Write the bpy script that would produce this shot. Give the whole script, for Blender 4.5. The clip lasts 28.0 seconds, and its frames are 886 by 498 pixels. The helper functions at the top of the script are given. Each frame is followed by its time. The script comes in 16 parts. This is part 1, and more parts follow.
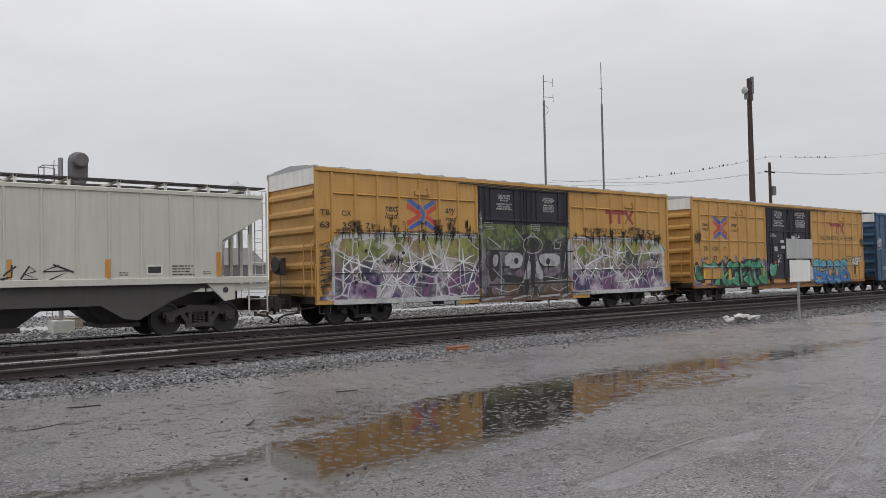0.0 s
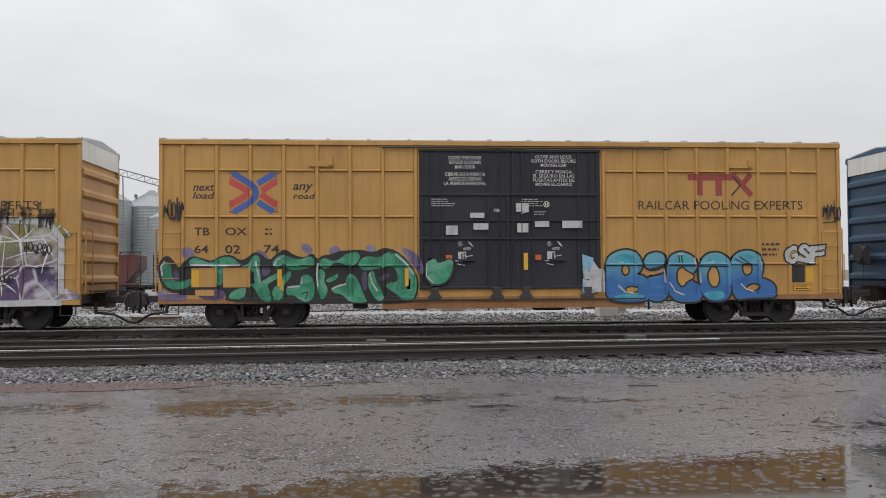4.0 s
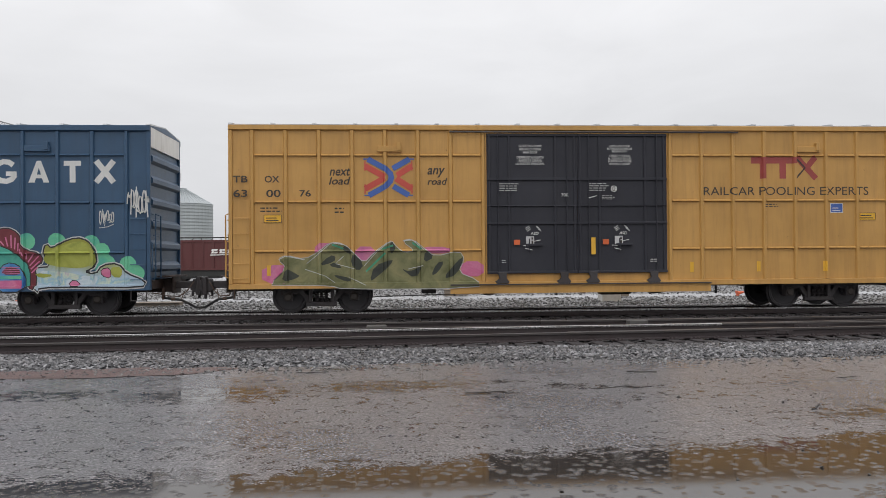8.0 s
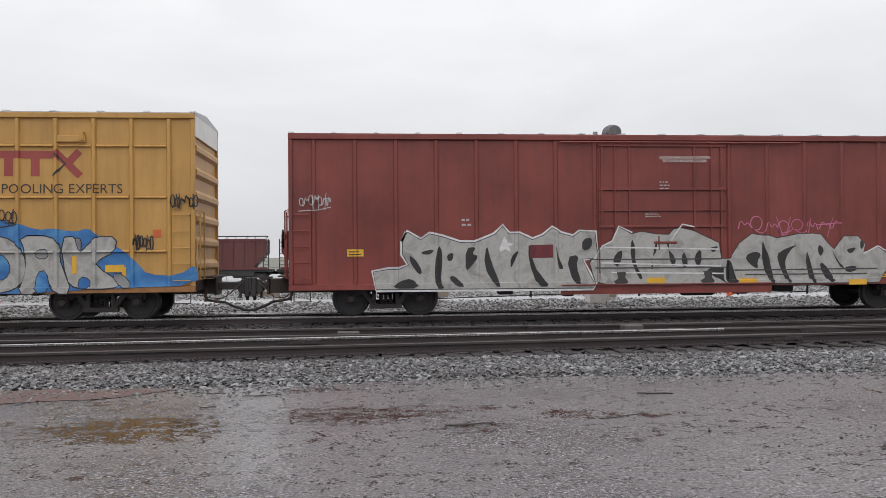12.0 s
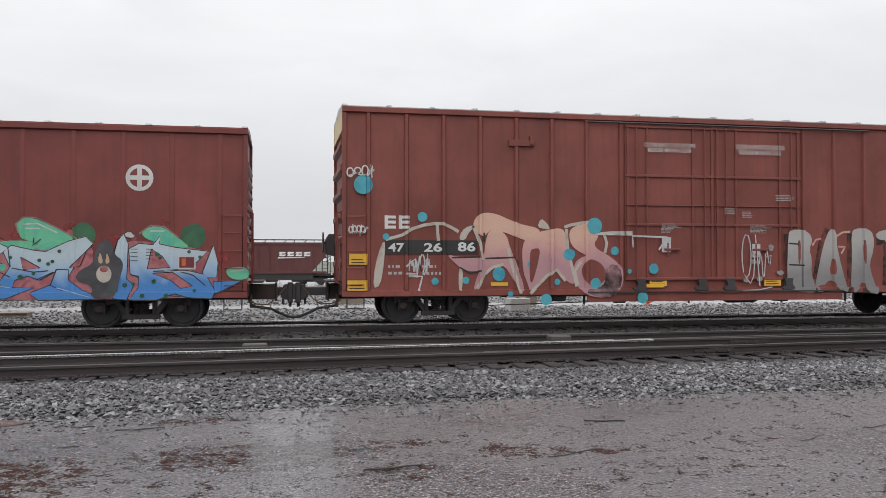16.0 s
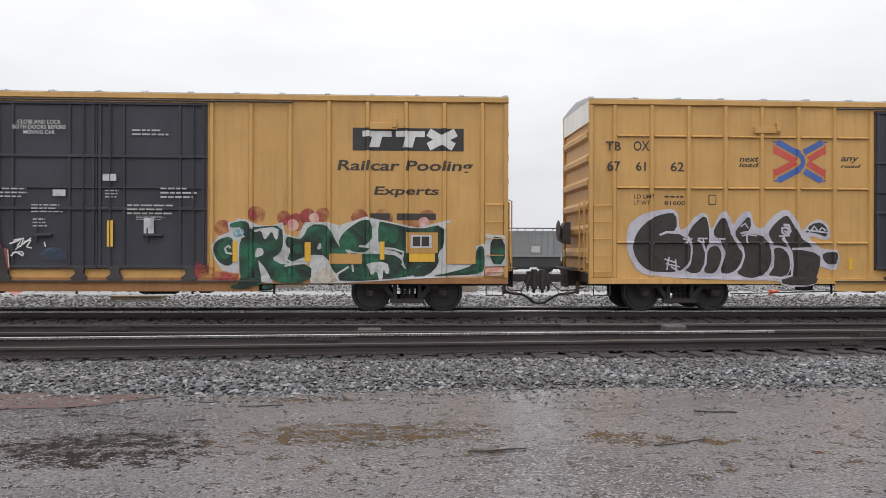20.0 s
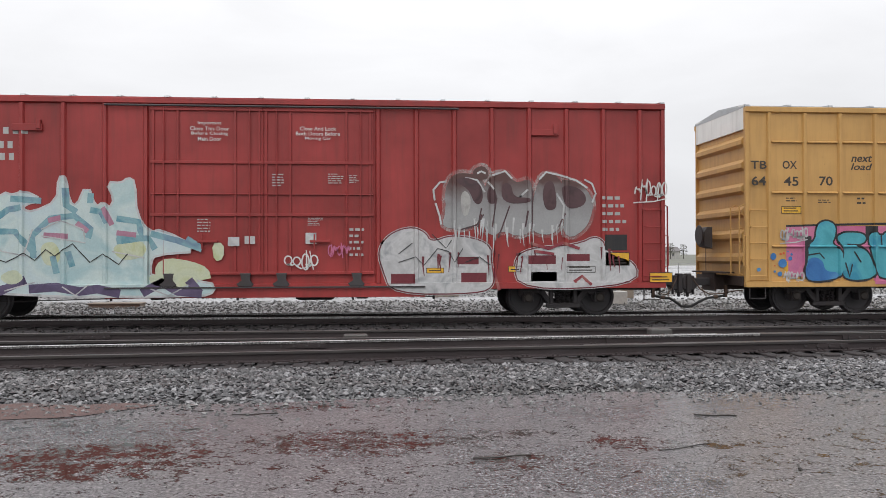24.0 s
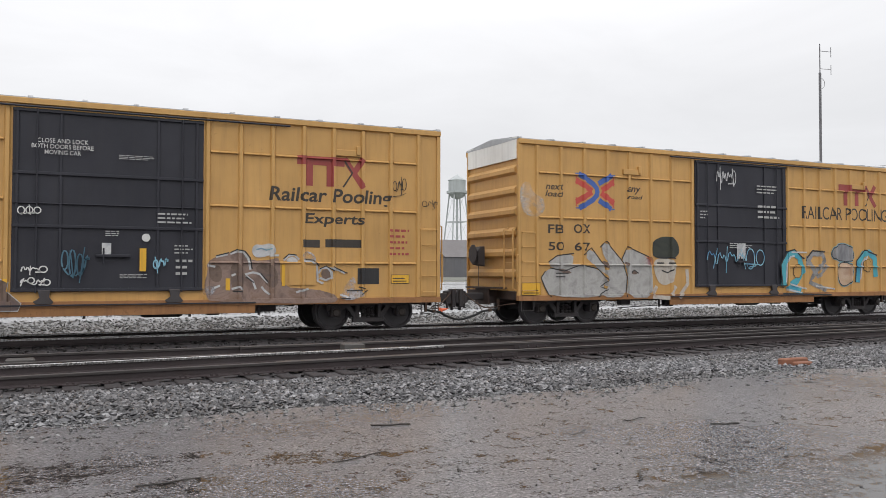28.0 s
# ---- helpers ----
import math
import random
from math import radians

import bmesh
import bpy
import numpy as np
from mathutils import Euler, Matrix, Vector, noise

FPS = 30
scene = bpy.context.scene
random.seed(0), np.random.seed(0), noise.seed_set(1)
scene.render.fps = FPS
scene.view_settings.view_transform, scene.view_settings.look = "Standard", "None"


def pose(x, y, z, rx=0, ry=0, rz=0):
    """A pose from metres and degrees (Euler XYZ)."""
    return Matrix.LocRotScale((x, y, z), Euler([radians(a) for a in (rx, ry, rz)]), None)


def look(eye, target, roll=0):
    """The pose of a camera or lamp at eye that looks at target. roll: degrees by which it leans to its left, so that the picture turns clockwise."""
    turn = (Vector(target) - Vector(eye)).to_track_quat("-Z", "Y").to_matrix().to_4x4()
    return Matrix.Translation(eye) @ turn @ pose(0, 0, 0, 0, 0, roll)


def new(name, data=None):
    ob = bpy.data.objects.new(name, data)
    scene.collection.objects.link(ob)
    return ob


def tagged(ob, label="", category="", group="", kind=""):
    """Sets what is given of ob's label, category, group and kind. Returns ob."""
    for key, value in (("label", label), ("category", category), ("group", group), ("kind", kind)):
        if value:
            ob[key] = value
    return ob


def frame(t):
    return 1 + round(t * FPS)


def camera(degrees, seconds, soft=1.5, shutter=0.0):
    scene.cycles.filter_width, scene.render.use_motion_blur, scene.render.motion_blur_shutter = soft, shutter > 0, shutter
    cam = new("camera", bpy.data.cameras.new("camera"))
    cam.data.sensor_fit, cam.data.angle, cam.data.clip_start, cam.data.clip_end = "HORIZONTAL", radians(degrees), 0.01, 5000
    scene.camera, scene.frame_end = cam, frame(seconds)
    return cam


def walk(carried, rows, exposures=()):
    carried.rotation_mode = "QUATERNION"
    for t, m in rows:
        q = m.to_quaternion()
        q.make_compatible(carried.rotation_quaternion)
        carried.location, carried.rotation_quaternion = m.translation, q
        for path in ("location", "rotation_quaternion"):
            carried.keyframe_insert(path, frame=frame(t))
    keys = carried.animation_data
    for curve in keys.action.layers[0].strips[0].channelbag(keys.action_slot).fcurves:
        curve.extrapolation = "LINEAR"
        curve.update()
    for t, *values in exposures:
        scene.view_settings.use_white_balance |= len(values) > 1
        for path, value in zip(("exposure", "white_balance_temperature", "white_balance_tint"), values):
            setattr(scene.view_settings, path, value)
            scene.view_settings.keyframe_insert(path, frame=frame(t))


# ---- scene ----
cam = camera(56.96, 28.0, soft=0.62, shutter=0.0)


def aim(x, y, z, yaw, pitch, roll):
    a, p = radians(yaw), radians(pitch)
    return look((x, y, z), (x - math.sin(a) * math.cos(p), y + math.cos(a) * math.cos(p), z + math.sin(p)), roll)


# seconds, place, heading, pitch and roll of the hand-held camera; the last column is how far the train has rolled
PATH = [
    (0.0, 0.145, -0.214, 1.366, -40.11, 1.89, -1.13, -0.000),
    (0.5, 0.132, -0.184, 1.366, -36.03, 1.99, -1.31, -5.113),
    (1.0, 0.082, -0.188, 1.363, -26.07, 1.89, -0.98, -10.221),
    (1.5, 0.014, -0.178, 1.356, -15.57, 1.85, -0.96, -15.315),
    (2.0, -0.033, -0.157, 1.352, -5.33, 1.92, -0.74, -20.397),
    (2.5, -0.096, -0.129, 1.353, 1.39, 1.71, -0.64, -25.470),
    (3.0, -0.136, -0.087, 1.353, 0.46, 1.92, -0.65, -30.531),
    (3.5, -0.115, -0.108, 1.353, -3.14, 1.84, -0.34, -35.576),
    (4.0, -0.103, -0.112, 1.350, -4.23, 1.59, -0.31, -40.605),
    (4.5, -0.105, -0.091, 1.348, -7.84, 1.42, -0.90, -45.619),
    (6.5, -0.073, -0.025, 1.342, -1.15, 0.77, -0.85, -65.619),
    (7.0, -0.066, 0.004, 1.346, -0.58, 0.86, -1.00, -70.605),
    (7.5, -0.050, 0.021, 1.349, -2.87, 0.77, -0.73, -75.576),
    (8.0, 0.000, 0.000, 1.351, -3.90, 0.55, -0.44, -80.535),
    (8.5, 0.016, 0.111, 1.354, -2.86, 0.06, 0.08, -85.491),
    (9.0, -0.032, 0.310, 1.361, -3.62, 0.98, 0.26, -90.445),
    (9.5, -0.007, 0.471, 1.364, -4.09, 1.21, -0.09, -95.397),
    (10.0, 0.039, 0.677, 1.366, -4.32, 1.44, -0.12, -100.349),
    (10.5, 0.022, 0.883, 1.362, -4.08, 0.87, 0.06, -105.303),
    (11.0, 0.023, 1.098, 1.362, -4.84, 0.75, -0.19, -110.258),
    (11.5, 0.070, 1.325, 1.354, -5.71, 0.55, -0.38, -115.211),
    (13.5, 0.352, 2.092, 1.365, -2.65, 0.44, -0.92, -135.010),
    (14.0, 0.321, 2.256, 1.371, -3.01, -0.16, -0.51, -139.956),
    (14.5, 0.227, 2.456, 1.377, -3.89, -0.36, -0.21, -144.894),
    (15.0, 0.127, 2.587, 1.376, -4.56, -0.22, -0.36, -149.833),
    (15.5, 0.127, 2.673, 1.369, -5.19, -0.39, -0.26, -154.777),
    (16.0, 0.234, 2.709, 1.360, -11.15, 0.87, -0.03, -159.730),
    (16.5, 0.263, 2.632, 1.366, -13.94, 1.16, -0.33, -164.686),
    (17.0, 0.294, 2.597, 1.367, -14.84, 0.90, -0.46, -169.638),
    (17.5, 0.334, 2.580, 1.362, -15.74, 0.93, -0.05, -174.577),
    (18.0, 0.331, 2.573, 1.355, -16.66, 0.58, 0.18, -179.492),
    (18.5, 0.342, 2.592, 1.350, -16.33, 0.06, -0.02, -184.381),
    (19.0, 0.324, 2.606, 1.352, -12.97, -0.33, -0.06, -189.240),
    (19.5, 0.305, 2.602, 1.352, -8.16, -0.54, 0.08, -194.077),
    (20.0, 0.281, 2.603, 1.353, -3.16, 0.01, 0.16, -198.908),
    (20.5, 0.276, 2.617, 1.351, -1.13, -0.10, -0.15, -203.735),
    (21.0, 0.291, 2.617, 1.353, -3.16, -0.30, -0.26, -208.554),
    (21.5, 0.298, 2.614, 1.354, -5.22, -0.31, -0.26, -213.357),
    (23.5, 0.127, 2.683, 1.337, -4.84, 0.68, -0.13, -232.482),
    (24.0, 0.117, 2.704, 1.341, -4.75, 0.40, -0.12, -237.242),
    (24.5, 0.121, 2.714, 1.339, -5.14, 0.33, 0.01, -241.978),
    (25.0, 0.127, 2.705, 1.328, -5.60, 0.44, 0.00, -246.691),
    (25.5, 0.130, 2.691, 1.334, -6.11, 0.51, -0.02, -251.380),
    (26.0, 0.147, 2.700, 1.336, -6.66, 0.50, 0.01, -256.054),
    (26.5, 0.159, 2.700, 1.333, -6.93, 0.48, 0.05, -260.716),
    (27.0, 0.181, 2.714, 1.335, -7.16, 0.38, 0.01, -265.369),
    (27.5, 0.263, 2.684, 1.335, -15.25, 0.77, -0.09, -270.018),
    (28.0, 0.309, 2.660, 1.330, -25.20, 1.58, 0.13, -274.663),
]
EXPOSE = [(0.0, -0.11), (2.0, 0.02), (4.0, 0.05), (7.0, 0.25), (8.0, 0.12), (9.0, 0.2), (9.6, 0.0), (10.0, 0.02), (10.4, 0.13), (11.0, 0.22), (14.0, 0.12), (14.6, 0.36), (15.2, 0.42), (16.0, 0.2), (16.4, 0.38), (17.0, 0.46), (17.8, 0.40), (18.0, 0.16), (18.4, 0.27), (19.0, 0.48), (19.4, 0.42), (20.0, 0.34), (20.4, 0.12), (21.0, 0.25), (21.4, 0.33), (24.0, 0.32), (25.0, 0.12), (26.0, 0.38), (26.4, 0.36), (27.0, 0.12), (28.0, 0.29)]

walk(cam, [(r[0], aim(*r[1:7])) for r in PATH], exposures=EXPOSE)

# ---------------------------------------------------------------- world, light
YC, ZR = 23.6, -0.17          # the train's centre line and its rail tops
scene.render.film_transparent = False


def nd(tree, kind, **values):
    n = tree.nodes.new(kind)
    for key, value in values.items():
        if key in n.inputs:
            n.inputs[key].default_value = value
        else:
            setattr(n, key, value)
    return n


def make_world():
    w = bpy.data.worlds.new("overcast_sky")
    w.use_nodes = True
    t = w.node_tree
    t.nodes.clear()
    sky = nd(t, "ShaderNodeTexSky", sky_type="NISHITA", sun_disc=False, sun_elevation=radians(48), sun_rotation=radians(200))
    sky.air_density, sky.dust_density, sky.ozone_density = 1.0, 4.0, 1.0
    co = nd(t, "ShaderNodeTexCoord")
    sep = nd(t, "ShaderNodeSeparateXYZ")
    t.links.new(co.outputs["Generated"], sep.inputs[0])
    # the cloud deck: brighter towards the zenith, with soft darker bellies
    ramp = nd(t, "ShaderNodeValToRGB")
    e = ramp.color_ramp.elements
    e[0].position, e[0].color = 0.0, (0.615, 0.62, 0.645, 1)
    e[1].position, e[1].color = 1.0, (1.5, 1.5, 1.55, 1)
    m = e.new(0.12)
    m.color = (0.70, 0.705, 0.725, 1)
    m = e.new(0.32)
    m.color = (0.87, 0.87, 0.89, 1)
    t.links.new(sep.outputs["Z"], ramp.inputs[0])
    mp = nd(t, "ShaderNodeMapping")
    mp.inputs["Scale"].default_value = (1.0, 1.0, 3.2)
    t.links.new(co.outputs["Generated"], mp.inputs[0])
    noi = nd(t, "ShaderNodeTexNoise", Scale=2.6, Detail=5.0, Roughness=0.55, Distortion=0.4)
    t.links.new(mp.outputs[0], noi.inputs["Vector"])
    cr = nd(t, "ShaderNodeMapRange")
    for k, v in zip(("From Min", "From Max", "To Min", "To Max"), (0.3, 0.7, 0.93, 1.07)):
        cr.inputs[k].default_value = v
    t.links.new(noi.outputs["Fac"], cr.inputs["Value"])
    mul = nd(t, "ShaderNodeMix", data_type="RGBA", blend_type="MULTIPLY")
    mul.inputs["Factor"].default_value = 1.0
    t.links.new(ramp.outputs[0], mul.inputs["A"])
    t.links.new(cr.outputs[0], mul.inputs["B"])
    b1 = nd(t, "ShaderNodeBackground", Strength=0.05)
    t.links.new(sky.outputs[0], b1.inputs["Color"])
    b2 = nd(t, "ShaderNodeBackground", Strength=1.0)
    t.links.new(mul.outputs["Result"], b2.inputs["Color"])
    mix = nd(t, "ShaderNodeMixShader", Fac=0.94)
    t.links.new(b1.outputs[0], mix.inputs[1])
    t.links.new(b2.outputs[0], mix.inputs[2])
    out = nd(t, "ShaderNodeOutputWorld")
    t.links.new(mix.outputs[0], out.inputs[0])
    scene.world = w


make_world()
sun = new("sun", bpy.data.lights.new("sun", "SUN"))
sun.data.energy, sun.data.angle, sun.data.color = 0.5, radians(40), (1.0, 0.98, 0.95)
sun.matrix_world = look((0, 0, 50), (18, 34, 0))


# ---------------------------------------------------------------- materials
MATS = {}


def paint(name, color, rough=0.45, metal=0.0, grime=0.35, grime_color=(0.09, 0.07, 0.055), scale=1.0, bump=0.15, rust=0.0,
          streak=True, spec=0.5, vary=0.12):
    """Painted steel and the like: broad fading, streaks that run down, fine grain, specks of rust."""
    if name in MATS:
        return MATS[name]
    m = bpy.data.materials.new(name)
    m.use_nodes = True
    t = m.node_tree
    bs = t.nodes["Principled BSDF"]
    co = nd(t, "ShaderNodeTexCoord")
    info = nd(t, "ShaderNodeObjectInfo")
    add = nd(t, "ShaderNodeVectorMath", operation="ADD")
    t.links.new(co.outputs["Object"], add.inputs[0])
    t.links.new(info.outputs["Random"], add.inputs[1])
    broad = nd(t, "ShaderNodeTexNoise", Scale=0.55 * scale, Detail=4.0, Roughness=0.6)
    t.links.new(co.outputs["Object"], broad.inputs["Vector"])
    mp = nd(t, "ShaderNodeMapping")
    mp.inputs["Scale"].default_value = (7.0 * scale, 7.0 * scale, 0.55 * scale) if streak else (3 * scale,) * 3
    t.links.new(co.outputs["Object"], mp.inputs[0])
    run = nd(t, "ShaderNodeTexNoise", Scale=1.0, Detail=5.0, Roughness=0.65)
    t.links.new(mp.outputs[0], run.inputs["Vector"])
    fine = nd(t, "ShaderNodeTexNoise", Scale=38.0 * scale, Detail=4.0, Roughness=0.7)
    t.links.new(add.outputs[0], fine.inputs["Vector"])
    c = Vector(color)
    ramp = nd(t, "ShaderNodeValToRGB")
    e = ramp.color_ramp.elements
    e[0].position, e[1].position = 0.3, 0.72
    e[0].color = (*(c * (1 - vary)), 1)
    e[1].color = (*[min(1, v * (1 + vary) + 0.01) for v in c], 1)
    t.links.new(broad.outputs["Fac"], ramp.inputs[0])
    mr = nd(t, "ShaderNodeMapRange")
    for k, v in zip(("From Min", "From Max", "To Min", "To Max"), (0.46, 0.78, 0.0, grime)):
        mr.inputs[k].default_value = v
    t.links.new(run.outputs["Fac"], mr.inputs["Value"])
    mx = nd(t, "ShaderNodeMix", data_type="RGBA")
    mx.inputs["B"].default_value = (*grime_color, 1)
    t.links.new(ramp.outputs[0], mx.inputs["A"])
    t.links.new(mr.outputs[0], mx.inputs["Factor"])
    last = mx.outputs["Result"]
    if rust:
        spot = nd(t, "ShaderNodeTexNoise", Scale=6.0 * scale, Detail=8.0, Roughness=0.75)
        t.links.new(add.outputs[0], spot.inputs["Vector"])
        r2 = nd(t, "ShaderNodeMapRange")
        for k, v in zip(("From Min", "From Max", "To Min", "To Max"), (0.66 - 0.12 * rust, 0.74, 0.0, 0.85)):
            r2.inputs[k].default_value = v
        t.links.new(spot.outputs["Fac"], r2.inputs["Value"])
        m2 = nd(t, "ShaderNodeMix", data_type="RGBA")
        m2.inputs["B"].default_value = (0.11, 0.045, 0.02, 1)
        t.links.new(last, m2.inputs["A"])
        t.links.new(r2.outputs[0], m2.inputs["Factor"])
        last = m2.outputs["Result"]
    t.links.new(last, bs.inputs["Base Color"])
    rr = nd(t, "ShaderNodeMapRange")
    for k, v in zip(("From Min", "From Max", "To Min", "To Max"), (0.3, 0.7, max(0.02, rough - 0.1), min(1, rough + 0.15))):
        rr.inputs[k].default_value = v
    t.links.new(fine.outputs["Fac"], rr.inputs["Value"])
    t.links.new(rr.outputs[0], bs.inputs["Roughness"])
    bs.inputs["Metallic"].default_value = metal
    bs.inputs["Specular IOR Level"].default_value = spec
    if bump:
        bp = nd(t, "ShaderNodeBump", Strength=bump, Distance=0.01)
        t.links.new(fine.outputs["Fac"], bp.inputs["Height"])
        t.links.new(bp.outputs[0], bs.inputs["Normal"])
    MATS[name] = m
    return m


def ink(name, color, rough=0.5, fade=0.12):
    """Sprayed or stencilled paint: worn a little, nearly flat."""
    return paint(name, color, rough=rough, grime=0.22, bump=0.05, vary=fade, scale=1.6)


YEL = paint("boxcar_yellow_paint", (0.50, 0.276, 0.074), rough=0.45, grime=0.34, grime_color=(0.20, 0.095, 0.035), rust=0.15)
YEL2 = paint("pale_yellow_paint", (0.54, 0.308, 0.096), rough=0.48, grime=0.3, grime_color=(0.22, 0.12, 0.045), rust=0.15)
BLK = paint("black_door_paint", (0.026, 0.0265, 0.035), rough=0.5, grime=0.3, grime_color=(0.045, 0.042, 0.045), spec=0.3)
BLK2 = paint("faded_black_door_paint", (0.036, 0.036, 0.047), rough=0.5, grime=0.4, grime_color=(0.065, 0.06, 0.06), spec=0.35)
NAVY = paint("navy_blue_paint", (0.028, 0.075, 0.145), rough=0.42, grime=0.3, grime_color=(0.03, 0.045, 0.06))
REDB = paint("mineral_red_paint", (0.19, 0.036, 0.028), rough=0.46, grime=0.4, grime_color=(0.07, 0.03, 0.028), vary=0.26)
REDN = paint("oxide_red_paint", (0.202, 0.048, 0.035), rough=0.55, grime=0.45, grime_color=(0.10, 0.035, 0.025), vary=0.26)
REDC = paint("bright_red_paint", (0.30, 0.028, 0.026), rough=0.45, grime=0.45, grime_color=(0.12, 0.03, 0.025), vary=0.26)
GREYP = paint("hopper_grey_paint", (0.52, 0.515, 0.46), rough=0.5, grime=0.22, grime_color=(0.2, 0.19, 0.17), vary=0.06)
CREAMP = paint("cream_paint", (0.58, 0.47, 0.25), rough=0.55, grime=0.3, grime_color=(0.3, 0.26, 0.18))
WHITEP = paint("chalky_white_paint", (0.74, 0.74, 0.71), rough=0.55, grime=0.3, grime_color=(0.3, 0.28, 0.24))
SILVER = paint("galvanised_roof", (0.42, 0.43, 0.44), rough=0.4, metal=0.6, grime=0.3, streak=False)
IRON = paint("grimy_cast_iron", (0.043, 0.038, 0.040), rough=0.6, grime=0.6, grime_color=(0.046, 0.032, 0.026), streak=False, bump=0.4)
WHEELM = paint("oily_wheel_steel", (0.043, 0.040, 0.044), rough=0.5, grime=0.5, grime_color=(0.042, 0.032, 0.027), streak=False, bump=0.3)
RIM = paint("worn_rim_steel", (0.05, 0.042, 0.037), rough=0.45, metal=0.4, grime=0.4, streak=False)
DRAFT = paint("rusty_draft_steel", (0.036, 0.022, 0.018), rough=0.65, grime=0.6, grime_color=(0.075, 0.04, 0.026), streak=False, bump=0.4)
RUSTY = paint("rusty_bar_steel", (0.09, 0.055, 0.038), rough=0.7, grime=0.5, grime_color=(0.16, 0.09, 0.05), streak=False)
HOSE = paint("black_rubber_hose", (0.02, 0.02, 0.021), rough=0.6, grime=0.3, streak=False)


# ---------------------------------------------------------------- mesh helpers
def box(bm, x0, x1, y0, y1, z0, z1):
    v = [bm.verts.new((x, y, z)) for x in (x0, x1) for y in (y0, y1) for z in (z0, z1)]
    for f in ((0, 1, 3, 2), (4, 6, 7, 5), (0, 4, 5, 1), (2, 3, 7, 6), (0, 2, 6, 4), (1, 5, 7, 3)):
        bm.faces.new([v[i] for i in f])
    return v


def prism(bm, outline, axis, a, b):
    """An outline of (p, q) drawn out along an axis from a to b."""
    def at(p, q, r):
        return {"x": (r, p, q), "y": (p, r, q), "z": (p, q, r)}[axis]
    lo = [bm.verts.new(at(p, q, a)) for p, q in outline]
    hi = [bm.verts.new(at(p, q, b)) for p, q in outline]
    n = len(outline)
    bm.faces.new(lo[::-1])
    bm.faces.new(hi)
    for i in range(n):
        bm.faces.new((lo[i], lo[(i + 1) % n], hi[(i + 1) % n], hi[i]))


def rod(bm, p, q, r, n=8):
    """A round bar from p to q."""
    p, q = Vector(p), Vector(q)
    turn = (q - p).to_track_quat("Z", "Y").to_matrix()
    ring = [turn @ Vector((r * math.cos(2 * math.pi * i / n), r * math.sin(2 * math.pi * i / n), 0)) for i in range(n)]
    a = [bm.verts.new(p + v) for v in ring]
    b = [bm.verts.new(q + v) for v in ring]
    bm.faces.new(a[::-1])
    bm.faces.new(b)
    for i in range(n):
        bm.faces.new((a[i], a[(i + 1) % n], b[(i + 1) % n], b[i]))


def pipe(bm, pts, r, n=6):
    """A bent rod through the points, one closed skin."""
    pts = [Vector(p) for p in pts]
    rings, side = [], None
    for k, p in enumerate(pts):
        d = (pts[min(k + 1, len(pts) - 1)] - pts[max(k - 1, 0)]).normalized()
        side = (side - d * side.dot(d)) if side else d.orthogonal()
        side.normalize()
        up = d.cross(side)
        rings.append([bm.verts.new(p + (side * math.cos(a) + up * math.sin(a)) * r) for a in [2 * math.pi * i / n for i in range(n)]])
    for a, b in zip(rings, rings[1:]):
        for i in range(n):
            bm.faces.new((a[i], a[(i + 1) % n], b[(i + 1) % n], b[i]))
    bm.faces.new(rings[0][::-1])
    bm.faces.new(rings[-1])


def lathe(bm, profile, n=24, centre=(0, 0, 0), axis="z"):
    """A turned form: profile of (radius, height), bottom to top."""
    rings = []
    for r, h in profile:
        ring = []
        for i in range(n):
            a = 2 * math.pi * i / n
            c, s = r * math.cos(a), r * math.sin(a)
            v = {"z": (c, s, h), "y": (c, h, s), "x": (h, c, s)}[axis]
            ring.append(bm.verts.new(Vector(v) + Vector(centre)))
        rings.append(ring)
    for a, b in zip(rings, rings[1:]):
        for i in range(n):
            bm.faces.new((a[i], a[(i + 1) % n], b[(i + 1) % n], b[i]))
    if profile[0][0] > 1e-4:
        bm.faces.new(rings[0][::-1])
    if profile[-1][0] > 1e-4:
        bm.faces.new(rings[-1])


def to_mesh(name, bm, material, bevel=0.0):
    if bevel:
        bmesh.ops.bevel(bm, geom=list(bm.edges), offset=bevel, segments=1, affect="EDGES", clamp_overlap=True)
    bmesh.ops.recalc_face_normals(bm, faces=bm.faces)
    me = bpy.data.meshes.new(name)
    bm.to_mesh(me)
    bm.free()
    me.materials.append(material)
    return me


def part(name, bm, material, parent, label="", bevel=0.0, at=None):
    me = bm if isinstance(bm, bpy.types.Mesh) else to_mesh(name, bm, material, bevel)
    ob = new(name, me)
    ob.parent = parent
    if at:
        ob.location = at
    if label:
        ob["label"] = label
    return ob


def thing(name, label, category, at=(0, 0, 0), group="", kind="", turn=0):
    ob = new(name)
    ob.location = at
    ob.rotation_euler = (0, 0, radians(turn))
    return tagged(ob, label, category, group, kind)


def solid(name, bm, material, label, category, kind="", group="", bevel=0.0):
    return tagged(new(name, to_mesh(name, bm, material, bevel)), label, category, group, kind)


SHARED = {}


def shared(key, material, draw, bevel=0.0):
    """A mesh that is drawn once and used by many alike parts."""
    if key not in SHARED:
        bm = bmesh.new()
        draw(bm)
        SHARED[key] = to_mesh(key.split("/")[0], bm, material, bevel)
    return SHARED[key]


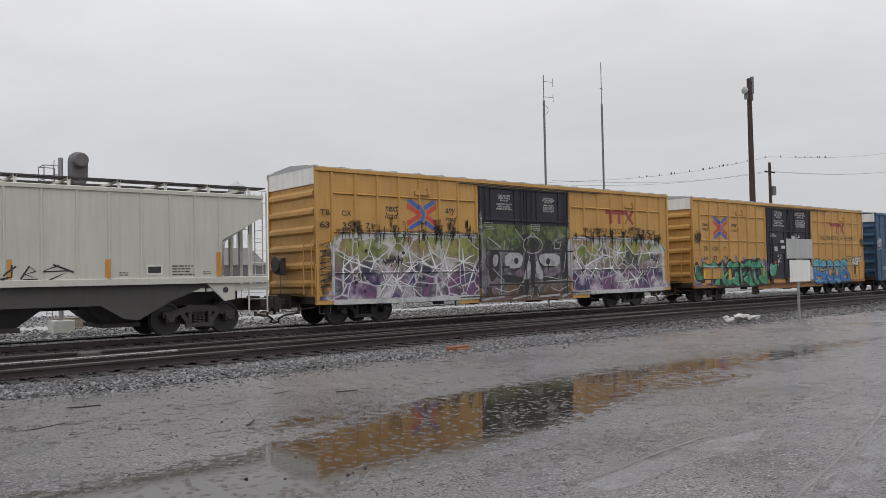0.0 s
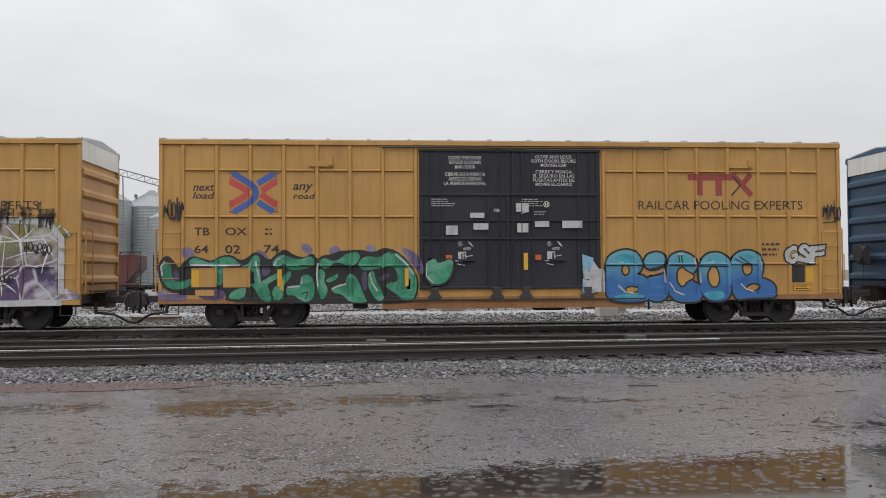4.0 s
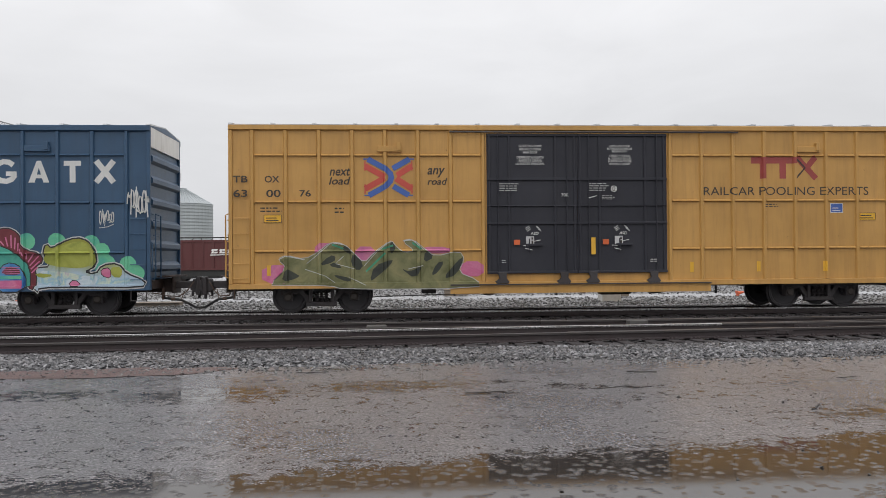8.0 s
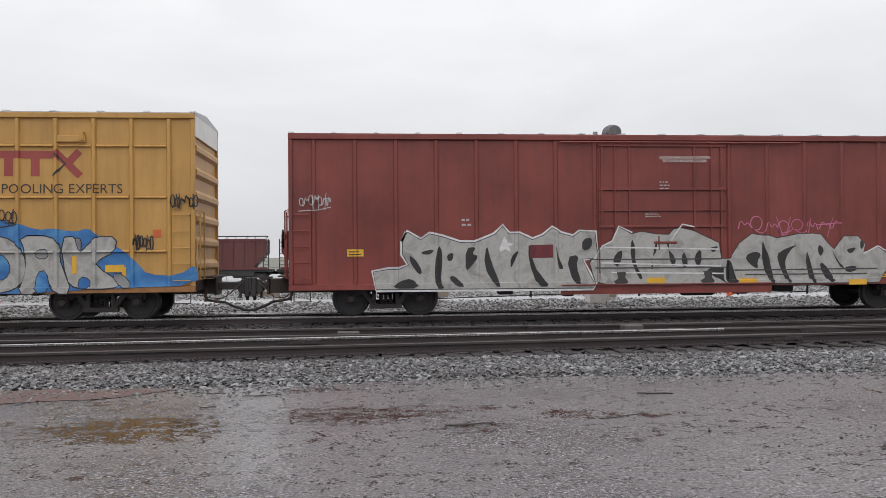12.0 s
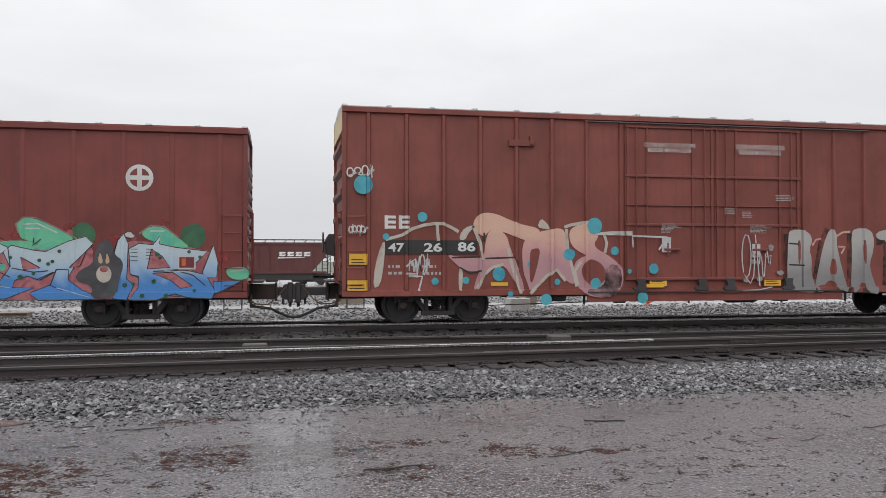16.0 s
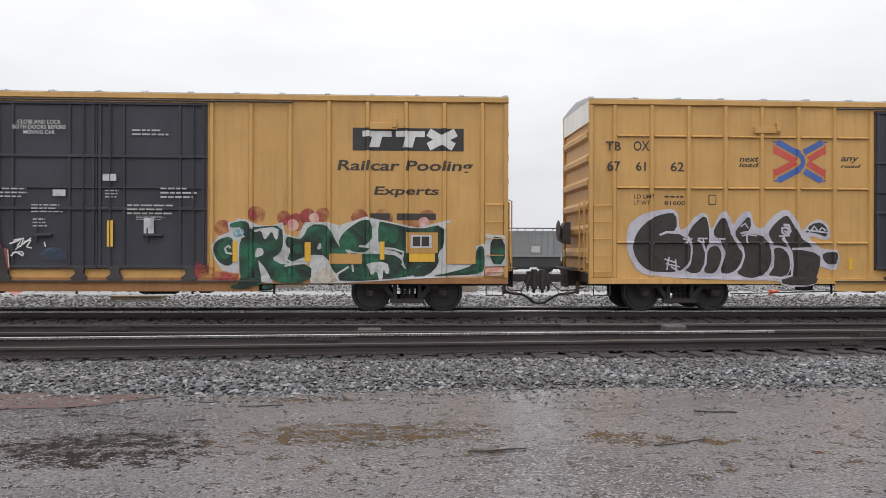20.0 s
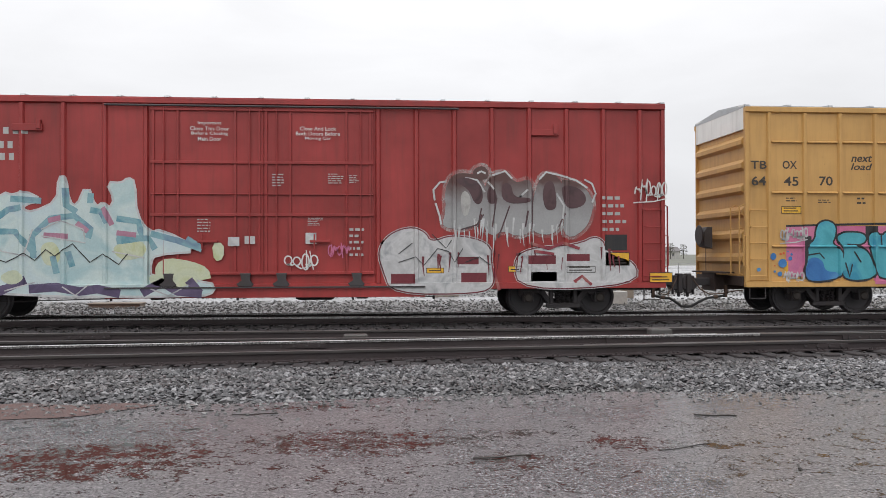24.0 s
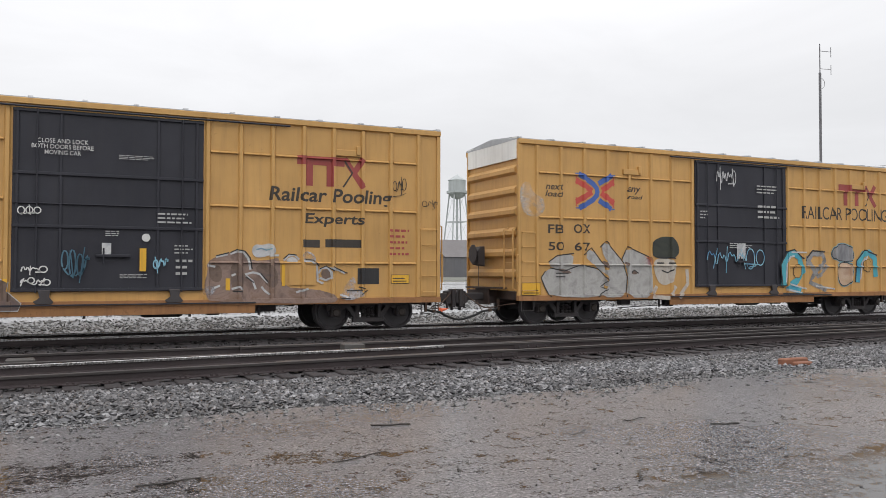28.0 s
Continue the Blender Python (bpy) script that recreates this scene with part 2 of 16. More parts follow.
# ---------------------------------------------------------------- rolling stock
def wheelset_mesh():
    def draw(bm):
        for s in (-1, 1):
            prof = [(0.10, 0.70 * s), (0.14, 0.75 * s), (0.36, 0.735 * s), (0.40, 0.69 * s), (0.485, 0.685 * s), (0.488, 0.71 * s),
                    (0.457, 0.73 * s), (0.452, 0.82 * s), (0.40, 0.825 * s), (0.37, 0.79 * s), (0.13, 0.80 * s), (0.12, 0.86 * s), (0.085, 0.87 * s), (0.085, 0.96 * s)]
            lathe(bm, prof, 32, axis="y")
        rod(bm, (0, -0.72, 0), (0, 0.72, 0), 0.085, 12)
    return shared("wheelset", WHEELM, draw)


def sideframe_mesh():
    def draw(bm):
        # the cast arch: top chord, sloping diagonals, bottom chord, pedestals over the axle ends
        y0, y1 = -1.10, -0.96
        prism(bm, [(-1.10, 0.50), (-1.10, 0.66), (-0.62, 0.74), (-0.30, 0.83), (0.30, 0.83), (0.62, 0.74), (1.10, 0.66), (1.10, 0.50), (0.70, 0.52),
                   (0.62, 0.58), (0.33, 0.66), (-0.33, 0.66), (-0.62, 0.58), (-0.70, 0.52)], "y", y0, y1)
        prism(bm, [(-0.62, 0.60), (-0.50, 0.66), (-0.22, 0.30), (-0.34, 0.24)], "y", y0 + 0.01, y1)
        prism(bm, [(0.62, 0.60), (0.50, 0.66), (0.22, 0.30), (0.34, 0.24)], "y", y0 + 0.01, y1)
        box(bm, -0.42, 0.42, y0, y1, 0.20, 0.32)
        for s in (-1, 1):
            box(bm, 0.30 * s - 0.05, 0.30 * s + 0.05, y0 - 0.01, y1, 0.3, 0.68)
            box(bm, 0.89 * s - 0.13, 0.89 * s + 0.13, y0 - 0.06, y1, 0.34, 0.60)
    return shared("sideframe", IRON, draw, bevel=0.012)


def spring_mesh():
    def draw(bm):
        prof = [(0.0, 0.318)]
        for k in range(6):
            prof += [(0.055, 0.320 + 0.045 * k), (0.068, 0.335 + 0.045 * k), (0.055, 0.350 + 0.045 * k), (0.042, 0.356 + 0.045 * k)]
        lathe(bm, prof + [(0.0, 0.60)], 10)
    return shared("spring", IRON, draw)


def cap_mesh():
    def draw(bm):
        lathe(bm, [(0.105, 0.0), (0.11, -0.03), (0.08, -0.05), (0.0, -0.052)], 12, axis="y")
    return shared("bearing_cap", RIM, draw)


SPINNERS = []


def truck(parent, x, rim=None):
    """A two-axle freight truck: wheelsets, cast sideframes, springs, bolster, brake beams."""
    bm = bmesh.new()
    box(bm, -0.22, 0.22, -1.0, 1.0, 0.56, 0.70)
    box(bm, -0.16, 0.16, -0.35, 0.35, 0.70, 0.84)
    for s in (-1, 1):
        box(bm, 0.36 * s - 0.03, 0.36 * s + 0.03, -0.8, 0.8, 0.36, 0.44)
        box(bm, 0.40 * s - 0.03, 0.40 * s + 0.03, -0.82, -0.72, 0.30, 0.52)
    key = "bolster"
    if key not in SHARED:
        SHARED[key] = to_mesh(key, bm, IRON, 0.01)
    else:
        bm.free()
    tk = part("truck", SHARED[key], IRON, parent, at=(x, 0, 0))
    for s in (-1, 1):
        w = part("wheelset", wheelset_mesh(), WHEELM, tk, at=(0.89 * s, 0, 0.457))
        SPINNERS.append(w)
        part("bearing_cap", cap_mesh(), RIM, tk, at=(0.89 * s, -1.16, 0.457))
    part("sideframe", sideframe_mesh(), IRON, tk)
    far = part("sideframe", sideframe_mesh(), IRON, tk)
    far.rotation_euler = (0, 0, math.pi)
    for dx in (-0.12, 0.0, 0.12):
        part("spring", spring_mesh(), IRON, tk, at=(dx, -1.03, 0))
    return tk


def coupler(parent, x, s, reach=1.02, box_out=0.22):
    """Draft box, shank and knuckle, cut lever, air hose and its bracket; s is the way that it points, reach how far off the next car's knuckle meets it."""
    def along(*pts):
        return [(x + u * s, y, z) for u, y, z in pts]

    def block(bm, u0, u1, y0, y1, z0, z1):
        box(bm, min(x + u0 * s, x + u1 * s), max(x + u0 * s, x + u1 * s), y0, y1, z0, z1)

    bm = bmesh.new()
    block(bm, -1.2, box_out, -0.36, 0.36, 0.60, 0.97)
    block(bm, box_out, box_out + 0.05, -0.42, 0.42, 0.56, 1.02)
    block(bm, -0.25, 0.02, -1.45, 1.45, 0.72, 0.96)
    part("draft_gear", bm, DRAFT, parent, bevel=0.012)
    bm = bmesh.new()
    block(bm, box_out, reach - 0.20, -0.10, 0.10, 0.69, 0.89)
    part("shank", bm, IRON, parent, bevel=0.02)
    bm = bmesh.new()
    side = 0.05 * s
    prism(bm, [(x + u * s, z) for u, z in ((reach - 0.34, 0.66), (reach - 0.26, 0.95), (reach - 0.02, 0.98), (reach + 0.05, 0.90), (reach + 0.05, 0.62), (reach - 0.06, 0.56), (reach - 0.24, 0.58))],
          "y", side - 0.17, side + 0.15)
    block(bm, reach - 0.16, reach - 0.03, side - 0.24, side + 0.02, 0.50, 1.01)
    block(bm, reach - 0.30, reach - 0.24, -0.13, -0.05, 0.46, 0.64)
    rod(bm, (x + (reach - 0.1) * s, side - 0.1, 0.40), (x + (reach - 0.1) * s, side - 0.1, 0.56), 0.045, 8)
    part("coupler", bm, IRON, parent, bevel=0.02)
    bm = bmesh.new()
    pipe(bm, along((0.05, -0.52, 0.74), (0.02, -0.54, 0.56), (0.10, -0.54, 0.44), (0.30, -0.52, 0.41), (0.52, -0.46, 0.38), (0.70, -0.40, 0.28), (reach - 0.14, -0.33, 0.17), (reach, -0.30, 0.15)), 0.034, 8)
    part("air_hose", bm, HOSE, parent)
    bm = bmesh.new()
    pipe(bm, along((0.26, -0.52, 0.41), (0.36, -0.51, 0.41)), 0.048, 8)
    part("hose_clamp", bm, RUSTY, parent)
    bm = bmesh.new()
    block(bm, 0.02, 0.08, -0.58, -0.50, 0.40, 0.72)
    part("hose_bracket", bm, RUSTY, parent)
    bm = bmesh.new()
    rod(bm, (x + 0.5 * s, -0.40, 0.40), (x + 0.58 * s, -0.25, 0.66), 0.012, 5)
    part("hose_strap", bm, RUSTY, parent)
    bm = bmesh.new()
    pipe(bm, along((0.02, -1.45, 0.62), (0.06, -1.0, 0.58), (0.18, -0.6, 0.50), (0.45, -0.45, 0.48), (0.62, -0.30, 0.60), (reach - 0.2, -0.2, 0.90)), 0.016, 6)
    part("cut_lever", bm, RUSTY, parent)


def post_mesh(h, z0, mat, key, w=0.13, d=0.06):
    def draw(bm):
        prism(bm, [(-w / 2, 0.0), (-w / 2 + 0.03, -d), (w / 2 - 0.03, -d), (w / 2, 0.0)], "z", z0, z0 + h)
    return shared(f"side_post/{key}/{h:.2f}/{w}/{d}", mat, draw)


def girt_mesh(length, mat, key):
    def draw(bm):
        prism(bm, [(0.0, -0.03), (-0.055, -0.012), (-0.055, 0.004), (0.0, 0.035)], "x", 0, length)
    return shared(f"side_girt/{key}/{length:.2f}", mat, draw)


def end_rib_mesh(mat, key, w=2.86):
    def draw(bm):
        prism(bm, [(0.0, -0.13), (-0.10, -0.06), (-0.10, 0.05), (0.0, 0.15)], "y", -w / 2, w / 2)
    return shared(f"end_rib/{key}", mat, draw)


def wave_rib_mesh(mat, key):
    def draw(bm):
        prism(bm, [(0.0, -0.12), (-0.05, -0.09), (-0.085, -0.03), (-0.085, 0.03), (-0.05, 0.09), (0.0, 0.12)], "y", -1.42, 1.42)
    return shared(f"end_rib/wave{key}", mat, draw)


def rung_mesh(mat, key, w=0.40):
    def draw(bm):
        pipe(bm, [(-w / 2, 0, 0), (-w / 2, -0.07, 0), (w / 2, -0.07, 0), (w / 2, 0, 0)], 0.011, 6)
    return shared(f"grab_iron/{key}{w}", mat, draw)


FACE = 1.54           # half the body's width over its panels; the posts stand proud of it


class Car:
    """What the painting and lettering of a car's near side need to know of its relief."""
    def __init__(self, ob, left, right, height):
        self.ob, self.left, self.length, self.height = ob, left, right - left, height
        self.half = self.length / 2
        self.steps = []          # (x0, x1, depth): stretches that stand proud of the panels
        self.girts = []
        self.coats, self.skin = 0, 0.0

    def proud(self, x):
        d = 0.0
        for a, b, h in self.steps:
            if a <= x <= b:
                d = max(d, h)
        return d


def boxcar(left, right, door, paint_mat, door_mat, key, label, height=5.10, girts=(4.27, 3.02, 1.70), rust_sill=None, single=False,
           waves=False, roof_mat=None, end_white=True, end_mat=None, left_posts=7, right_posts=7, plates=True, post_d=0.06, top_mat=None, trucks=(2.4, 2.4)):
    length, half = right - left, (right - left) / 2
    end_mat = end_mat or paint_mat
    ob = thing("boxcar", label, "freight car", at=(left + half, YC, ZR), group="cars of the freight train")
    car = Car(ob, left, right, height)
    z0 = 0.84
    d0, d1 = door[0] - half, door[1] - half

    # side walls, ends and floor as plates with thickness
    for s in (-1, 1):
        bm = bmesh.new()
        box(bm, -half, half, s * FACE - (0.05 if s > 0 else 0), s * FACE + (0 if s > 0 else 0.05), z0, height - 0.02)
        part("side_wall", bm, paint_mat, ob)
    bm = bmesh.new()
    box(bm, -half + 0.09, half - 0.09, -FACE + 0.06, FACE - 0.06, z0 + 0.05, z0 + 0.2)
    part("floor_plate", bm, paint_mat, ob)
    # ends
    for s in (-1, 1):
        bm = bmesh.new()
        box(bm, s * (half - 0.10) - 0.03, s * (half - 0.10) + 0.03, -FACE + 0.051, FACE - 0.051, z0 + 0.02, height + 0.03)
        e = part("end_wall", bm, end_mat, ob)
        if end_white:
            bm = bmesh.new()
            box(bm, s * (half - 0.035) - 0.03, s * (half - 0.035) + 0.03, -FACE + 0.053, FACE - 0.053, height - 0.56, height + 0.05)
            part("end_panel", bm, top_mat or WHITEP, ob, "cream panel across the top of the end" if top_mat else "white reflective panel across the top of the end")
        if waves:
            zs = [0.98 + 0.315 * k for k in range(int((height - 1.2) / 0.315))]
            mesh = wave_rib_mesh(end_mat, key)
        else:
            zs = [height - 0.86 - 0.58 * k for k in range(6)]
            mesh = end_rib_mesh(end_mat, key)
        for z in zs:
            r = part("end_rib", mesh, end_mat, ob, at=(s * (half - 0.07) - (0.0 if s < 0 else 0), 0, z))
            if s > 0:
                r.rotation_euler = (0, 0, math.pi)
        # brake wheel and platform on one end, ladder on both
        bm = bmesh.new()
        box(bm, s * half - (0.0 if s > 0 else 0.34), s * half + (0.34 if s > 0 else 0.0), -0.95, 0.95, 1.02, 1.06)
        part("crossover_platform", bm, DRAFT, ob)
        for z in (1.35, 1.75, 2.15, 2.55):
            g = part("grab_iron", rung_mesh(paint_mat, key), paint_mat, ob, at=(s * (half + 0.005), -1.18, z))
            g.rotation_euler = (0, 0, s * math.pi / 2)
        for y in (-1.46, -0.96):
            bm = bmesh.new()
            pipe(bm, [(s * (half - 0.05), y, 0.98), (s * (half + 0.10), y, 1.02), (s * (half + 0.10), y, 2.68), (s * (half - 0.05), y, 2.74)], 0.02, 6)
            part("ladder_stile", bm, paint_mat, ob)
        bm = bmesh.new()
        pipe(bm, [(s * (half - 0.02), -FACE - 0.03, 1.20), (s * (half + 0.06), -FACE - 0.07, 1.22), (s * (half + 0.06), -FACE - 0.07, 1.95), (s * (half - 0.02), -FACE - 0.03, 1.98)], 0.015, 6)
        part("corner_handle", bm, paint_mat, ob)
    bm = bmesh.new()
    lathe(bm, [(0.26, 0), (0.28, 0.015), (0.26, 0.03), (0.23, 0.015)], 16, axis="x", centre=(-half - 0.36, 0.45, 2.02))
    for a in range(5):
        rod(bm, (-half - 0.345, 0.45, 2.02), (-half - 0.345, 0.45 + 0.25 * math.cos(a * 1.257), 2.02 + 0.25 * math.sin(a * 1.257)), 0.014, 5)
    rod(bm, (-half - 0.35, 0.45, 2.02), (-half - 0.1, 0.45, 2.02), 0.03, 8)
    part("brake_wheel", bm, IRON, ob)
    bm = bmesh.new()
    prism(bm, [(-half - 0.28, 1.72), (-half - 0.06, 1.66), (-half - 0.06, 2.24), (-half - 0.20, 2.24), (-half - 0.28, 2.10)], "y", 0.25, 0.66)
    rod(bm, (-half - 0.16, 0.45, 1.0), (-half - 0.16, 0.45, 1.7), 0.012, 5)
    part("brake_gear_box", bm, IRON, ob, bevel=0.02)

    # posts and girts of both sides
    xs_left = [-half + 0.62 + k * (d0 - 0.09 + half - 0.62) / left_posts for k in range(left_posts + 1)]
    xs_right = [d1 + 0.09 + k * (half - 0.62 - d1 - 0.09) / right_posts for k in range(right_posts + 1)]
    hgt = height - 0.16 - z0
    mesh = post_mesh(hgt, z0, paint_mat, key, d=post_d)
    for x in xs_left + xs_right:
        part("side_post", mesh, paint_mat, ob, at=(x, -FACE, 0))
        f = part("side_post", mesh, paint_mat, ob, at=(-x, FACE, 0))
        f.rotation_euler = (0, 0, math.pi)
        car.steps.append((x - 0.065, x + 0.065, post_d))
    for row in (xs_left, xs_right):
        for a, b in zip(row, row[1:]):
            for z in girts:
                part("side_girt", girt_mesh(b - a - 0.13, paint_mat, key), paint_mat, ob, at=(a + 0.065, -FACE, z))
    car.girts = list(girts)
    # corner posts with their ladders
    for s in (-1, 1):
        bm = bmesh.new()
        box(bm, min(s * half, s * (half - 0.10)), max(s * half, s * (half - 0.10)), -FACE - 0.05, -FACE, z0, height - 0.16)
        part("corner_post", bm, paint_mat, ob, bevel=0.008)
        bm = bmesh.new()
        box(bm, min(s * (half - 0.11), s * (half - 0.56)), max(s * (half - 0.11), s * (half - 0.56)), -FACE - 0.03, -FACE, 0.86, 2.62)
        part("ladder_panel", bm, paint_mat, ob, bevel=0.008)
        for z in (0.98, 1.38, 1.78, 2.18, 2.58):
            part("grab_iron", rung_mesh(paint_mat, key), paint_mat, ob, at=(s * (half - 0.31), -FACE - 0.03, z))
        bm = bmesh.new()
        pipe(bm, [(s * half - s * 0.12, -FACE, 0.84), (s * half - s * 0.12, -FACE, 0.42), (s * half - s * 0.52, -FACE, 0.42), (s * half - s * 0.52, -FACE, 0.84)], 0.018, 6)
        part("sill_step", bm, IRON, ob)
    # top plate, side sill, roof
    for s in (-1, 1):
        bm = bmesh.new()
        prism(bm, [(s * FACE, height - 0.17), (s * (FACE + 0.07), height - 0.14), (s * (FACE + 0.07), height - 0.03), (s * (FACE + 0.02), height), (s * FACE, height)], "x", -half, half)
        part("side_plate", bm, paint_mat, ob)
    for s in (-1, 1):
        bm = bmesh.new()
        prism(bm, [(s * (FACE - 0.06), 0.70), (s * (FACE + 0.075), 0.70), (s * (FACE + 0.075), 0.83), (s * (FACE - 0.06), 0.85)], "x", -half, half)
        part("side_sill", bm, rust_sill or paint_mat, ob)
    for s in (-1, 1):
        bm = bmesh.new()
        prism(bm, [(s * (FACE + 0.02), 0.52), (s * (FACE + 0.06), 0.52), (s * (FACE + 0.06), 0.70), (s * (FACE + 0.02), 0.70)], "x", d0 - 1.0, d1 + 1.2)
        part("door_sill", bm, rust_sill or paint_mat, ob)
    bm = bmesh.new()
    prism(bm, [(-FACE - 0.05, height - 0.0), (0, height + 0.13), (FACE + 0.05, height), (FACE + 0.05, height - 0.03), (-FACE - 0.05, height - 0.03)], "x", -half, half)
    part("roof", bm, roof_mat or SILVER, ob, "ribbed galvanised steel roof")
    if "roof_rib" not in SHARED:
        rb = bmesh.new()
        prism(rb, [(-FACE - 0.06, 0.0), (0, 0.13), (FACE + 0.06, 0.0), (FACE + 0.05, 0.035), (0, 0.165), (-FACE - 0.05, 0.035)], "x", -0.05, 0.05)
        SHARED["roof_rib"] = to_mesh("roof_rib", rb, SILVER)
    n = int(length / 1.05)
    for k in range(n + 1):
        part("roof_rib", SHARED["roof_rib"], SILVER, ob, at=(-half + 0.06 + (length - 0.12) * k / n, 0, height + 0.001))

    # doors
    leaves = [(d0 + 0.012, d1 - 0.012)] if single else [(d0 + 0.012, (d0 + d1) / 2 - 0.003), ((d0 + d1) / 2 + 0.003, d1 - 0.012)]
    zt, zb = height - 0.24, 1.05
    for a, b in leaves:
        bm = bmesh.new()
        box(bm, a, b, -FACE - 0.035, -FACE, zb, zt)
        dr = part("door", bm, door_mat, ob, bevel=0.006)
        w = b - a
        hd = zt - zb
        for z, thick in ((zb, 0.07), (zb + 0.35 * hd, 0.07), (zb + 0.48 * hd, 0.025), (zb + (0.64 if single else 0.665) * hd, 0.07), (zt - 0.07, 0.07)):
            bm = bmesh.new()
            box(bm, a, b, -FACE - 0.080, -FACE - 0.034, z, z + thick)
            part("door_rib", bm, door_mat, dr, bevel=0.01)
        for u in (0.015, 0.23, 0.74, 0.955):
            bm = bmesh.new()
            x = a + w * u
            box(bm, x, x + 0.06, -FACE - 0.072, -FACE - 0.034, zb + 0.05, zt - 0.05)
            part("door_stile", bm, door_mat, dr, bevel=0.01)
        for u in (0.12, 0.88):
            bm = bmesh.new()
            rod(bm, (a + w * u, -FACE - 0.085, zb - 0.02), (a + w * u, -FACE - 0.085, zt), 0.017, 8)
            part("lock_rod", bm, door_mat, dr)
        bm = bmesh.new()
        box(bm, a + w * 0.42, a + w * 0.60, -FACE - 0.12, -FACE - 0.035, 1.80, 1.86)
        rod(bm, (a + w * 0.46, -FACE - 0.10, 1.65), (a + w * 0.46, -FACE - 0.10, 2.0), 0.02, 8)
        part("door_handle", bm, door_mat, dr, bevel=0.008)
        for u in (0.16, 0.84):
            bm = bmesh.new()
            x = a + w * u
            prism(bm, [(x - 0.12, 1.09), (x + 0.14, 1.09), (x + 0.10, 0.93), (x + 0.20, 0.83), (x + 0.16, 0.78), (x - 0.14, 0.78), (x - 0.20, 0.84), (x - 0.06, 0.92)], "y", -FACE - 0.11, -FACE - 0.02)
            part("door_roller", bm, IRON, dr, bevel=0.01)
    car.steps.append((d0 + 0.03, d1 - 0.03, 0.088))
    bm = bmesh.new()
    box(bm, d0 - 1.0, d1 + 1.2, -FACE - 0.12, -FACE - 0.06, 0.745, 0.775)
    part("lower_track", bm, door_mat if single else IRON, ob)
    bm = bmesh.new()
    rod(bm, (d0 - 1.0, -FACE - 0.10, height - 0.2), (d1 + 2.0, -FACE - 0.10, height - 0.2), 0.025, 6)
    part("door_track", bm, door_mat if single else IRON, ob)
    if plates:
        for u in (-half + (d0 + half) * 0.62, half - (half - d1) * 0.42):
            bm = bmesh.new()
            box(bm, u - 0.33, u + 0.33, -FACE - 0.07, -FACE, 4.36, 4.52)
            box(bm, u + 0.20, u + 0.30, -FACE - 0.10, -FACE, 4.40, 4.62)
            part("door_stop", bm, paint_mat, ob, bevel=0.01)
    # under the floor: centre sill, cross bearers, reservoir, valves, hanging pipes
    bm = bmesh.new()
    box(bm, -half + 0.5, half - 0.5, -0.22, 0.22, 0.62, 0.86)
    for k in range(8):
        x = -half * 0.55 + half * 1.1 * k / 7
        prism(bm, [(-1.4, 0.86), (-0.3, 0.60), (0.3, 0.60), (1.4, 0.86)], "x", x - 0.05, x + 0.05)
    part("underframe", bm, IRON, ob)
    bm = bmesh.new()
    lathe(bm, [(0.0, -0.5), (0.16, -0.46), (0.19, -0.38), (0.19, 0.38), (0.16, 0.46), (0.0, 0.5)], 14, axis="x", centre=(1.2, -0.75, 0.60))
    part("air_reservoir", bm, IRON, ob)
    for name, x0, x1, y0, y1, lo, hi in (("brake_valve", 2.2, 2.5, -1.0, -0.6, 0.45, 0.86), ("brake_valve", 0.15, 0.36, -0.95, -0.65, 0.48, 0.86), ("brake_cylinder", 3.3, 3.9, -0.8, -0.5, 0.50, 0.86),
                                         ("draft_bracket", -2.6, -2.3, -1.25, -1.0, 0.46, 0.86), ("draft_bracket", -4.3, -3.9, -1.2, -1.0, 0.52, 0.86)):
        bm = bmesh.new()
        box(bm, x0, x1, y0, y1, lo, hi)
        part(name, bm, IRON, ob, bevel=0.03)
    bm = bmesh.new()
    for x in (-half * 0.36, -half * 0.06, half * 0.22, half * 0.42):
        rod(bm, (x, -1.25, 0.44), (x, -1.25, 0.86), 0.03, 6)
    pipe(bm, [(-half + 3.6, -1.25, 0.44), (-half * 0.36, -1.25, 0.50), (half * 0.1, -1.25, 0.60), (half * 0.42, -1.25, 0.50)], 0.013, 6)
    part("brake_rod", bm, IRON, ob)
    truck(ob, -half + trucks[0])
    truck(ob, half - trucks[1])
    return car


CARS = {}
SILLR = paint("rusted_sill", (0.30, 0.14, 0.05), rough=0.7, grime=0.5, grime_color=(0.12, 0.06, 0.035), rust=0.8)
CARS["ghost"] = boxcar(13.65, 32.57, (6.98, 12.0), YEL, BLK, "y", "yellow steel boxcar half covered in white and violet graffiti", trucks=(2.15, 2.4))
CARS["green"] = boxcar(34.58, 53.40, (6.91, 11.93), YEL, BLK, "y", "yellow steel boxcar with green and blue graffiti pieces along its foot", rust_sill=SILLR, trucks=(2.4, 2.3))
CARS["blue"] = boxcar(55.45, 74.30, (6.92, 11.95), NAVY, NAVY, "n", "navy blue steel boxcar with white lettering and bright graffiti", height=5.06, roof_mat=NAVY)
CARS["olive"] = boxcar(76.33, 95.20, (6.90, 11.91), YEL, BLK, "y", "clean yellow steel boxcar with an olive graffiti piece by its truck")
CARS["smoke"] = boxcar(97.20, 116.1, (6.86, 11.96), YEL, BLK, "y", "yellow steel boxcar with blue and white graffiti pieces and black doors", rust_sill=SILLR)
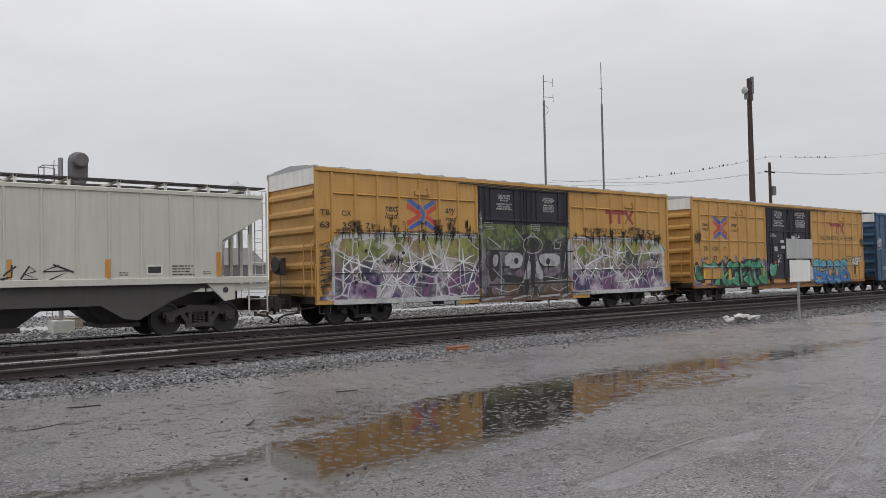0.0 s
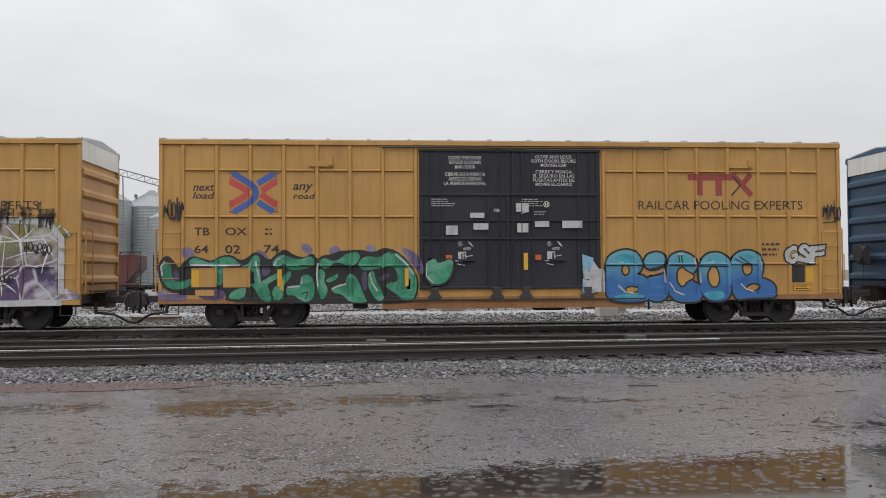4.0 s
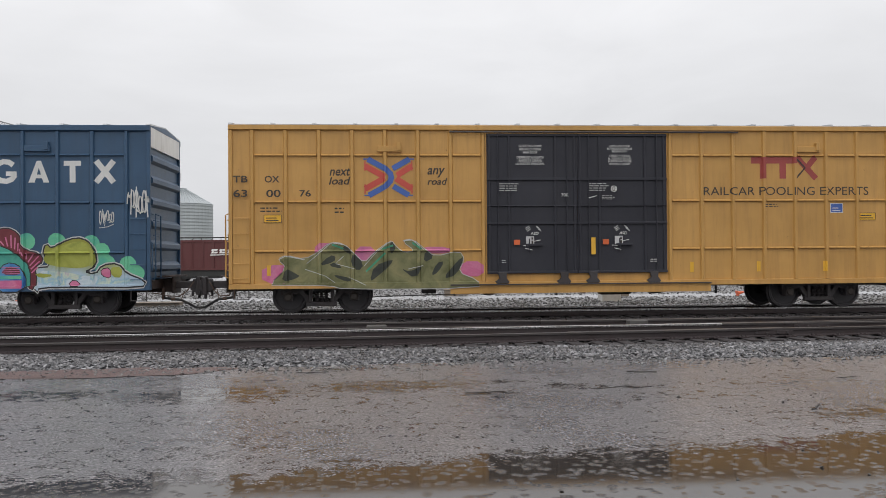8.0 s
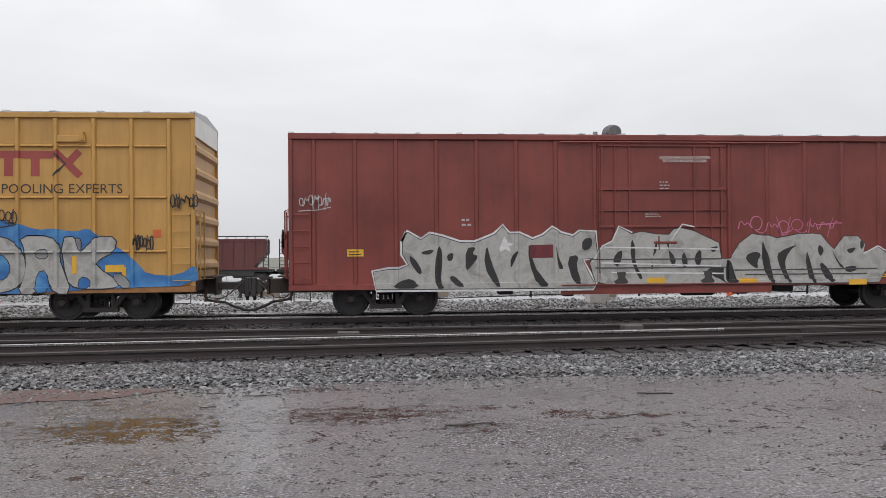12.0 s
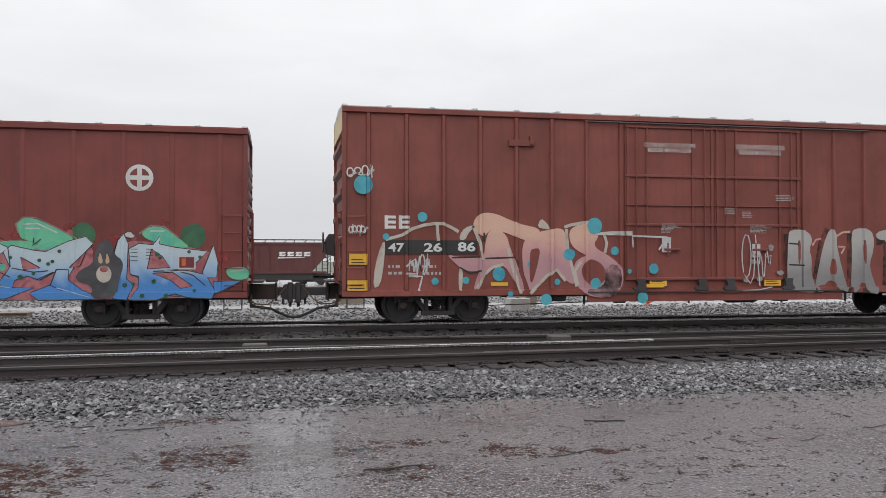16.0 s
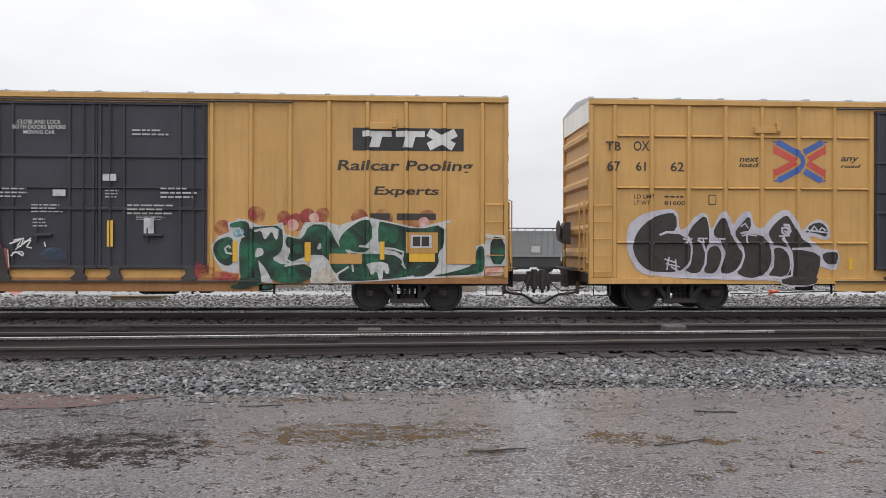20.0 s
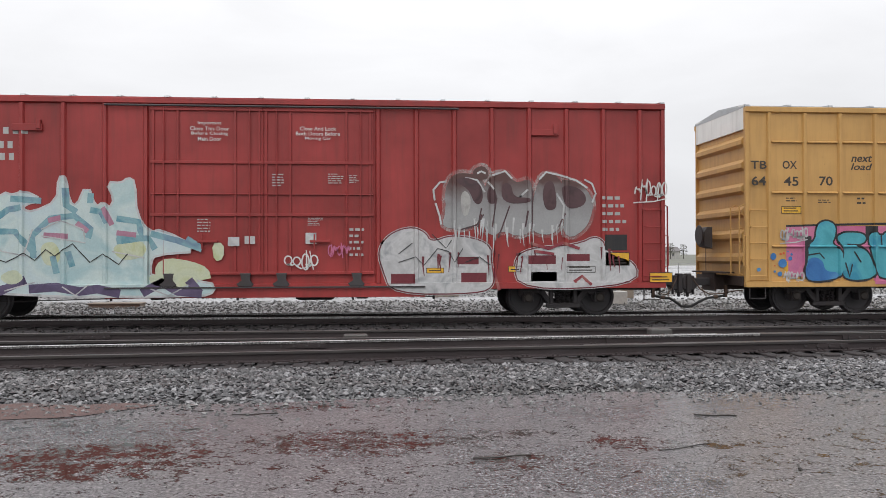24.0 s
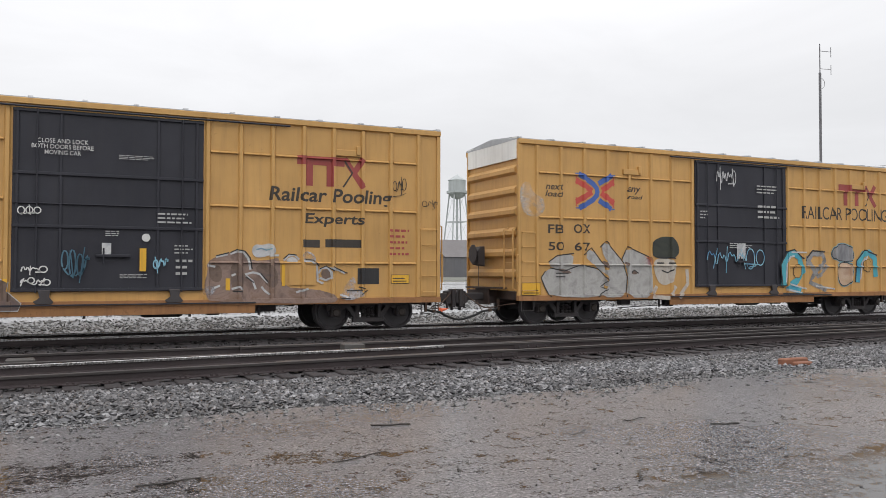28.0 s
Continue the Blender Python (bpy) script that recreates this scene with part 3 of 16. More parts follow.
CARS["rust"] = boxcar(118.36, 137.53, (7.85, 11.25), REDB, REDB, "r", "low mineral-red boxcar with corrugated ends and white graffiti", height=4.61, girts=(), single=True, waves=True,
                      roof_mat=REDB, end_white=False, plates=False, post_d=0.035)
CARS["flora"] = boxcar(139.86, 159.18, (7.85, 11.27), REDB, REDB, "r", "low mineral-red boxcar with two large colourful graffiti pieces", height=4.61, girts=(), single=True, waves=True,
                       roof_mat=REDB, end_white=False, plates=False, post_d=0.018)
CARS["tall"] = boxcar(161.35, 180.51, (7.09, 12.05), REDN, REDN, "o", "tall faded oxide-red boxcar with pink and silver graffiti", height=5.22, girts=(), roof_mat=SILVER, top_mat=CREAMP)
CARS["sharp"] = boxcar(182.56, 201.82, (7.11, 12.17), YEL2, BLK2, "p", "smooth-sided yellow boxcar with green and black graffiti", height=5.17, girts=(), rust_sill=SILLR)
CARS["bubble"] = boxcar(203.78, 223.08, (7.08, 12.21), YEL2, BLK2, "p", "yellow boxcar with black bubble-letter graffiti and white scrawled doors", height=5.17)
CARS["maple"] = boxcar(225.02, 244.38, (7.16, 12.32), REDC, REDC, "c", "bright red boxcar with a pale blue and a silver graffiti piece", height=5.17, girts=(), roof_mat=REDC)
CARS["azure"] = boxcar(246.40, 265.71, (7.10, 12.25), YEL2, BLK2, "p", "yellow boxcar with a turquoise bubble-letter graffiti on pink", height=5.15)
CARS["short"] = boxcar(267.95, 284.0, (6.10, 10.03), YEL2, BLK, "p", "short yellow boxcar with a single-leaf black door and grey graffiti", height=5.19, rust_sill=SILLR, single=True, trucks=(1.8, 1.8))
CARS["last"] = boxcar(286.36, 302.4, (6.27, 10.14), YEL2, BLK, "p", "short yellow boxcar with a weathered end and grey and blue graffiti", height=5.19, rust_sill=SILLR, single=True, trucks=(1.9, 1.9))

# the couplers meet half way between each two cars
ROW = list(CARS.values())
GAPS = [1.63] + [b.left - a.left - a.length for a, b in zip(ROW, ROW[1:])] + [2.1]
for car, g0, g1 in zip(ROW, GAPS, GAPS[1:]):
    out = 0.62 if car.height < 4.8 else 0.24
    coupler(car.ob, -car.half, -1, g0 / 2, min(out, g0 / 2 - 0.36))
    coupler(car.ob, car.half, 1, g1 / 2, min(out, g1 / 2 - 0.36))


# ---------------------------------------------------------------- ground, tracks
def ground_noise(name, c0, c1, scale, rough, bump, detail_scale=60, spots=None):
    m = bpy.data.materials.new(name)
    m.use_nodes = True
    t = m.node_tree
    bs = t.nodes["Principled BSDF"]
    co = nd(t, "ShaderNodeTexCoord")
    a = nd(t, "ShaderNodeTexNoise", Scale=scale, Detail=6.0, Roughness=0.65)
    b = nd(t, "ShaderNodeTexNoise", Scale=detail_scale, Detail=3.0, Roughness=0.7)
    for n in (a, b):
        t.links.new(co.outputs["Object"], n.inputs["Vector"])
    ad = nd(t, "ShaderNodeMath", operation="MULTIPLY_ADD")
    ad.inputs[1].default_value = 0.5
    t.links.new(b.outputs["Fac"], ad.inputs[0])
    hv = nd(t, "ShaderNodeMath", operation="MULTIPLY")
    hv.inputs[1].default_value = 0.5
    t.links.new(a.outputs["Fac"], hv.inputs[0])
    t.links.new(hv.outputs[0], ad.inputs[2])
    rp = nd(t, "ShaderNodeValToRGB")
    rp.color_ramp.elements[0].position, rp.color_ramp.elements[0].color = 0.35, (*c0, 1)
    rp.color_ramp.elements[1].position, rp.color_ramp.elements[1].color = 0.65, (*c1, 1)
    t.links.new(ad.outputs[0], rp.inputs[0])
    t.links.new(rp.outputs[0], bs.inputs["Base Color"])
    bs.inputs["Roughness"].default_value = rough
    bp = nd(t, "ShaderNodeBump", Strength=bump, Distance=0.02)
    t.links.new(b.outputs["Fac"], bp.inputs["Height"])
    t.links.new(bp.outputs[0], bs.inputs["Normal"])
    return m


GRAVEL = ground_noise("ballast_bed", (0.07, 0.068, 0.066), (0.26, 0.255, 0.25), 3.0, 0.6, 0.8, 28)
DARKBED = ground_noise("oily_track_bed", (0.030, 0.027, 0.029), (0.068, 0.060, 0.062), 2.0, 0.75, 0.8, 35)
FARLOT = ground_noise("wet_yard_surface", (0.20, 0.20, 0.20), (0.38, 0.38, 0.385), 0.25, 0.25, 0.15, 4)
FIELD = ground_noise("far_field", (0.10, 0.105, 0.08), (0.20, 0.20, 0.17), 0.05, 0.9, 0.1, 2)


def sheet(name, xs, ys, height, material, label, kind="structure"):
    bm = bmesh.new()
    grid = [[bm.verts.new((x, y, height(x, y))) for x in xs] for y in ys]
    for r0, r1 in zip(grid, grid[1:]):
        for k in range(len(xs) - 1):
            bm.faces.new((r0[k], r0[k + 1], r1[k + 1], r1[k]))
    return solid(name, bm, material, label, "ground", kind)


def edge_y(x):
    """Where the asphalt ends and the ballast begins."""
    return 10.42 + 0.03 * max(-4, min(x, 12)) + 0.12 * math.sin(x * 0.9) + 0.06 * math.sin(x * 2.7 + 1)


def near_rail(x):
    return 15.85 + 0.068 * x


def lerp(a, b, k):
    return a + (b - a) * k


def bed_z(x, y):
    if y < 15.0:
        k = max(0.0, (y - 10.2) / 4.8)
        return lerp(-0.03, -0.36, k)
    return -0.36


def asphalt_material():
    m = bpy.data.materials.new("wet_asphalt")
    m.use_nodes = True
    t = m.node_tree
    bs = t.nodes["Principled BSDF"]
    co = nd(t, "ShaderNodeTexCoord")
    wet = nd(t, "ShaderNodeAttribute", attribute_name="wet")
    stone = nd(t, "ShaderNodeTexVoronoi", Scale=70.0)
    fine = nd(t, "ShaderNodeTexNoise", Scale=40.0, Detail=4.0, Roughness=0.85)
    mid = nd(t, "ShaderNodeTexNoise", Scale=7.0, Detail=6.0, Roughness=0.7)
    broad = nd(t, "ShaderNodeTexNoise", Scale=0.5, Detail=4.0, Roughness=0.55)
    pits = nd(t, "ShaderNodeTexNoise", Scale=20.0, Detail=5.0, Roughness=0.78)
    for n in (stone, fine, mid, broad, pits):
        t.links.new(co.outputs["Object"], n.inputs["Vector"])
    # stones in the binder
    rp = nd(t, "ShaderNodeValToRGB")
    e = rp.color_ramp.elements
    e[0].position, e[0].color = 0.39, (0.022, 0.021, 0.023, 1)
    e[1].position, e[1].color = 0.61, (0.288, 0.275, 0.286, 1)
    t.links.new(fine.outputs["Fac"], rp.inputs[0])
    tint = nd(t, "ShaderNodeMix", data_type="RGBA", blend_type="MULTIPLY")
    tint.inputs["Factor"].default_value = 1.0
    r2 = nd(t, "ShaderNodeValToRGB")
    e = r2.color_ramp.elements
    e[0].position, e[0].color = 0.3, (0.72, 0.72, 0.73, 1)
    e[1].position, e[1].color = 0.7, (1.12, 1.1, 1.08, 1)
    t.links.new(broad.outputs["Fac"], r2.inputs[0])
    t.links.new(rp.outputs[0], tint.inputs["A"])
    t.links.new(r2.outputs[0], tint.inputs["B"])
    # dark pits
    r3 = nd(t, "ShaderNodeValToRGB")
    e = r3.color_ramp.elements
    e[0].position, e[0].color = 0.38, (0.20, 0.20, 0.20, 1)
    e[1].position, e[1].color = 0.46, (1, 1, 1, 1)
    t.links.new(pits.outputs["Fac"], r3.inputs[0])
    tt = nd(t, "ShaderNodeMix", data_type="RGBA", blend_type="MULTIPLY")
    tt.inputs["Factor"].default_value = 0.8
    t.links.new(tint.outputs["Result"], tt.inputs["A"])
    t.links.new(r3.outputs[0], tt.inputs["B"])
    # single pale and dark stones
    sep = nd(t, "ShaderNodeSeparateColor")
    t.links.new(stone.outputs["Color"], sep.inputs[0])
    r4 = nd(t, "ShaderNodeValToRGB")
    e = r4.color_ramp.elements
    e[0].position, e[0].color = 0.0, (0.5, 0.5, 0.5, 1)
    e[1].position, e[1].color = 1.0, (2.1, 2.05, 2.05, 1)
    for p, v in ((0.25, 0.75), (0.82, 1.05)):
        x = e.new(p)
        x.color = (v, v, v, 1)
    t.links.new(sep.outputs["Red"], r4.inputs[0])
    t4 = nd(t, "ShaderNodeMix", data_type="RGBA", blend_type="MULTIPLY")
    t4.inputs["Factor"].default_value = 1.0
    t.links.new(tt.outputs["Result"], t4.inputs["A"])
    t.links.new(r4.outputs[0], t4.inputs["B"])
    tt = t4
    # water stands where the wet value passes the height of the stones
    sm = nd(t, "ShaderNodeMath", operation="ADD")
    m2 = nd(t, "ShaderNodeMath", operation="MULTIPLY_ADD")
    m2.inputs[1].default_value, m2.inputs[2].default_value = 2.6, -1.37
    t.links.new(mid.outputs["Fac"], m2.inputs[0])
    t.links.new(m2.outputs[0], sm.inputs[0])
    s2 = nd(t, "ShaderNodeMath", operation="MULTIPLY")
    s2.inputs[1].default_value = 2.2
    t.links.new(fine.outputs["Fac"], s2.inputs[0])
    t.links.new(s2.outputs[0], sm.inputs[1])
    cover = nd(t, "ShaderNodeMath", operation="SUBTRACT")
    t.links.new(wet.outputs["Fac"], cover.inputs[0])
    t.links.new(sm.outputs[0], cover.inputs[1])
    mask = nd(t, "ShaderNodeMapRange")
    for k, v in zip(("From Min", "From Max", "To Min", "To Max"), (-0.05, 0.06, 0.0, 1.0)):
        mask.inputs[k].default_value = v
    t.links.new(cover.outputs[0], mask.inputs["Value"])
    dark = nd(t, "ShaderNodeMix", data_type="RGBA")
    dark.inputs["B"].default_value = (0.035, 0.028, 0.023, 1)
    t.links.new(mask.outputs[0], dark.inputs["Factor"])
    t.links.new(tt.outputs["Result"], dark.inputs["A"])
    t.links.new(dark.outputs["Result"], bs.inputs["Base Color"])
    # the film of rain: smoother in broad patches
    fr = nd(t, "ShaderNodeMapRange")
    for k, v in zip(("From Min", "From Max", "To Min", "To Max"), (0.3, 0.7, 0.20, 0.38)):
        fr.inputs[k].default_value = v
    t.links.new(broad.outputs["Fac"], fr.inputs["Value"])
    rr = nd(t, "ShaderNodeMix", data_type="FLOAT")
    rr.inputs["B"].default_value = 0.055
    t.links.new(mask.outputs[0], rr.inputs["Factor"])
    t.links.new(fr.outputs[0], rr.inputs["A"])
    t.links.new(rr.outputs["Result"], bs.inputs["Roughness"])
    # relief of stones, flat under water but for the ripples of raindrops
    inv = nd(t, "ShaderNodeMath", operation="SUBTRACT")
    inv.inputs[0].default_value = 1.0
    t.links.new(mask.outputs[0], inv.inputs[1])
    hs = nd(t, "ShaderNodeMath", operation="MULTIPLY")
    t.links.new(inv.outputs[0], hs.inputs[0])
    t.links.new(fine.outputs["Fac"], hs.inputs[1])
    bp = nd(t, "ShaderNodeBump", Strength=0.85, Distance=0.016)
    t.links.new(hs.outputs[0], bp.inputs["Height"])
    drops = nd(t, "ShaderNodeTexVoronoi", Scale=13.0, Randomness=1.0)
    t.links.new(co.outputs["Object"], drops.inputs["Vector"])
    ring = nd(t, "ShaderNodeMath", operation="MULTIPLY")
    ring.inputs[1].default_value = 42.0
    t.links.new(drops.outputs["Distance"], ring.inputs[0])
    sn = nd(t, "ShaderNodeMath", operation="SINE")
    t.links.new(ring.outputs[0], sn.inputs[0])
    near = nd(t, "ShaderNodeMapRange")
    for k, v in zip(("From Min", "From Max", "To Min", "To Max"), (0.02, 0.42, 1.0, 0.0)):
        near.inputs[k].default_value = v
    t.links.new(drops.outputs["Distance"], near.inputs["Value"])
    rip = nd(t, "ShaderNodeMath", operation="MULTIPLY")
    t.links.new(sn.outputs[0], rip.inputs[0])
    t.links.new(near.outputs[0], rip.inputs[1])
    rw = nd(t, "ShaderNodeMath", operation="MULTIPLY")
    t.links.new(rip.outputs[0], rw.inputs[0])
    t.links.new(mask.outputs[0], rw.inputs[1])
    b2 = nd(t, "ShaderNodeBump", Strength=0.17, Distance=0.006)
    t.links.new(rw.outputs[0], b2.inputs["Height"])
    t.links.new(bp.outputs[0], b2.inputs["Normal"])
    t.links.new(b2.outputs[0], bs.inputs["Normal"])
    bs.inputs["Specular IOR Level"].default_value = 0.5
    # a thin broken film of rain over the stones
    film = nd(t, "ShaderNodeMapRange")
    for k, v in zip(("From Min", "From Max", "To Min", "To Max"), (0.40, 0.60, 0.05, 0.55)):
        film.inputs[k].default_value = v
    t.links.new(mid.outputs["Fac"], film.inputs["Value"])
    fw = nd(t, "ShaderNodeMath", operation="MULTIPLY")
    t.links.new(film.outputs[0], fw.inputs[0])
    t.links.new(inv.outputs[0], fw.inputs[1])
    t.links.new(fw.outputs[0], bs.inputs["Coat Weight"])
    bs.inputs["Coat Roughness"].default_value = 0.17
    bs.inputs["Coat IOR"].default_value = 1.33
    b3 = nd(t, "ShaderNodeBump", Strength=0.28, Distance=0.006)
    t.links.new(fine.outputs["Fac"], b3.inputs["Height"])
    t.links.new(b3.outputs[0], bs.inputs["Coat Normal"])
    return m


# the pool: its far and its near edge, x by x
POOL = ((-7, 4.4, 4.3), (-4, 4.95, 4.0), (-2.7, 5.1, 3.5), (-1, 5.12, 3.0), (0, 5.3, 2.9), (0.8, 5.52, 3.1), (2, 5.58, 3.7), (3.0, 5.72, 4.4), (3.7, 5.85, 4.55), (4.6, 6.25, 4.65),
        (6.0, 6.8, 4.95), (6.9, 7.05, 5.2), (8.4, 7.14, 5.55), (10.2, 7.12, 5.75), (11.8, 7.07, 6.1), (14.0, 6.9, 6.3), (19, 6.6, 6.2), (22, 6.4, 6.4))
# damp hollows: (x, y, half length, half width, how wet)
HOLLOWS = [(12.6, 6.3, 1.4, 0.3, 1.2), (8.9, 5.6, 1.2, 0.4, 1.1), (4.2, 6.7, 0.5, 0.3, 1.08),
           (-1.75, 8.25, 0.75, 0.5, 1.16), (0.0, 8.6, 0.8, 0.36, 1.07), (1.85, 8.4, 0.3, 0.22, 1.08), (-0.5, 9.95, 0.45, 0.09, 1.15), (1.0, 8.0, 0.3, 0.14, 1.1),
           (3.2, 10.62, 0.5, 0.07, 1.15), (-3.6, 8.4, 0.9, 0.3, 1.06), (1.2, 8.75, 0.35, 0.16, 1.02), (2.5, 8.3, 0.4, 0.12, 1.0), (5.3, 4.0, 1.6, 0.25, 0.95), (7.6, 3.9, 1.5, 0.2, 0.95)]


def wetness(x, y):
    w = 0.72 + 0.22 * noise.noise((x * 0.7, y * 1.1, 9.0)) + 0.10 * noise.noise((x * 2.3, y * 3.0, 4.0)) if 5.5 < y < 10.3 and -9 < x < 15 else 0.68
    if -7 < x < 22 and 2.5 < y < 7.8:
        far, near = np.interp(x, [p[0] for p in POOL], [p[1] for p in POOL]), np.interp(x, [p[0] for p in POOL], [p[2] for p in POOL])
        d = min(far - y, y - near) + 0.16 * noise.noise((x * 1.7, y * 3.0, 2.0)) + 0.05 * noise.noise((x * 6, y * 9, 5.0))
        # towards its far end only the deepest of it is covered
        w = max(w, 0.68) + 1.13 * np.interp(x, (6.4, 8.6, 14.0), (1.0, 0.56, 0.40)) * max(0.0, min(1.0, 0.36 + d * 1.25)) * np.interp(far - y, (0.5, 1.3), (1.0, 0.62 if x > 8 else 1.0))
    for cx, cy, a, b, k in HOLLOWS:
        d = math.hypot((x - cx) / a, (y - cy) / b)
        if d < 1.7:
            wob = 0.12 * noise.noise((x * 1.7, y * 2.5, k))
            f = max(0.0, min(1.0, 1.45 - d * 0.95 + wob))
            w = max(w, 0.68 + (k + 0.01 - 0.68) * min(1, f * 1.15))
    return w


def ticks(stops):
    """Coordinates with their own step between one stop and the next: (from, step), ..., (end, 0)."""
    out = []
    for (a, step), (b, _) in zip(stops, stops[1:]):
        n = max(1, round((b - a) / step))
        out += [a + (b - a) * k / n for k in range(n)]
    return out + [stops[-1][0]]


def build_ground():
    xs = ticks([(-60, 2.0), (-8, 0.11), (14, 0.25), (26, 1.5), (110, 0)])
    ys = ticks([(-25, 2.0), (2.0, 0.09), (10.2, 0.12), (10.6, 0)])
    bm = bmesh.new()
    grid = []
    for y in ys:
        row = []
        for x in xs:
            yy = y if y < 10.19 else lerp(10.19, edge_y(x), (y - 10.19) / (10.6 - 10.19))
            row.append(bm.verts.new((x, yy, 0.0 if y < 10.5 else -0.03)))
        grid.append(row)
    for r0, r1 in zip(grid, grid[1:]):
        for k in range(len(xs) - 1):
            bm.faces.new((r0[k], r0[k + 1], r1[k + 1], r1[k]))
    ob = solid("pavement", bm, asphalt_material(), "wet grey asphalt lot with shallow rain puddles", "pavement", "structure")
    me = ob.data
    at = me.attributes.new("wet", "FLOAT", "POINT")
    co = np.empty(len(me.vertices) * 3)
    me.vertices.foreach_get("co", co)
    at.data.foreach_set("value", np.array([wetness(x, y) for x, y, _ in co.reshape(-1, 3)], dtype=np.float32))
    # ballast shoulder, track bed, yard and the land beyond, one after the other
    xs = ticks([(-120, 8), (-20, 1.0), (40, 8), (200, 0)])
    sheet("ground_shoulder", xs, [9.9, 10.8, 12.2, 13.6, 15.0], lambda x, y: bed_z(x, y) - 0.02, GRAVEL, "grey crushed-stone shoulder of the track")
    sheet("ground_trackbed", xs, [15.0, 17.0, 20.5, 22.0, 25.4, 26.0], lambda x, y: -0.38, DARKBED, "black oily ballast under the tracks")
    sheet("ground_gravel", xs, [26.0, 29.0, 32.6], lambda x, y: -0.36, GRAVEL, "grey gravel beyond the far track")
    sheet("ground_lane", xs, [32.6, 35.6], lambda x, y: -0.365, FARLOT, "pale wet service lane beyond the gravel")
    sheet("ground_siding", xs, [35.6, 41.0, 47.0], lambda x, y: -0.36 if y < 46 else -0.40, GRAVEL, "grey gravel between the lane and the yard")
    sheet("ground_yard", ticks([(-400, 40), (500, 0)]), [47.0, 60, 80, 93, 101, 125], lambda x, y: np.interp(y, [47, 80, 93, 125], [-0.40, -1.06, -1.06, -0.40]), FARLOT, "pale wet yard surface beyond the tracks")
    sheet("ground", ticks([(-3000, 600), (3000, 0)]), [125, 400, 1200, 4000], lambda x, y: -0.5, FIELD, "flat open land to the horizon")
    sheet("ground_behind", ticks([(-3000, 600), (3000, 0)]), [-3000, -800, -25], lambda x, y: -0.02, FIELD, "flat open land behind the lot")


build_ground()
STEEL = paint("polished_rail_head", (0.45, 0.44, 0.43), rough=0.22, metal=0.9, grime=0.25, streak=False)
RUSTR = paint("brown_rail_web", (0.042, 0.033, 0.034), rough=0.65, grime=0.4, grime_color=(0.044, 0.028, 0.024), streak=False, spec=0.28)
DULL = paint("dull_rail_head", (0.09, 0.082, 0.08), rough=0.4, metal=0.8, grime=0.4, streak=False)
TIEM = paint("creosoted_tie", (0.036, 0.031, 0.032), spec=0.3, rough=0.8, grime=0.4, grime_color=(0.035, 0.026, 0.022), streak=False, bump=0.6)


def rail(a, b, track, head):
    """One rail from a to b (x, y): foot, web and head."""
    p, q = Vector((*a, ZR)), Vector((*b, ZR))
    length = (q - p).length
    ob = thing("rail", "worn steel rail on wooden ties", "rail", at=p, group=track, turn=math.degrees(math.atan2(q.y - p.y, q.x - p.x)))
    bm = bmesh.new()
    prism(bm, [(-0.075, -0.17), (0.075, -0.17), (0.075, -0.155), (0.012, -0.135), (0.010, -0.045), (-0.010, -0.045), (-0.012, -0.135), (-0.075, -0.155)], "x", 0, length)
    part("rail_web", bm, RUSTR, ob)
    bm = bmesh.new()
    prism(bm, [(-0.037, -0.044), (0.037, -0.044), (0.037, -0.008), (0.028, 0.0), (-0.028, 0.0), (-0.037, -0.008)], "x", 0, length)
    part("rail_head", bm, head, ob, "worn bright running surface")
    return ob


for dy in (-0.7525, 0.7525):
    rail((-140, YC + dy), (260, YC + dy), "rails of the far track", STEEL)
rail((-140, 19.22), (260, 19.22), "rails of the near tracks", DULL)
rail((-140, 17.72), (260, 17.72), "rails of the near tracks", DULL)
rail((-60, near_rail(-60)), (27.5, near_rail(27.5)), "rails of the near tracks", DULL)
rail((-60, near_rail(-60) + 1.5), (4.9, near_rail(4.9) + 1.5), "rails of the near tracks", STEEL)
rail((6.6, near_rail(6.6) + 1.5), (27.5, near_rail(27.5) + 1.5 - 0.1), "rails of the near tracks", DULL)


def tie_mesh(length):
    def draw(bm):
        box(bm, -0.115, 0.115, -length / 2, length / 2, -0.19, 0.0)
    return shared(f"tie/{length:.1f}", TIEM, draw, bevel=0.012)


def motions():
    for c in ALLCARS:
        base = Vector(c.location)
        walk(c, [(r[0], pose(base.x + r[7], base.y, base.z)) for r in PATH])
    # the wheels roll with it, 0.457 m in radius
    times = [28.0 * k / 467 for k in range(468)]
    rolled = np.degrees(np.interp(times, [r[0] for r in PATH], [r[7] for r in PATH]) / 0.457)
    for w in SPINNERS:
        x, y, z = w.location
        walk(w, [(t, pose(x, y, z, ry=float(a))) for t, a in zip(times, rolled)])


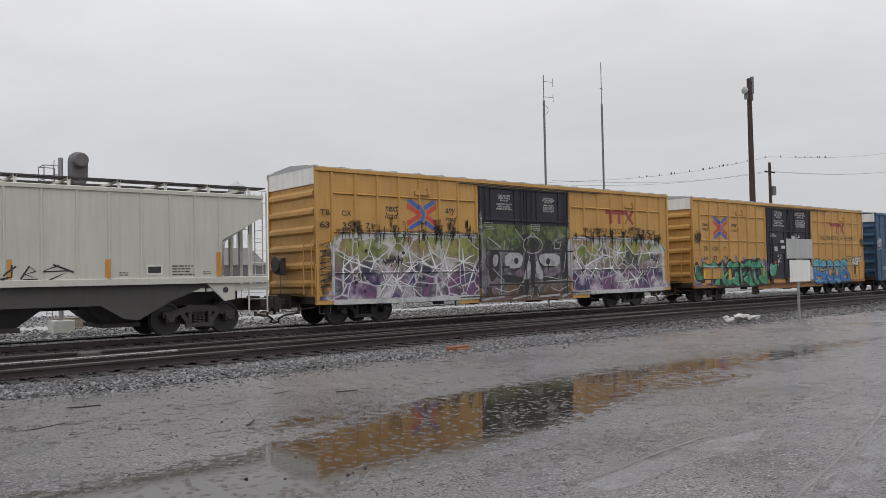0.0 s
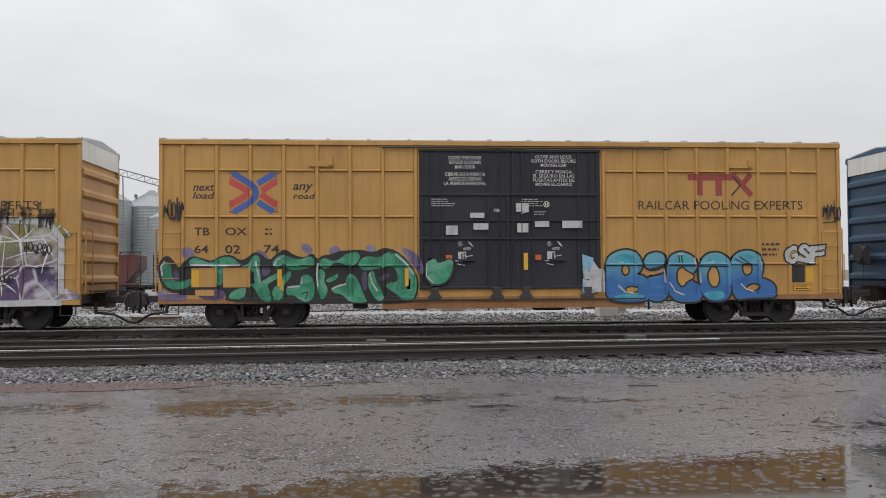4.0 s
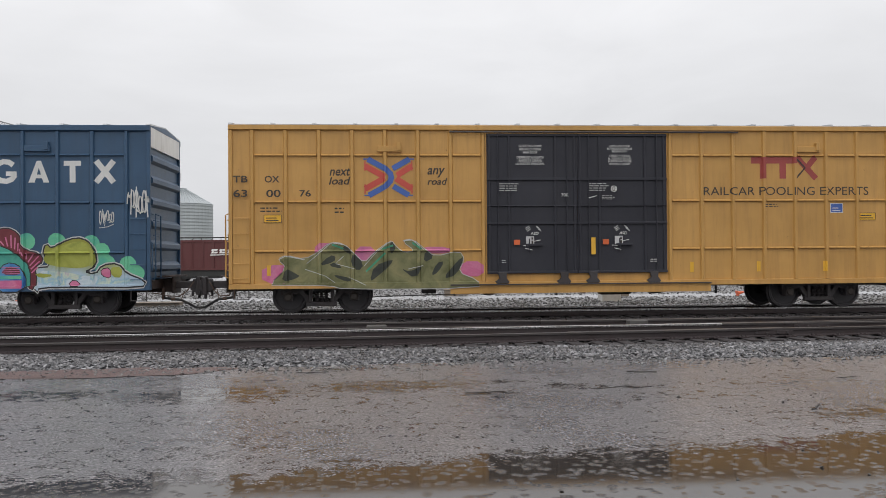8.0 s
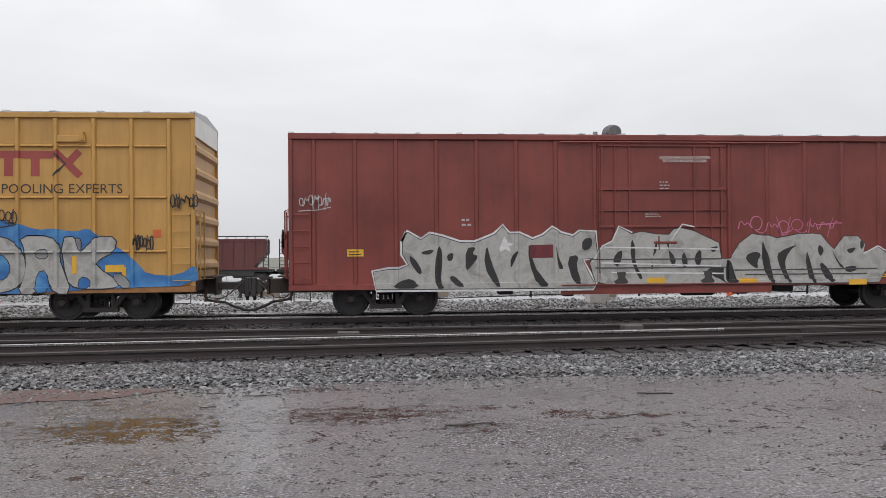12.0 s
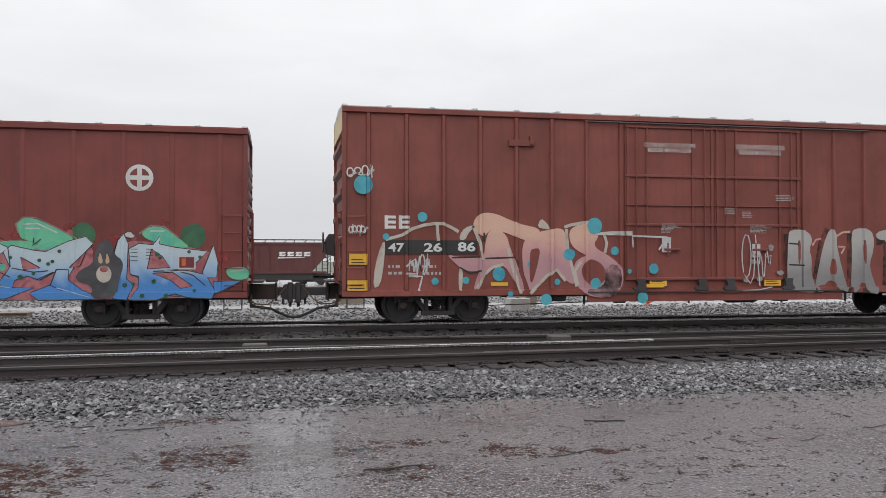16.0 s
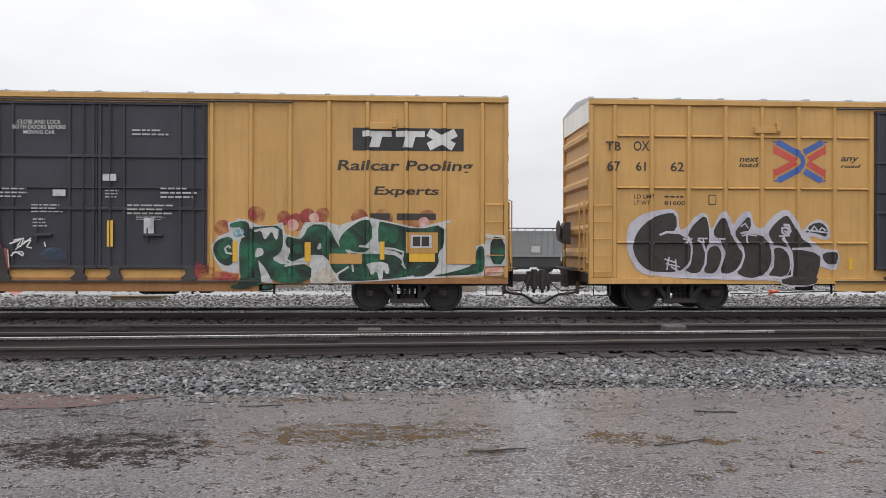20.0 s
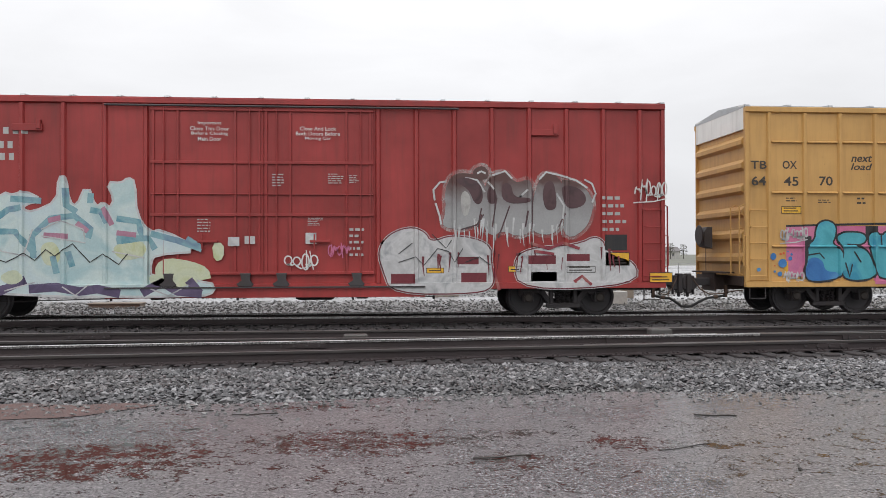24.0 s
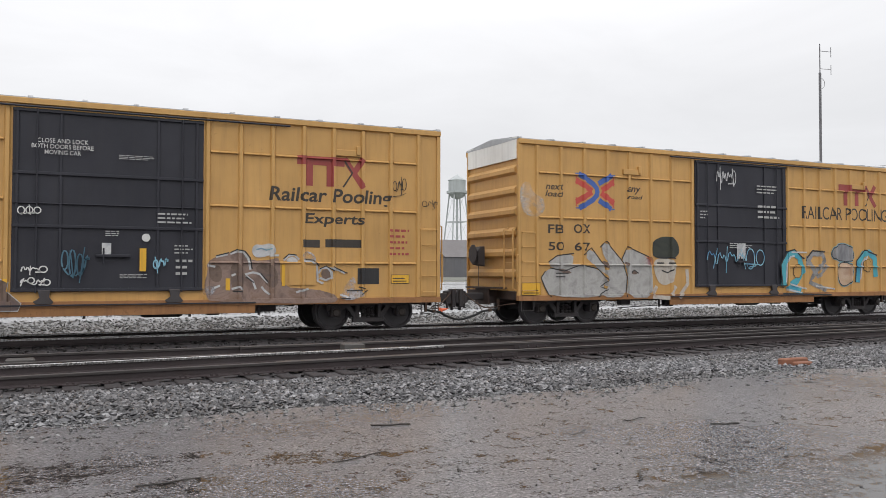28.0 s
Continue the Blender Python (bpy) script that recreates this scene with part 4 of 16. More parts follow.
# ---------------------------------------------------------------- lettering and graffiti on the cars' near sides
def spray(name, colors, scale=1.2, rough=0.5, stretch=1.0):
    """Several sprayed colours that fade into one another in clouds."""
    if name in MATS:
        return MATS[name]
    m = bpy.data.materials.new(name)
    m.use_nodes = True
    t = m.node_tree
    bs = t.nodes["Principled BSDF"]
    co = nd(t, "ShaderNodeTexCoord")
    mp = nd(t, "ShaderNodeMapping")
    mp.inputs["Scale"].default_value = (scale, scale, scale * stretch)
    t.links.new(co.outputs["Object"], mp.inputs[0])
    n = nd(t, "ShaderNodeTexNoise", Scale=1.0, Detail=3.0, Roughness=0.6, Distortion=0.8)
    t.links.new(mp.outputs[0], n.inputs["Vector"])
    fine = nd(t, "ShaderNodeTexNoise", Scale=30.0, Detail=3.0)
    t.links.new(co.outputs["Object"], fine.inputs["Vector"])
    r = nd(t, "ShaderNodeValToRGB")
    e = r.color_ramp.elements
    k = len(colors)
    e[0].position, e[0].color = 0.34, (*colors[0], 1)
    e[1].position, e[1].color = 0.66, (*colors[-1], 1)
    for i, c in enumerate(colors[1:-1], 1):
        x = e.new(0.34 + 0.32 * i / (k - 1))
        x.color = (*c, 1)
    t.links.new(n.outputs["Fac"], r.inputs[0])
    mul = nd(t, "ShaderNodeMix", data_type="RGBA", blend_type="MULTIPLY")
    mul.inputs["Factor"].default_value = 0.22
    t.links.new(r.outputs[0], mul.inputs["A"])
    t.links.new(fine.outputs["Fac"], mul.inputs["B"])
    t.links.new(mul.outputs["Result"], bs.inputs["Base Color"])
    bs.inputs["Roughness"].default_value = rough
    MATS[name] = m
    return m


K = ink("stencil_black", (0.035, 0.028, 0.022))
KB = ink("spray_black", (0.018, 0.018, 0.020))
W = ink("stencil_white", (0.62, 0.62, 0.60))
WB = spray("spray_white", [(0.46, 0.46, 0.46), (0.60, 0.60, 0.60), (0.36, 0.37, 0.38)], scale=1.8)
WN = ink("notice_white", (0.40, 0.40, 0.39))
RD = ink("logo_red", (0.52, 0.07, 0.05))
BL = ink("logo_blue", (0.05, 0.115, 0.38))
MR = ink("faded_logo_red", (0.30, 0.050, 0.042))
SY = ink("reflector_yellow", (0.72, 0.40, 0.03))
SO = ink("sticker_orange", (0.62, 0.12, 0.03))
OCH = ink("reflector_ochre", (0.56, 0.27, 0.06))
GN = spray("spray_green", [(0.03, 0.19, 0.11), (0.06, 0.32, 0.18), (0.16, 0.40, 0.28)], scale=2.0)
GNL = spray("spray_leaf_green", [(0.025, 0.14, 0.035), (0.06, 0.27, 0.06), (0.10, 0.34, 0.10)], scale=2.0)
VIL = spray("spray_lilac", [(0.14, 0.07, 0.22), (0.24, 0.13, 0.32), (0.30, 0.19, 0.36)], scale=1.5)
DAWN = spray("spray_dawn", [(0.56, 0.40, 0.13), (0.58, 0.36, 0.18), (0.60, 0.31, 0.22), (0.56, 0.26, 0.22)], scale=0.9)
TQS = spray("spray_sea", [(0.16, 0.42, 0.38), (0.25, 0.44, 0.36), (0.12, 0.38, 0.40)], scale=2.0)
BLV = spray("spray_cobalt", [(0.03, 0.06, 0.24), (0.05, 0.10, 0.30)])
ORV = spray("spray_flame", [(0.55, 0.10, 0.05), (0.58, 0.20, 0.06)])
GNM = spray("spray_dull_green", [(0.03, 0.10, 0.05), (0.05, 0.16, 0.08)], scale=2.0)
RSE = spray("spray_dusty_rose", [(0.34, 0.09, 0.11), (0.46, 0.17, 0.18), (0.26, 0.06, 0.08)], scale=2.0)
CHR = spray("spray_charcoal", [(0.05, 0.05, 0.055), (0.09, 0.09, 0.10)], scale=2.0)
GNW = spray("spray_wood_green", [(0.010, 0.035, 0.022), (0.014, 0.085, 0.042), (0.02, 0.12, 0.06)], scale=2.5)
PETR = spray("spray_petrol", [(0.022, 0.035, 0.050), (0.045, 0.072, 0.10), (0.07, 0.11, 0.145)], scale=2.0)
MISTS = spray("spray_pale_steel", [(0.30, 0.36, 0.38), (0.42, 0.47, 0.48), (0.24, 0.30, 0.33)], scale=2.5)
VI = spray("spray_violet", [(0.13, 0.095, 0.21), (0.22, 0.18, 0.30), (0.29, 0.26, 0.35)])
SB = spray("spray_sky_blue", [(0.12, 0.36, 0.52), (0.28, 0.54, 0.66), (0.05, 0.22, 0.44)])
TQ = spray("spray_turquoise", [(0.06, 0.34, 0.40), (0.09, 0.42, 0.50), (0.04, 0.28, 0.42)])
PK = spray("spray_pink", [(0.56, 0.12, 0.26), (0.62, 0.20, 0.33), (0.50, 0.14, 0.30)])
OL = spray("spray_olive", [(0.12, 0.12, 0.045), (0.19, 0.19, 0.085), (0.26, 0.24, 0.11)], scale=2.0)
LM = spray("spray_lime", [(0.30, 0.33, 0.05), (0.40, 0.42, 0.08), (0.24, 0.28, 0.05)])
MN = spray("spray_mint", [(0.10, 0.46, 0.30), (0.16, 0.55, 0.32), (0.08, 0.42, 0.34)])
TAN = spray("spray_tan", [(0.52, 0.36, 0.23), (0.58, 0.42, 0.30), (0.46, 0.30, 0.2)])
MAR = spray("spray_maroon", [(0.14, 0.02, 0.03), (0.18, 0.03, 0.04), (0.10, 0.015, 0.02)])
SIL = spray("spray_silver", [(0.24, 0.235, 0.23), (0.33, 0.325, 0.32), (0.17, 0.165, 0.165)], scale=2.5)
GRY = spray("spray_grey", [(0.16, 0.16, 0.17), (0.26, 0.26, 0.27), (0.36, 0.36, 0.36)])
BB = spray("spray_blue", [(0.03, 0.13, 0.38), (0.05, 0.20, 0.48), (0.10, 0.30, 0.55)])
DB = spray("spray_steel_blue", [(0.03, 0.09, 0.13), (0.06, 0.15, 0.21), (0.12, 0.24, 0.32)])
PCH = spray("spray_peach", [(0.62, 0.36, 0.28), (0.66, 0.48, 0.38), (0.60, 0.25, 0.24), (0.68, 0.58, 0.50)])
SUNF = spray("spray_sunset", [(0.60, 0.52, 0.16), (0.62, 0.40, 0.20), (0.62, 0.33, 0.28), (0.38, 0.46, 0.18)], scale=1.8)
ICE = spray("spray_ice", [(0.50, 0.60, 0.66), (0.62, 0.68, 0.70), (0.30, 0.48, 0.58), (0.60, 0.66, 0.50), (0.48, 0.40, 0.52)], scale=1.6)
RDS = spray("spray_red", [(0.34, 0.05, 0.05), (0.44, 0.09, 0.07), (0.26, 0.04, 0.05)])


def fade(name, low, mid, high, z0, z1):
    """Paint that fades from one colour to another up the car's side."""
    m = spray(name, [low, mid, high])
    t = m.node_tree
    ramp = next(n for n in t.nodes if n.bl_idname == "ShaderNodeValToRGB")
    cloud_n = ramp.inputs[0].links[0].from_node
    co = next(n for n in t.nodes if n.bl_idname == "ShaderNodeTexCoord")
    sep = nd(t, "ShaderNodeSeparateXYZ")
    t.links.new(co.outputs["Object"], sep.inputs[0])
    mr = nd(t, "ShaderNodeMapRange")
    for k, v in zip(("From Min", "From Max", "To Min", "To Max"), (z0, z1, 0.15, 0.75)):
        mr.inputs[k].default_value = v
    t.links.new(sep.outputs["Z"], mr.inputs["Value"])
    ad = nd(t, "ShaderNodeMath", operation="MULTIPLY_ADD")
    ad.inputs[1].default_value = 0.35
    t.links.new(cloud_n.outputs["Fac"], ad.inputs[0])
    sb = nd(t, "ShaderNodeMath", operation="SUBTRACT")
    sb.inputs[1].default_value = 0.13
    t.links.new(mr.outputs[0], sb.inputs[0])
    t.links.new(sb.outputs[0], ad.inputs[2])
    t.links.new(ad.outputs[0], ramp.inputs[0])
    return m


def mist(name, color, amount=0.45, scale=2.0):
    """A thin dusting of spray that lets the paint below show."""
    m = bpy.data.materials.new(name)
    m.use_nodes = True
    t = m.node_tree
    bs = t.nodes["Principled BSDF"]
    bs.inputs["Base Color"].default_value = (*color, 1)
    bs.inputs["Roughness"].default_value = 0.6
    co = nd(t, "ShaderNodeTexCoord")
    n = nd(t, "ShaderNodeTexNoise", Scale=scale, Detail=5.0, Roughness=0.65)
    t.links.new(co.outputs["Object"], n.inputs["Vector"])
    mr = nd(t, "ShaderNodeMapRange")
    for k, v in zip(("From Min", "From Max", "To Min", "To Max"), (0.35, 0.65, 0.0, amount)):
        mr.inputs[k].default_value = v
    t.links.new(n.outputs["Fac"], mr.inputs["Value"])
    t.links.new(mr.outputs[0], bs.inputs["Alpha"])
    return m


ROSED = spray("spray_old_rose", [(0.13, 0.08, 0.12), (0.22, 0.16, 0.20), (0.10, 0.06, 0.09)], scale=2.0)
BRN = spray("spray_brown", [(0.10, 0.065, 0.045), (0.19, 0.13, 0.10), (0.14, 0.10, 0.09)], scale=2.5)
TPE = spray("spray_taupe", [(0.22, 0.14, 0.10), (0.30, 0.21, 0.17), (0.18, 0.12, 0.10)], scale=2.5)
GND = spray("spray_bottle_green", [(0.012, 0.06, 0.03), (0.02, 0.13, 0.06), (0.012, 0.035, 0.025)], scale=3.0)
CRIM = spray("spray_crimson", [(0.22, 0.03, 0.05), (0.32, 0.06, 0.07), (0.36, 0.16, 0.14)], scale=2.0)
TEAL = spray("spray_teal", [(0.05, 0.30, 0.25), (0.08, 0.40, 0.30), (0.06, 0.34, 0.28)], scale=1.5)
TEALG = spray("spray_blue_grey", [(0.12, 0.30, 0.36), (0.24, 0.42, 0.46), (0.16, 0.26, 0.36)], scale=2.0)
DKG = spray("spray_soot_green", [(0.025, 0.03, 0.025), (0.05, 0.055, 0.04)], scale=2.0)
PLUM = spray("spray_plum", [(0.07, 0.05, 0.11), (0.13, 0.10, 0.18)], scale=2.0)
CRM = spray("spray_cream", [(0.50, 0.44, 0.36), (0.56, 0.52, 0.46), (0.42, 0.34, 0.28)], scale=2.0)
BLUEF = fade("fade_blue", (0.05, 0.17, 0.42), (0.12, 0.34, 0.50), (0.16, 0.42, 0.48), 0.8, 2.4)
AERF = fade("fade_ice_blue", (0.07, 0.24, 0.56), (0.36, 0.50, 0.66), (0.50, 0.60, 0.66), 0.75, 2.0)
SUNS = fade("fade_sunset", (0.56, 0.40, 0.11), (0.60, 0.33, 0.21), (0.55, 0.46, 0.22), 0.8, 2.6)
PEACHF = fade("fade_peach", (0.50, 0.28, 0.30), (0.62, 0.34, 0.33), (0.72, 0.46, 0.35), 1.0, 2.6)
CHROME = fade("fade_silver", (0.36, 0.36, 0.36), (0.28, 0.27, 0.27), (0.11, 0.055, 0.05), 1.9, 3.7)
LIMEF = fade("fade_lime", (0.42, 0.54, 0.64), (0.34, 0.36, 0.08), (0.30, 0.31, 0.05), 0.75, 2.1)
SILW = spray("spray_chalk", [(0.36, 0.35, 0.33), (0.46, 0.45, 0.43), (0.30, 0.29, 0.28)], scale=2.0)
SOOT = spray("spray_soot", [(0.018, 0.016, 0.015), (0.04, 0.034, 0.03), (0.028, 0.02, 0.018)], scale=2.5)
GNDK = spray("spray_black_green", [(0.012, 0.014, 0.014), (0.016, 0.05, 0.03), (0.02, 0.14, 0.07)], scale=2.2)
ROSE = spray("spray_rose", [(0.40, 0.18, 0.26), (0.48, 0.26, 0.34)], scale=2.0)
ASHL = spray("spray_light_ash", [(0.34, 0.34, 0.35), (0.48, 0.48, 0.49), (0.28, 0.27, 0.28)], scale=2.0)
BRNO = spray("spray_umber", [(0.09, 0.045, 0.03), (0.15, 0.09, 0.06), (0.17, 0.15, 0.16)], scale=2.2)
ICEB = spray("spray_frost", [(0.40, 0.56, 0.58), (0.58, 0.68, 0.66), (0.50, 0.62, 0.66)], scale=0.9)
ICEV = spray("spray_pale_violet", [(0.46, 0.46, 0.56), (0.58, 0.62, 0.62), (0.40, 0.52, 0.60)], scale=1.4)
LIMEP = spray("spray_pale_lime", [(0.52, 0.56, 0.32), (0.60, 0.64, 0.46), (0.48, 0.54, 0.40)], scale=1.6)
WBR = spray("spray_bright_white", [(0.62, 0.62, 0.63), (0.76, 0.76, 0.76), (0.55, 0.55, 0.57)], scale=1.8)


def shatter(name, low, high, line, z0, z1, scale=1.5, clear=0.5, width=0.05):
    """Sprayed splinters: cells of dim colour, one set low on the car and another high, parted by soft pale lines and clouded with the pale ground."""
    m = bpy.data.materials.new(name)
    m.use_nodes = True
    t = m.node_tree
    bs = t.nodes["Principled BSDF"]
    co = nd(t, "ShaderNodeTexCoord")
    warp = nd(t, "ShaderNodeTexNoise", Scale=0.8, Detail=2.0)
    t.links.new(co.outputs["Object"], warp.inputs["Vector"])
    shift = nd(t, "ShaderNodeVectorMath", operation="MULTIPLY_ADD")
    shift.inputs[1].default_value = (0.22, 0.22, 0.22)
    t.links.new(warp.outputs["Color"], shift.inputs[0])
    t.links.new(co.outputs["Object"], shift.inputs[2])
    cell = nd(t, "ShaderNodeTexVoronoi", Scale=scale)
    edge = nd(t, "ShaderNodeTexVoronoi", feature="DISTANCE_TO_EDGE", Scale=scale)
    for n in (cell, edge):
        t.links.new(shift.outputs[0], n.inputs["Vector"])
    sep = nd(t, "ShaderNodeSeparateColor")
    t.links.new(cell.outputs["Color"], sep.inputs[0])
    soft = nd(t, "ShaderNodeTexNoise", Scale=2.2, Detail=3.0, Roughness=0.6)
    t.links.new(co.outputs["Object"], soft.inputs["Vector"])
    pick = nd(t, "ShaderNodeMath", operation="MULTIPLY_ADD")
    pick.inputs[1].default_value = 0.75
    t.links.new(sep.outputs["Red"], pick.inputs[0])
    off = nd(t, "ShaderNodeMath", operation="MULTIPLY_ADD")
    off.inputs[1].default_value, off.inputs[2].default_value = 1.4, -0.58
    t.links.new(soft.outputs["Fac"], off.inputs[0])
    t.links.new(off.outputs[0], pick.inputs[2])
    sets = []
    for colors in (low, high):
        ramp = nd(t, "ShaderNodeValToRGB")
        e = ramp.color_ramp.elements
        e[0].color, e[1].color = (*colors[0], 1), (*colors[-1], 1)
        for i, c in enumerate(colors[1:-1], 1):
            e.new(i / (len(colors) - 1)).color = (*c, 1)
        t.links.new(pick.outputs[0], ramp.inputs[0])
        sets.append(ramp)
    xyz = nd(t, "ShaderNodeSeparateXYZ")
    t.links.new(shift.outputs[0], xyz.inputs[0])
    up = nd(t, "ShaderNodeMapRange")
    for k, v in zip(("From Min", "From Max"), (z0, z1)):
        up.inputs[k].default_value = v
    t.links.new(xyz.outputs["Z"], up.inputs["Value"])
    both = nd(t, "ShaderNodeMix", data_type="RGBA")
    t.links.new(up.outputs[0], both.inputs["Factor"])
    t.links.new(sets[0].outputs[0], both.inputs["A"])
    t.links.new(sets[1].outputs[0], both.inputs["B"])
    haze = nd(t, "ShaderNodeTexNoise", Scale=1.1, Detail=4.0, Roughness=0.65)
    t.links.new(shift.outputs[0], haze.inputs["Vector"])
    last = both.outputs["Result"]
    for src, lo, hi, a, b in ((haze.outputs["Fac"], 0.5, 0.68, 0.0, clear), (edge.outputs["Distance"], 0.35 * width, 1.5 * width, 0.85, 0.0)):
        mr = nd(t, "ShaderNodeMapRange")
        for k, v in zip(("From Min", "From Max", "To Min", "To Max"), (lo, hi, a, b)):
            mr.inputs[k].default_value = v
        t.links.new(src, mr.inputs["Value"])
        mx = nd(t, "ShaderNodeMix", data_type="RGBA")
        mx.inputs["B"].default_value = (*line, 1)
        t.links.new(mr.outputs[0], mx.inputs["Factor"])
        t.links.new(last, mx.inputs["A"])
        last = mx.outputs["Result"]
    t.links.new(last, bs.inputs["Base Color"])
    bs.inputs["Roughness"].default_value = 0.5
    return m


CHALKF = fade("fade_chalk", (0.26, 0.25, 0.25), (0.36, 0.35, 0.34), (0.46, 0.44, 0.42), 0.7, 2.4)
SOOTR = spray("spray_wine_soot", [(0.055, 0.026, 0.03), (0.10, 0.05, 0.055), (0.07, 0.04, 0.045)], scale=2.0)
GHST = shatter("splintered_violet_and_olive", [(0.030, 0.028, 0.08), (0.09, 0.06, 0.14), (0.17, 0.08, 0.17), (0.07, 0.07, 0.08), (0.30, 0.25, 0.32)],
               [(0.05, 0.05, 0.05), (0.15, 0.18, 0.04), (0.26, 0.29, 0.08), (0.26, 0.17, 0.08), (0.36, 0.35, 0.34)], (0.58, 0.56, 0.60), 1.6, 2.6, 1.25, 0.85, 0.026)
MURK = shatter("murky_green_and_black", [(0.02, 0.018, 0.022), (0.09, 0.07, 0.09), (0.20, 0.19, 0.20), (0.03, 0.03, 0.032), (0.28, 0.28, 0.29)],
               [(0.010, 0.012, 0.012), (0.03, 0.045, 0.02), (0.12, 0.16, 0.045), (0.02, 0.026, 0.02), (0.19, 0.24, 0.08)], (0.20, 0.21, 0.20), 2.45, 2.75, 1.0, 0.25, 0.012)
MISTW = mist("thin_white_spray", (0.60, 0.60, 0.58), 0.45, 1.8)
MISTL = mist("chalky_spray", (0.50, 0.52, 0.56), 0.85, 4.0)
SMOKE = mist("smoky_spray", (0.36, 0.39, 0.40), 0.42, 2.6)
LAV = spray("spray_lavender_white", [(0.44, 0.42, 0.50), (0.56, 0.54, 0.60), (0.50, 0.47, 0.55)], scale=2.0)
MISTK = mist("thin_soot_spray", (0.03, 0.022, 0.02), 0.9, 2.6)
MISTR = mist("thin_red_spray", (0.36, 0.05, 0.06), 0.85, 2.0)
MISTB = mist("thin_blue_spray", (0.06, 0.12, 0.20), 0.7, 2.5)

GLYPHS = {}


def glyphs(text, shear=0.0, bold=0.0):
    """A line of the built-in font as flat points and faces, scaled to a unit square."""
    key = (text, shear, bold)
    if key not in GLYPHS:
        cu = bpy.data.curves.new("line", "FONT")
        cu.body, cu.shear, cu.offset, cu.resolution_u = text, shear, bold, 3
        ob = new("line", cu)
        me = bpy.data.meshes.new_from_object(ob)
        v = np.empty(len(me.vertices) * 3)
        me.vertices.foreach_get("co", v)
        v = v.reshape(-1, 3)[:, :2]
        f = [tuple(p.vertices) for p in me.polygons]
        lo, hi = v.min(0), v.max(0)
        GLYPHS[key] = ((v - lo) / np.maximum(hi - lo, 1e-6), f, (hi - lo))
        bpy.data.objects.remove(ob)
        bpy.data.curves.remove(cu)
        bpy.data.meshes.remove(me)
    return GLYPHS[key]


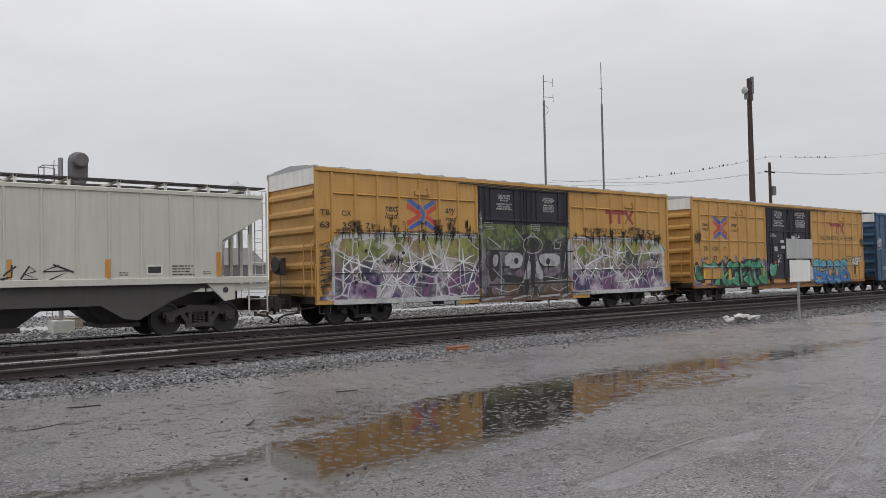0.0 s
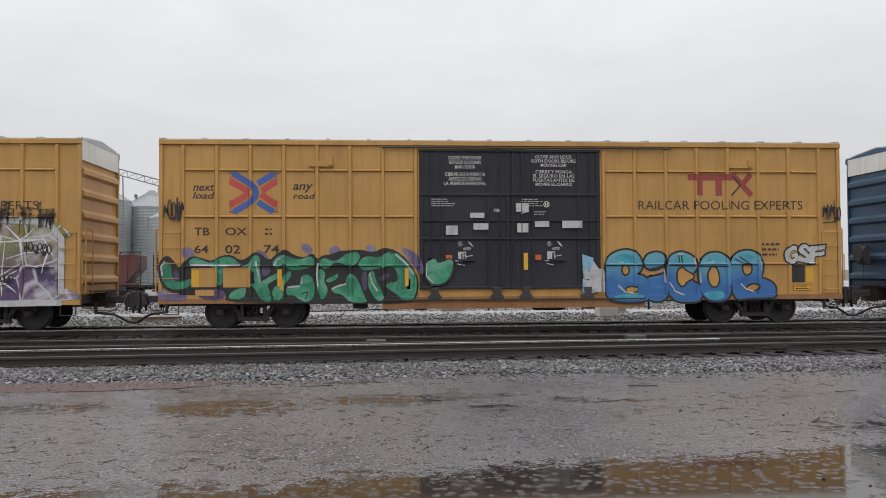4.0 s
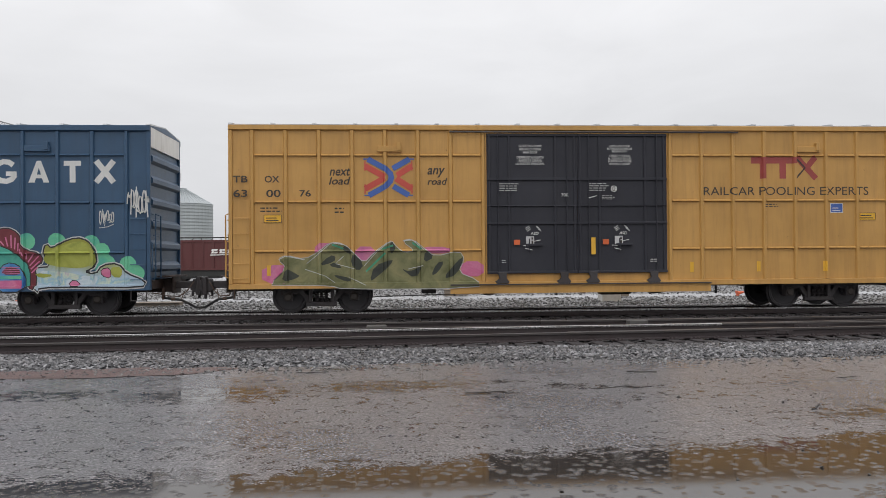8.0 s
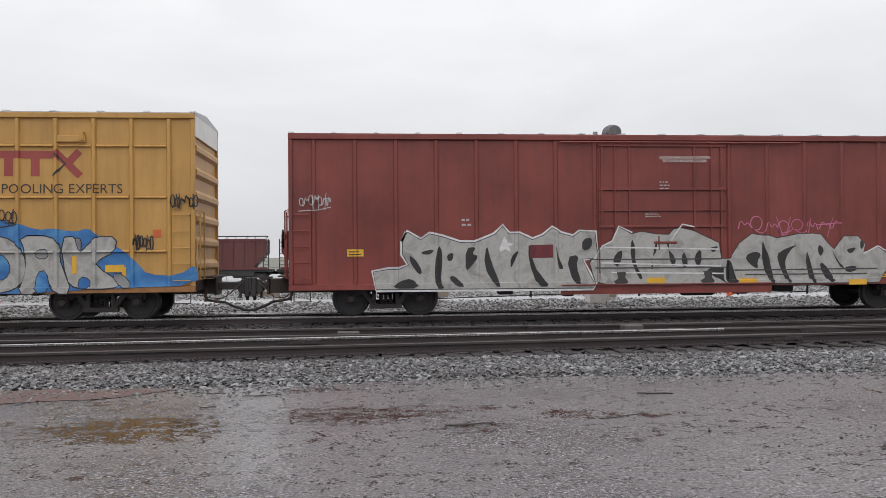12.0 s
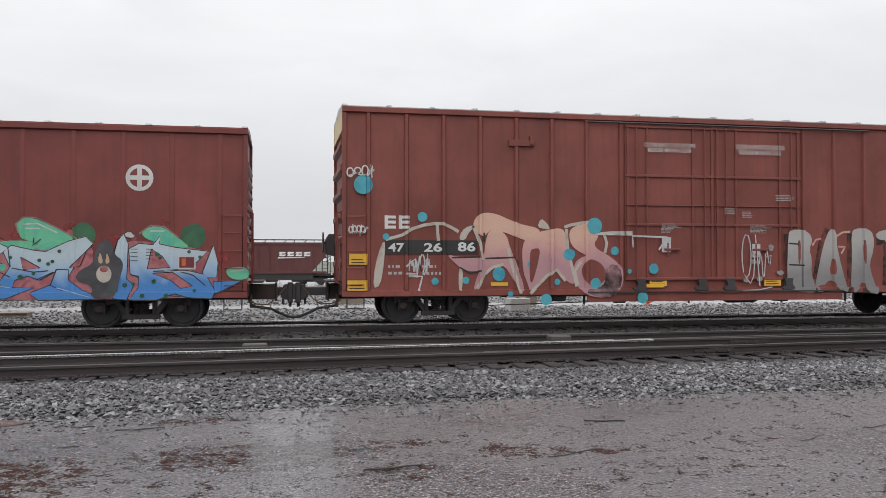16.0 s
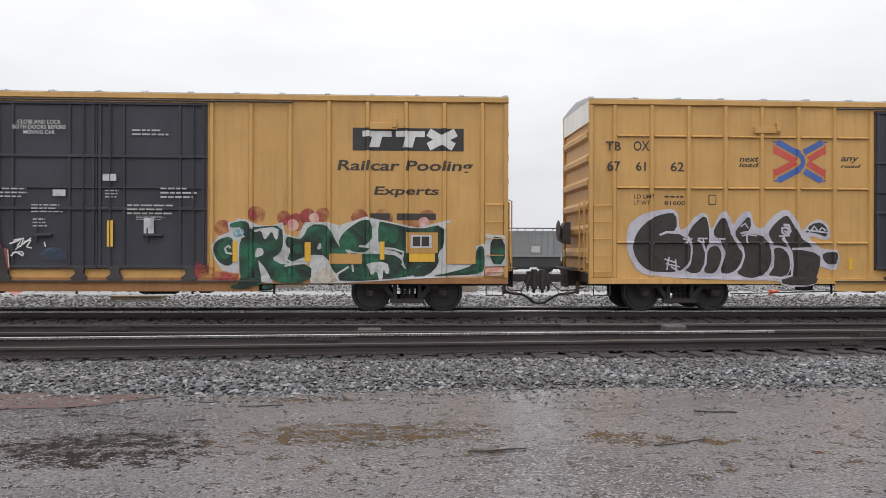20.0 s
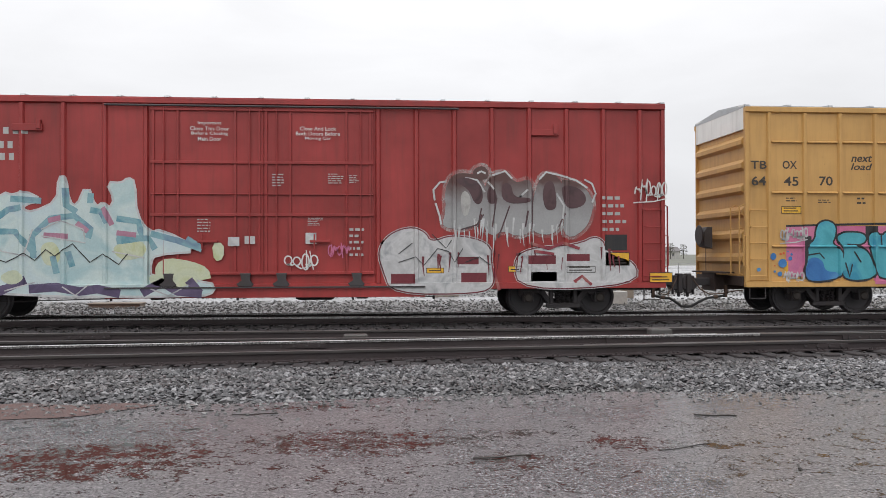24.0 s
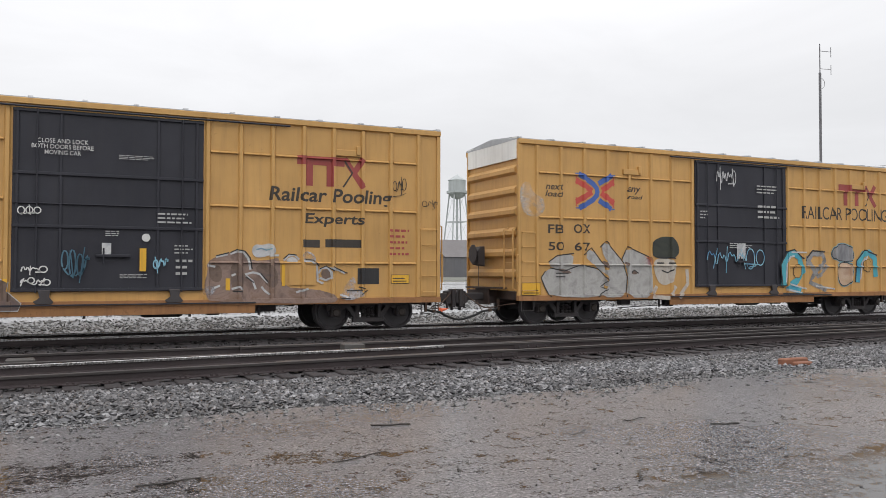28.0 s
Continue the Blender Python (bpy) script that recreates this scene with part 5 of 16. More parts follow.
class Coat:
    """Flat shapes in a car's side plane (metres from its left end, metres over the rail), laid over posts and girts as paint lies."""
    def __init__(self, car, layer=1):
        self.car, self.v, self.f, self.n, self.layer = car, [], [], 0, layer

    def add(self, pts, faces, lift=0.0):
        base = len(self.v)
        self.v += [(float(p[0]), float(p[1]), lift) for p in pts]
        self.f += [tuple(base + i for i in f) for f in faces]
        return self

    def poly(self, pts):
        self.n += 1
        return self.add(pts, [tuple(range(len(pts)))], self.n % 12 * 0.00012)

    def rect(self, u0, z0, u1, z1):
        return self.poly([(u0, z0), (u1, z0), (u1, z1), (u0, z1)])

    def disc(self, u, z, a, b=None, n=20, wob=0.0, seed=0.0):
        b = b or a
        return self.poly([(u + a * (1 + wob * noise.noise((math.cos(t) * 1.5 + seed, math.sin(t) * 1.5, seed))) * math.cos(t),
                           z + b * (1 + wob * noise.noise((math.cos(t) * 1.5, math.sin(t) * 1.5 + seed, 7))) * math.sin(t)) for t in [2 * math.pi * i / n for i in range(n)]])

    def text(self, s, u0, z0, u1, z1, shear=0.0, bold=0.0):
        v, f, _ = glyphs(s, shear, bold)
        return self.add(np.array([u0, z0]) + v * np.array([u1 - u0, z1 - z0]), f)

    def stroke(self, pts, w, taper=False):
        """A line of some width through the points."""
        pts = [Vector(p) for p in pts]
        left, right = [], []
        for i, p in enumerate(pts):
            d = (pts[min(i + 1, len(pts) - 1)] - pts[max(i - 1, 0)]).normalized()
            nrm = Vector((-d.y, d.x)) * w / 2 * (1 - 0.8 * i / (len(pts) - 1) if taper else 1)
            left.append(p + nrm)
            right.append(p - nrm)
        self.n += 1
        base = len(left)
        return self.add([*left, *right], [(i, i + 1, base + i + 1, base + i) for i in range(base - 1)], self.n % 12 * 0.00012)

    def bars(self, u0, z0, u1, z1, rows, rnd, ragged=0.35):
        """Small writing that cannot be read."""
        h = (z1 - z0) / rows
        for k in range(rows):
            a, b = u0, u1 - (u1 - u0) * rnd.random() * ragged
            u = a
            while u < b - 0.01:
                w = min(b - u, (0.25 + 0.5 * rnd.random()) * max(0.16, (u1 - u0) / 3))
                self.rect(u, z0 + k * h + 0.30 * h, u + w, z0 + k * h + 0.70 * h)
                u += w + 0.18 * h + 0.015
        return self

    def lay(self, name, material, label=""):
        c = self.car
        if not self.f:
            return None
        bm = bmesh.new()
        vs = [bm.verts.new((u - c.half, -lift, z)) for u, z, lift in self.v]
        for f in self.f:
            try:
                bm.faces.new([vs[i] for i in f])
            except ValueError:
                pass
        bm.normal_update()
        bmesh.ops.triangulate(bm, faces=[f for f in bm.faces if len(f.verts) > 4])
        us = [v[0] - c.half for v in self.v]
        zs = [v[1] for v in self.v]
        lo, hi = min(us), max(us)
        cuts = []
        for a, b, d in c.steps:
            if b > lo and a < hi:
                cuts += [a, a + 0.03, b - 0.03, b] if d < 0.08 else [a - 0.01, a, b, b + 0.01]
        for e in (c.half - 0.57, 0.57 - c.half):
            cuts += [e - 0.004, e + 0.004]
        for x in cuts:
            if lo < x < hi:
                bmesh.ops.bisect_plane(bm, geom=[*bm.verts, *bm.edges, *bm.faces], plane_co=(x, 0, 0), plane_no=(1, 0, 0))
        rows = [z for z in c.girts if min(zs) < z < max(zs)]
        for z in rows:
            for dz in (-0.03, -0.012, 0.004, 0.035):
                bmesh.ops.bisect_plane(bm, geom=[*bm.verts, *bm.edges, *bm.faces], plane_co=(0, 0, z + dz), plane_no=(0, 0, 1))
        for z in (0.842, 0.848):
            if min(zs) < z < max(zs):
                bmesh.ops.bisect_plane(bm, geom=[*bm.verts, *bm.edges, *bm.faces], plane_co=(0, 0, z), plane_no=(0, 0, 1))
        c.coats += 1
        nudge = c.coats % 12 * 0.0002
        first, last = -c.half + 0.62, c.half - 0.62
        for v in bm.verts:
            x, z, d = v.co.x, v.co.z, 0.0
            door = False
            for a, b, h in c.steps:
                if h < 0.08:
                    if a < x < b:
                        d = max(d, h * min(1, (x - a) / 0.03, (b - x) / 0.03))
                elif a - 0.002 <= x <= b + 0.002:
                    d, door = h, True
            if not door and first < x < last:
                for gz in rows:
                    if -0.03 < z - gz < 0.035:
                        d = max(d, 0.055 * min(1, (z - gz + 0.03) / 0.018, (0.035 - z + gz) / 0.031))
            if x < -c.half + 0.57 or x > c.half - 0.57:
                d = max(d, 0.05)
            if z < 0.845:
                d = max(d, 0.078)
            v.co.y -= FACE + c.skin + d + 0.0025 * self.layer + nudge
        bmesh.ops.recalc_face_normals(bm, faces=bm.faces)
        me = bpy.data.meshes.new(name)
        bm.to_mesh(me)
        bm.free()
        me.materials.append(material)
        ob = new(name, me)
        ob.parent = c.ob
        if label:
            ob["label"] = label
        if name == "notice":
            tagged(ob, kind="stuff")
        return ob


def letters(c, s, u0, z0, u1, z1, mat, shear=0.0, bold=0.016, name="lettering"):
    Coat(c, 2).text(s, u0, z0, u1, z1, shear, bold).lay(name, mat)


def patch(c, u0, z0, u1, z1, mat, name="sticker"):
    Coat(c, 3).rect(u0, z0, u1, z1).lay(name, mat)
    if u1 - u0 > 0.3 and mat in (SY, BL):
        # printed rim and lines of small type
        edge, a = (K, 0.014) if mat is SY else (W, 0.02)
        co = Coat(c, 4).rect(u0, z0, u1, z0 + a).rect(u0, z1 - a, u1, z1).rect(u0, z0, u0 + a, z1).rect(u1 - a, z0, u1, z1)
        for k in range(2 if z1 - z0 > 0.15 else 1):
            co.rect(u0 + 0.06, z0 + 0.05 + 0.07 * k, u1 - 0.08 - 0.05 * k, z0 + 0.075 + 0.07 * k)
        tagged(co.lay(name, edge), kind="stuff")


def glyph_bar(c, u0, z0, u1, z1, mat):
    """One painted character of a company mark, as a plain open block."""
    Coat(c, 2).stroke([(u0 + 0.04, z0), (u0 + 0.04, z1)], 0.08).lay("lettering", mat)
    for z in (z0 + 0.04, (z0 + z1) / 2, z1 - 0.04):
        Coat(c, 2).stroke([(u0 + 0.08, z), (u1, z)], 0.07).lay("lettering", mat)


def notice(c, u0, z0, u1, z1, rows, mat=None, seed=1):
    Coat(c, 2).bars(u0, z0, u1, z1, rows, random.Random(seed)).lay("notice", mat or WN)


def lines(c, u0, z0, u1, z1, words, mat=None):
    """A notice of readable lines, top to bottom."""
    h = (z1 - z0) / (len(words) - 0.4 * words.count(""))
    longest = max(len(w) for w in words)
    co = Coat(c, 2)
    top, m = z1, (u0 + u1) / 2
    for w in words:
        if w:
            half = (u1 - u0) / 2 * len(w) / longest
            co.text(w, m - half, top - 0.76 * h, m + half, top, 0.0, 0.006)
        top -= h if w else 0.6 * h
    co.lay("notice", mat or W)


def cross_logo(c, u0, z0, u1, z1):
    """Two arrows that meet: red within, blue round them."""
    def at(p):
        return u0 + (u1 - u0) * p[0], z0 + (z1 - z0) * p[1]
    w = (z1 - z0) * 0.155
    red, blue = Coat(c, 2), Coat(c, 3)
    red.stroke([at((0.0, 0.80)), at((0.42, 0.515))], w)
    red.stroke([at((0.42, 0.485)), at((0.0, 0.20))], w)
    for a, b in (((0.68, 0.55), (1.0, 0.80)), ((0.66, 0.47), (1.0, 0.20))):
        red.stroke([at(a), at(b)], w)
    blue.stroke([at(p) for p in ((0.06, 0.98), (0.44, 0.72), (0.54, 0.60), (0.56, 0.5), (0.54, 0.40), (0.44, 0.27), (0.08, 0.03))], w * 0.95)
    for a, b in (((0.59, 0.73), (0.95, 0.98)), ((0.60, 0.27), (0.93, 0.03))):
        blue.stroke([at(a), at(b)], w * 0.95)
    for x, y in ((0.0, 0.80), (0.0, 0.20), (1.0, 0.80), (1.0, 0.20)):
        u, z = at((x, y))
        red.stroke([(u, z - 0.8 * w), (u, z + 0.8 * w)], w * 0.22)
    for x, y in ((0.06, 0.98), (0.08, 0.03), (0.95, 0.98), (0.93, 0.03)):
        u, z = at((x, y))
        blue.stroke([(u - 0.75 * w, z), (u + 0.75 * w, z)], w * 0.2)
    red.lay("logo", RD, "red arrow half of a crossing emblem")
    blue.lay("logo", BL, "blue arrow half of a crossing emblem")


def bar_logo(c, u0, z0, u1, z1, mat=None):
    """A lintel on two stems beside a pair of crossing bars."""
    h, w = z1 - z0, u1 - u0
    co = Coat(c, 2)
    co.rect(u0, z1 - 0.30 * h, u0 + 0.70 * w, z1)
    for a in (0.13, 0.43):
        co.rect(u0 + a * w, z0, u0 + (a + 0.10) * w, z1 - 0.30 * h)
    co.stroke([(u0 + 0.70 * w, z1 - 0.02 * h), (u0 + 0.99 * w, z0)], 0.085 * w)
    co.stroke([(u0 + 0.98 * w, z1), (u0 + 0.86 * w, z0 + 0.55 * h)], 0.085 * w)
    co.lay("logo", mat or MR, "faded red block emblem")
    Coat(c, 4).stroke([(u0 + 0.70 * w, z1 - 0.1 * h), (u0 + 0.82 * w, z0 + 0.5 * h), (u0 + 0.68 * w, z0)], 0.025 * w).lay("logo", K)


def reflectors(c, us, z=1.05, h=0.28, w=0.10):
    for u in us:
        Coat(c, 5).rect(u - w / 2, z, u + w / 2, z + h).lay("reflector", SY)


def squiggle(c, u0, z0, u1, z1, mat, n=5, w=0.035, seed=1, layer=8):
    """A quick hand-sprayed scrawl that spells nothing: one jagged, looping line, slashes across it, perhaps underlined."""
    r = random.Random(seed)
    n = max(3, n)
    step, h, w = (u1 - u0) / n, z1 - z0, min(w, 0.036)
    pts = []
    for k in range(n):
        a, top, low = u0 + step * (k + 0.2), z0 + h * r.uniform(0.72, 1.0), z0 + h * r.uniform(0.0, 0.3)
        if r.random() < 0.5:
            pts += [(a, low), (a + 0.25 * step, top), (a + 0.55 * step, low + 0.3 * h), (a + 0.75 * step, top - 0.12 * h)]
        else:
            b, m, g = a + 0.4 * step, (top + low) / 2, (top - low) / 2
            pts += [(b + 0.48 * step * math.sin(q), m + g * math.cos(q)) for q in (3.6, 4.7, 5.8, 6.9, 8.0, 9.1, 10.2)]
    Coat(c, layer).stroke(smooth(pts, 1)[:-1], w * r.uniform(0.8, 1.0)).lay("tag", mat)
    for k in range(max(1, n // 2)):
        a, lean = u0 + (u1 - u0) * r.uniform(0.1, 0.9), r.uniform(-0.3, 0.5) * step
        Coat(c, layer).stroke([(a - lean, z0 + h * r.uniform(-0.1, 0.15)), (a, z0 + 0.5 * h), (a + lean, z0 + h * r.uniform(0.85, 1.05))], w * r.uniform(0.6, 0.9)).lay("tag", mat)
    if seed % 3 == 0:
        Coat(c, layer).stroke([(u0, z0 - 0.05), (u0 + 0.6 * (u1 - u0), z0 - 0.02), (u1, z0 + 0.05)], w * 0.8).lay("tag", mat)


def cloud(c, u0, z0, u1, z1, mat, n=14, seed=1, layer=3, r0=0.12, r1=0.3, edge=True, name="graffiti"):
    """Sprayed blobs, mostly round the rim of a box."""
    r = random.Random(seed)
    co = Coat(c, layer)
    for k in range(n):
        a = (k + 0.5) / n
        u = u0 + (u1 - u0) * a + r.uniform(-0.1, 0.1)
        z = z1 - (z1 - z0) * (r.random() ** 2 * 0.5 if edge else r.random())
        co.disc(u, z, r.uniform(r0, r1), r.uniform(r0, r1), 16, 0.35, r.random() * 50)
    return tagged(co.lay(name, mat), kind="stuff")


def piece(c, word, u0, z0, u1, z1, fills, outline=None, rim=None, rim_w=0.05, bold=0.045, out_w=0.028, wild=0.5, seed=1, lean=0.0, overlap=0.12, shine=None, base=4, arch=0.1, spikes=0,
          cut=None):
    """A graffiti piece: fat leaning letters in a row, each with its fill, its outline and its outer rim."""
    r = random.Random(seed)
    n = len(word)
    step = (u1 - u0) / n
    lay_rim, lay_out = Coat(c, base), Coat(c, base + 1)
    lay_fill = {}
    lay_cut = Coat(c, base + 3)
    extra = Coat(c, base + 3)
    for k, ch in enumerate(word):
        mid = u0 + step * (k + 0.5)
        wid = step * (1 + overlap) * r.uniform(0.92, 1.12)
        top = z1 - (z1 - z0) * (arch * abs(2 * (k + 0.5) / n - 1) + r.uniform(0, 0.10))
        low = z0 + (z1 - z0) * r.uniform(0, 0.06)
        tilt, ph, sk = r.uniform(-0.16, 0.16) * wild, r.random() * 6.28, lean + r.uniform(-0.2, 0.2) * wild

        def place(v, grow=0.0):
            x = (v[:, 0] - 0.5) * (wid + grow)
            y = v[:, 1] * (top - low + grow) - grow / 2
            x = x + sk * y + 0.10 * wild * wid * np.sin(y * 3.2 + ph) * 0.8
            y = y + 0.16 * wild * (top - low) * np.sin(v[:, 0] * 4.0 + ph)
            a, b = math.cos(tilt), math.sin(tilt)
            return np.stack([mid + x * a - (y - (top - low) / 2) * b, low + x * b + (y - (top - low) / 2) * a + (top - low) / 2], 1)

        if ch in "I1":
            wid *= 0.42
        v, f, _ = glyphs(ch, 0.0, bold)
        mat = fills[k % len(fills)]
        lay_fill.setdefault(mat.name, (Coat(c, base + 2), mat))[0].add(place(v), f, 0.0001 * k)
        if outline:
            v2, f2, _ = glyphs(ch, 0.0, bold + out_w)
            lay_out.add(place(v2, 0.09), f2, 0.0001 * k)
        if rim:
            v3, f3, _ = glyphs(ch, 0.0, bold + out_w + rim_w)
            lay_rim.add(place(v3, 0.20), f3, 0.0001 * k)
        if cut:
            for _ in range(2):
                a, z = mid + r.uniform(-0.35, 0.35) * step, r.uniform(low, top)
                lay_cut.stroke([(a, z), (a + r.uniform(-0.25, 0.3), z - r.uniform(0.1, 0.35)), (a + r.uniform(-0.2, 0.35), z - r.uniform(0.2, 0.5))], 0.035)
        for _ in range(spikes):
            a, z = mid + r.uniform(-0.5, 0.5) * step, low + (top - low) * r.choice((0.05, 0.3, 0.8, 0.98))
            d, ln, wd = r.uniform(0, 6.28), r.uniform(0.25, 0.6), r.uniform(0.06, 0.13)
            tip = (a + ln * math.cos(d), min(z1 + 0.15, max(z0, z + ln * math.sin(d) * 0.6)))
            if outline:
                lay_out.stroke([(a, z), tip], wd + 0.09, True)
            lay_fill[mat.name][0].stroke([(a, z), tip], wd, True)
        if shine:
            a = mid - wid * 0.25
            extra.stroke([(a, top - 0.10), (a + 0.05, top - 0.04), (a + wid * 0.3, top - 0.05)], 0.025)
            extra.disc(mid + wid * 0.2, low + (top - low) * r.uniform(0.3, 0.7), 0.035)
    if rim:
        lay_rim.lay("graffiti", rim)
    if outline:
        lay_out.lay("graffiti", outline)
    for co, m in lay_fill.values():
        co.lay("graffiti", m)
    if cut:
        lay_cut.lay("graffiti", cut)
    if shine:
        extra.lay("graffiti", shine)


def smooth(pts, times=2):
    """Corners cut off, over and over."""
    for _ in range(times):
        out = []
        for a, b in zip(pts, pts[1:] + pts[:1]):
            out += [(0.75 * a[0] + 0.25 * b[0], 0.75 * a[1] + 0.25 * b[1]), (0.25 * a[0] + 0.75 * b[0], 0.25 * a[1] + 0.75 * b[1])]
        pts = out
    return pts


def blob(c, pts, fill, out=None, base=4, w=0.05, soft=1, rim=None, rim_w=0.07):
    """One sprayed letter or shape, with a line drawn along its edge and perhaps a wider one behind it."""
    pts = smooth([tuple(p) for p in pts], soft)
    ring = pts + pts[:2]
    for mat, width, k in ((rim, w + 2 * rim_w, 0), (out, w * 2, 1)):
        if mat:
            Coat(c, base + k).stroke(ring, width).lay("graffiti", mat)
    Coat(c, base + 2).poly(pts).lay("graffiti", fill)


def scrawl(c, paths, w, mat, layer=9, taper=False):
    """Free sprayed lines, one part each."""
    for p in paths:
        q = [tuple(p[0])]
        for a, b in zip(p, p[1:]):
            q += [(0.5 * (a[0] + b[0]), 0.5 * (a[1] + b[1])), tuple(b)]
        Coat(c, layer).stroke(q, w, taper).lay("graffiti", mat)


def spots(c, mat, layer, *rows):
    """Sprayed dots: (along, height, radius)."""
    for u, z, r in rows:
        Coat(c, layer).disc(u, z, r, r, 16, 0.12, u).lay("graffiti", mat)


def drips(c, u0, u1, z, mat, n, seed, long=0.35, up=0.2, w=0.03, layer=7):
    r = random.Random(seed)
    co = Coat(c, layer)
    for _ in range(n):
        u, zz = r.uniform(u0, u1), z + r.uniform(-0.05, up)
        co.stroke([(u, zz), (u + r.uniform(-0.03, 0.03), zz - long * r.random() * 0.5), (u + r.uniform(-0.05, 0.05), zz - long * r.uniform(0.5, 1))], w * r.uniform(0.6, 1.4), True)
    return tagged(co.lay("graffiti", mat), kind="stuff")


def burst(c, u0, z0, u1, z1, mat, hubs, seed):
    """Straight sprayed lines that fan out from a few points, in the manner of cracked glass."""
    r = random.Random(seed)
    co, haze = Coat(c, 6), Coat(c, 5)
    for k in range(hubs):
        u, z, turn, rays = u0 + (u1 - u0) * (k + r.uniform(0.2, 0.8)) / hubs, z0 + (z1 - z0) * r.uniform(0.12, 0.8), r.uniform(0, 6.28), r.randint(5, 7)
        for i in range(rays):
            d, ln = turn + 6.28 * (i + r.uniform(-0.3, 0.3)) / rays, r.uniform(0.4, 1.15)
            p = [(u + ln * q / 4 * math.cos(d), z + ln * q / 4 * math.sin(d) + 0.03 * math.sin(q + u)) for q in range(5)]
            p = [q for q in p if u0 < q[0] < u1 and z0 < q[1] < z1]
            if len(p) > 2:
                w = r.uniform(0.035, 0.09)
                co.stroke(p, w, True)
                haze.stroke(p, 2.6 * w, True)
    tagged(haze.lay("graffiti", MISTW), kind="stuff")
    return tagged(co.lay("graffiti", mat), kind="stuff")


def shards(c, u0, z0, u1, z1, mats, n, seed, layer=5, size=(0.2, 0.5)):
    """Angular patches of colour."""
    r = random.Random(seed)
    coats = [Coat(c, layer) for _ in mats]
    for _ in range(n):
        u, z, s = r.uniform(u0, u1), r.uniform(z0, z1), r.uniform(*size)
        k = r.choice((3, 4, 4, 5))
        a0 = r.random() * 6.28
        pts = [(u + s * r.uniform(0.5, 1) * math.cos(a0 + 6.28 * i / k), z + 0.8 * s * r.uniform(0.5, 1) * math.sin(a0 + 6.28 * i / k)) for i in range(k)]
        r.choice(coats).poly([(min(u1, max(u0, a)), min(z1, max(z0, b))) for a, b in pts])
    for co, m in zip(coats, mats):
        ob = co.lay("graffiti", m)
        if ob:
            tagged(ob, kind="stuff")


DOOR_A = ["CLOSE THIS DOOR", "BEFORE CLOSING", "MAIN DOOR", "", "CIERRE ESTA PUERTA", "ANTES DE CERRAR", "LA PUERTA PRINCIPAL"]
DOOR_B = ["CLOSE AND LOCK", "BOTH DOORS BEFORE", "MOVING CAR", "", "CIERRE Y PONGA", "EL SEGURO EN LAS", "PUERTAS ANTES DE", "MOVER EL CARRO"]


def door_marks(c, u0, u1, seed):
    """The lower half of a pair of plug doors: stickers, arrows, small notices, a yellow reflector."""
    w = u1 - u0
    for k, a in enumerate((0.0, 0.495)):
        b = u0 + w * a
        notice(c, b + 0.06 * w, 3.28, b + 0.19 * w, 3.52, 4, seed=seed + k)
        patch(c, b + 0.205 * w, 1.84, b + 0.25 * w, 2.06, WB)
        Coat(c, 4).rect(b + 0.235 * w, 1.86, b + 0.245 * w, 1.94).rect(b + 0.235 * w, 1.97, b + 0.245 * w, 2.03).lay("sticker", K)
        letters(c, "ASD", b + 0.23 * w, 2.10, b + 0.275 * w, 2.18, W, 0.2)
        for d, e in ((0.217, -0.035), (0.275, 0.035)):
            co = Coat(c, 3)
            for q in (-0.04, 0.0, 0.04):
                co.stroke([(b + d * w - 0.05 - q * 0.6, 2.27 + e + q), (b + d * w + 0.05 - q * 0.6, 2.27 - e + q)], 0.015)
            co.lay("arrow", W)
        patch(c, b + 0.138 * w, 1.83, b + 0.172 * w, 1.97, SO)
        scrawl(c, [[(b + 0.19 * w, 1.81), (b + 0.22 * w, 1.80)], [(b + 0.20 * w, 1.73), (b + 0.24 * w, 1.69)], [(b + 0.245 * w, 1.92), (b + 0.285 * w, 1.96)]], 0.018, W)
    notice(c, u0 + 0.07 * w, 1.33, u0 + 0.10 * w, 1.44, 2, seed=seed + 5)
    notice(c, u0 + 0.90 * w, 1.33, u0 + 0.95 * w, 1.44, 2, seed=seed + 6)
    notice(c, u0 + 0.63 * w, 3.05, u0 + 0.705 * w, 3.18, 3, seed=seed + 7)
    scrawl(c, [[(u0 + 0.555 * w, 3.10), (u0 + 0.60 * w, 3.16)]], 0.02, W)
    patch(c, u0 + 0.568 * w, 1.56, u0 + 0.592 * w, 2.02, SY, "reflector")
    Coat(c, 3).disc(u0 + 0.698 * w, 3.35, 0.085).lay("sticker", W)
    Coat(c, 4).disc(u0 + 0.698 * w, 3.35, 0.065).lay("sticker", K)
    Coat(c, 5).rect(u0 + 0.69 * w, 3.31, u0 + 0.696 * w, 3.39).rect(u0 + 0.701 * w, 3.31, u0 + 0.707 * w, 3.39).lay("sticker", W)
    letters(c, "70K", u0 + 0.403 * w, 3.14, u0 + 0.445 * w, 3.23, W)


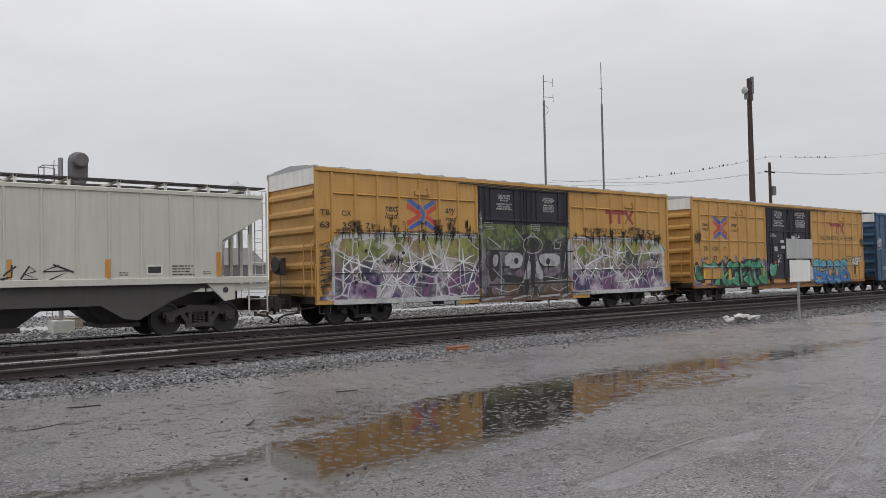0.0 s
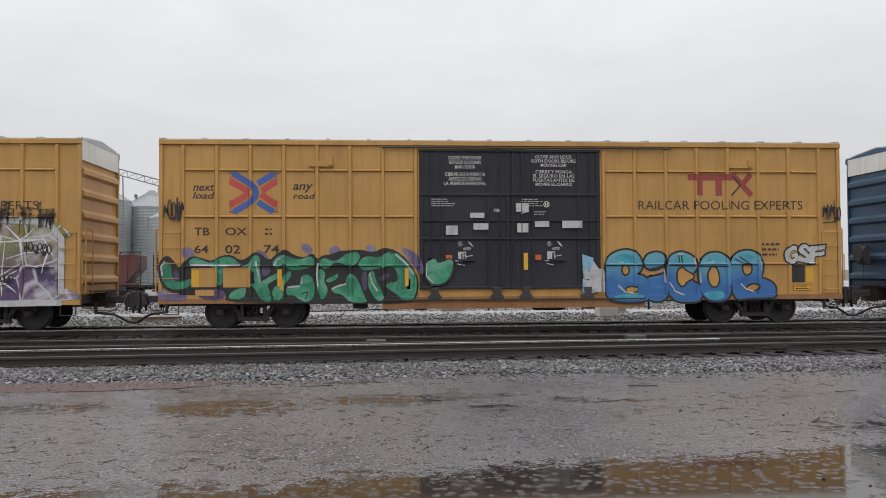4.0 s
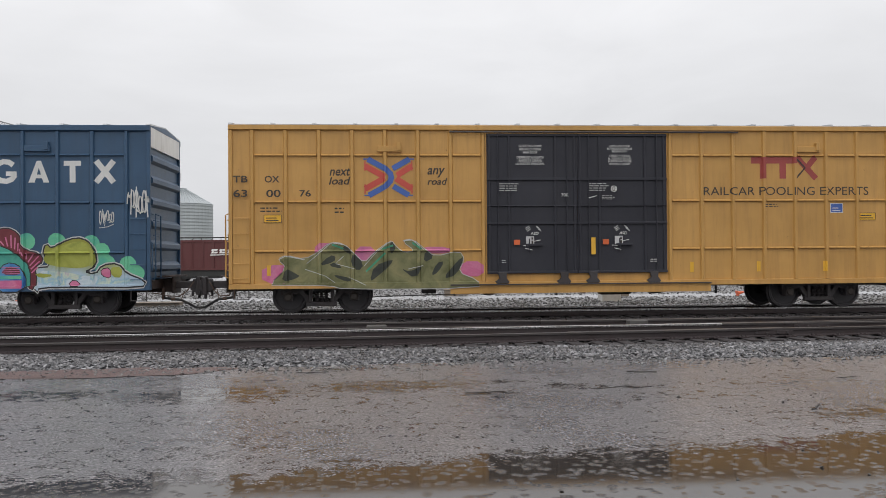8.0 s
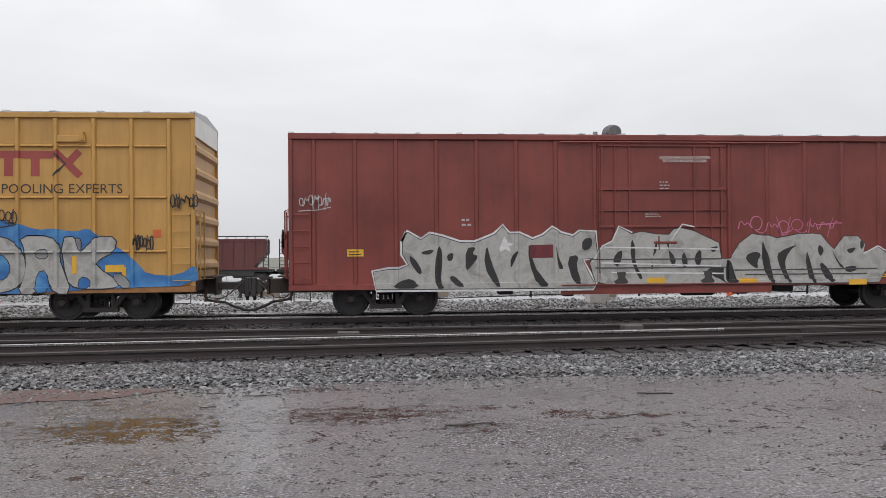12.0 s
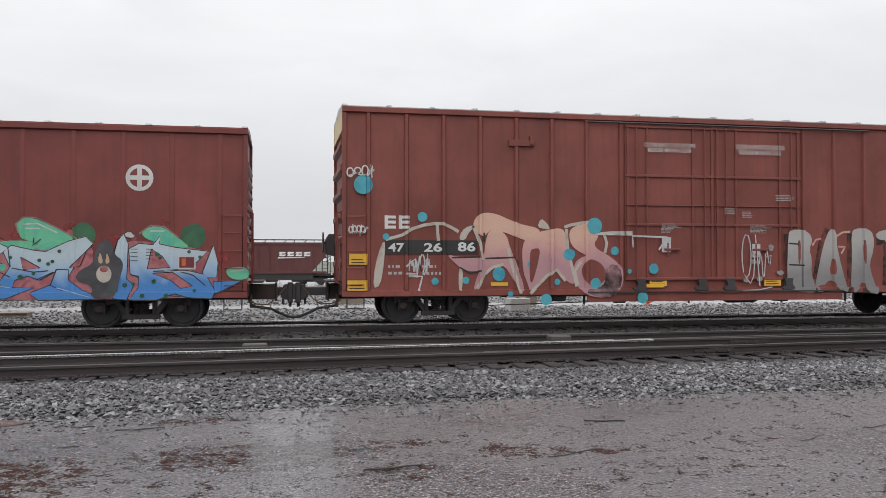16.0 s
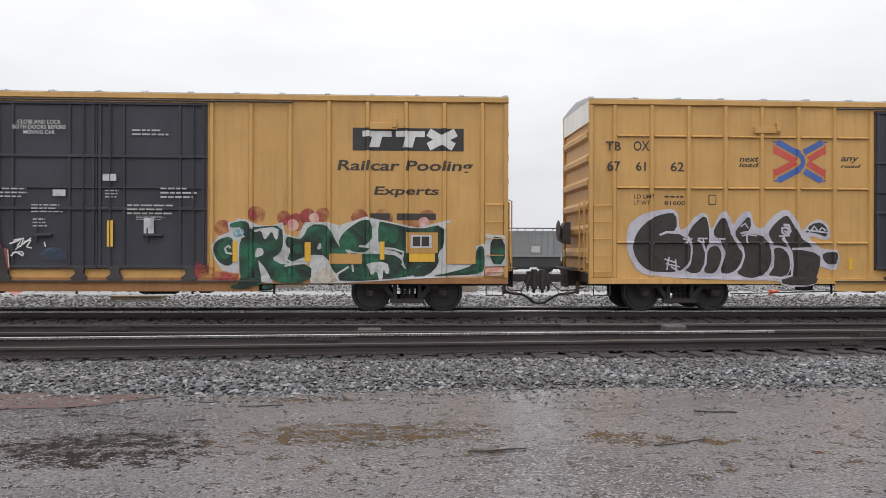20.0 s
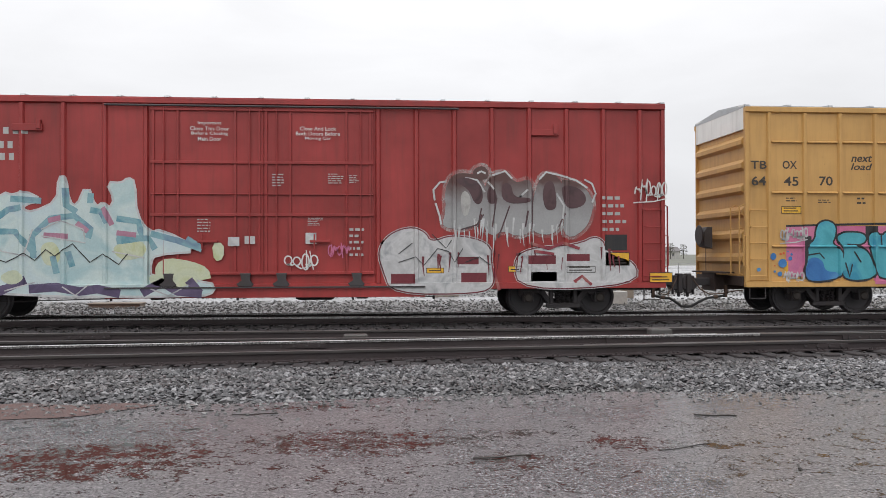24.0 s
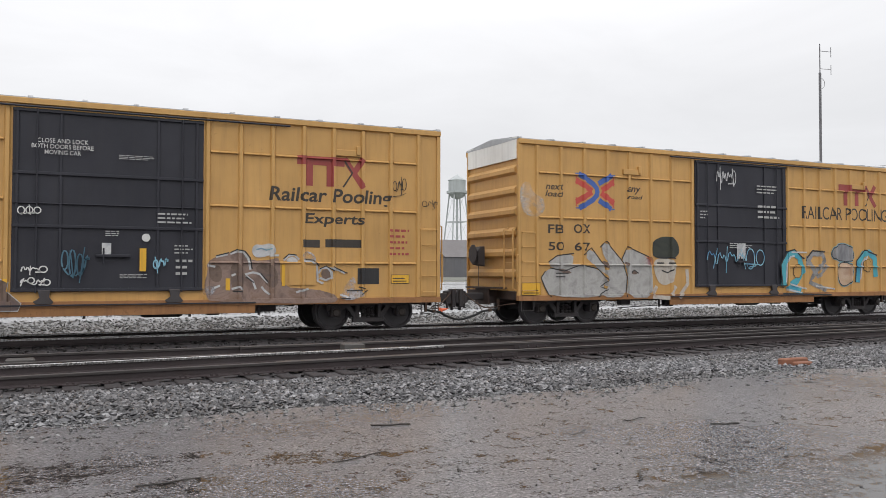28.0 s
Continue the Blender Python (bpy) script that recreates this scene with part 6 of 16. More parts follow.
# the cars' markings, one after the other (metres from the left end, metres over the rail)
c = CARS["ghost"]
letters(c, 'TB', 0.16, 3.54, 0.52, 3.73, K)
letters(c, 'OX', 1.00, 3.54, 1.37, 3.73, K)
letters(c, '63', 0.14, 3.14, 0.50, 3.35, K)
letters(c, '35', 1.02, 3.13, 1.37, 3.34, K)
letters(c, '71', 1.93, 3.14, 2.21, 3.34, K)
letters(c, 'next', 2.74, 3.75, 3.27, 3.97, K, shear=0.25)
letters(c, 'load', 2.72, 3.51, 3.27, 3.72, K, shear=0.25)
letters(c, 'any', 5.40, 3.70, 5.87, 3.96, K, shear=0.25)
letters(c, 'road', 5.40, 3.50, 5.93, 3.68, K, shear=0.25)
cross_logo(c, 3.69, 3.17, 4.94, 4.19)
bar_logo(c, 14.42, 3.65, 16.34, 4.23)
letters(c, 'RAILCAR POOLING EXPERTS', 13.08, 3.21, 17.83, 3.44, K, bold=0.0)
lines(c, 7.84, 3.98, 8.69, 4.57, DOOR_A)
lines(c, 10.38, 3.98, 11.09, 4.57, DOOR_B)
panel = [(0.33, 2.53), (0.89, 3.00), (3.91, 3.03), (6.97, 3.01), (6.97, 0.65), (1.12, 0.77), (0.09, 0.85), (0.13, 0.98), (0.54, 1.15), (0.53, 2.47)]
for n, place in enumerate((lambda u, v: (u, v), lambda u, v: (19.05 - 0.985 * u, v))):
    Coat(c, 2).poly([place(*p) for p in panel]).lay("graffiti", GHST, "sprayed pale ground of a graffiti")
    a, b = place(0.75, 0)[0], place(6.9, 0)[0]
    a, b = min(a, b), max(a, b)
    burst(c, a, 0.78, b, 2.9, WBR, 11, 11 + n)
    scrawl(c, [[place(*p) for p in ((0.62, 1.0), (0.62, 2.45), (1.0, 2.88), (3.0, 2.98), (6.9, 2.98))], [place(*p) for p in ((0.6, 0.76), (3.0, 0.74), (6.9, 0.74))]], 0.16, WB, 5)
    drips(c, a, b, 2.98, KB, 36, 21 + n, 0.45, 0.25, 0.05)
    drips(c, a + 0.2, b - 0.1, 3.25, MISTK, 20, 23 + n, 0.75, 0.3, 0.28)
    Coat(c, 6).stroke([(a + (b - a) * k / 12, 3.07 + 0.04 * math.sin(k * 2.1)) for k in range(13)], 0.10).lay("graffiti", MISTK)
Coat(c, 2).rect(7.05, 0.72, 11.95, 3.45).lay("graffiti", MURK, "sprayed murky green face across the doors")
for p in ([(7.38, 2.42), (8.02, 2.44), (7.95, 1.80), (7.71, 1.34), (7.40, 1.27)], [(9.27, 2.32), (9.55, 2.36), (9.50, 0.63), (9.26, 0.64)], [(9.63, 2.93), (9.89, 2.93), (9.87, 1.01), (9.61, 1.01)], [(11.39, 2.45), (11.77, 2.83), (11.81, 1.29), (11.41, 1.22)], [(8.01, 1.57), (9.23, 1.48), (9.17, 1.20), (8.01, 1.25)], [(10.15, 1.65), (11.23, 1.64), (11.19, 1.22), (10.30, 1.23)], [(9.25, 3.09), (9.59, 3.16), (9.52, 2.85), (9.25, 2.63)], [(10.48, 2.92), (10.94, 2.87), (10.78, 2.53), (10.39, 2.46)]):
    blob(c, p, KB, None, 2, 0.045, 1)
for p in ([(8.25, 2.38), (9.20, 2.37), (9.19, 1.94), (8.93, 1.76), (8.24, 1.79)], [(10.16, 2.35), (11.34, 2.34), (11.34, 1.85), (10.46, 1.80), (10.10, 2.05)], [(7.59, 2.26), (7.90, 2.32), (7.86, 1.92), (7.62, 1.80)], [(9.16, 1.33), (9.61, 2.27), (9.63, 1.35)], [(9.92, 2.27), (10.46, 1.37), (9.94, 1.32)], [(11.78, 2.91), (12.23, 2.98), (12.18, 1.29), (11.81, 1.45)]):
    blob(c, p, ASHL, None, 3, 0.045, 1)
for p in ([(8.78, 1.70), (9.21, 1.72), (9.17, 1.45), (8.81, 1.45)], [(10.31, 1.77), (11.23, 1.79), (11.16, 1.45), (10.46, 1.40)], [(7.48, 1.27), (8.01, 1.34), (7.95, 0.88), (7.49, 0.81)]):
    blob(c, p, ROSED, None, 3, 0.045, 2)
blob(c, [(8.16, 1.15), (9.26, 1.14), (9.26, 0.68), (8.16, 0.67)], BRNO, None, 3, 0.045, 1)
blob(c, [(10.30, 1.19), (11.87, 1.20), (11.86, 0.68), (10.39, 0.67)], BRNO, None, 3, 0.045, 1)
scrawl(c, [[(10.32, 2.68), (10.26, 2.52), (10.08, 2.40), (9.84, 2.35), (9.58, 2.36), (9.36, 2.45), (9.24, 2.59), (9.23, 2.75), (9.34, 2.90), (9.54, 2.99), (9.80, 3.02), (10.05, 2.97), (10.23, 2.86), (10.32, 2.71)], [(9.48, 2.93), (9.77, 3.16), (10.05, 2.92)], [(9.58, 2.24), (9.23, 1.32), (8.92, 1.02)], [(9.95, 2.23), (10.30, 1.46), (11.22, 1.33)], [(8.02, 2.38), (8.01, 0.73)], [(11.01, 2.53), (11.06, 2.96), (11.21, 2.76), (11.43, 2.83), (11.32, 2.56), (11.05, 2.53)], [(11.86, 2.86), (12.09, 2.95), (12.20, 2.82)], [(11.78, 2.52), (12.00, 1.75), (11.68, 1.29)], [(7.38, 2.95), (8.02, 2.56)], [(7.56, 1.80), (8.16, 1.34), (7.85, 0.73)], [(8.24, 1.18), (9.23, 1.20)], [(10.46, 1.25), (11.84, 1.29)]], 0.035, ASHL, 8)
scrawl(c, [[(9.61, 0.63), (9.84, 1.01), (10.07, 0.63)], [(11.53, 1.60), (11.70, 2.37)], [(12.17, 2.83), (11.85, 2.21), (12.07, 1.60)], [(8.79, 3.29), (9.25, 2.86)], [(7.70, 1.04), (8.31, 0.88), (8.92, 0.99)], [(10.76, 1.00), (11.22, 0.84), (11.83, 1.06)], [(8.17, 2.41), (8.25, 2.87)]], 0.035, ASHL, 8)
scrawl(c, [[(7.38, 2.45), (9.24, 2.43)], [(10.32, 2.41), (12.24, 2.44)], [(7.37, 1.16), (12.22, 1.20)], [(9.41, 3.47), (9.38, 0.71)], [(9.81, 2.85), (9.79, 0.71)], [(11.78, 3.45), (11.74, 0.68)]], 0.06, KB, 9)
spots(c, KB, 11, (8.83, 2.06, 0.12), (10.62, 2.04, 0.12))
Coat(c, 3).rect(6.9, 0.55, 12.1, 0.84).lay("graffiti", BRNO, "umber spray along the sill")
scrawl(c, [[(7.0, 0.62), (8.2, 0.72)], [(8.6, 0.6), (9.6, 0.75)], [(10.1, 0.65), (11.3, 0.7)], [(11.4, 0.6), (12.0, 0.78)]], 0.08, ASHL, 5)
scrawl(c, [[(7.04, 0.9), (7.03, 3.9)], [(11.97, 1.0), (11.98, 3.9)]], 0.10, MISTW)
blob(c, [(0.12, 1.0), (0.5, 0.95), (0.6, 2.3), (0.45, 2.5), (0.15, 2.4)], MISTK, None, 4)
for k in range(8):
    Coat(c, 8).stroke([(0.12, 1.25 + 0.19 * k), (0.5, 1.31 + 0.19 * k + 0.05 * (k % 2))], 0.05, True).lay("graffiti", KB)
r = random.Random(4)
for _ in range(20):
    spots(c, KB, 9, (r.choice((r.uniform(0.9, 6.8), r.uniform(12.2, 18.0))), r.uniform(0.95, 2.5), 0.06))

squiggle(c, 2.54, 1.88, 3.45, 2.26, KB, 6, 0.03, 31)
squiggle(c, 17.45, 2.04, 18.16, 2.38, KB, 6, 0.03, 32)
squiggle(c, 16.77, 1.25, 17.19, 1.56, KB, 4, 0.03, 33)
notice(c, 7.22, 3.25, 7.80, 3.52, 4, seed=4)
notice(c, 9.68, 3.23, 10.37, 3.51, 4, seed=5)
c = CARS["green"]
letters(c, 'TB', 0.92, 2.52, 1.32, 2.73, K)
letters(c, 'OX', 1.73, 2.52, 2.31, 2.73, K)
letters(c, '64', 0.92, 2.04, 1.29, 2.26, K)
letters(c, '02', 1.73, 2.03, 2.13, 2.26, K)
letters(c, '74', 2.74, 2.03, 3.16, 2.26, K)
letters(c, 'next', 0.88, 3.71, 1.45, 3.89, K, shear=0.25)
letters(c, 'load', 0.87, 3.50, 1.45, 3.68, K, shear=0.25)
letters(c, 'any', 3.52, 3.67, 4.06, 3.90, K, shear=0.25)
letters(c, 'road', 3.52, 3.50, 4.12, 3.65, K, shear=0.25)
cross_logo(c, 1.86, 3.12, 3.08, 4.20)
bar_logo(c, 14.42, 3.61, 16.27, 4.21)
letters(c, 'RAILCAR POOLING EXPERTS', 13.01, 3.21, 17.73, 3.46, K, bold=0.0)
lines(c, 7.59, 3.84, 8.75, 4.67, DOOR_A)
lines(c, 10.00, 3.83, 11.23, 4.70, DOOR_B)
door_marks(c, 6.95, 11.9, 3)
for p in ([(0.58, 2.17), (0.80, 2.23), (0.95, 2.02), (0.80, 1.90), (0.61, 1.95)], [(2.50, 2.17), (2.80, 2.05), (2.92, 1.83), (2.68, 1.71)], [(4.45, 2.16), (4.68, 2.25), (4.84, 2.10), (4.69, 1.89), (4.53, 1.98)], [(5.43, 2.22), (5.66, 2.28), (5.78, 2.13), (5.60, 2.00)], [(6.35, 2.22), (6.70, 2.12), (7.00, 1.85), (7.03, 1.39), (6.85, 1.54)], [(-0.03, 1.10), (0.44, 1.07), (0.76, 0.91), (0.73, 0.78), (0.00, 0.79)], [(3.32, 0.77), (3.52, 0.86), (3.67, 0.71), (3.40, 0.68)], [(3.70, 2.28), (3.92, 2.31), (4.09, 2.09), (3.85, 1.98)]):
    blob(c, p, VI, None, 0, 0.045, 2)
blob(c, [(-0.03, 1.65), (0.07, 1.91), (0.25, 2.00), (0.41, 1.84), (0.55, 1.63), (0.66, 1.84), (0.88, 1.99), (1.17, 1.90), (1.39, 1.83), (1.64, 1.99), (1.91, 2.00), (2.13, 1.84), (2.35, 1.94), (2.50, 2.09), (2.68, 2.02), (2.88, 1.83), (3.10, 2.04), (3.32, 2.16), (3.55, 1.98), (3.85, 1.92), (4.03, 2.06), (4.18, 1.86), (4.30, 1.98), (4.60, 2.01), (4.75, 2.10), (5.05, 2.11), (5.36, 2.13), (5.66, 2.05), (5.97, 2.19), (6.27, 2.11), (6.57, 1.88), (6.80, 1.54), (6.91, 1.23), (6.85, 0.85), (6.69, 0.66), (4.15, 0.68), (2.95, 0.72), (1.76, 0.74), (1.73, 1.00), (0.73, 0.91), (0.29, 1.01), (0.07, 1.20)], KB, None, 1)
for p in ([(0.38, 1.61), (0.53, 1.57), (0.56, 1.28), (0.41, 1.35)], [(2.68, 1.71), (2.92, 1.71), (2.92, 1.50), (2.71, 1.38)], [(5.36, 1.52), (5.51, 1.55), (5.48, 0.94), (5.35, 1.17)], [(5.80, 1.39), (6.15, 1.51), (6.05, 1.33), (5.87, 1.27)], [(0.95, 1.12), (1.73, 1.09), (1.73, 0.79), (1.03, 0.82)]):
    blob(c, p, PLUM, None, 2, 0.045, 2)
for p in ([(0.09, 1.73), (0.20, 1.85), (0.33, 1.73), (0.35, 1.43), (0.47, 1.28), (0.66, 1.30), (0.85, 1.39), (0.85, 1.20), (0.61, 1.08), (0.29, 1.10), (0.12, 1.28), (0.06, 1.50)], [(0.77, 1.84), (0.95, 1.95), (1.14, 1.86), (1.35, 1.77), (1.61, 1.94), (1.91, 1.94), (2.10, 1.78), (2.07, 1.70), (1.67, 1.69), (1.67, 1.19), (1.50, 1.19), (1.50, 1.69), (0.82, 1.71)], [(2.13, 1.67), (2.36, 1.76), (2.47, 1.99), (2.64, 1.97), (2.64, 1.68), (2.68, 1.26), (2.59, 1.11), (2.50, 1.26), (2.49, 1.59), (2.15, 1.61)], [(1.79, 0.82), (1.91, 1.04), (2.21, 1.13), (2.31, 1.08), (2.21, 0.81)]):
    blob(c, p, GN, None, 3, 0.045)
for p in ([(2.33, 1.20), (2.65, 1.26), (2.95, 1.44), (3.19, 1.55), (3.22, 1.41), (2.98, 1.29), (2.83, 1.19), (2.94, 0.96), (2.94, 0.72), (2.74, 0.76), (2.58, 0.93), (2.50, 1.13)], [(2.95, 1.74), (3.05, 1.92), (3.25, 2.01), (3.47, 1.92), (3.70, 1.86), (3.97, 1.97), (4.09, 1.87), (4.09, 1.71), (3.85, 1.60), (3.41, 1.57), (3.32, 1.76), (3.19, 1.70), (3.10, 1.62)], [(3.25, 1.41), (3.44, 1.59), (3.49, 1.44), (3.37, 1.29), (3.29, 1.18), (3.28, 1.02), (3.23, 0.78), (2.98, 0.78), (2.97, 1.09), (3.11, 1.18)], [(3.34, 1.14), (3.55, 1.18), (3.73, 1.18), (3.73, 1.41), (3.86, 1.48), (4.03, 1.40), (4.10, 1.18), (4.09, 0.86), (3.92, 0.71), (3.70, 0.79), (3.55, 0.91), (3.34, 0.91)]):
    blob(c, p, GN, None, 3, 0.045)
for p in ([(4.18, 1.81), (4.37, 1.92), (4.57, 1.81), (4.75, 1.87), (4.98, 2.04), (5.24, 2.07), (5.33, 1.93), (5.20, 1.72), (5.02, 1.69), (4.63, 1.81), (4.46, 1.61), (4.28, 1.62)], [(4.15, 1.56), (4.28, 1.62), (4.39, 1.51), (4.34, 1.25), (4.46, 1.08), (4.39, 0.86), (4.27, 0.77), (4.15, 1.10)], [(4.37, 1.30), (4.60, 1.43), (4.74, 1.49), (4.71, 1.35), (4.48, 1.23)], [(4.52, 1.10), (4.75, 1.19), (4.93, 1.22), (4.96, 1.43), (5.08, 1.49), (5.23, 1.37), (5.35, 1.09), (5.43, 0.86), (5.52, 0.70), (5.05, 0.70), (4.83, 0.93), (4.60, 0.96)]):
    blob(c, p, GN, None, 3, 0.045)
for p in ([(5.24, 1.73), (5.37, 1.91), (5.58, 1.96), (5.81, 1.90), (6.12, 2.09), (6.35, 2.03), (6.60, 1.77), (6.80, 1.51), (6.85, 1.24), (6.82, 0.93), (6.69, 0.73), (6.48, 0.73), (6.34, 0.89), (6.11, 1.04), (5.96, 1.16), (6.11, 1.24), (6.30, 1.24), (6.34, 1.39), (6.27, 1.61), (6.12, 1.68), (5.51, 1.56), (5.36, 1.59)], [(5.54, 1.52), (5.69, 1.55), (5.73, 1.32), (5.86, 1.09), (5.98, 0.77), (5.78, 0.72), (5.58, 1.00), (5.51, 1.24)]):
    blob(c, p, GN, None, 3, 0.045)
scrawl(c, [[(0.10, 1.46), (0.07, 1.70), (0.17, 1.83)], [(0.82, 1.74), (1.47, 1.72), (2.12, 1.72)], [(3.01, 1.70), (3.10, 1.86), (3.28, 1.97)], [(4.19, 1.77), (4.16, 1.48), (4.19, 1.13)], [(6.27, 2.00), (6.54, 1.76), (6.76, 1.45)], [(4.55, 1.07), (4.75, 1.16), (4.93, 1.20)], [(3.74, 1.22), (3.76, 1.39)], [(5.57, 1.50), (5.63, 1.24), (5.78, 1.01)], [(2.53, 1.84), (2.58, 1.56), (2.64, 1.26)], [(3.37, 1.12), (3.70, 1.15)]], 0.045, WB, 7)
scrawl(c, [[(6.12, 2.03), (6.27, 2.06)], [(3.70, 1.71), (4.09, 1.69)], [(4.52, 1.66), (4.75, 1.73), (5.13, 1.67)], [(5.51, 1.55), (6.12, 1.64)], [(2.89, 0.96), (3.01, 0.85)], [(3.76, 0.95), (3.92, 1.01), (3.85, 0.80)]], 0.035, KB, 8)
blob(c, [(7.06, 1.78), (7.34, 1.89), (7.42, 1.72), (7.83, 1.91), (7.80, 1.45), (7.56, 1.18), (7.14, 1.18)], GN, KB, 4, 0.045)
scrawl(c, [[(7.12, 1.75), (7.1, 1.4), (7.3, 1.22)]], 0.03, WB)
Coat(c, 9).rect(0.85, 1.14, 1.52, 1.66).lay("sticker", YEL)
Coat(c, 9).rect(1.68, 1.13, 2.40, 1.66).lay("sticker", YEL)
Coat(c, 9).rect(0.95, 0.91, 1.45, 1.07).lay("sticker", YEL)
Coat(c, 10).rect(0.85, 1.15, 1.04, 1.59).lay("reflector", SY)
Coat(c, 10).rect(3.11, 1.15, 3.24, 1.61).lay("reflector", SY)
Coat(c, 10).rect(6.52, 1.13, 6.62, 1.62).lay("reflector", SY)
notice(c, 0.98, 1.42, 1.41, 1.65, 2, K)
notice(c, 1.91, 1.34, 2.35, 1.64, 2, K)
for p in ([(12.05, 1.36), (12.05, 1.75), (12.21, 1.98), (12.50, 2.09), (12.79, 2.09), (13.01, 1.95), (13.10, 1.69), (13.03, 1.48), (12.87, 1.42), (13.16, 1.37), (13.29, 1.19), (13.28, 0.80), (13.15, 0.66), (12.17, 0.67), (12.03, 0.97)], [(13.15, 1.82), (13.26, 1.98), (13.54, 2.04), (13.73, 1.94), (13.74, 1.74), (13.58, 1.58), (13.29, 1.55), (13.16, 1.66)], [(13.18, 1.34), (13.53, 1.36), (13.79, 1.47), (13.81, 0.68), (13.17, 0.66)], [(13.77, 1.58), (13.84, 1.88), (14.10, 2.04), (14.39, 2.00), (14.61, 1.84), (14.64, 1.56), (14.51, 1.44), (14.50, 1.22), (14.65, 1.15), (14.79, 0.95), (14.72, 0.71), (14.56, 0.64), (13.92, 0.66), (13.76, 1.11)]):
    blob(c, p, BLUEF, KB, 4, 0.055, 2)
for p in ([(14.69, 1.66), (14.87, 1.94), (15.15, 2.03), (15.42, 1.97), (15.61, 1.73), (15.67, 1.34), (15.60, 0.94), (15.45, 0.66), (14.88, 0.67), (14.73, 1.03), (14.67, 1.34)], [(15.59, 1.71), (15.74, 1.97), (16.04, 2.08), (16.33, 2.03), (16.52, 1.81), (16.55, 1.49), (16.43, 1.30), (16.68, 1.24), (16.90, 1.09), (16.90, 0.82), (16.77, 0.75), (16.10, 0.75), (15.69, 0.68), (15.65, 1.18)]):
    blob(c, p, BLUEF, KB, 4, 0.055, 2)
for p in ([(12.68, 1.38), (13.19, 1.35), (13.29, 1.16), (12.68, 1.17)], [(15.31, 1.37), (15.65, 1.34), (15.68, 1.13), (15.37, 1.07)], [(15.70, 1.29), (16.42, 1.36), (16.45, 1.22), (15.73, 1.10)], [(12.14, 1.11), (12.55, 1.20), (12.49, 1.01), (12.17, 0.95)], [(13.22, 1.19), (13.77, 1.28), (13.76, 1.03), (13.25, 1.01)]):
    blob(c, p, BB, None, 5, 0.045, 2)
for p in ([(12.28, 1.90), (12.66, 2.02), (12.98, 1.85), (12.91, 1.73), (12.37, 1.70)], [(13.97, 1.88), (14.34, 1.94), (14.54, 1.75), (14.09, 1.69)], [(14.90, 1.84), (15.19, 1.97), (15.45, 1.81), (15.09, 1.72)], [(15.81, 1.93), (16.13, 2.01), (16.39, 1.84), (16.00, 1.81)], [(14.82, 0.93), (15.44, 0.96), (15.37, 0.71), (14.88, 0.71)], [(12.30, 0.86), (13.12, 0.88), (13.09, 0.71), (12.26, 0.72)]):
    blob(c, p, TQ, None, 5, 0.045, 2)
for p in ([(12.54, 1.62), (12.65, 1.67), (12.72, 1.51), (12.62, 1.39), (12.54, 1.48)], [(12.61, 1.00), (12.73, 1.07), (12.97, 1.04), (12.88, 0.93), (12.68, 0.93)], [(14.09, 1.50), (14.22, 1.61), (14.32, 1.50), (14.54, 1.39), (14.54, 1.30), (14.34, 1.23), (14.24, 1.06), (14.10, 1.19)], [(14.98, 1.47), (15.09, 1.62), (15.22, 1.56), (15.28, 1.26), (15.20, 1.06), (15.05, 1.09), (14.97, 1.28)], [(15.95, 1.60), (16.07, 1.71), (16.21, 1.62), (16.19, 1.44), (16.03, 1.38)], [(16.05, 1.03), (16.25, 1.13), (16.43, 1.08), (16.31, 0.94), (16.12, 0.96)]):
    blob(c, p, YEL, KB, 7, 0.045, 2)
scrawl(c, [[(12.41, 1.11), (12.61, 0.93), (12.93, 0.88)], [(13.86, 1.19), (14.02, 0.94), (14.27, 0.84)], [(13.51, 1.47), (13.71, 1.54), (13.73, 1.19)], [(14.58, 1.88), (14.61, 1.59)], [(15.00, 1.72), (15.16, 1.78)], [(15.89, 1.15), (16.05, 0.99), (16.28, 0.91)], [(12.46, 1.73), (12.56, 1.76)], [(16.46, 1.77), (16.50, 1.52)], [(14.10, 1.97), (14.26, 1.97)], [(14.73, 1.47), (14.76, 1.18)]], 0.04, WB, 11)
scrawl(c, [[(14.13, 1.94), (14.16, 1.72)], [(14.21, 1.94), (14.24, 1.72)], [(15.74, 1.84), (16.13, 1.62)], [(15.87, 1.90), (16.23, 1.65)], [(13.26, 1.54), (13.61, 1.63), (13.74, 1.60)], [(12.05, 1.67), (13.07, 1.66)], [(13.84, 1.66), (15.54, 1.62)]], 0.03, KB, 11)
patch(c, 17.39, 1.17, 17.76, 1.66, SOOT)
patch(c, 17.79, 1.18, 18.01, 1.61, SY)
patch(c, 17.42, 0.93, 17.94, 1.10, SY)
squiggle(c, 0.11, 2.80, 0.67, 3.53, KB, 5, 0.05, 41)
squiggle(c, 18.27, 2.88, 18.80, 3.46, KB, 5, 0.045, 42)
piece(c, "GSF", 17.23, 1.69, 18.27, 2.25, [WB], KB, seed=3)
patch(c, 7.64, 2.52, 7.96, 2.77, WB)
patch(c, 8.30, 2.98, 8.69, 3.12, WB)
patch(c, 8.39, 2.66, 8.80, 2.83, WB)
patch(c, 9.56, 3.15, 9.91, 3.38, WB)
patch(c, 9.59, 2.58, 9.90, 2.83, WB)
patch(c, 10.08, 2.73, 10.48, 2.89, WB)
patch(c, 10.84, 2.70, 11.40, 2.90, WB)
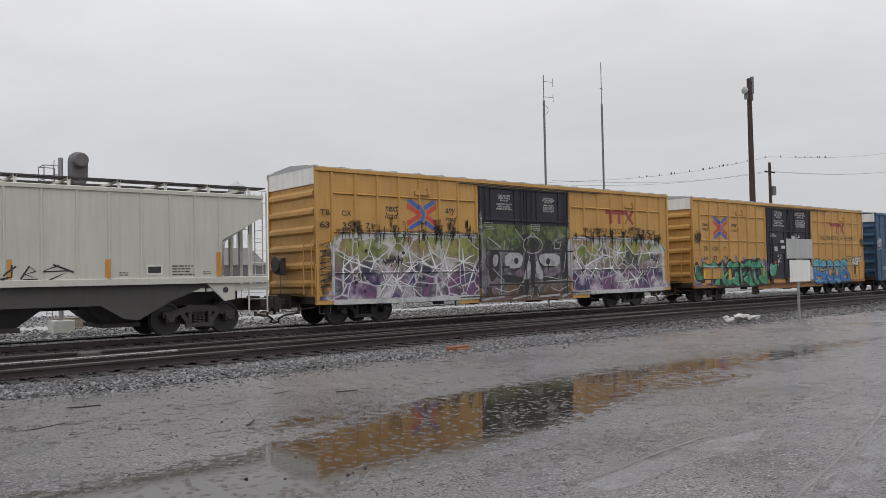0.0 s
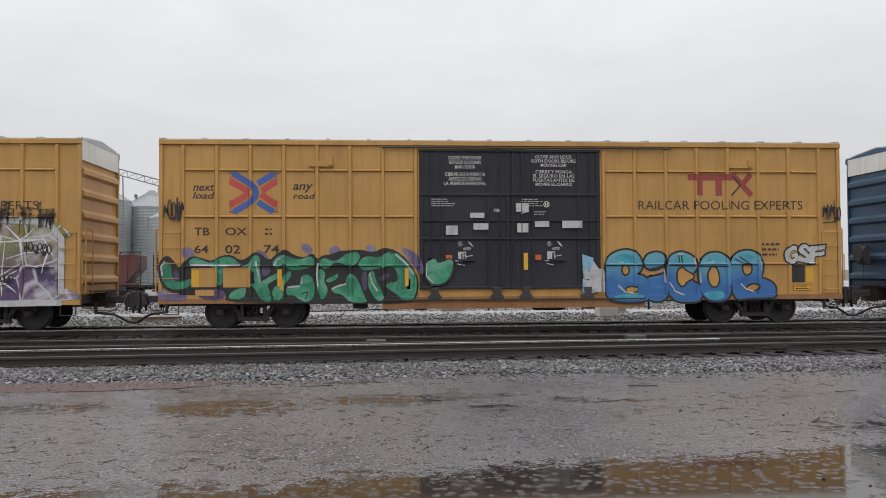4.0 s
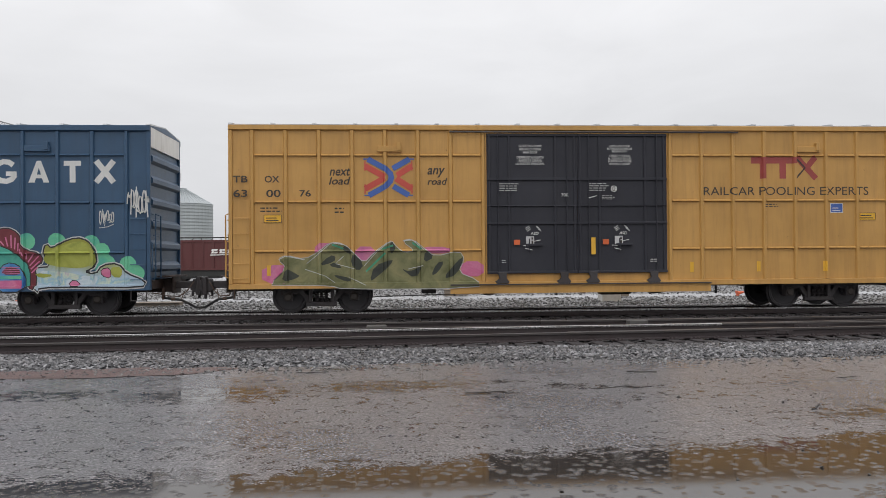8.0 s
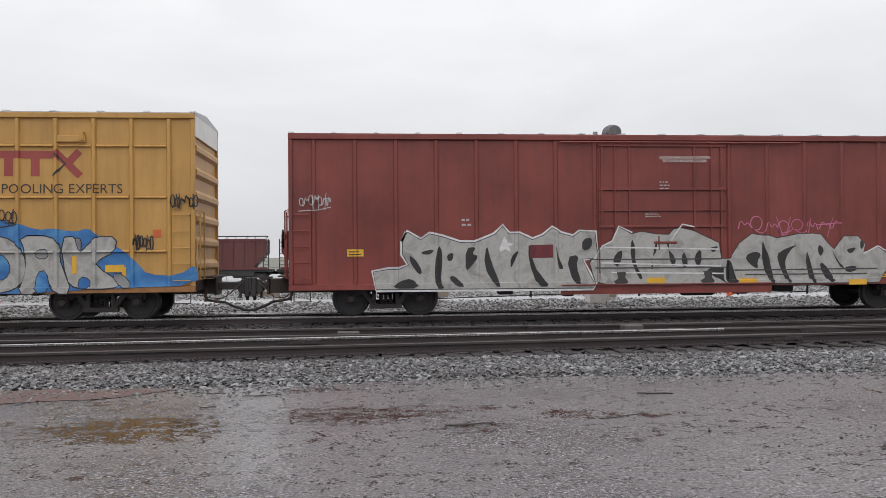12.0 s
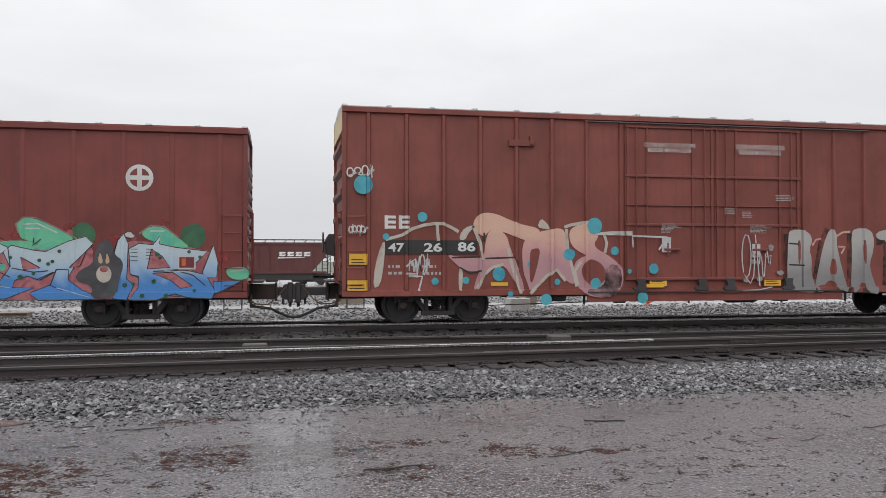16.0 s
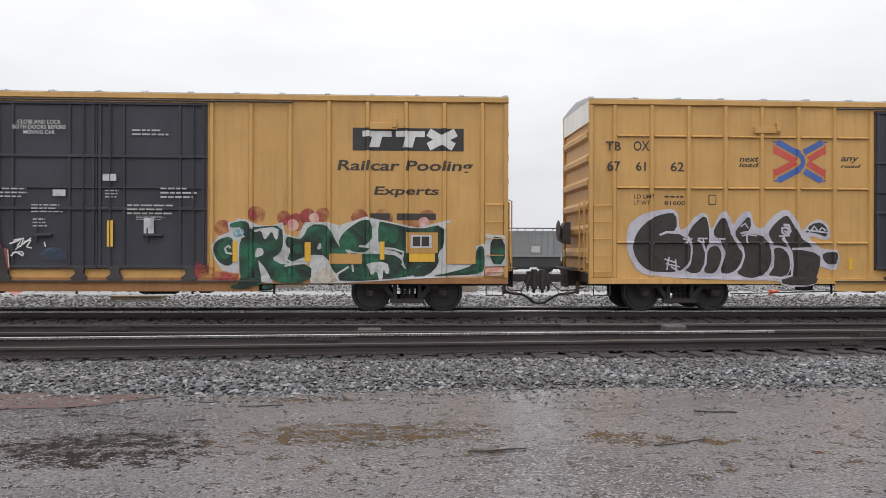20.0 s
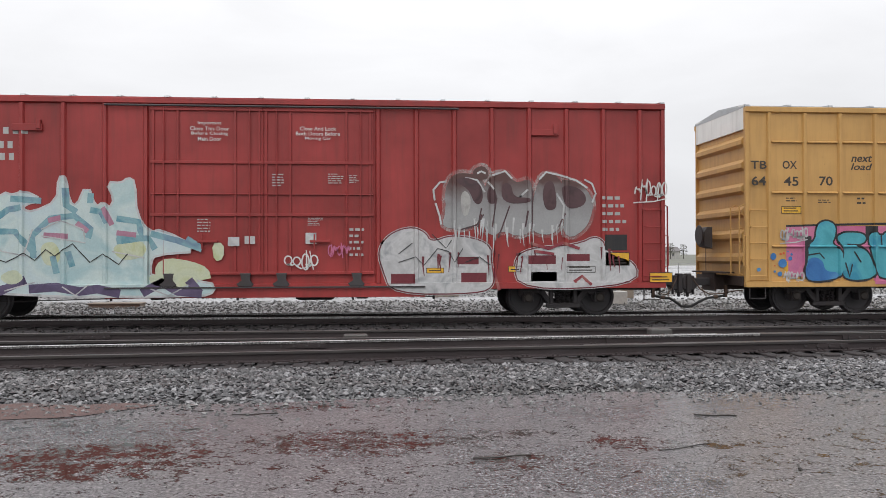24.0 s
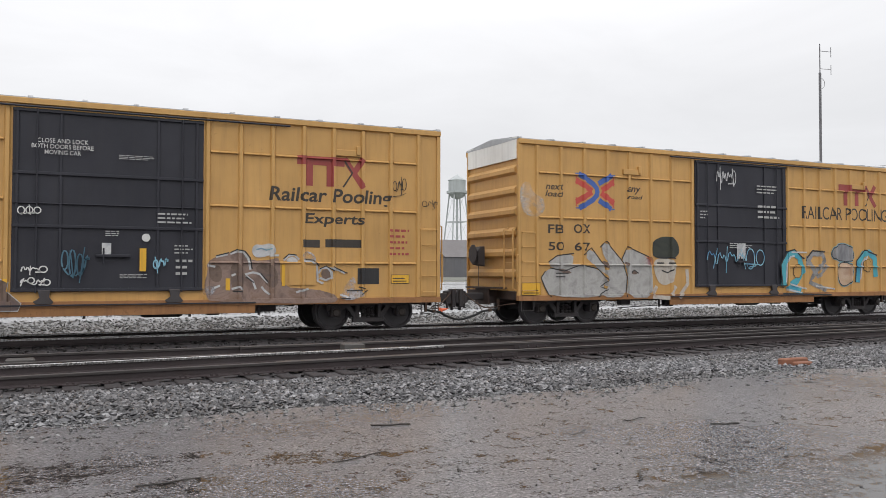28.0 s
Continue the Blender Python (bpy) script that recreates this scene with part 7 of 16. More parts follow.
patch(c, 11.70, 1.11, 11.86, 1.36, WB)
shards(c, 11.39, 0.90, 12.02, 1.98, [SY, SB, WB], 12, 3)
notice(c, 16.53, 1.88, 17.18, 2.31, 3, K, 2)
notice(c, 2.78, 2.50, 3.02, 2.74, 2, K, 3)
reflectors(c, [3.22, 6.62, 16.2])
c = CARS["blue"]
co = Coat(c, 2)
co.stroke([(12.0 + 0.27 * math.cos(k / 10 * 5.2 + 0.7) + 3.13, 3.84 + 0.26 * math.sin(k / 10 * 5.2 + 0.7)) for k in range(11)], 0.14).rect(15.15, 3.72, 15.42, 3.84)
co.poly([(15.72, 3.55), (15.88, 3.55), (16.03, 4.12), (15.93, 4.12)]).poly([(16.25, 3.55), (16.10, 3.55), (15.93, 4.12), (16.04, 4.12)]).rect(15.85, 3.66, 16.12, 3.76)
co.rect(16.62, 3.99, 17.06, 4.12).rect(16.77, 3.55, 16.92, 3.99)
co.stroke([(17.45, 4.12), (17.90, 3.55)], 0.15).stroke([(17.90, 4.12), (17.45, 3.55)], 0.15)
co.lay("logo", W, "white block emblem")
letters(c, 'LR', 1.81, 3.59, 2.22, 3.84, W)
letters(c, 'S', 2.67, 3.59, 2.86, 3.83, W)
letters(c, '13', 1.85, 3.14, 2.19, 3.40, W)
letters(c, '02', 2.68, 3.13, 3.09, 3.39, W)
letters(c, '81', 3.55, 3.15, 3.90, 3.40, W)
letters(c, '70K', 6.13, 2.55, 6.27, 2.64, W)
notice(c, 1.81, 4.53, 2.27, 4.71, 3)
notice(c, 1.83, 1.93, 2.23, 2.31, 3)
notice(c, 2.64, 1.92, 3.09, 2.29, 3)
notice(c, 5.28, 2.31, 5.54, 2.55, 3)
squiggle(c, 0.01, 2.75, 0.71, 3.48, W, 6, 0.05, 51)
squiggle(c, 0.89, 1.38, 1.48, 1.61, W, 5, 0.03, 52)
squiggle(c, 18.24, 2.65, 18.84, 3.43, W, 6, 0.05, 53)
squiggle(c, 17.52, 2.40, 17.90, 2.84, W, 6, 0.02, 54)
lines(c, 7.84, 4.15, 8.53, 4.37, ["CLOSE AND LOCK", "BOTH DOORS BEFORE", "MOVING CAR"])
lines(c, 10.33, 4.13, 10.98, 4.38, ["CLOSE THIS DOOR", "BEFORE CLOSING", "MAIN DOOR"])
notice(c, 7.22, 2.60, 7.83, 2.91, 3)
notice(c, 8.54, 2.66, 8.92, 2.77, 3)
notice(c, 9.64, 2.70, 9.99, 2.85, 3)
notice(c, 11.04, 2.58, 11.63, 2.88, 3)
notice(c, 7.97, 2.22, 8.21, 2.32, 3)
notice(c, 8.52, 2.21, 8.80, 2.31, 3)
notice(c, 10.45, 2.20, 10.70, 2.29, 3)
notice(c, 10.99, 2.21, 11.27, 2.29, 3)
patch(c, 7.95, 1.82, 8.18, 2.12, WB)
patch(c, 10.42, 1.80, 10.65, 2.11, WB)
patch(c, 10.95, 1.49, 11.31, 1.78, WB)
patch(c, 11.37, 1.50, 11.61, 1.77, WB)
patch(c, 8.36, 2.77, 8.51, 2.88, WB)
patch(c, 9.25, 3.08, 9.74, 3.19, WB)
cloud(c, 1.55, 1.00, 7.13, 2.06, MN, 20, 3, 3, 0.2, 0.38)
cloud(c, 1.55, 0.74, 1.70, 1.50, MN, 3, 3, 3, 0.2, 0.3)
piece(c, "AZKH", 1.77, 0.70, 7.13, 2.14, [TAN], MAR, WB, rim_w=0.015, seed=12, overlap=0.35, bold=0.05, out_w=0.06, wild=0.3)
r = random.Random(3)
for m in (BB, TQ, BB):
    co = Coat(c, 9)
    for _ in range(7):
        co.disc(r.uniform(2.3, 8.0), r.uniform(0.85, 1.7), r.uniform(0.06, 0.17))
    co.lay("graffiti", m)
spots(c, MN, 2, (12.26, 1.50, 0.24), (13.38, 1.99, 0.22), (14.05, 2.11, 0.21), (15.67, 2.00, 0.22), (16.44, 1.99, 0.23), (17.30, 1.95, 0.22), (17.58, 1.74, 0.21), (18.26, 1.39, 0.22), (11.87, 1.20, 0.19), (12.72, 1.65, 0.26), (17.68, 1.36, 0.28), (11.74, 0.93, 0.19), (12.66, 1.34, 0.26), (18.46, 1.14, 0.23), (13.13, 1.84, 0.20), (13.74, 1.99, 0.20))
blob(c, [(11.51, 0.69), (11.89, 0.92), (12.10, 1.29), (12.46, 1.27), (12.71, 1.04), (12.91, 1.14), (12.84, 1.65), (12.81, 1.90), (13.03, 2.02), (13.18, 1.78), (13.53, 1.94), (13.79, 1.98), (14.04, 1.83), (14.08, 1.17), (14.43, 0.75), (14.38, 0.68), (13.62, 0.72), (13.56, 0.63)], LIMEF, KB, 3, 0.04, rim=WB, rim_w=0.05)
blob(c, [(15.81, 1.08), (15.86, 1.29), (16.32, 1.33), (16.10, 1.69), (16.16, 1.94), (16.31, 1.79), (16.74, 2.04), (17.10, 2.08), (17.40, 1.82), (17.45, 1.36), (17.09, 1.19), (17.44, 1.11), (17.60, 1.36), (18.01, 1.40), (18.21, 1.14), (18.72, 0.93), (18.66, 0.79), (17.03, 0.82), (16.01, 0.82), (15.96, 0.66)], LIMEF, KB, 3, 0.04, rim=WB, rim_w=0.05)
for p in ([(12.96, 1.19), (13.42, 1.30), (13.98, 1.42), (14.04, 1.83), (13.79, 1.93), (13.53, 1.89), (13.23, 1.74), (13.17, 1.64), (13.63, 1.48)], [(11.54, 0.71), (12.71, 0.89), (13.57, 0.77), (13.56, 0.66)], [(15.91, 1.24), (16.53, 1.22), (17.34, 1.06), (18.05, 1.10), (18.66, 0.91), (17.03, 0.85), (15.96, 0.85)]):
    blob(c, p, ICE, None, 4)
for p in ([(12.87, 1.62), (13.12, 1.61), (13.40, 1.47), (13.22, 1.32), (12.92, 1.42)], [(11.94, 0.90), (12.45, 0.99), (12.40, 0.84)], [(13.45, 1.18), (13.88, 1.17), (14.38, 0.79), (13.67, 0.84)], [(15.86, 1.19), (16.42, 1.12), (16.01, 1.03)], [(17.80, 1.33), (18.11, 1.32), (18.10, 1.04), (17.85, 1.05)], [(16.18, 1.74), (16.79, 1.98), (17.15, 2.00), (17.38, 1.77), (17.40, 1.41), (17.04, 1.28), (16.32, 1.36), (16.08, 1.48)]):
    blob(c, p, LM, None, 5)
for p in ([(12.48, 1.19), (12.71, 1.19), (12.73, 0.91), (12.48, 0.94)], [(13.45, 1.23), (13.98, 1.37), (13.98, 1.19)], [(16.72, 0.84), (16.88, 1.01), (17.08, 0.83)], [(17.57, 1.26), (17.80, 1.30), (17.82, 1.02), (17.59, 1.10)], [(13.03, 1.90), (13.15, 1.89), (13.15, 1.72)]):
    blob(c, p, PK, KB, 6, 0.02)
blob(c, [(14.06, 1.65), (14.08, 1.93), (14.40, 2.03), (14.51, 2.18), (14.81, 2.20), (15.02, 2.35), (15.32, 2.32), (15.52, 2.11), (15.47, 1.96), (15.67, 1.75), (16.00, 1.69), (16.10, 1.49), (15.87, 1.34), (15.93, 0.93), (15.81, 0.69), (15.71, 1.09), (15.61, 1.44), (15.31, 1.76), (14.91, 1.91), (14.50, 1.87)], MAR, KB, 5, 0.03, rim=WB, rim_w=0.04)
scrawl(c, [[(15.80, 1.18), (15.95, 1.33)], [(15.78, 1.28), (16.01, 1.49)], [(15.75, 1.37), (15.98, 1.62)], [(15.71, 1.46), (15.85, 1.68)], [(15.66, 1.54), (15.68, 1.70)], [(15.60, 1.62), (15.55, 1.72)], [(15.53, 1.69), (15.49, 1.81)], [(15.45, 1.75), (15.46, 1.96)], [(15.37, 1.80), (15.39, 2.11)], [(15.29, 1.84), (15.28, 2.18)], [(15.20, 1.88), (15.14, 2.13)], [(15.10, 1.90), (15.01, 2.02)], [(15.01, 1.91), (14.90, 1.95)], [(14.91, 1.91), (14.80, 1.97)], [(14.81, 1.90), (14.66, 2.06)], [(14.72, 1.88), (14.51, 2.12)], [(14.63, 1.85), (14.38, 2.09)], [(14.54, 1.81), (14.32, 1.95)], [(14.46, 1.76), (14.30, 1.78)], [(14.38, 1.71), (14.28, 1.66)], [(14.31, 1.64), (14.19, 1.60)], [(14.25, 1.56), (14.03, 1.57)], [(14.20, 1.48), (13.88, 1.51)], [(14.15, 1.40), (13.82, 1.39)]], 0.035, PK, 9)
scrawl(c, [[(14.12, 1.31), (13.87, 1.25)], [(14.10, 1.21), (13.97, 1.12)]], 0.035, PK, 9)
blob(c, [(14.04, 1.47), (14.29, 1.77), (14.70, 1.94), (15.11, 1.86), (15.51, 1.60), (15.75, 1.34), (15.76, 0.69), (14.02, 0.72)], TEAL, KB, 7, 0.03)
blob(c, [(14.12, 0.72), (14.07, 1.32), (14.29, 1.59), (14.60, 1.54), (14.75, 1.26), (14.73, 0.71)], BB, KB, 9, 0.025)
blob(c, [(14.18, 1.26), (14.34, 1.51), (14.59, 1.47), (14.69, 1.25)], MAR, None, 10)
Coat(c, 13).rect(14.14, 1.13, 14.72, 1.23).lay("graffiti", MN)
Coat(c, 13).rect(14.19, 0.75, 14.70, 1.09).lay("graffiti", PK)
scrawl(c, [[(14.24, 1.30), (14.64, 1.29)], [(14.24, 1.35), (14.64, 1.34)], [(14.24, 1.40), (14.64, 1.39)], [(14.24, 1.45), (14.65, 1.44)]], 0.018, PK, 13)
blob(c, [(14.91, 0.71), (14.94, 1.20), (15.15, 1.45), (15.46, 1.40), (15.65, 1.14), (15.65, 0.70)], BB, KB, 9, 0.025)
blob(c, [(15.00, 1.15), (15.20, 1.37), (15.46, 1.31), (15.57, 1.13)], MAR, None, 10)
Coat(c, 13).rect(14.98, 1.03, 15.57, 1.11).lay("graffiti", MN)
Coat(c, 13).rect(14.95, 0.78, 15.58, 0.99).lay("graffiti", PK)
scrawl(c, [[(15.05, 1.19), (15.52, 1.17)], [(15.05, 1.24), (15.52, 1.22)], [(15.05, 1.29), (15.52, 1.27)], [(15.05, 1.34), (15.52, 1.32)]], 0.018, PK, 13)
scrawl(c, [[(14.85, 1.61), (14.87, 1.46)], [(14.95, 1.61), (14.95, 1.46)], [(14.83, 1.71), (14.96, 1.71)]], 0.02, KB, 11)
letters(c, "WH", 17.32, 0.85, 17.67, 0.97, KB, bold=0.01)
letters(c, "KBT", 17.89, 0.86, 18.19, 0.99, KB, bold=0.01)
notice(c, 12.47, 0.68, 13.59, 0.79, 1, KB)
patch(c, 11.06, 0.90, 11.44, 0.98, SY)
patch(c, 1.2, 0.88, 2.0, 1.0, SY, "reflector")
c = CARS["olive"]
letters(c, 'TB', 0.12, 3.54, 0.51, 3.72, K)
letters(c, 'OX', 0.95, 3.54, 1.34, 3.72, K)
letters(c, '63', 0.13, 3.15, 0.50, 3.35, K)
letters(c, '00', 0.99, 3.15, 1.37, 3.35, K)
letters(c, '76', 1.87, 3.16, 2.17, 3.34, K)
letters(c, 'next', 2.67, 3.72, 3.23, 3.93, K, shear=0.25)
letters(c, 'load', 2.65, 3.48, 3.23, 3.69, K, shear=0.25)
letters(c, 'any', 5.30, 3.67, 5.78, 3.93, K, shear=0.25)
letters(c, 'road', 5.30, 3.47, 5.84, 3.66, K, shear=0.25)
cross_logo(c, 3.62, 3.16, 4.88, 4.19)
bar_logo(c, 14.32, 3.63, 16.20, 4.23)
letters(c, 'RAILCAR POOLING EXPERTS', 12.96, 3.17, 17.70, 3.40, K, bold=0.0)
lines(c, 7.70, 3.98, 8.50, 4.55, DOOR_A)
lines(c, 10.23, 3.98, 10.92, 4.55, DOOR_B)
door_marks(c, 6.95, 11.9, 5)
for p in ([(0.87, 1.34), (2.00, 1.32), (1.99, 0.81), (0.86, 0.83)], [(2.27, 1.92), (2.78, 1.91), (2.77, 1.49), (2.26, 1.50)], [(3.34, 1.82), (3.90, 1.81), (3.89, 1.29), (3.33, 1.30)], [(5.13, 1.80), (5.90, 1.79), (5.89, 1.61), (5.13, 1.62)], [(6.20, 1.40), (6.81, 1.39), (6.80, 0.98), (6.19, 0.99)]):
    blob(c, p, PK, None, 1)
blob(c, [(1.07, 0.81), (1.54, 1.25), (1.29, 1.49), (1.49, 1.59), (2.00, 1.47), (2.36, 1.67), (2.68, 1.93), (3.03, 1.89), (3.28, 1.66), (3.58, 1.35), (3.85, 1.65), (4.31, 1.98), (4.45, 1.79), (4.66, 1.63), (4.97, 1.69), (4.60, 1.96), (4.88, 2.00), (5.23, 1.72), (5.48, 1.52), (6.15, 1.68), (6.29, 1.45), (6.09, 1.10), (6.65, 0.88), (6.69, 0.67), (3.00, 0.68), (2.70, 0.79), (1.37, 0.81)], OL, WB, 3, 0.02)
for p in ([(1.37, 0.86), (1.49, 1.25), (1.74, 1.12), (1.90, 1.01)], [(2.35, 1.29), (2.67, 1.59), (2.83, 1.56), (2.78, 1.40)], [(2.82, 1.41), (3.03, 1.21), (2.61, 1.31)], [(3.73, 0.87), (3.84, 1.29), (4.36, 1.48), (4.30, 1.32), (3.89, 0.97)], [(4.55, 1.23), (4.81, 1.12), (5.18, 1.32), (4.95, 0.92)], [(5.37, 1.00), (5.53, 1.36), (5.75, 1.41), (5.57, 1.10)], [(5.23, 1.72), (5.49, 1.52), (5.17, 1.36)], [(5.67, 0.91), (6.09, 1.40), (6.29, 1.55), (6.10, 1.04)], [(2.71, 1.08), (3.23, 0.97), (3.21, 0.87), (2.96, 0.92)], [(3.28, 1.66), (3.59, 1.34), (3.42, 1.14), (3.22, 1.35)], [(4.31, 1.98), (4.45, 1.79), (4.31, 1.59), (4.26, 1.79)], [(3.08, 1.86), (3.29, 1.65), (3.18, 1.61), (2.98, 1.76)]):
    blob(c, p, DKG, None, 5)
scrawl(c, [[(1.31, 1.48), (1.49, 1.57), (2.00, 1.47)], [(2.05, 1.37), (2.36, 1.62), (2.70, 1.92), (3.03, 1.87)], [(2.00, 1.22), (2.55, 1.03), (2.80, 0.85)], [(3.58, 1.29), (3.90, 1.65), (4.31, 1.97)], [(4.62, 1.96), (4.88, 1.98), (5.20, 1.71)], [(4.76, 1.20), (5.17, 1.29)], [(3.17, 1.00), (3.62, 0.78)], [(3.03, 1.56), (2.82, 1.36), (3.32, 1.22)]], 0.018, WB)
scrawl(c, [[(2.73, 1.87), (3.03, 1.76)], [(4.05, 1.74), (4.36, 1.84)], [(4.88, 1.91), (5.13, 1.73)], [(4.15, 1.64), (3.63, 1.14)]], 0.05, GN, 8)
patch(c, 0.92, 2.46, 1.39, 2.68, SY)
patch(c, 16.58, 2.67, 16.95, 2.94, BL)
patch(c, 17.39, 2.46, 17.90, 2.67, SY)
notice(c, 2.80, 2.69, 3.07, 2.89, 2, K)
notice(c, 0.83, 2.73, 1.42, 2.90, 2, K)
notice(c, 14.69, 2.82, 15.10, 2.94, 2, K)
reflectors(c, [1.05, 12.6, 16.4, 14.5])
c = CARS["smoke"]
letters(c, 'TB', 1.83, 2.49, 2.35, 2.76, K)
letters(c, 'OX', 2.72, 2.50, 3.26, 2.77, K)
letters(c, '67', 1.86, 2.02, 2.28, 2.29, K)
patch(c, 2.67, 2.00, 3.29, 2.32, K)
patch(c, 3.56, 1.99, 4.18, 2.32, K)
Coat(c, 6).text("19", 2.75, 2.03, 3.20, 2.29, 0.0, 0.03).lay("lettering", W)
Coat(c, 6).text("12", 3.64, 2.04, 4.10, 2.29, 0.0, 0.03).lay("lettering", W)
letters(c, 'next', 0.84, 3.79, 1.49, 3.96, K, shear=0.25)
letters(c, 'load', 0.83, 3.58, 1.49, 3.75, K, shear=0.25)
letters(c, 'any', 3.54, 3.76, 4.09, 3.99, K, shear=0.25)
letters(c, 'road', 3.54, 3.59, 4.15, 3.75, K, shear=0.25)
cross_logo(c, 1.91, 3.06, 3.09, 4.08)
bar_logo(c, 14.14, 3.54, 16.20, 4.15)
letters(c, 'RAILCAR POOLING EXPERTS', 12.94, 3.12, 17.17, 3.35, K, bold=0.0)
lines(c, 7.50, 3.75, 8.80, 4.47, ["CERRAR Y BLOQUEAR", "AMBAS PUERTAS ANTES", "DE MOVER EL CARRO", "CLOSE AND LOCK", "BOTH DOORS BEFORE", "MOVING CAR"])
notice(c, 10.20, 4.02, 11.01, 4.17, 2, seed=0)
notice(c, 7.16, 2.55, 7.73, 2.85, 4, seed=1)
notice(c, 9.60, 2.51, 9.93, 2.82, 5, seed=2)
notice(c, 10.82, 2.55, 11.39, 2.86, 4, seed=3)
notice(c, 7.17, 1.50, 7.42, 1.98, 5, seed=4)
notice(c, 11.40, 1.48, 11.70, 1.98, 5, seed=5)
notice(c, 7.88, 2.36, 8.43, 2.44, 1, seed=6)
notice(c, 10.38, 2.36, 10.91, 2.45, 1, seed=7)
notice(c, 7.14, 2.19, 7.45, 2.26, 1, seed=8)
notice(c, 7.50, 2.19, 7.90, 2.26, 1, seed=9)
notice(c, 8.43, 2.10, 8.81, 2.26, 2, seed=10)
notice(c, 8.86, 2.19, 9.21, 2.26, 1, seed=11)
notice(c, 9.61, 2.19, 9.93, 2.28, 1, seed=12)
notice(c, 9.97, 2.19, 10.36, 2.27, 1, seed=13)
notice(c, 10.95, 2.11, 11.34, 2.27, 2, seed=14)
notice(c, 11.39, 2.19, 11.71, 2.27, 1, seed=15)
notice(c, 8.49, 1.26, 8.79, 1.34, 1, seed=16)
notice(c, 10.96, 1.26, 11.34, 1.35, 1, seed=17)
letters(c, "OPEN CLOSE", 7.93, 2.26, 8.39, 2.34, W, bold=0.0)
letters(c, "OPEN CLOSE", 10.41, 2.26, 10.87, 2.34, W, bold=0.0)
letters(c, "ASD", 7.94, 2.03, 8.16, 2.13, W, 0.2)
letters(c, "ASD", 10.44, 2.03, 10.66, 2.13, W, 0.2)
patch(c, 7.94, 1.78, 8.15, 1.98, WB)
patch(c, 10.44, 1.78, 10.62, 1.98, WB)
patch(c, 9.45, 2.70, 9.56, 2.87, WB)
blob(c, [(8.43, 3.07), (8.76, 3.07), (8.76, 2.98), (8.49, 2.98)], WB, None, 4, soft=0)
patch(c, 9.67, 1.28, 9.80, 1.75, SY, "reflector")
cloud(c, 9.77, 1.22, 10.33, 1.97, MISTR, 9, 2, 2, 0.08, 0.2, False)
patch(c, 10.08, 1.97, 10.40, 2.20, MISTR)
squiggle(c, 8.90, 2.88, 9.46, 3.51, W, 4, 0.03, 62)
squiggle(c, 8.34, 1.35, 8.81, 1.74, OCH, 5, 0.03, 65)
squiggle(c, 8.44, 1.81, 8.76, 1.97, OCH, 3, 0.025, 68)
squiggle(c, 7.50, 1.73, 8.24, 1.85, W, 6, 0.02, 71)
squiggle(c, 7.54, 1.54, 8.17, 1.65, W, 7, 0.02, 74)
squiggle(c, 7.54, 1.37, 8.23, 1.48, W, 7, 0.02, 77)
squiggle(c, 10.04, 1.47, 10.57, 1.74, OCH, 5, 0.03, 80)
squiggle(c, 10.06, 1.22, 10.62, 1.43, OCH, 6, 0.025, 83)
squiggle(c, 10.16, 1.05, 10.47, 1.19, OCH, 3, 0.025, 86)
squiggle(c, 10.95, 1.47, 11.30, 1.81, OCH, 3, 0.03, 89)
squiggle(c, 6.63, 1.82, 6.88, 2.07, WB, 3, 0.03, 92)
blob(c, [(8.87, 1.44), (8.97, 1.50), (9.06, 1.44), (9.06, 1.22), (8.87, 1.22)], GRY, None, 4, soft=1)
blob(c, [(1.32, 0.81), (1.51, 1.22), (1.61, 1.29), (1.81, 1.50), (1.94, 1.67), (2.28, 1.81), (2.88, 1.91), (3.22, 1.95), (3.35, 1.74), (3.76, 1.81), (4.23, 2.05), (4.30, 1.67), (5.19, 1.88), (5.32, 2.09), (5.46, 2.02), (5.53, 1.71), (6.15, 1.81), (6.35, 2.06), (6.42, 1.74), (6.91, 1.53), (7.05, 1.25), (7.74, 0.97), (8.02, 0.69), (7.26, 0.73), (4.24, 0.65), (2.89, 0.65), (1.35, 0.78)], PETR, None, 1)
for p in ([(1.32, 0.81), (1.51, 1.22), (1.69, 0.98), (1.61, 0.80)], [(7.11, 1.36), (7.39, 1.39), (7.41, 1.22), (7.60, 1.11), (7.71, 0.82), (7.19, 0.78)], [(2.08, 1.22), (2.75, 1.08), (2.82, 0.84), (2.15, 0.78)], [(3.36, 1.12), (4.17, 1.05), (4.24, 0.69), (3.36, 0.68)]):
    blob(c, p, DB, None, 2)
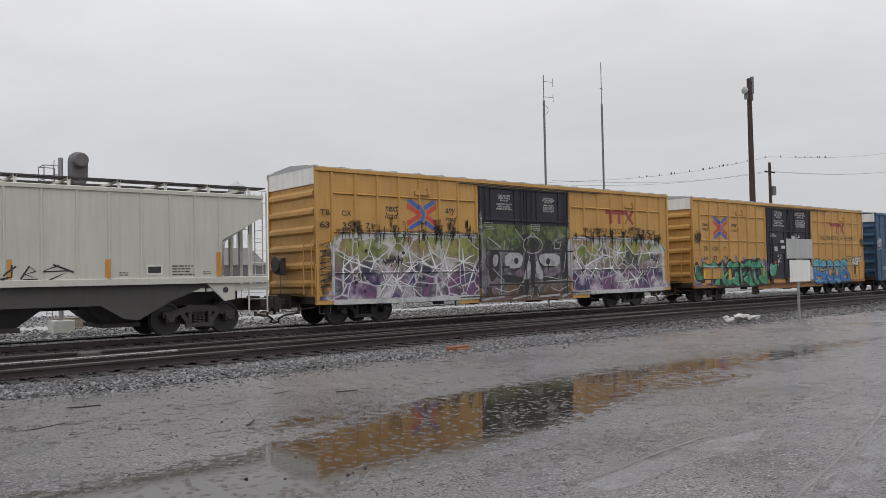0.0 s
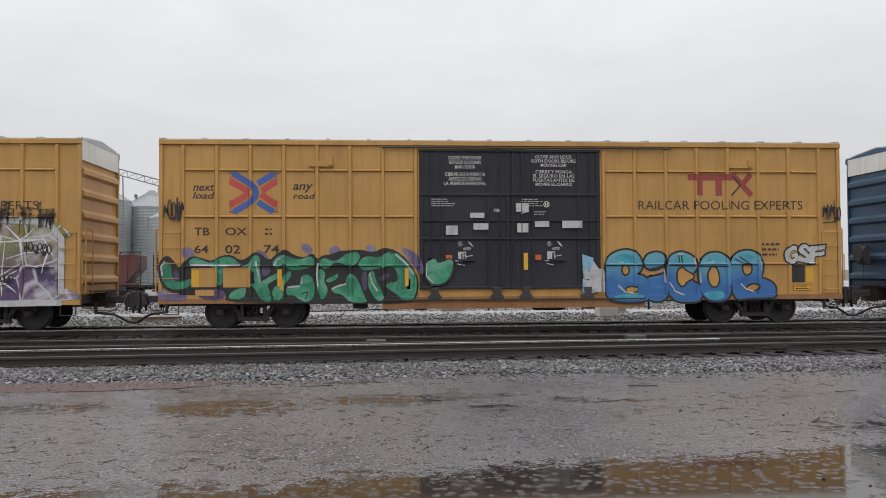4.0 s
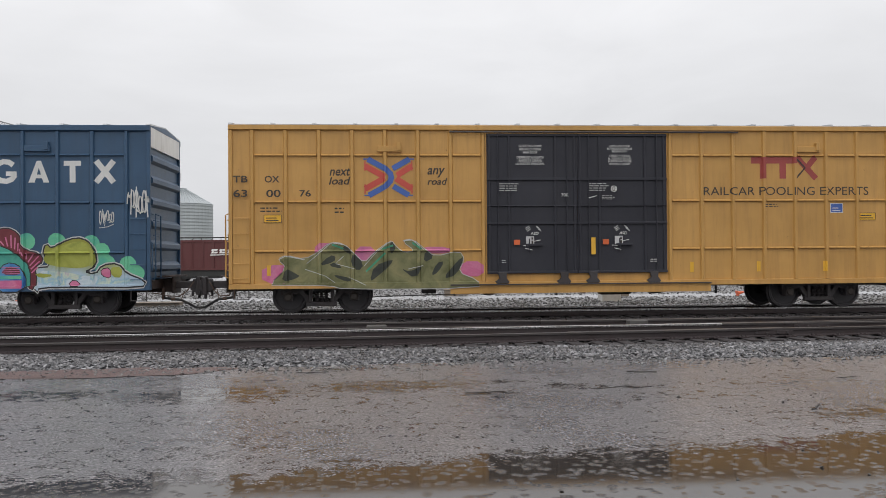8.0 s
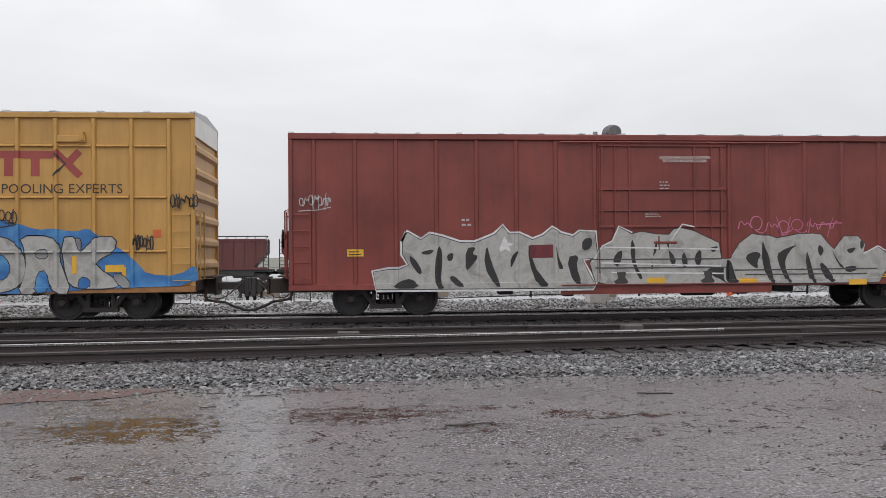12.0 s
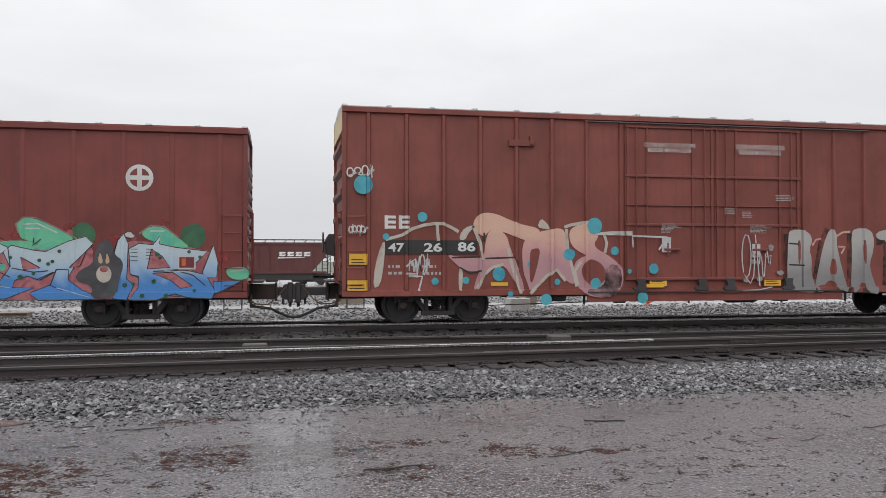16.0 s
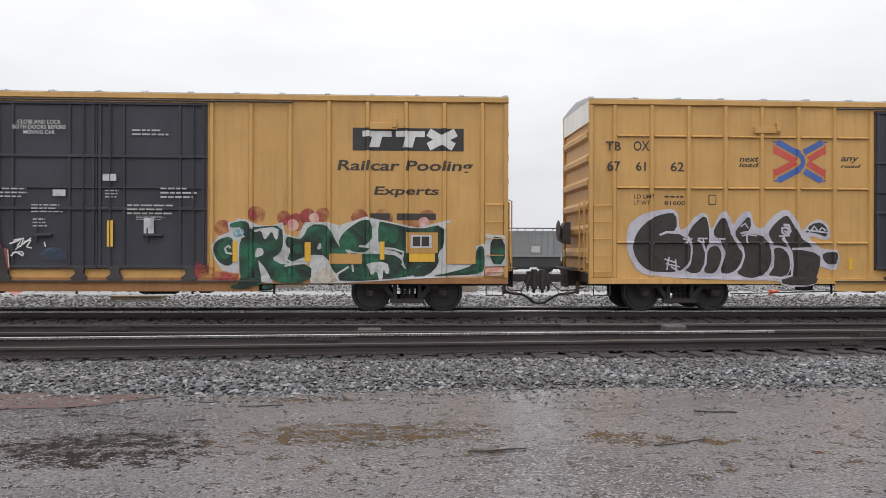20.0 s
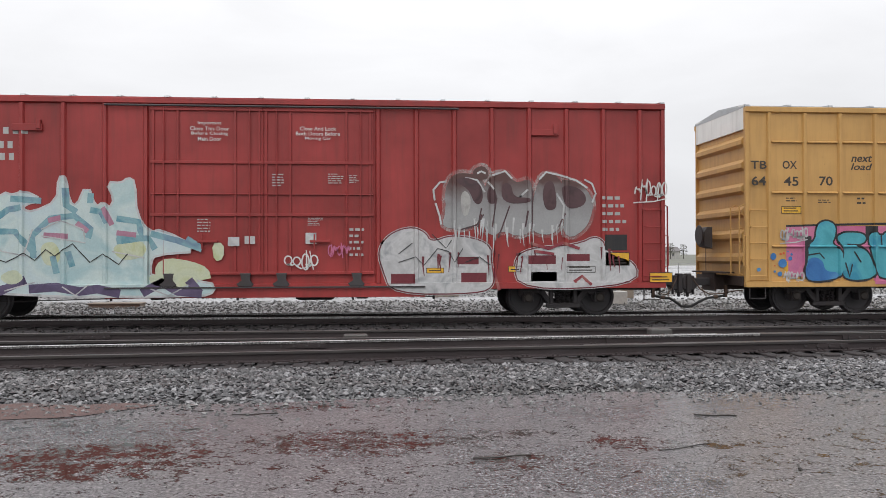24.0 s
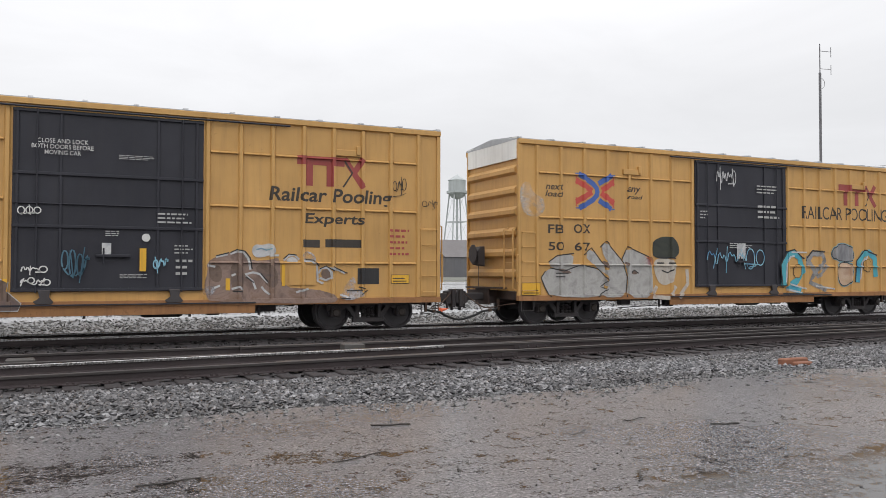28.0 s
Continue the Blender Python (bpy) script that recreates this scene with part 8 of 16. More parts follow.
for p in ([(2.48, 1.67), (2.75, 1.77), (2.68, 1.39), (2.55, 1.05), (2.45, 1.22)], [(3.49, 1.55), (3.96, 1.60), (3.76, 1.36), (3.35, 1.22)], [(4.25, 1.67), (4.34, 1.50), (4.51, 1.05), (4.30, 1.15)], [(4.45, 1.53), (4.98, 1.64), (5.08, 1.46), (4.85, 1.32), (4.58, 1.05), (4.45, 1.25)], [(5.32, 1.27), (5.84, 1.32), (5.74, 1.01), (5.41, 1.14)], [(6.09, 1.60), (6.35, 1.64), (6.42, 1.15), (6.22, 1.04), (6.09, 1.32)], [(2.18, 0.80), (2.28, 1.08), (2.37, 0.80)], [(3.56, 0.67), (3.69, 0.98), (3.83, 0.67)], [(4.78, 0.86), (4.92, 1.01), (5.14, 0.82)], [(6.36, 0.79), (6.56, 0.96), (6.84, 0.76)], [(4.06, 1.95), (4.23, 2.05), (4.27, 1.81)], [(5.27, 2.07), (5.45, 2.05), (5.34, 1.89)]):
    blob(c, p, MISTS, None, 3)
for p in ([(6.24, 2.06), (6.35, 2.03), (6.42, 1.74), (6.28, 1.78)], [(2.01, 1.48), (2.36, 1.45), (2.31, 1.36), (2.04, 1.36)]):
    blob(c, p, MISTS, None, 3)
scrawl(c, [[(1.88, 1.50), (2.14, 1.74), (2.48, 1.84), (2.88, 1.89)], [(3.02, 1.60), (3.22, 1.93), (3.32, 1.70), (3.15, 1.57)], [(3.35, 1.70), (3.76, 1.81), (3.97, 1.74), (4.03, 1.57), (3.49, 1.53), (3.29, 1.39)], [(3.25, 1.05), (3.49, 1.29), (3.96, 1.32), (4.24, 1.05)], [(4.20, 2.05), (4.30, 1.74), (4.23, 1.39), (4.34, 1.15), (4.24, 0.91)], [(4.57, 1.67), (4.84, 1.81), (5.32, 1.89), (5.47, 2.02), (5.32, 2.09)], [(5.46, 1.71), (5.80, 1.64), (6.15, 1.81), (6.28, 2.06)], [(4.44, 1.01), (4.78, 1.22), (5.19, 1.25), (5.39, 1.11), (5.67, 1.04)], [(5.53, 0.70), (5.70, 0.91), (5.60, 1.08)], [(6.01, 1.39), (6.18, 1.53), (6.11, 0.97), (6.29, 1.08)]], 0.03, WB, 9)
scrawl(c, [[(6.63, 1.32), (6.70, 1.57), (6.94, 1.60), (7.08, 1.32), (7.05, 1.04)], [(2.68, 1.81), (2.75, 1.46), (2.68, 1.22)], [(2.91, 1.88), (2.98, 1.57)], [(1.61, 0.85), (1.61, 1.22), (1.74, 1.26)], [(7.64, 0.87), (7.67, 1.08)], [(2.01, 1.46), (2.35, 1.39)], [(6.77, 0.90), (6.98, 0.94), (7.12, 0.80)], [(3.90, 1.12), (4.24, 0.77)], [(2.45, 1.39), (2.50, 1.05)], [(4.44, 1.53), (4.40, 1.22), (4.54, 0.98)], [(6.42, 1.88), (6.56, 1.67)], [(5.46, 1.95), (5.53, 1.74)], [(2.38, 0.77), (2.28, 1.08), (2.18, 0.81)], [(3.84, 0.66), (3.69, 0.98), (3.55, 0.68)], [(3.29, 1.05), (3.63, 1.01)]], 0.03, WB, 9)
scrawl(c, [[(2.28, 1.72), (2.54, 1.81), (2.88, 1.86)], [(3.46, 1.22), (3.89, 1.36)], [(4.84, 1.77), (5.19, 1.84)], [(5.53, 1.66), (5.94, 1.62)], [(6.49, 1.08), (6.70, 1.32)], [(3.29, 1.15), (3.63, 1.17)]], 0.022, LM, 10)
scrawl(c, [[(1.91, 1.43), (2.41, 1.67), (2.68, 1.67)], [(3.02, 1.53), (3.42, 1.60), (4.03, 1.52)], [(4.10, 1.74), (4.23, 1.46)], [(5.19, 1.77), (5.53, 1.57), (6.08, 1.60)], [(4.54, 1.57), (5.19, 1.67)], [(4.44, 0.94), (4.92, 1.12), (5.39, 1.01)], [(5.94, 1.53), (6.01, 1.04)], [(6.56, 1.60), (6.60, 1.08)], [(3.35, 1.32), (3.25, 1.08)], [(2.65, 1.08), (2.95, 1.05)]], 0.045, KB, 7)
scrawl(c, [[(1.05, 1.39), (1.21, 1.43), (1.11, 1.19), (1.28, 1.15)], [(0.95, 1.05), (1.21, 1.09)], [(1.74, 1.91), (1.94, 1.84), (2.11, 1.89)], [(6.70, 2.06), (6.87, 2.02), (6.73, 1.85), (6.91, 1.81)], [(3.55, 2.02), (3.62, 1.84)], [(3.99, 2.02), (3.89, 1.81)], [(5.66, 1.95), (5.60, 1.74)], [(5.87, 1.88), (5.84, 1.71)]], 0.03, MISTS, 5)
Coat(c, 11).rect(1.81, 1.15, 2.37, 1.34).lay("sticker", SY)
Coat(c, 11).rect(2.90, 1.13, 3.00, 1.57).lay("reflector", SY)
Coat(c, 11).rect(6.34, 1.15, 6.45, 1.57).lay("reflector", SY)
blob(c, [(11.13, 0.70), (11.18, 1.04), (11.78, 1.31), (12.05, 1.69), (12.21, 2.17), (12.59, 2.34), (12.92, 2.28), (13.74, 2.25), (14.18, 2.50), (14.62, 2.44), (15.18, 2.23), (15.51, 2.28), (16.07, 2.18), (16.35, 2.29), (16.62, 2.07), (17.24, 1.69), (17.57, 1.36), (17.74, 1.14), (18.47, 1.09), (18.96, 1.41), (18.98, 0.86), (17.18, 0.82), (14.40, 0.69), (11.13, 0.66)], BB, None, 1)
for p in ([(12.13, 2.09), (12.97, 2.12), (13.04, 1.85), (12.81, 1.66), (13.04, 1.61), (12.70, 1.03), (13.74, 0.96), (13.79, 0.77), (12.10, 0.66), (12.27, 0.73), (12.04, 0.96), (12.46, 1.52), (12.26, 1.61), (12.06, 1.71)], [(13.03, 2.06), (13.31, 2.12), (13.48, 1.69), (13.58, 2.01), (13.92, 2.12), (14.02, 1.42), (13.85, 0.96), (13.68, 1.09), (13.52, 0.87), (13.31, 1.20), (13.19, 0.92), (12.92, 0.92), (13.20, 1.53)], [(13.87, 1.74), (14.07, 2.01), (14.40, 2.08), (14.74, 1.85), (14.91, 1.47), (14.85, 1.04), (14.67, 0.81), (14.18, 0.71), (13.89, 1.04)], [(14.75, 2.09), (15.51, 2.08), (15.72, 1.80), (15.67, 1.55), (15.79, 1.20), (15.97, 0.70), (15.61, 0.70), (15.39, 1.04), (15.17, 0.70), (14.73, 0.71), (14.91, 1.26), (14.90, 1.74)]):
    blob(c, p, SILW, KB, 3, 0.03)
blob(c, [(15.72, 2.04), (16.08, 2.07), (16.13, 1.63), (16.40, 1.91), (16.58, 2.07), (17.03, 2.04), (16.96, 1.69), (16.62, 1.53), (16.51, 1.36), (17.13, 0.92), (16.95, 0.81), (16.06, 0.81), (15.84, 1.04)], SILW, KB, 3, 0.03)
blob(c, [(14.10, 1.47), (14.32, 1.69), (14.54, 1.42), (14.51, 1.15), (14.31, 1.01), (14.12, 1.20)], BB, KB, 5, 0.02)
blob(c, [(15.15, 1.74), (15.40, 1.77), (15.42, 1.55), (15.15, 1.55)], GRY, KB, 5, 0.02)
blob(c, [(15.17, 1.20), (15.37, 1.26), (15.47, 0.74), (15.11, 0.72)], BB, KB, 5, 0.02)
for p in ([(13.30, 2.13), (13.48, 2.14), (13.50, 1.71)], [(12.64, 1.03), (13.04, 1.59), (12.92, 1.03)], [(13.24, 0.92), (13.35, 1.23), (13.55, 0.92)], [(16.04, 2.04), (16.20, 2.01), (16.17, 1.66)], [(12.70, 1.77), (13.00, 1.79), (13.04, 1.62), (12.86, 1.63)]):
    blob(c, p, GRY, KB, 5, 0.02)
blob(c, [(16.17, 1.09), (16.39, 1.04), (16.39, 0.82), (16.11, 0.82)], BB, KB, 5, 0.02)
blob(c, [(16.90, 1.15), (17.18, 1.15), (17.40, 0.82), (17.12, 0.82)], GRY, KB, 5, 0.02)
Coat(c, 9).rect(16.76, 1.20, 17.21, 1.38).lay("sticker", SY)
Coat(c, 9).rect(12.54, 1.15, 12.63, 1.58).lay("reflector", SY)
Coat(c, 9).rect(15.98, 1.17, 16.09, 1.61).lay("reflector", SY)
squiggle(c, 18.31, 2.73, 18.97, 3.11, KB, 6, 0.04, 62)
squiggle(c, 13.81, 2.33, 14.72, 2.79, KB, 6, 0.03, 63)
squiggle(c, 17.41, 1.70, 17.89, 2.14, KB, 6, 0.04, 64)
patch(c, 17.89, 2.04, 18.08, 2.23, SO)
reflectors(c, [3.55, 7.6, 12.6, 17.2])
c = CARS["rust"]
blob(c, [(2.83, 1.89), (2.94, 2.13), (3.28, 1.93), (3.51, 2.08), (3.81, 2.01), (4.26, 1.86), (4.64, 1.85), (5.03, 2.00), (5.18, 2.07), (5.37, 2.27), (5.52, 2.07), (5.80, 2.07), (6.13, 1.92), (6.41, 2.02), (6.65, 2.22), (6.88, 2.07), (7.19, 1.99), (7.35, 2.11), (7.74, 2.11), (7.81, 1.46), (7.42, 1.42), (7.57, 1.09), (7.73, 0.79), (7.68, 0.69), (2.15, 0.71), (2.09, 1.14), (2.45, 1.19), (2.75, 1.20), (2.98, 1.31), (2.83, 1.57)], SILW, KB, 3, 0.02, 0, rim=WBR, rim_w=0.06)
for p in ([(2.98, 1.57), (3.17, 1.42), (3.32, 1.13), (3.23, 1.05), (3.02, 1.35)], [(3.28, 1.64), (3.63, 1.71), (3.53, 1.57), (3.32, 1.57)], [(3.73, 1.86), (3.84, 1.56), (3.77, 0.83), (3.89, 0.71), (3.65, 0.71), (3.62, 1.27)], [(3.93, 1.56), (4.11, 1.62), (4.08, 1.41), (3.96, 1.39)], [(4.10, 1.05), (4.41, 0.75), (4.18, 0.75), (3.98, 0.97)], [(4.41, 1.71), (4.69, 1.77), (4.57, 1.56), (4.75, 1.53), (4.56, 1.26), (4.41, 1.12)], [(4.95, 1.85), (5.05, 1.41), (5.32, 0.74), (5.17, 0.74), (4.87, 1.26)], [(5.56, 1.48), (5.79, 1.70), (5.67, 1.40), (5.56, 1.18)], [(6.03, 1.92), (6.17, 1.25), (6.40, 0.95), (6.56, 0.73), (6.25, 0.73), (6.02, 1.40)], [(6.72, 1.84), (6.80, 1.47), (6.95, 1.17), (6.79, 1.17)]):
    Coat(c, 6).poly(smooth(p, 1)).lay("graffiti", KB)
for p in ([(7.00, 1.47), (7.34, 1.54), (7.26, 1.24), (7.41, 0.79), (7.18, 0.80)], [(7.42, 1.92), (7.69, 1.99), (7.66, 1.69), (7.42, 1.62)], [(2.52, 0.72), (2.75, 0.91), (3.05, 0.98), (3.27, 0.72)]):
    Coat(c, 6).poly(smooth(p, 1)).lay("graffiti", KB)
blob(c, [(5.27, 1.70), (5.33, 1.85), (5.41, 2.03), (5.49, 1.85), (5.64, 1.82), (5.52, 1.75), (5.58, 1.61), (5.42, 1.69), (5.30, 1.61)], WBR, None, 6, 0.045, 0)
blob(c, [(6.06, 1.79), (6.66, 1.80), (6.66, 1.47), (6.05, 1.46)], MAR, None, 6, 0.045, 0)
blob(c, [(7.62, 1.32), (7.89, 1.72), (8.16, 1.85), (8.36, 2.23), (8.69, 2.05), (8.95, 2.11), (9.35, 2.04), (9.68, 2.03), (9.81, 2.17), (10.01, 2.20), (10.35, 2.12), (10.55, 2.02), (11.01, 1.81), (11.07, 1.40), (11.34, 1.40), (11.61, 1.80), (11.95, 2.04), (12.18, 2.00), (12.42, 1.99), (12.62, 1.92), (13.23, 2.03), (13.64, 2.04), (13.84, 2.01), (14.04, 1.76), (14.20, 1.62), (14.31, 1.76), (14.45, 1.96), (14.86, 1.96), (15.06, 1.75), (15.01, 1.54), (15.40, 1.67), (15.64, 1.53), (15.63, 1.05), (15.38, 0.75), (11.33, 0.75), (8.01, 0.78), (7.75, 0.85)], SILW, KB, 3, 0.022, 0)
for p in ([(8.69, 1.98), (8.79, 1.71), (8.78, 1.30), (9.00, 0.90), (8.87, 0.90), (8.65, 1.44)], [(9.35, 1.97), (9.37, 1.63), (9.21, 1.43), (9.27, 1.16), (9.18, 1.16)], [(9.68, 1.97), (9.61, 1.70), (9.87, 1.42), (9.80, 1.15), (9.67, 1.43)], [(10.07, 1.62), (10.20, 1.28), (10.07, 1.15), (10.00, 1.42)], [(10.34, 1.48), (10.54, 1.68), (10.54, 1.28), (10.40, 1.21)], [(10.74, 1.68), (11.01, 1.74), (10.87, 1.54)], [(10.67, 1.14), (11.14, 1.27), (11.13, 0.79), (11.33, 0.75), (10.73, 1.00)], [(11.27, 1.40), (11.40, 1.26), (11.47, 0.99), (11.57, 0.74), (11.20, 0.75), (11.18, 1.20)], [(11.74, 1.46), (12.01, 1.59), (12.21, 1.52), (12.08, 1.32), (12.11, 1.11), (11.87, 1.25)]):
    Coat(c, 6).poly(smooth(p, 1)).lay("graffiti", KB)
for p in ([(12.22, 1.93), (12.31, 1.65), (12.41, 1.38), (12.56, 0.72), (12.43, 0.73), (12.21, 1.25)], [(12.68, 1.58), (13.23, 1.78), (12.95, 1.58), (12.81, 1.24), (13.01, 0.76), (12.88, 0.76), (12.61, 1.38)], [(13.43, 1.64), (13.52, 1.36), (13.69, 0.74), (13.55, 0.75), (13.38, 1.23)], [(13.77, 1.77), (13.93, 1.63), (13.83, 1.42), (13.74, 1.56)], [(13.90, 1.29), (14.23, 0.80), (14.02, 0.74), (13.76, 1.22)], [(14.11, 1.69), (14.28, 1.35), (14.50, 1.07), (14.30, 1.21)], [(14.51, 1.62), (14.85, 1.68), (14.65, 1.48)], [(14.44, 1.14), (14.78, 1.20), (14.84, 1.07), (14.57, 1.00)], [(14.92, 1.89), (15.06, 1.75), (14.93, 1.58)], [(8.28, 1.58), (8.48, 1.65), (8.35, 1.18), (8.18, 1.32)]):
    Coat(c, 6).poly(smooth(p, 1)).lay("graffiti", KB)
scrawl(c, [[(7.69, 1.35), (7.92, 1.75), (8.18, 1.88), (8.36, 2.26), (8.71, 2.09)], [(9.68, 1.76), (9.83, 2.03), (10.04, 2.30), (10.36, 2.23)], [(15.01, 1.50), (15.40, 1.70), (15.74, 1.53)], [(7.96, 1.72), (11.01, 1.65)], [(7.89, 1.32), (11.07, 1.21)], [(8.15, 1.07), (11.13, 1.02)]], 0.035, WBR, 8)
scrawl(c, [[(7.62, 1.41), (11.07, 1.40)], [(7.75, 1.19), (11.20, 1.18)], [(11.47, 1.10), (15.39, 1.11)], [(11.74, 0.98), (15.11, 0.98)]], 0.03, CHR, 9)
Coat(c, 9).rect(9.08, 0.79, 9.56, 0.93).lay("reflector", SY)
Coat(c, 9).rect(11.57, 0.75, 12.05, 0.88).lay("reflector", SY)
Coat(c, 9).rect(14.54, 0.69, 15.04, 0.83).lay("reflector", SY)
Coat(c, 9).rect(16.36, 0.66, 16.86, 0.80).lay("reflector", SY)
squiggle(c, 11.48, 1.98, 14.45, 2.53, PK, 8, 0.025, 71, 2)
squiggle(c, 0.25, 2.72, 1.05, 3.11, WB, 7, 0.025, 72)
lines(c, 9.45, 3.88, 10.81, 4.06, ["CLOSE AND LOCK DOORS", "BEFORE MOVING CAR"])
notice(c, 9.45, 3.18, 9.74, 3.43, 3)
notice(c, 9.06, 2.48, 9.49, 2.61, 3)
notice(c, 16.45, 1.52, 16.77, 1.83, 3)
patch(c, 17.28, 1.77, 17.77, 2.06, SY)
patch(c, 17.26, 1.34, 17.77, 1.71, WB)
notice(c, 17.34, 1.41, 17.69, 1.65, 3, K)
patch(c, 1.42, 1.52, 1.86, 1.73, SY)
notice(c, 16.42, 1.55, 16.79, 1.82, 3)
Coat(c, 2).disc(16.63, 3.41, 0.36).lay("logo", W, "round white emblem")
Coat(c, 3).disc(16.63, 3.41, 0.27).lay("logo", REDB)
Coat(c, 4).rect(16.58, 3.17, 16.68, 3.65).rect(16.39, 3.36, 16.87, 3.46).lay("logo", W)
squiggle(c, 16.24, 1.08, 17.23, 1.42, W, 6, 0.03, 73)
squiggle(c, 16.77, 0.77, 18.19, 1.07, WB, 8, 0.05, 74)
notice(c, 4.32, 2.25, 4.57, 2.50, 2)
patch(c, 15.1, 0.86, 15.7, 0.98, SY, "reflector")
patch(c, 5.4, 0.86, 6.0, 0.98, SY, "reflector")
patch(c, 9.3, 0.86, 10.0, 0.98, SY, "reflector")
c = CARS["flora"]
glyph_bar(c, 1.21, 2.50, 1.41, 2.79, W)
glyph_bar(c, 1.47, 2.50, 1.67, 2.78, W)
glyph_bar(c, 2.12, 2.51, 2.30, 2.78, W)
glyph_bar(c, 2.36, 2.50, 2.54, 2.78, W)
letters(c, '781', 1.15, 2.06, 1.76, 2.32, W, bold=0.02)
letters(c, '688', 2.01, 2.06, 2.67, 2.33, W, bold=0.02)
spots(c, GNL, 1, (2.92, 2.13, 0.15), (3.06, 2.23, 0.16), (3.28, 2.27, 0.19), (3.50, 2.22, 0.17), (3.64, 2.28, 0.11), (3.83, 2.34, 0.10), (4.59, 2.15, 0.13), (4.78, 2.19, 0.16), (4.95, 2.27, 0.14), (5.09, 2.19, 0.12), (5.19, 2.32, 0.08), (5.01, 2.11, 0.11), (5.68, 2.13, 0.14), (5.82, 2.22, 0.15), (5.99, 2.16, 0.15), (6.13, 2.07, 0.15), (7.38, 2.13, 0.07), (7.81, 1.95, 0.09), (7.94, 2.10, 0.07), (6.41, 1.65, 0.10), (7.84, 1.75, 0.12), (7.64, 1.64, 0.17), (7.49, 1.50, 0.16), (7.84, 1.33, 0.17), (8.07, 1.55, 0.11), (8.12, 1.32, 0.13))
spots(c, GNL, 1, (0.35, 1.75, 0.11), (0.81, 1.72, 0.12), (0.78, 0.89, 0.10), (1.30, 1.89, 0.08), (1.13, 0.86, 0.12))
for p in ([(1.38, 1.75), (1.49, 1.94), (1.69, 2.03), (1.88, 2.08), (1.90, 1.72), (1.68, 1.75)], [(0.70, 1.39), (0.92, 1.53), (1.38, 1.36), (1.38, 0.75), (1.08, 0.75), (1.13, 1.14), (0.86, 1.19)], [(7.41, 0.84), (7.83, 0.78), (8.06, 0.75), (8.01, 1.21), (7.78, 1.33), (7.44, 1.30)]):
    blob(c, p, GNL, None, 1)
scrawl(c, [[(3.23, 2.30), (3.45, 2.29)], [(3.34, 2.22), (3.53, 2.33)], [(4.73, 2.15), (4.92, 2.19)], [(4.95, 2.33), (5.09, 2.32)], [(5.80, 2.10), (5.99, 2.11)], [(7.30, 2.18), (7.44, 2.13)], [(7.78, 1.84), (7.90, 1.81)], [(1.13, 0.94), (1.19, 0.77)], [(1.25, 1.89), (1.38, 1.93)]], 0.05, BLV, 4)
scrawl(c, [[(0.73, 1.36), (0.95, 1.42), (0.89, 1.28)], [(0.97, 1.28), (1.30, 1.36)], [(1.49, 1.89), (1.79, 1.91)], [(1.57, 1.80), (1.82, 1.83)], [(2.87, 2.11), (3.01, 2.19), (3.17, 2.13)], [(3.59, 2.33), (3.67, 2.22), (3.59, 2.13)], [(4.56, 2.16), (4.73, 2.27), (4.78, 2.16)], [(5.91, 2.19), (6.13, 2.21)], [(7.52, 1.58), (7.72, 1.55)], [(7.84, 1.24), (8.04, 1.30)]], 0.025, KB, 4)
blob(c, [(0.93, 1.58), (1.25, 1.74), (1.91, 1.73), (1.94, 1.97), (2.23, 2.06), (2.73, 2.06), (2.80, 2.19), (3.12, 2.15), (3.78, 2.15), (3.98, 2.27), (4.25, 2.27), (4.49, 2.13), (4.52, 2.02), (5.12, 2.02), (5.18, 2.18), (5.49, 2.19), (5.57, 1.98), (6.08, 1.92), (6.13, 2.10), (6.36, 2.00), (6.36, 1.42), (6.13, 0.72), (1.25, 0.75), (1.39, 1.37), (0.96, 1.51)], VIL, KB, 1, 0.025)
scrawl(c, [[(1.00, 1.58), (1.33, 1.65)], [(1.14, 1.67), (1.52, 1.70)], [(1.95, 1.94), (2.19, 1.96)], [(1.94, 1.86), (2.21, 1.86)], [(1.96, 1.79), (2.18, 1.78)], [(1.41, 1.30), (1.69, 1.30)], [(1.40, 1.21), (1.67, 1.20)], [(1.41, 1.08), (1.71, 1.09)], [(1.42, 0.94), (1.69, 0.94)], [(1.40, 0.83), (1.71, 0.84)], [(2.81, 2.12), (3.09, 2.13)], [(2.85, 2.04), (3.07, 2.02)], [(2.78, 1.63), (2.95, 1.63)], [(2.81, 1.74), (2.98, 1.76)], [(2.56, 1.02), (2.89, 1.01)], [(2.61, 0.92), (2.83, 0.92)], [(2.64, 0.82), (2.84, 0.82)], [(3.45, 2.08), (3.67, 2.08)], [(4.48, 2.02), (4.98, 2.04)], [(4.42, 1.29), (4.67, 1.29)], [(4.44, 1.17), (4.75, 1.15)], [(4.39, 1.06), (4.78, 1.06)], [(4.47, 0.98), (4.75, 0.97)], [(4.78, 1.51), (5.06, 1.51)]], 0.02, KB, 5)
scrawl(c, [[(5.68, 1.28), (5.68, 1.28)], [(5.73, 0.97), (5.96, 0.97)], [(5.71, 0.84), (5.93, 0.84)], [(5.85, 1.22), (6.10, 1.22)], [(6.08, 1.76), (6.28, 1.76)], [(6.05, 1.66), (6.26, 1.66)], [(6.08, 1.54), (6.27, 1.54)], [(5.23, 2.10), (5.49, 2.10)], [(4.17, 2.00), (4.34, 1.89)], [(3.47, 1.60), (3.75, 1.60)], [(3.50, 1.71), (3.72, 1.71)]], 0.02, KB, 5)
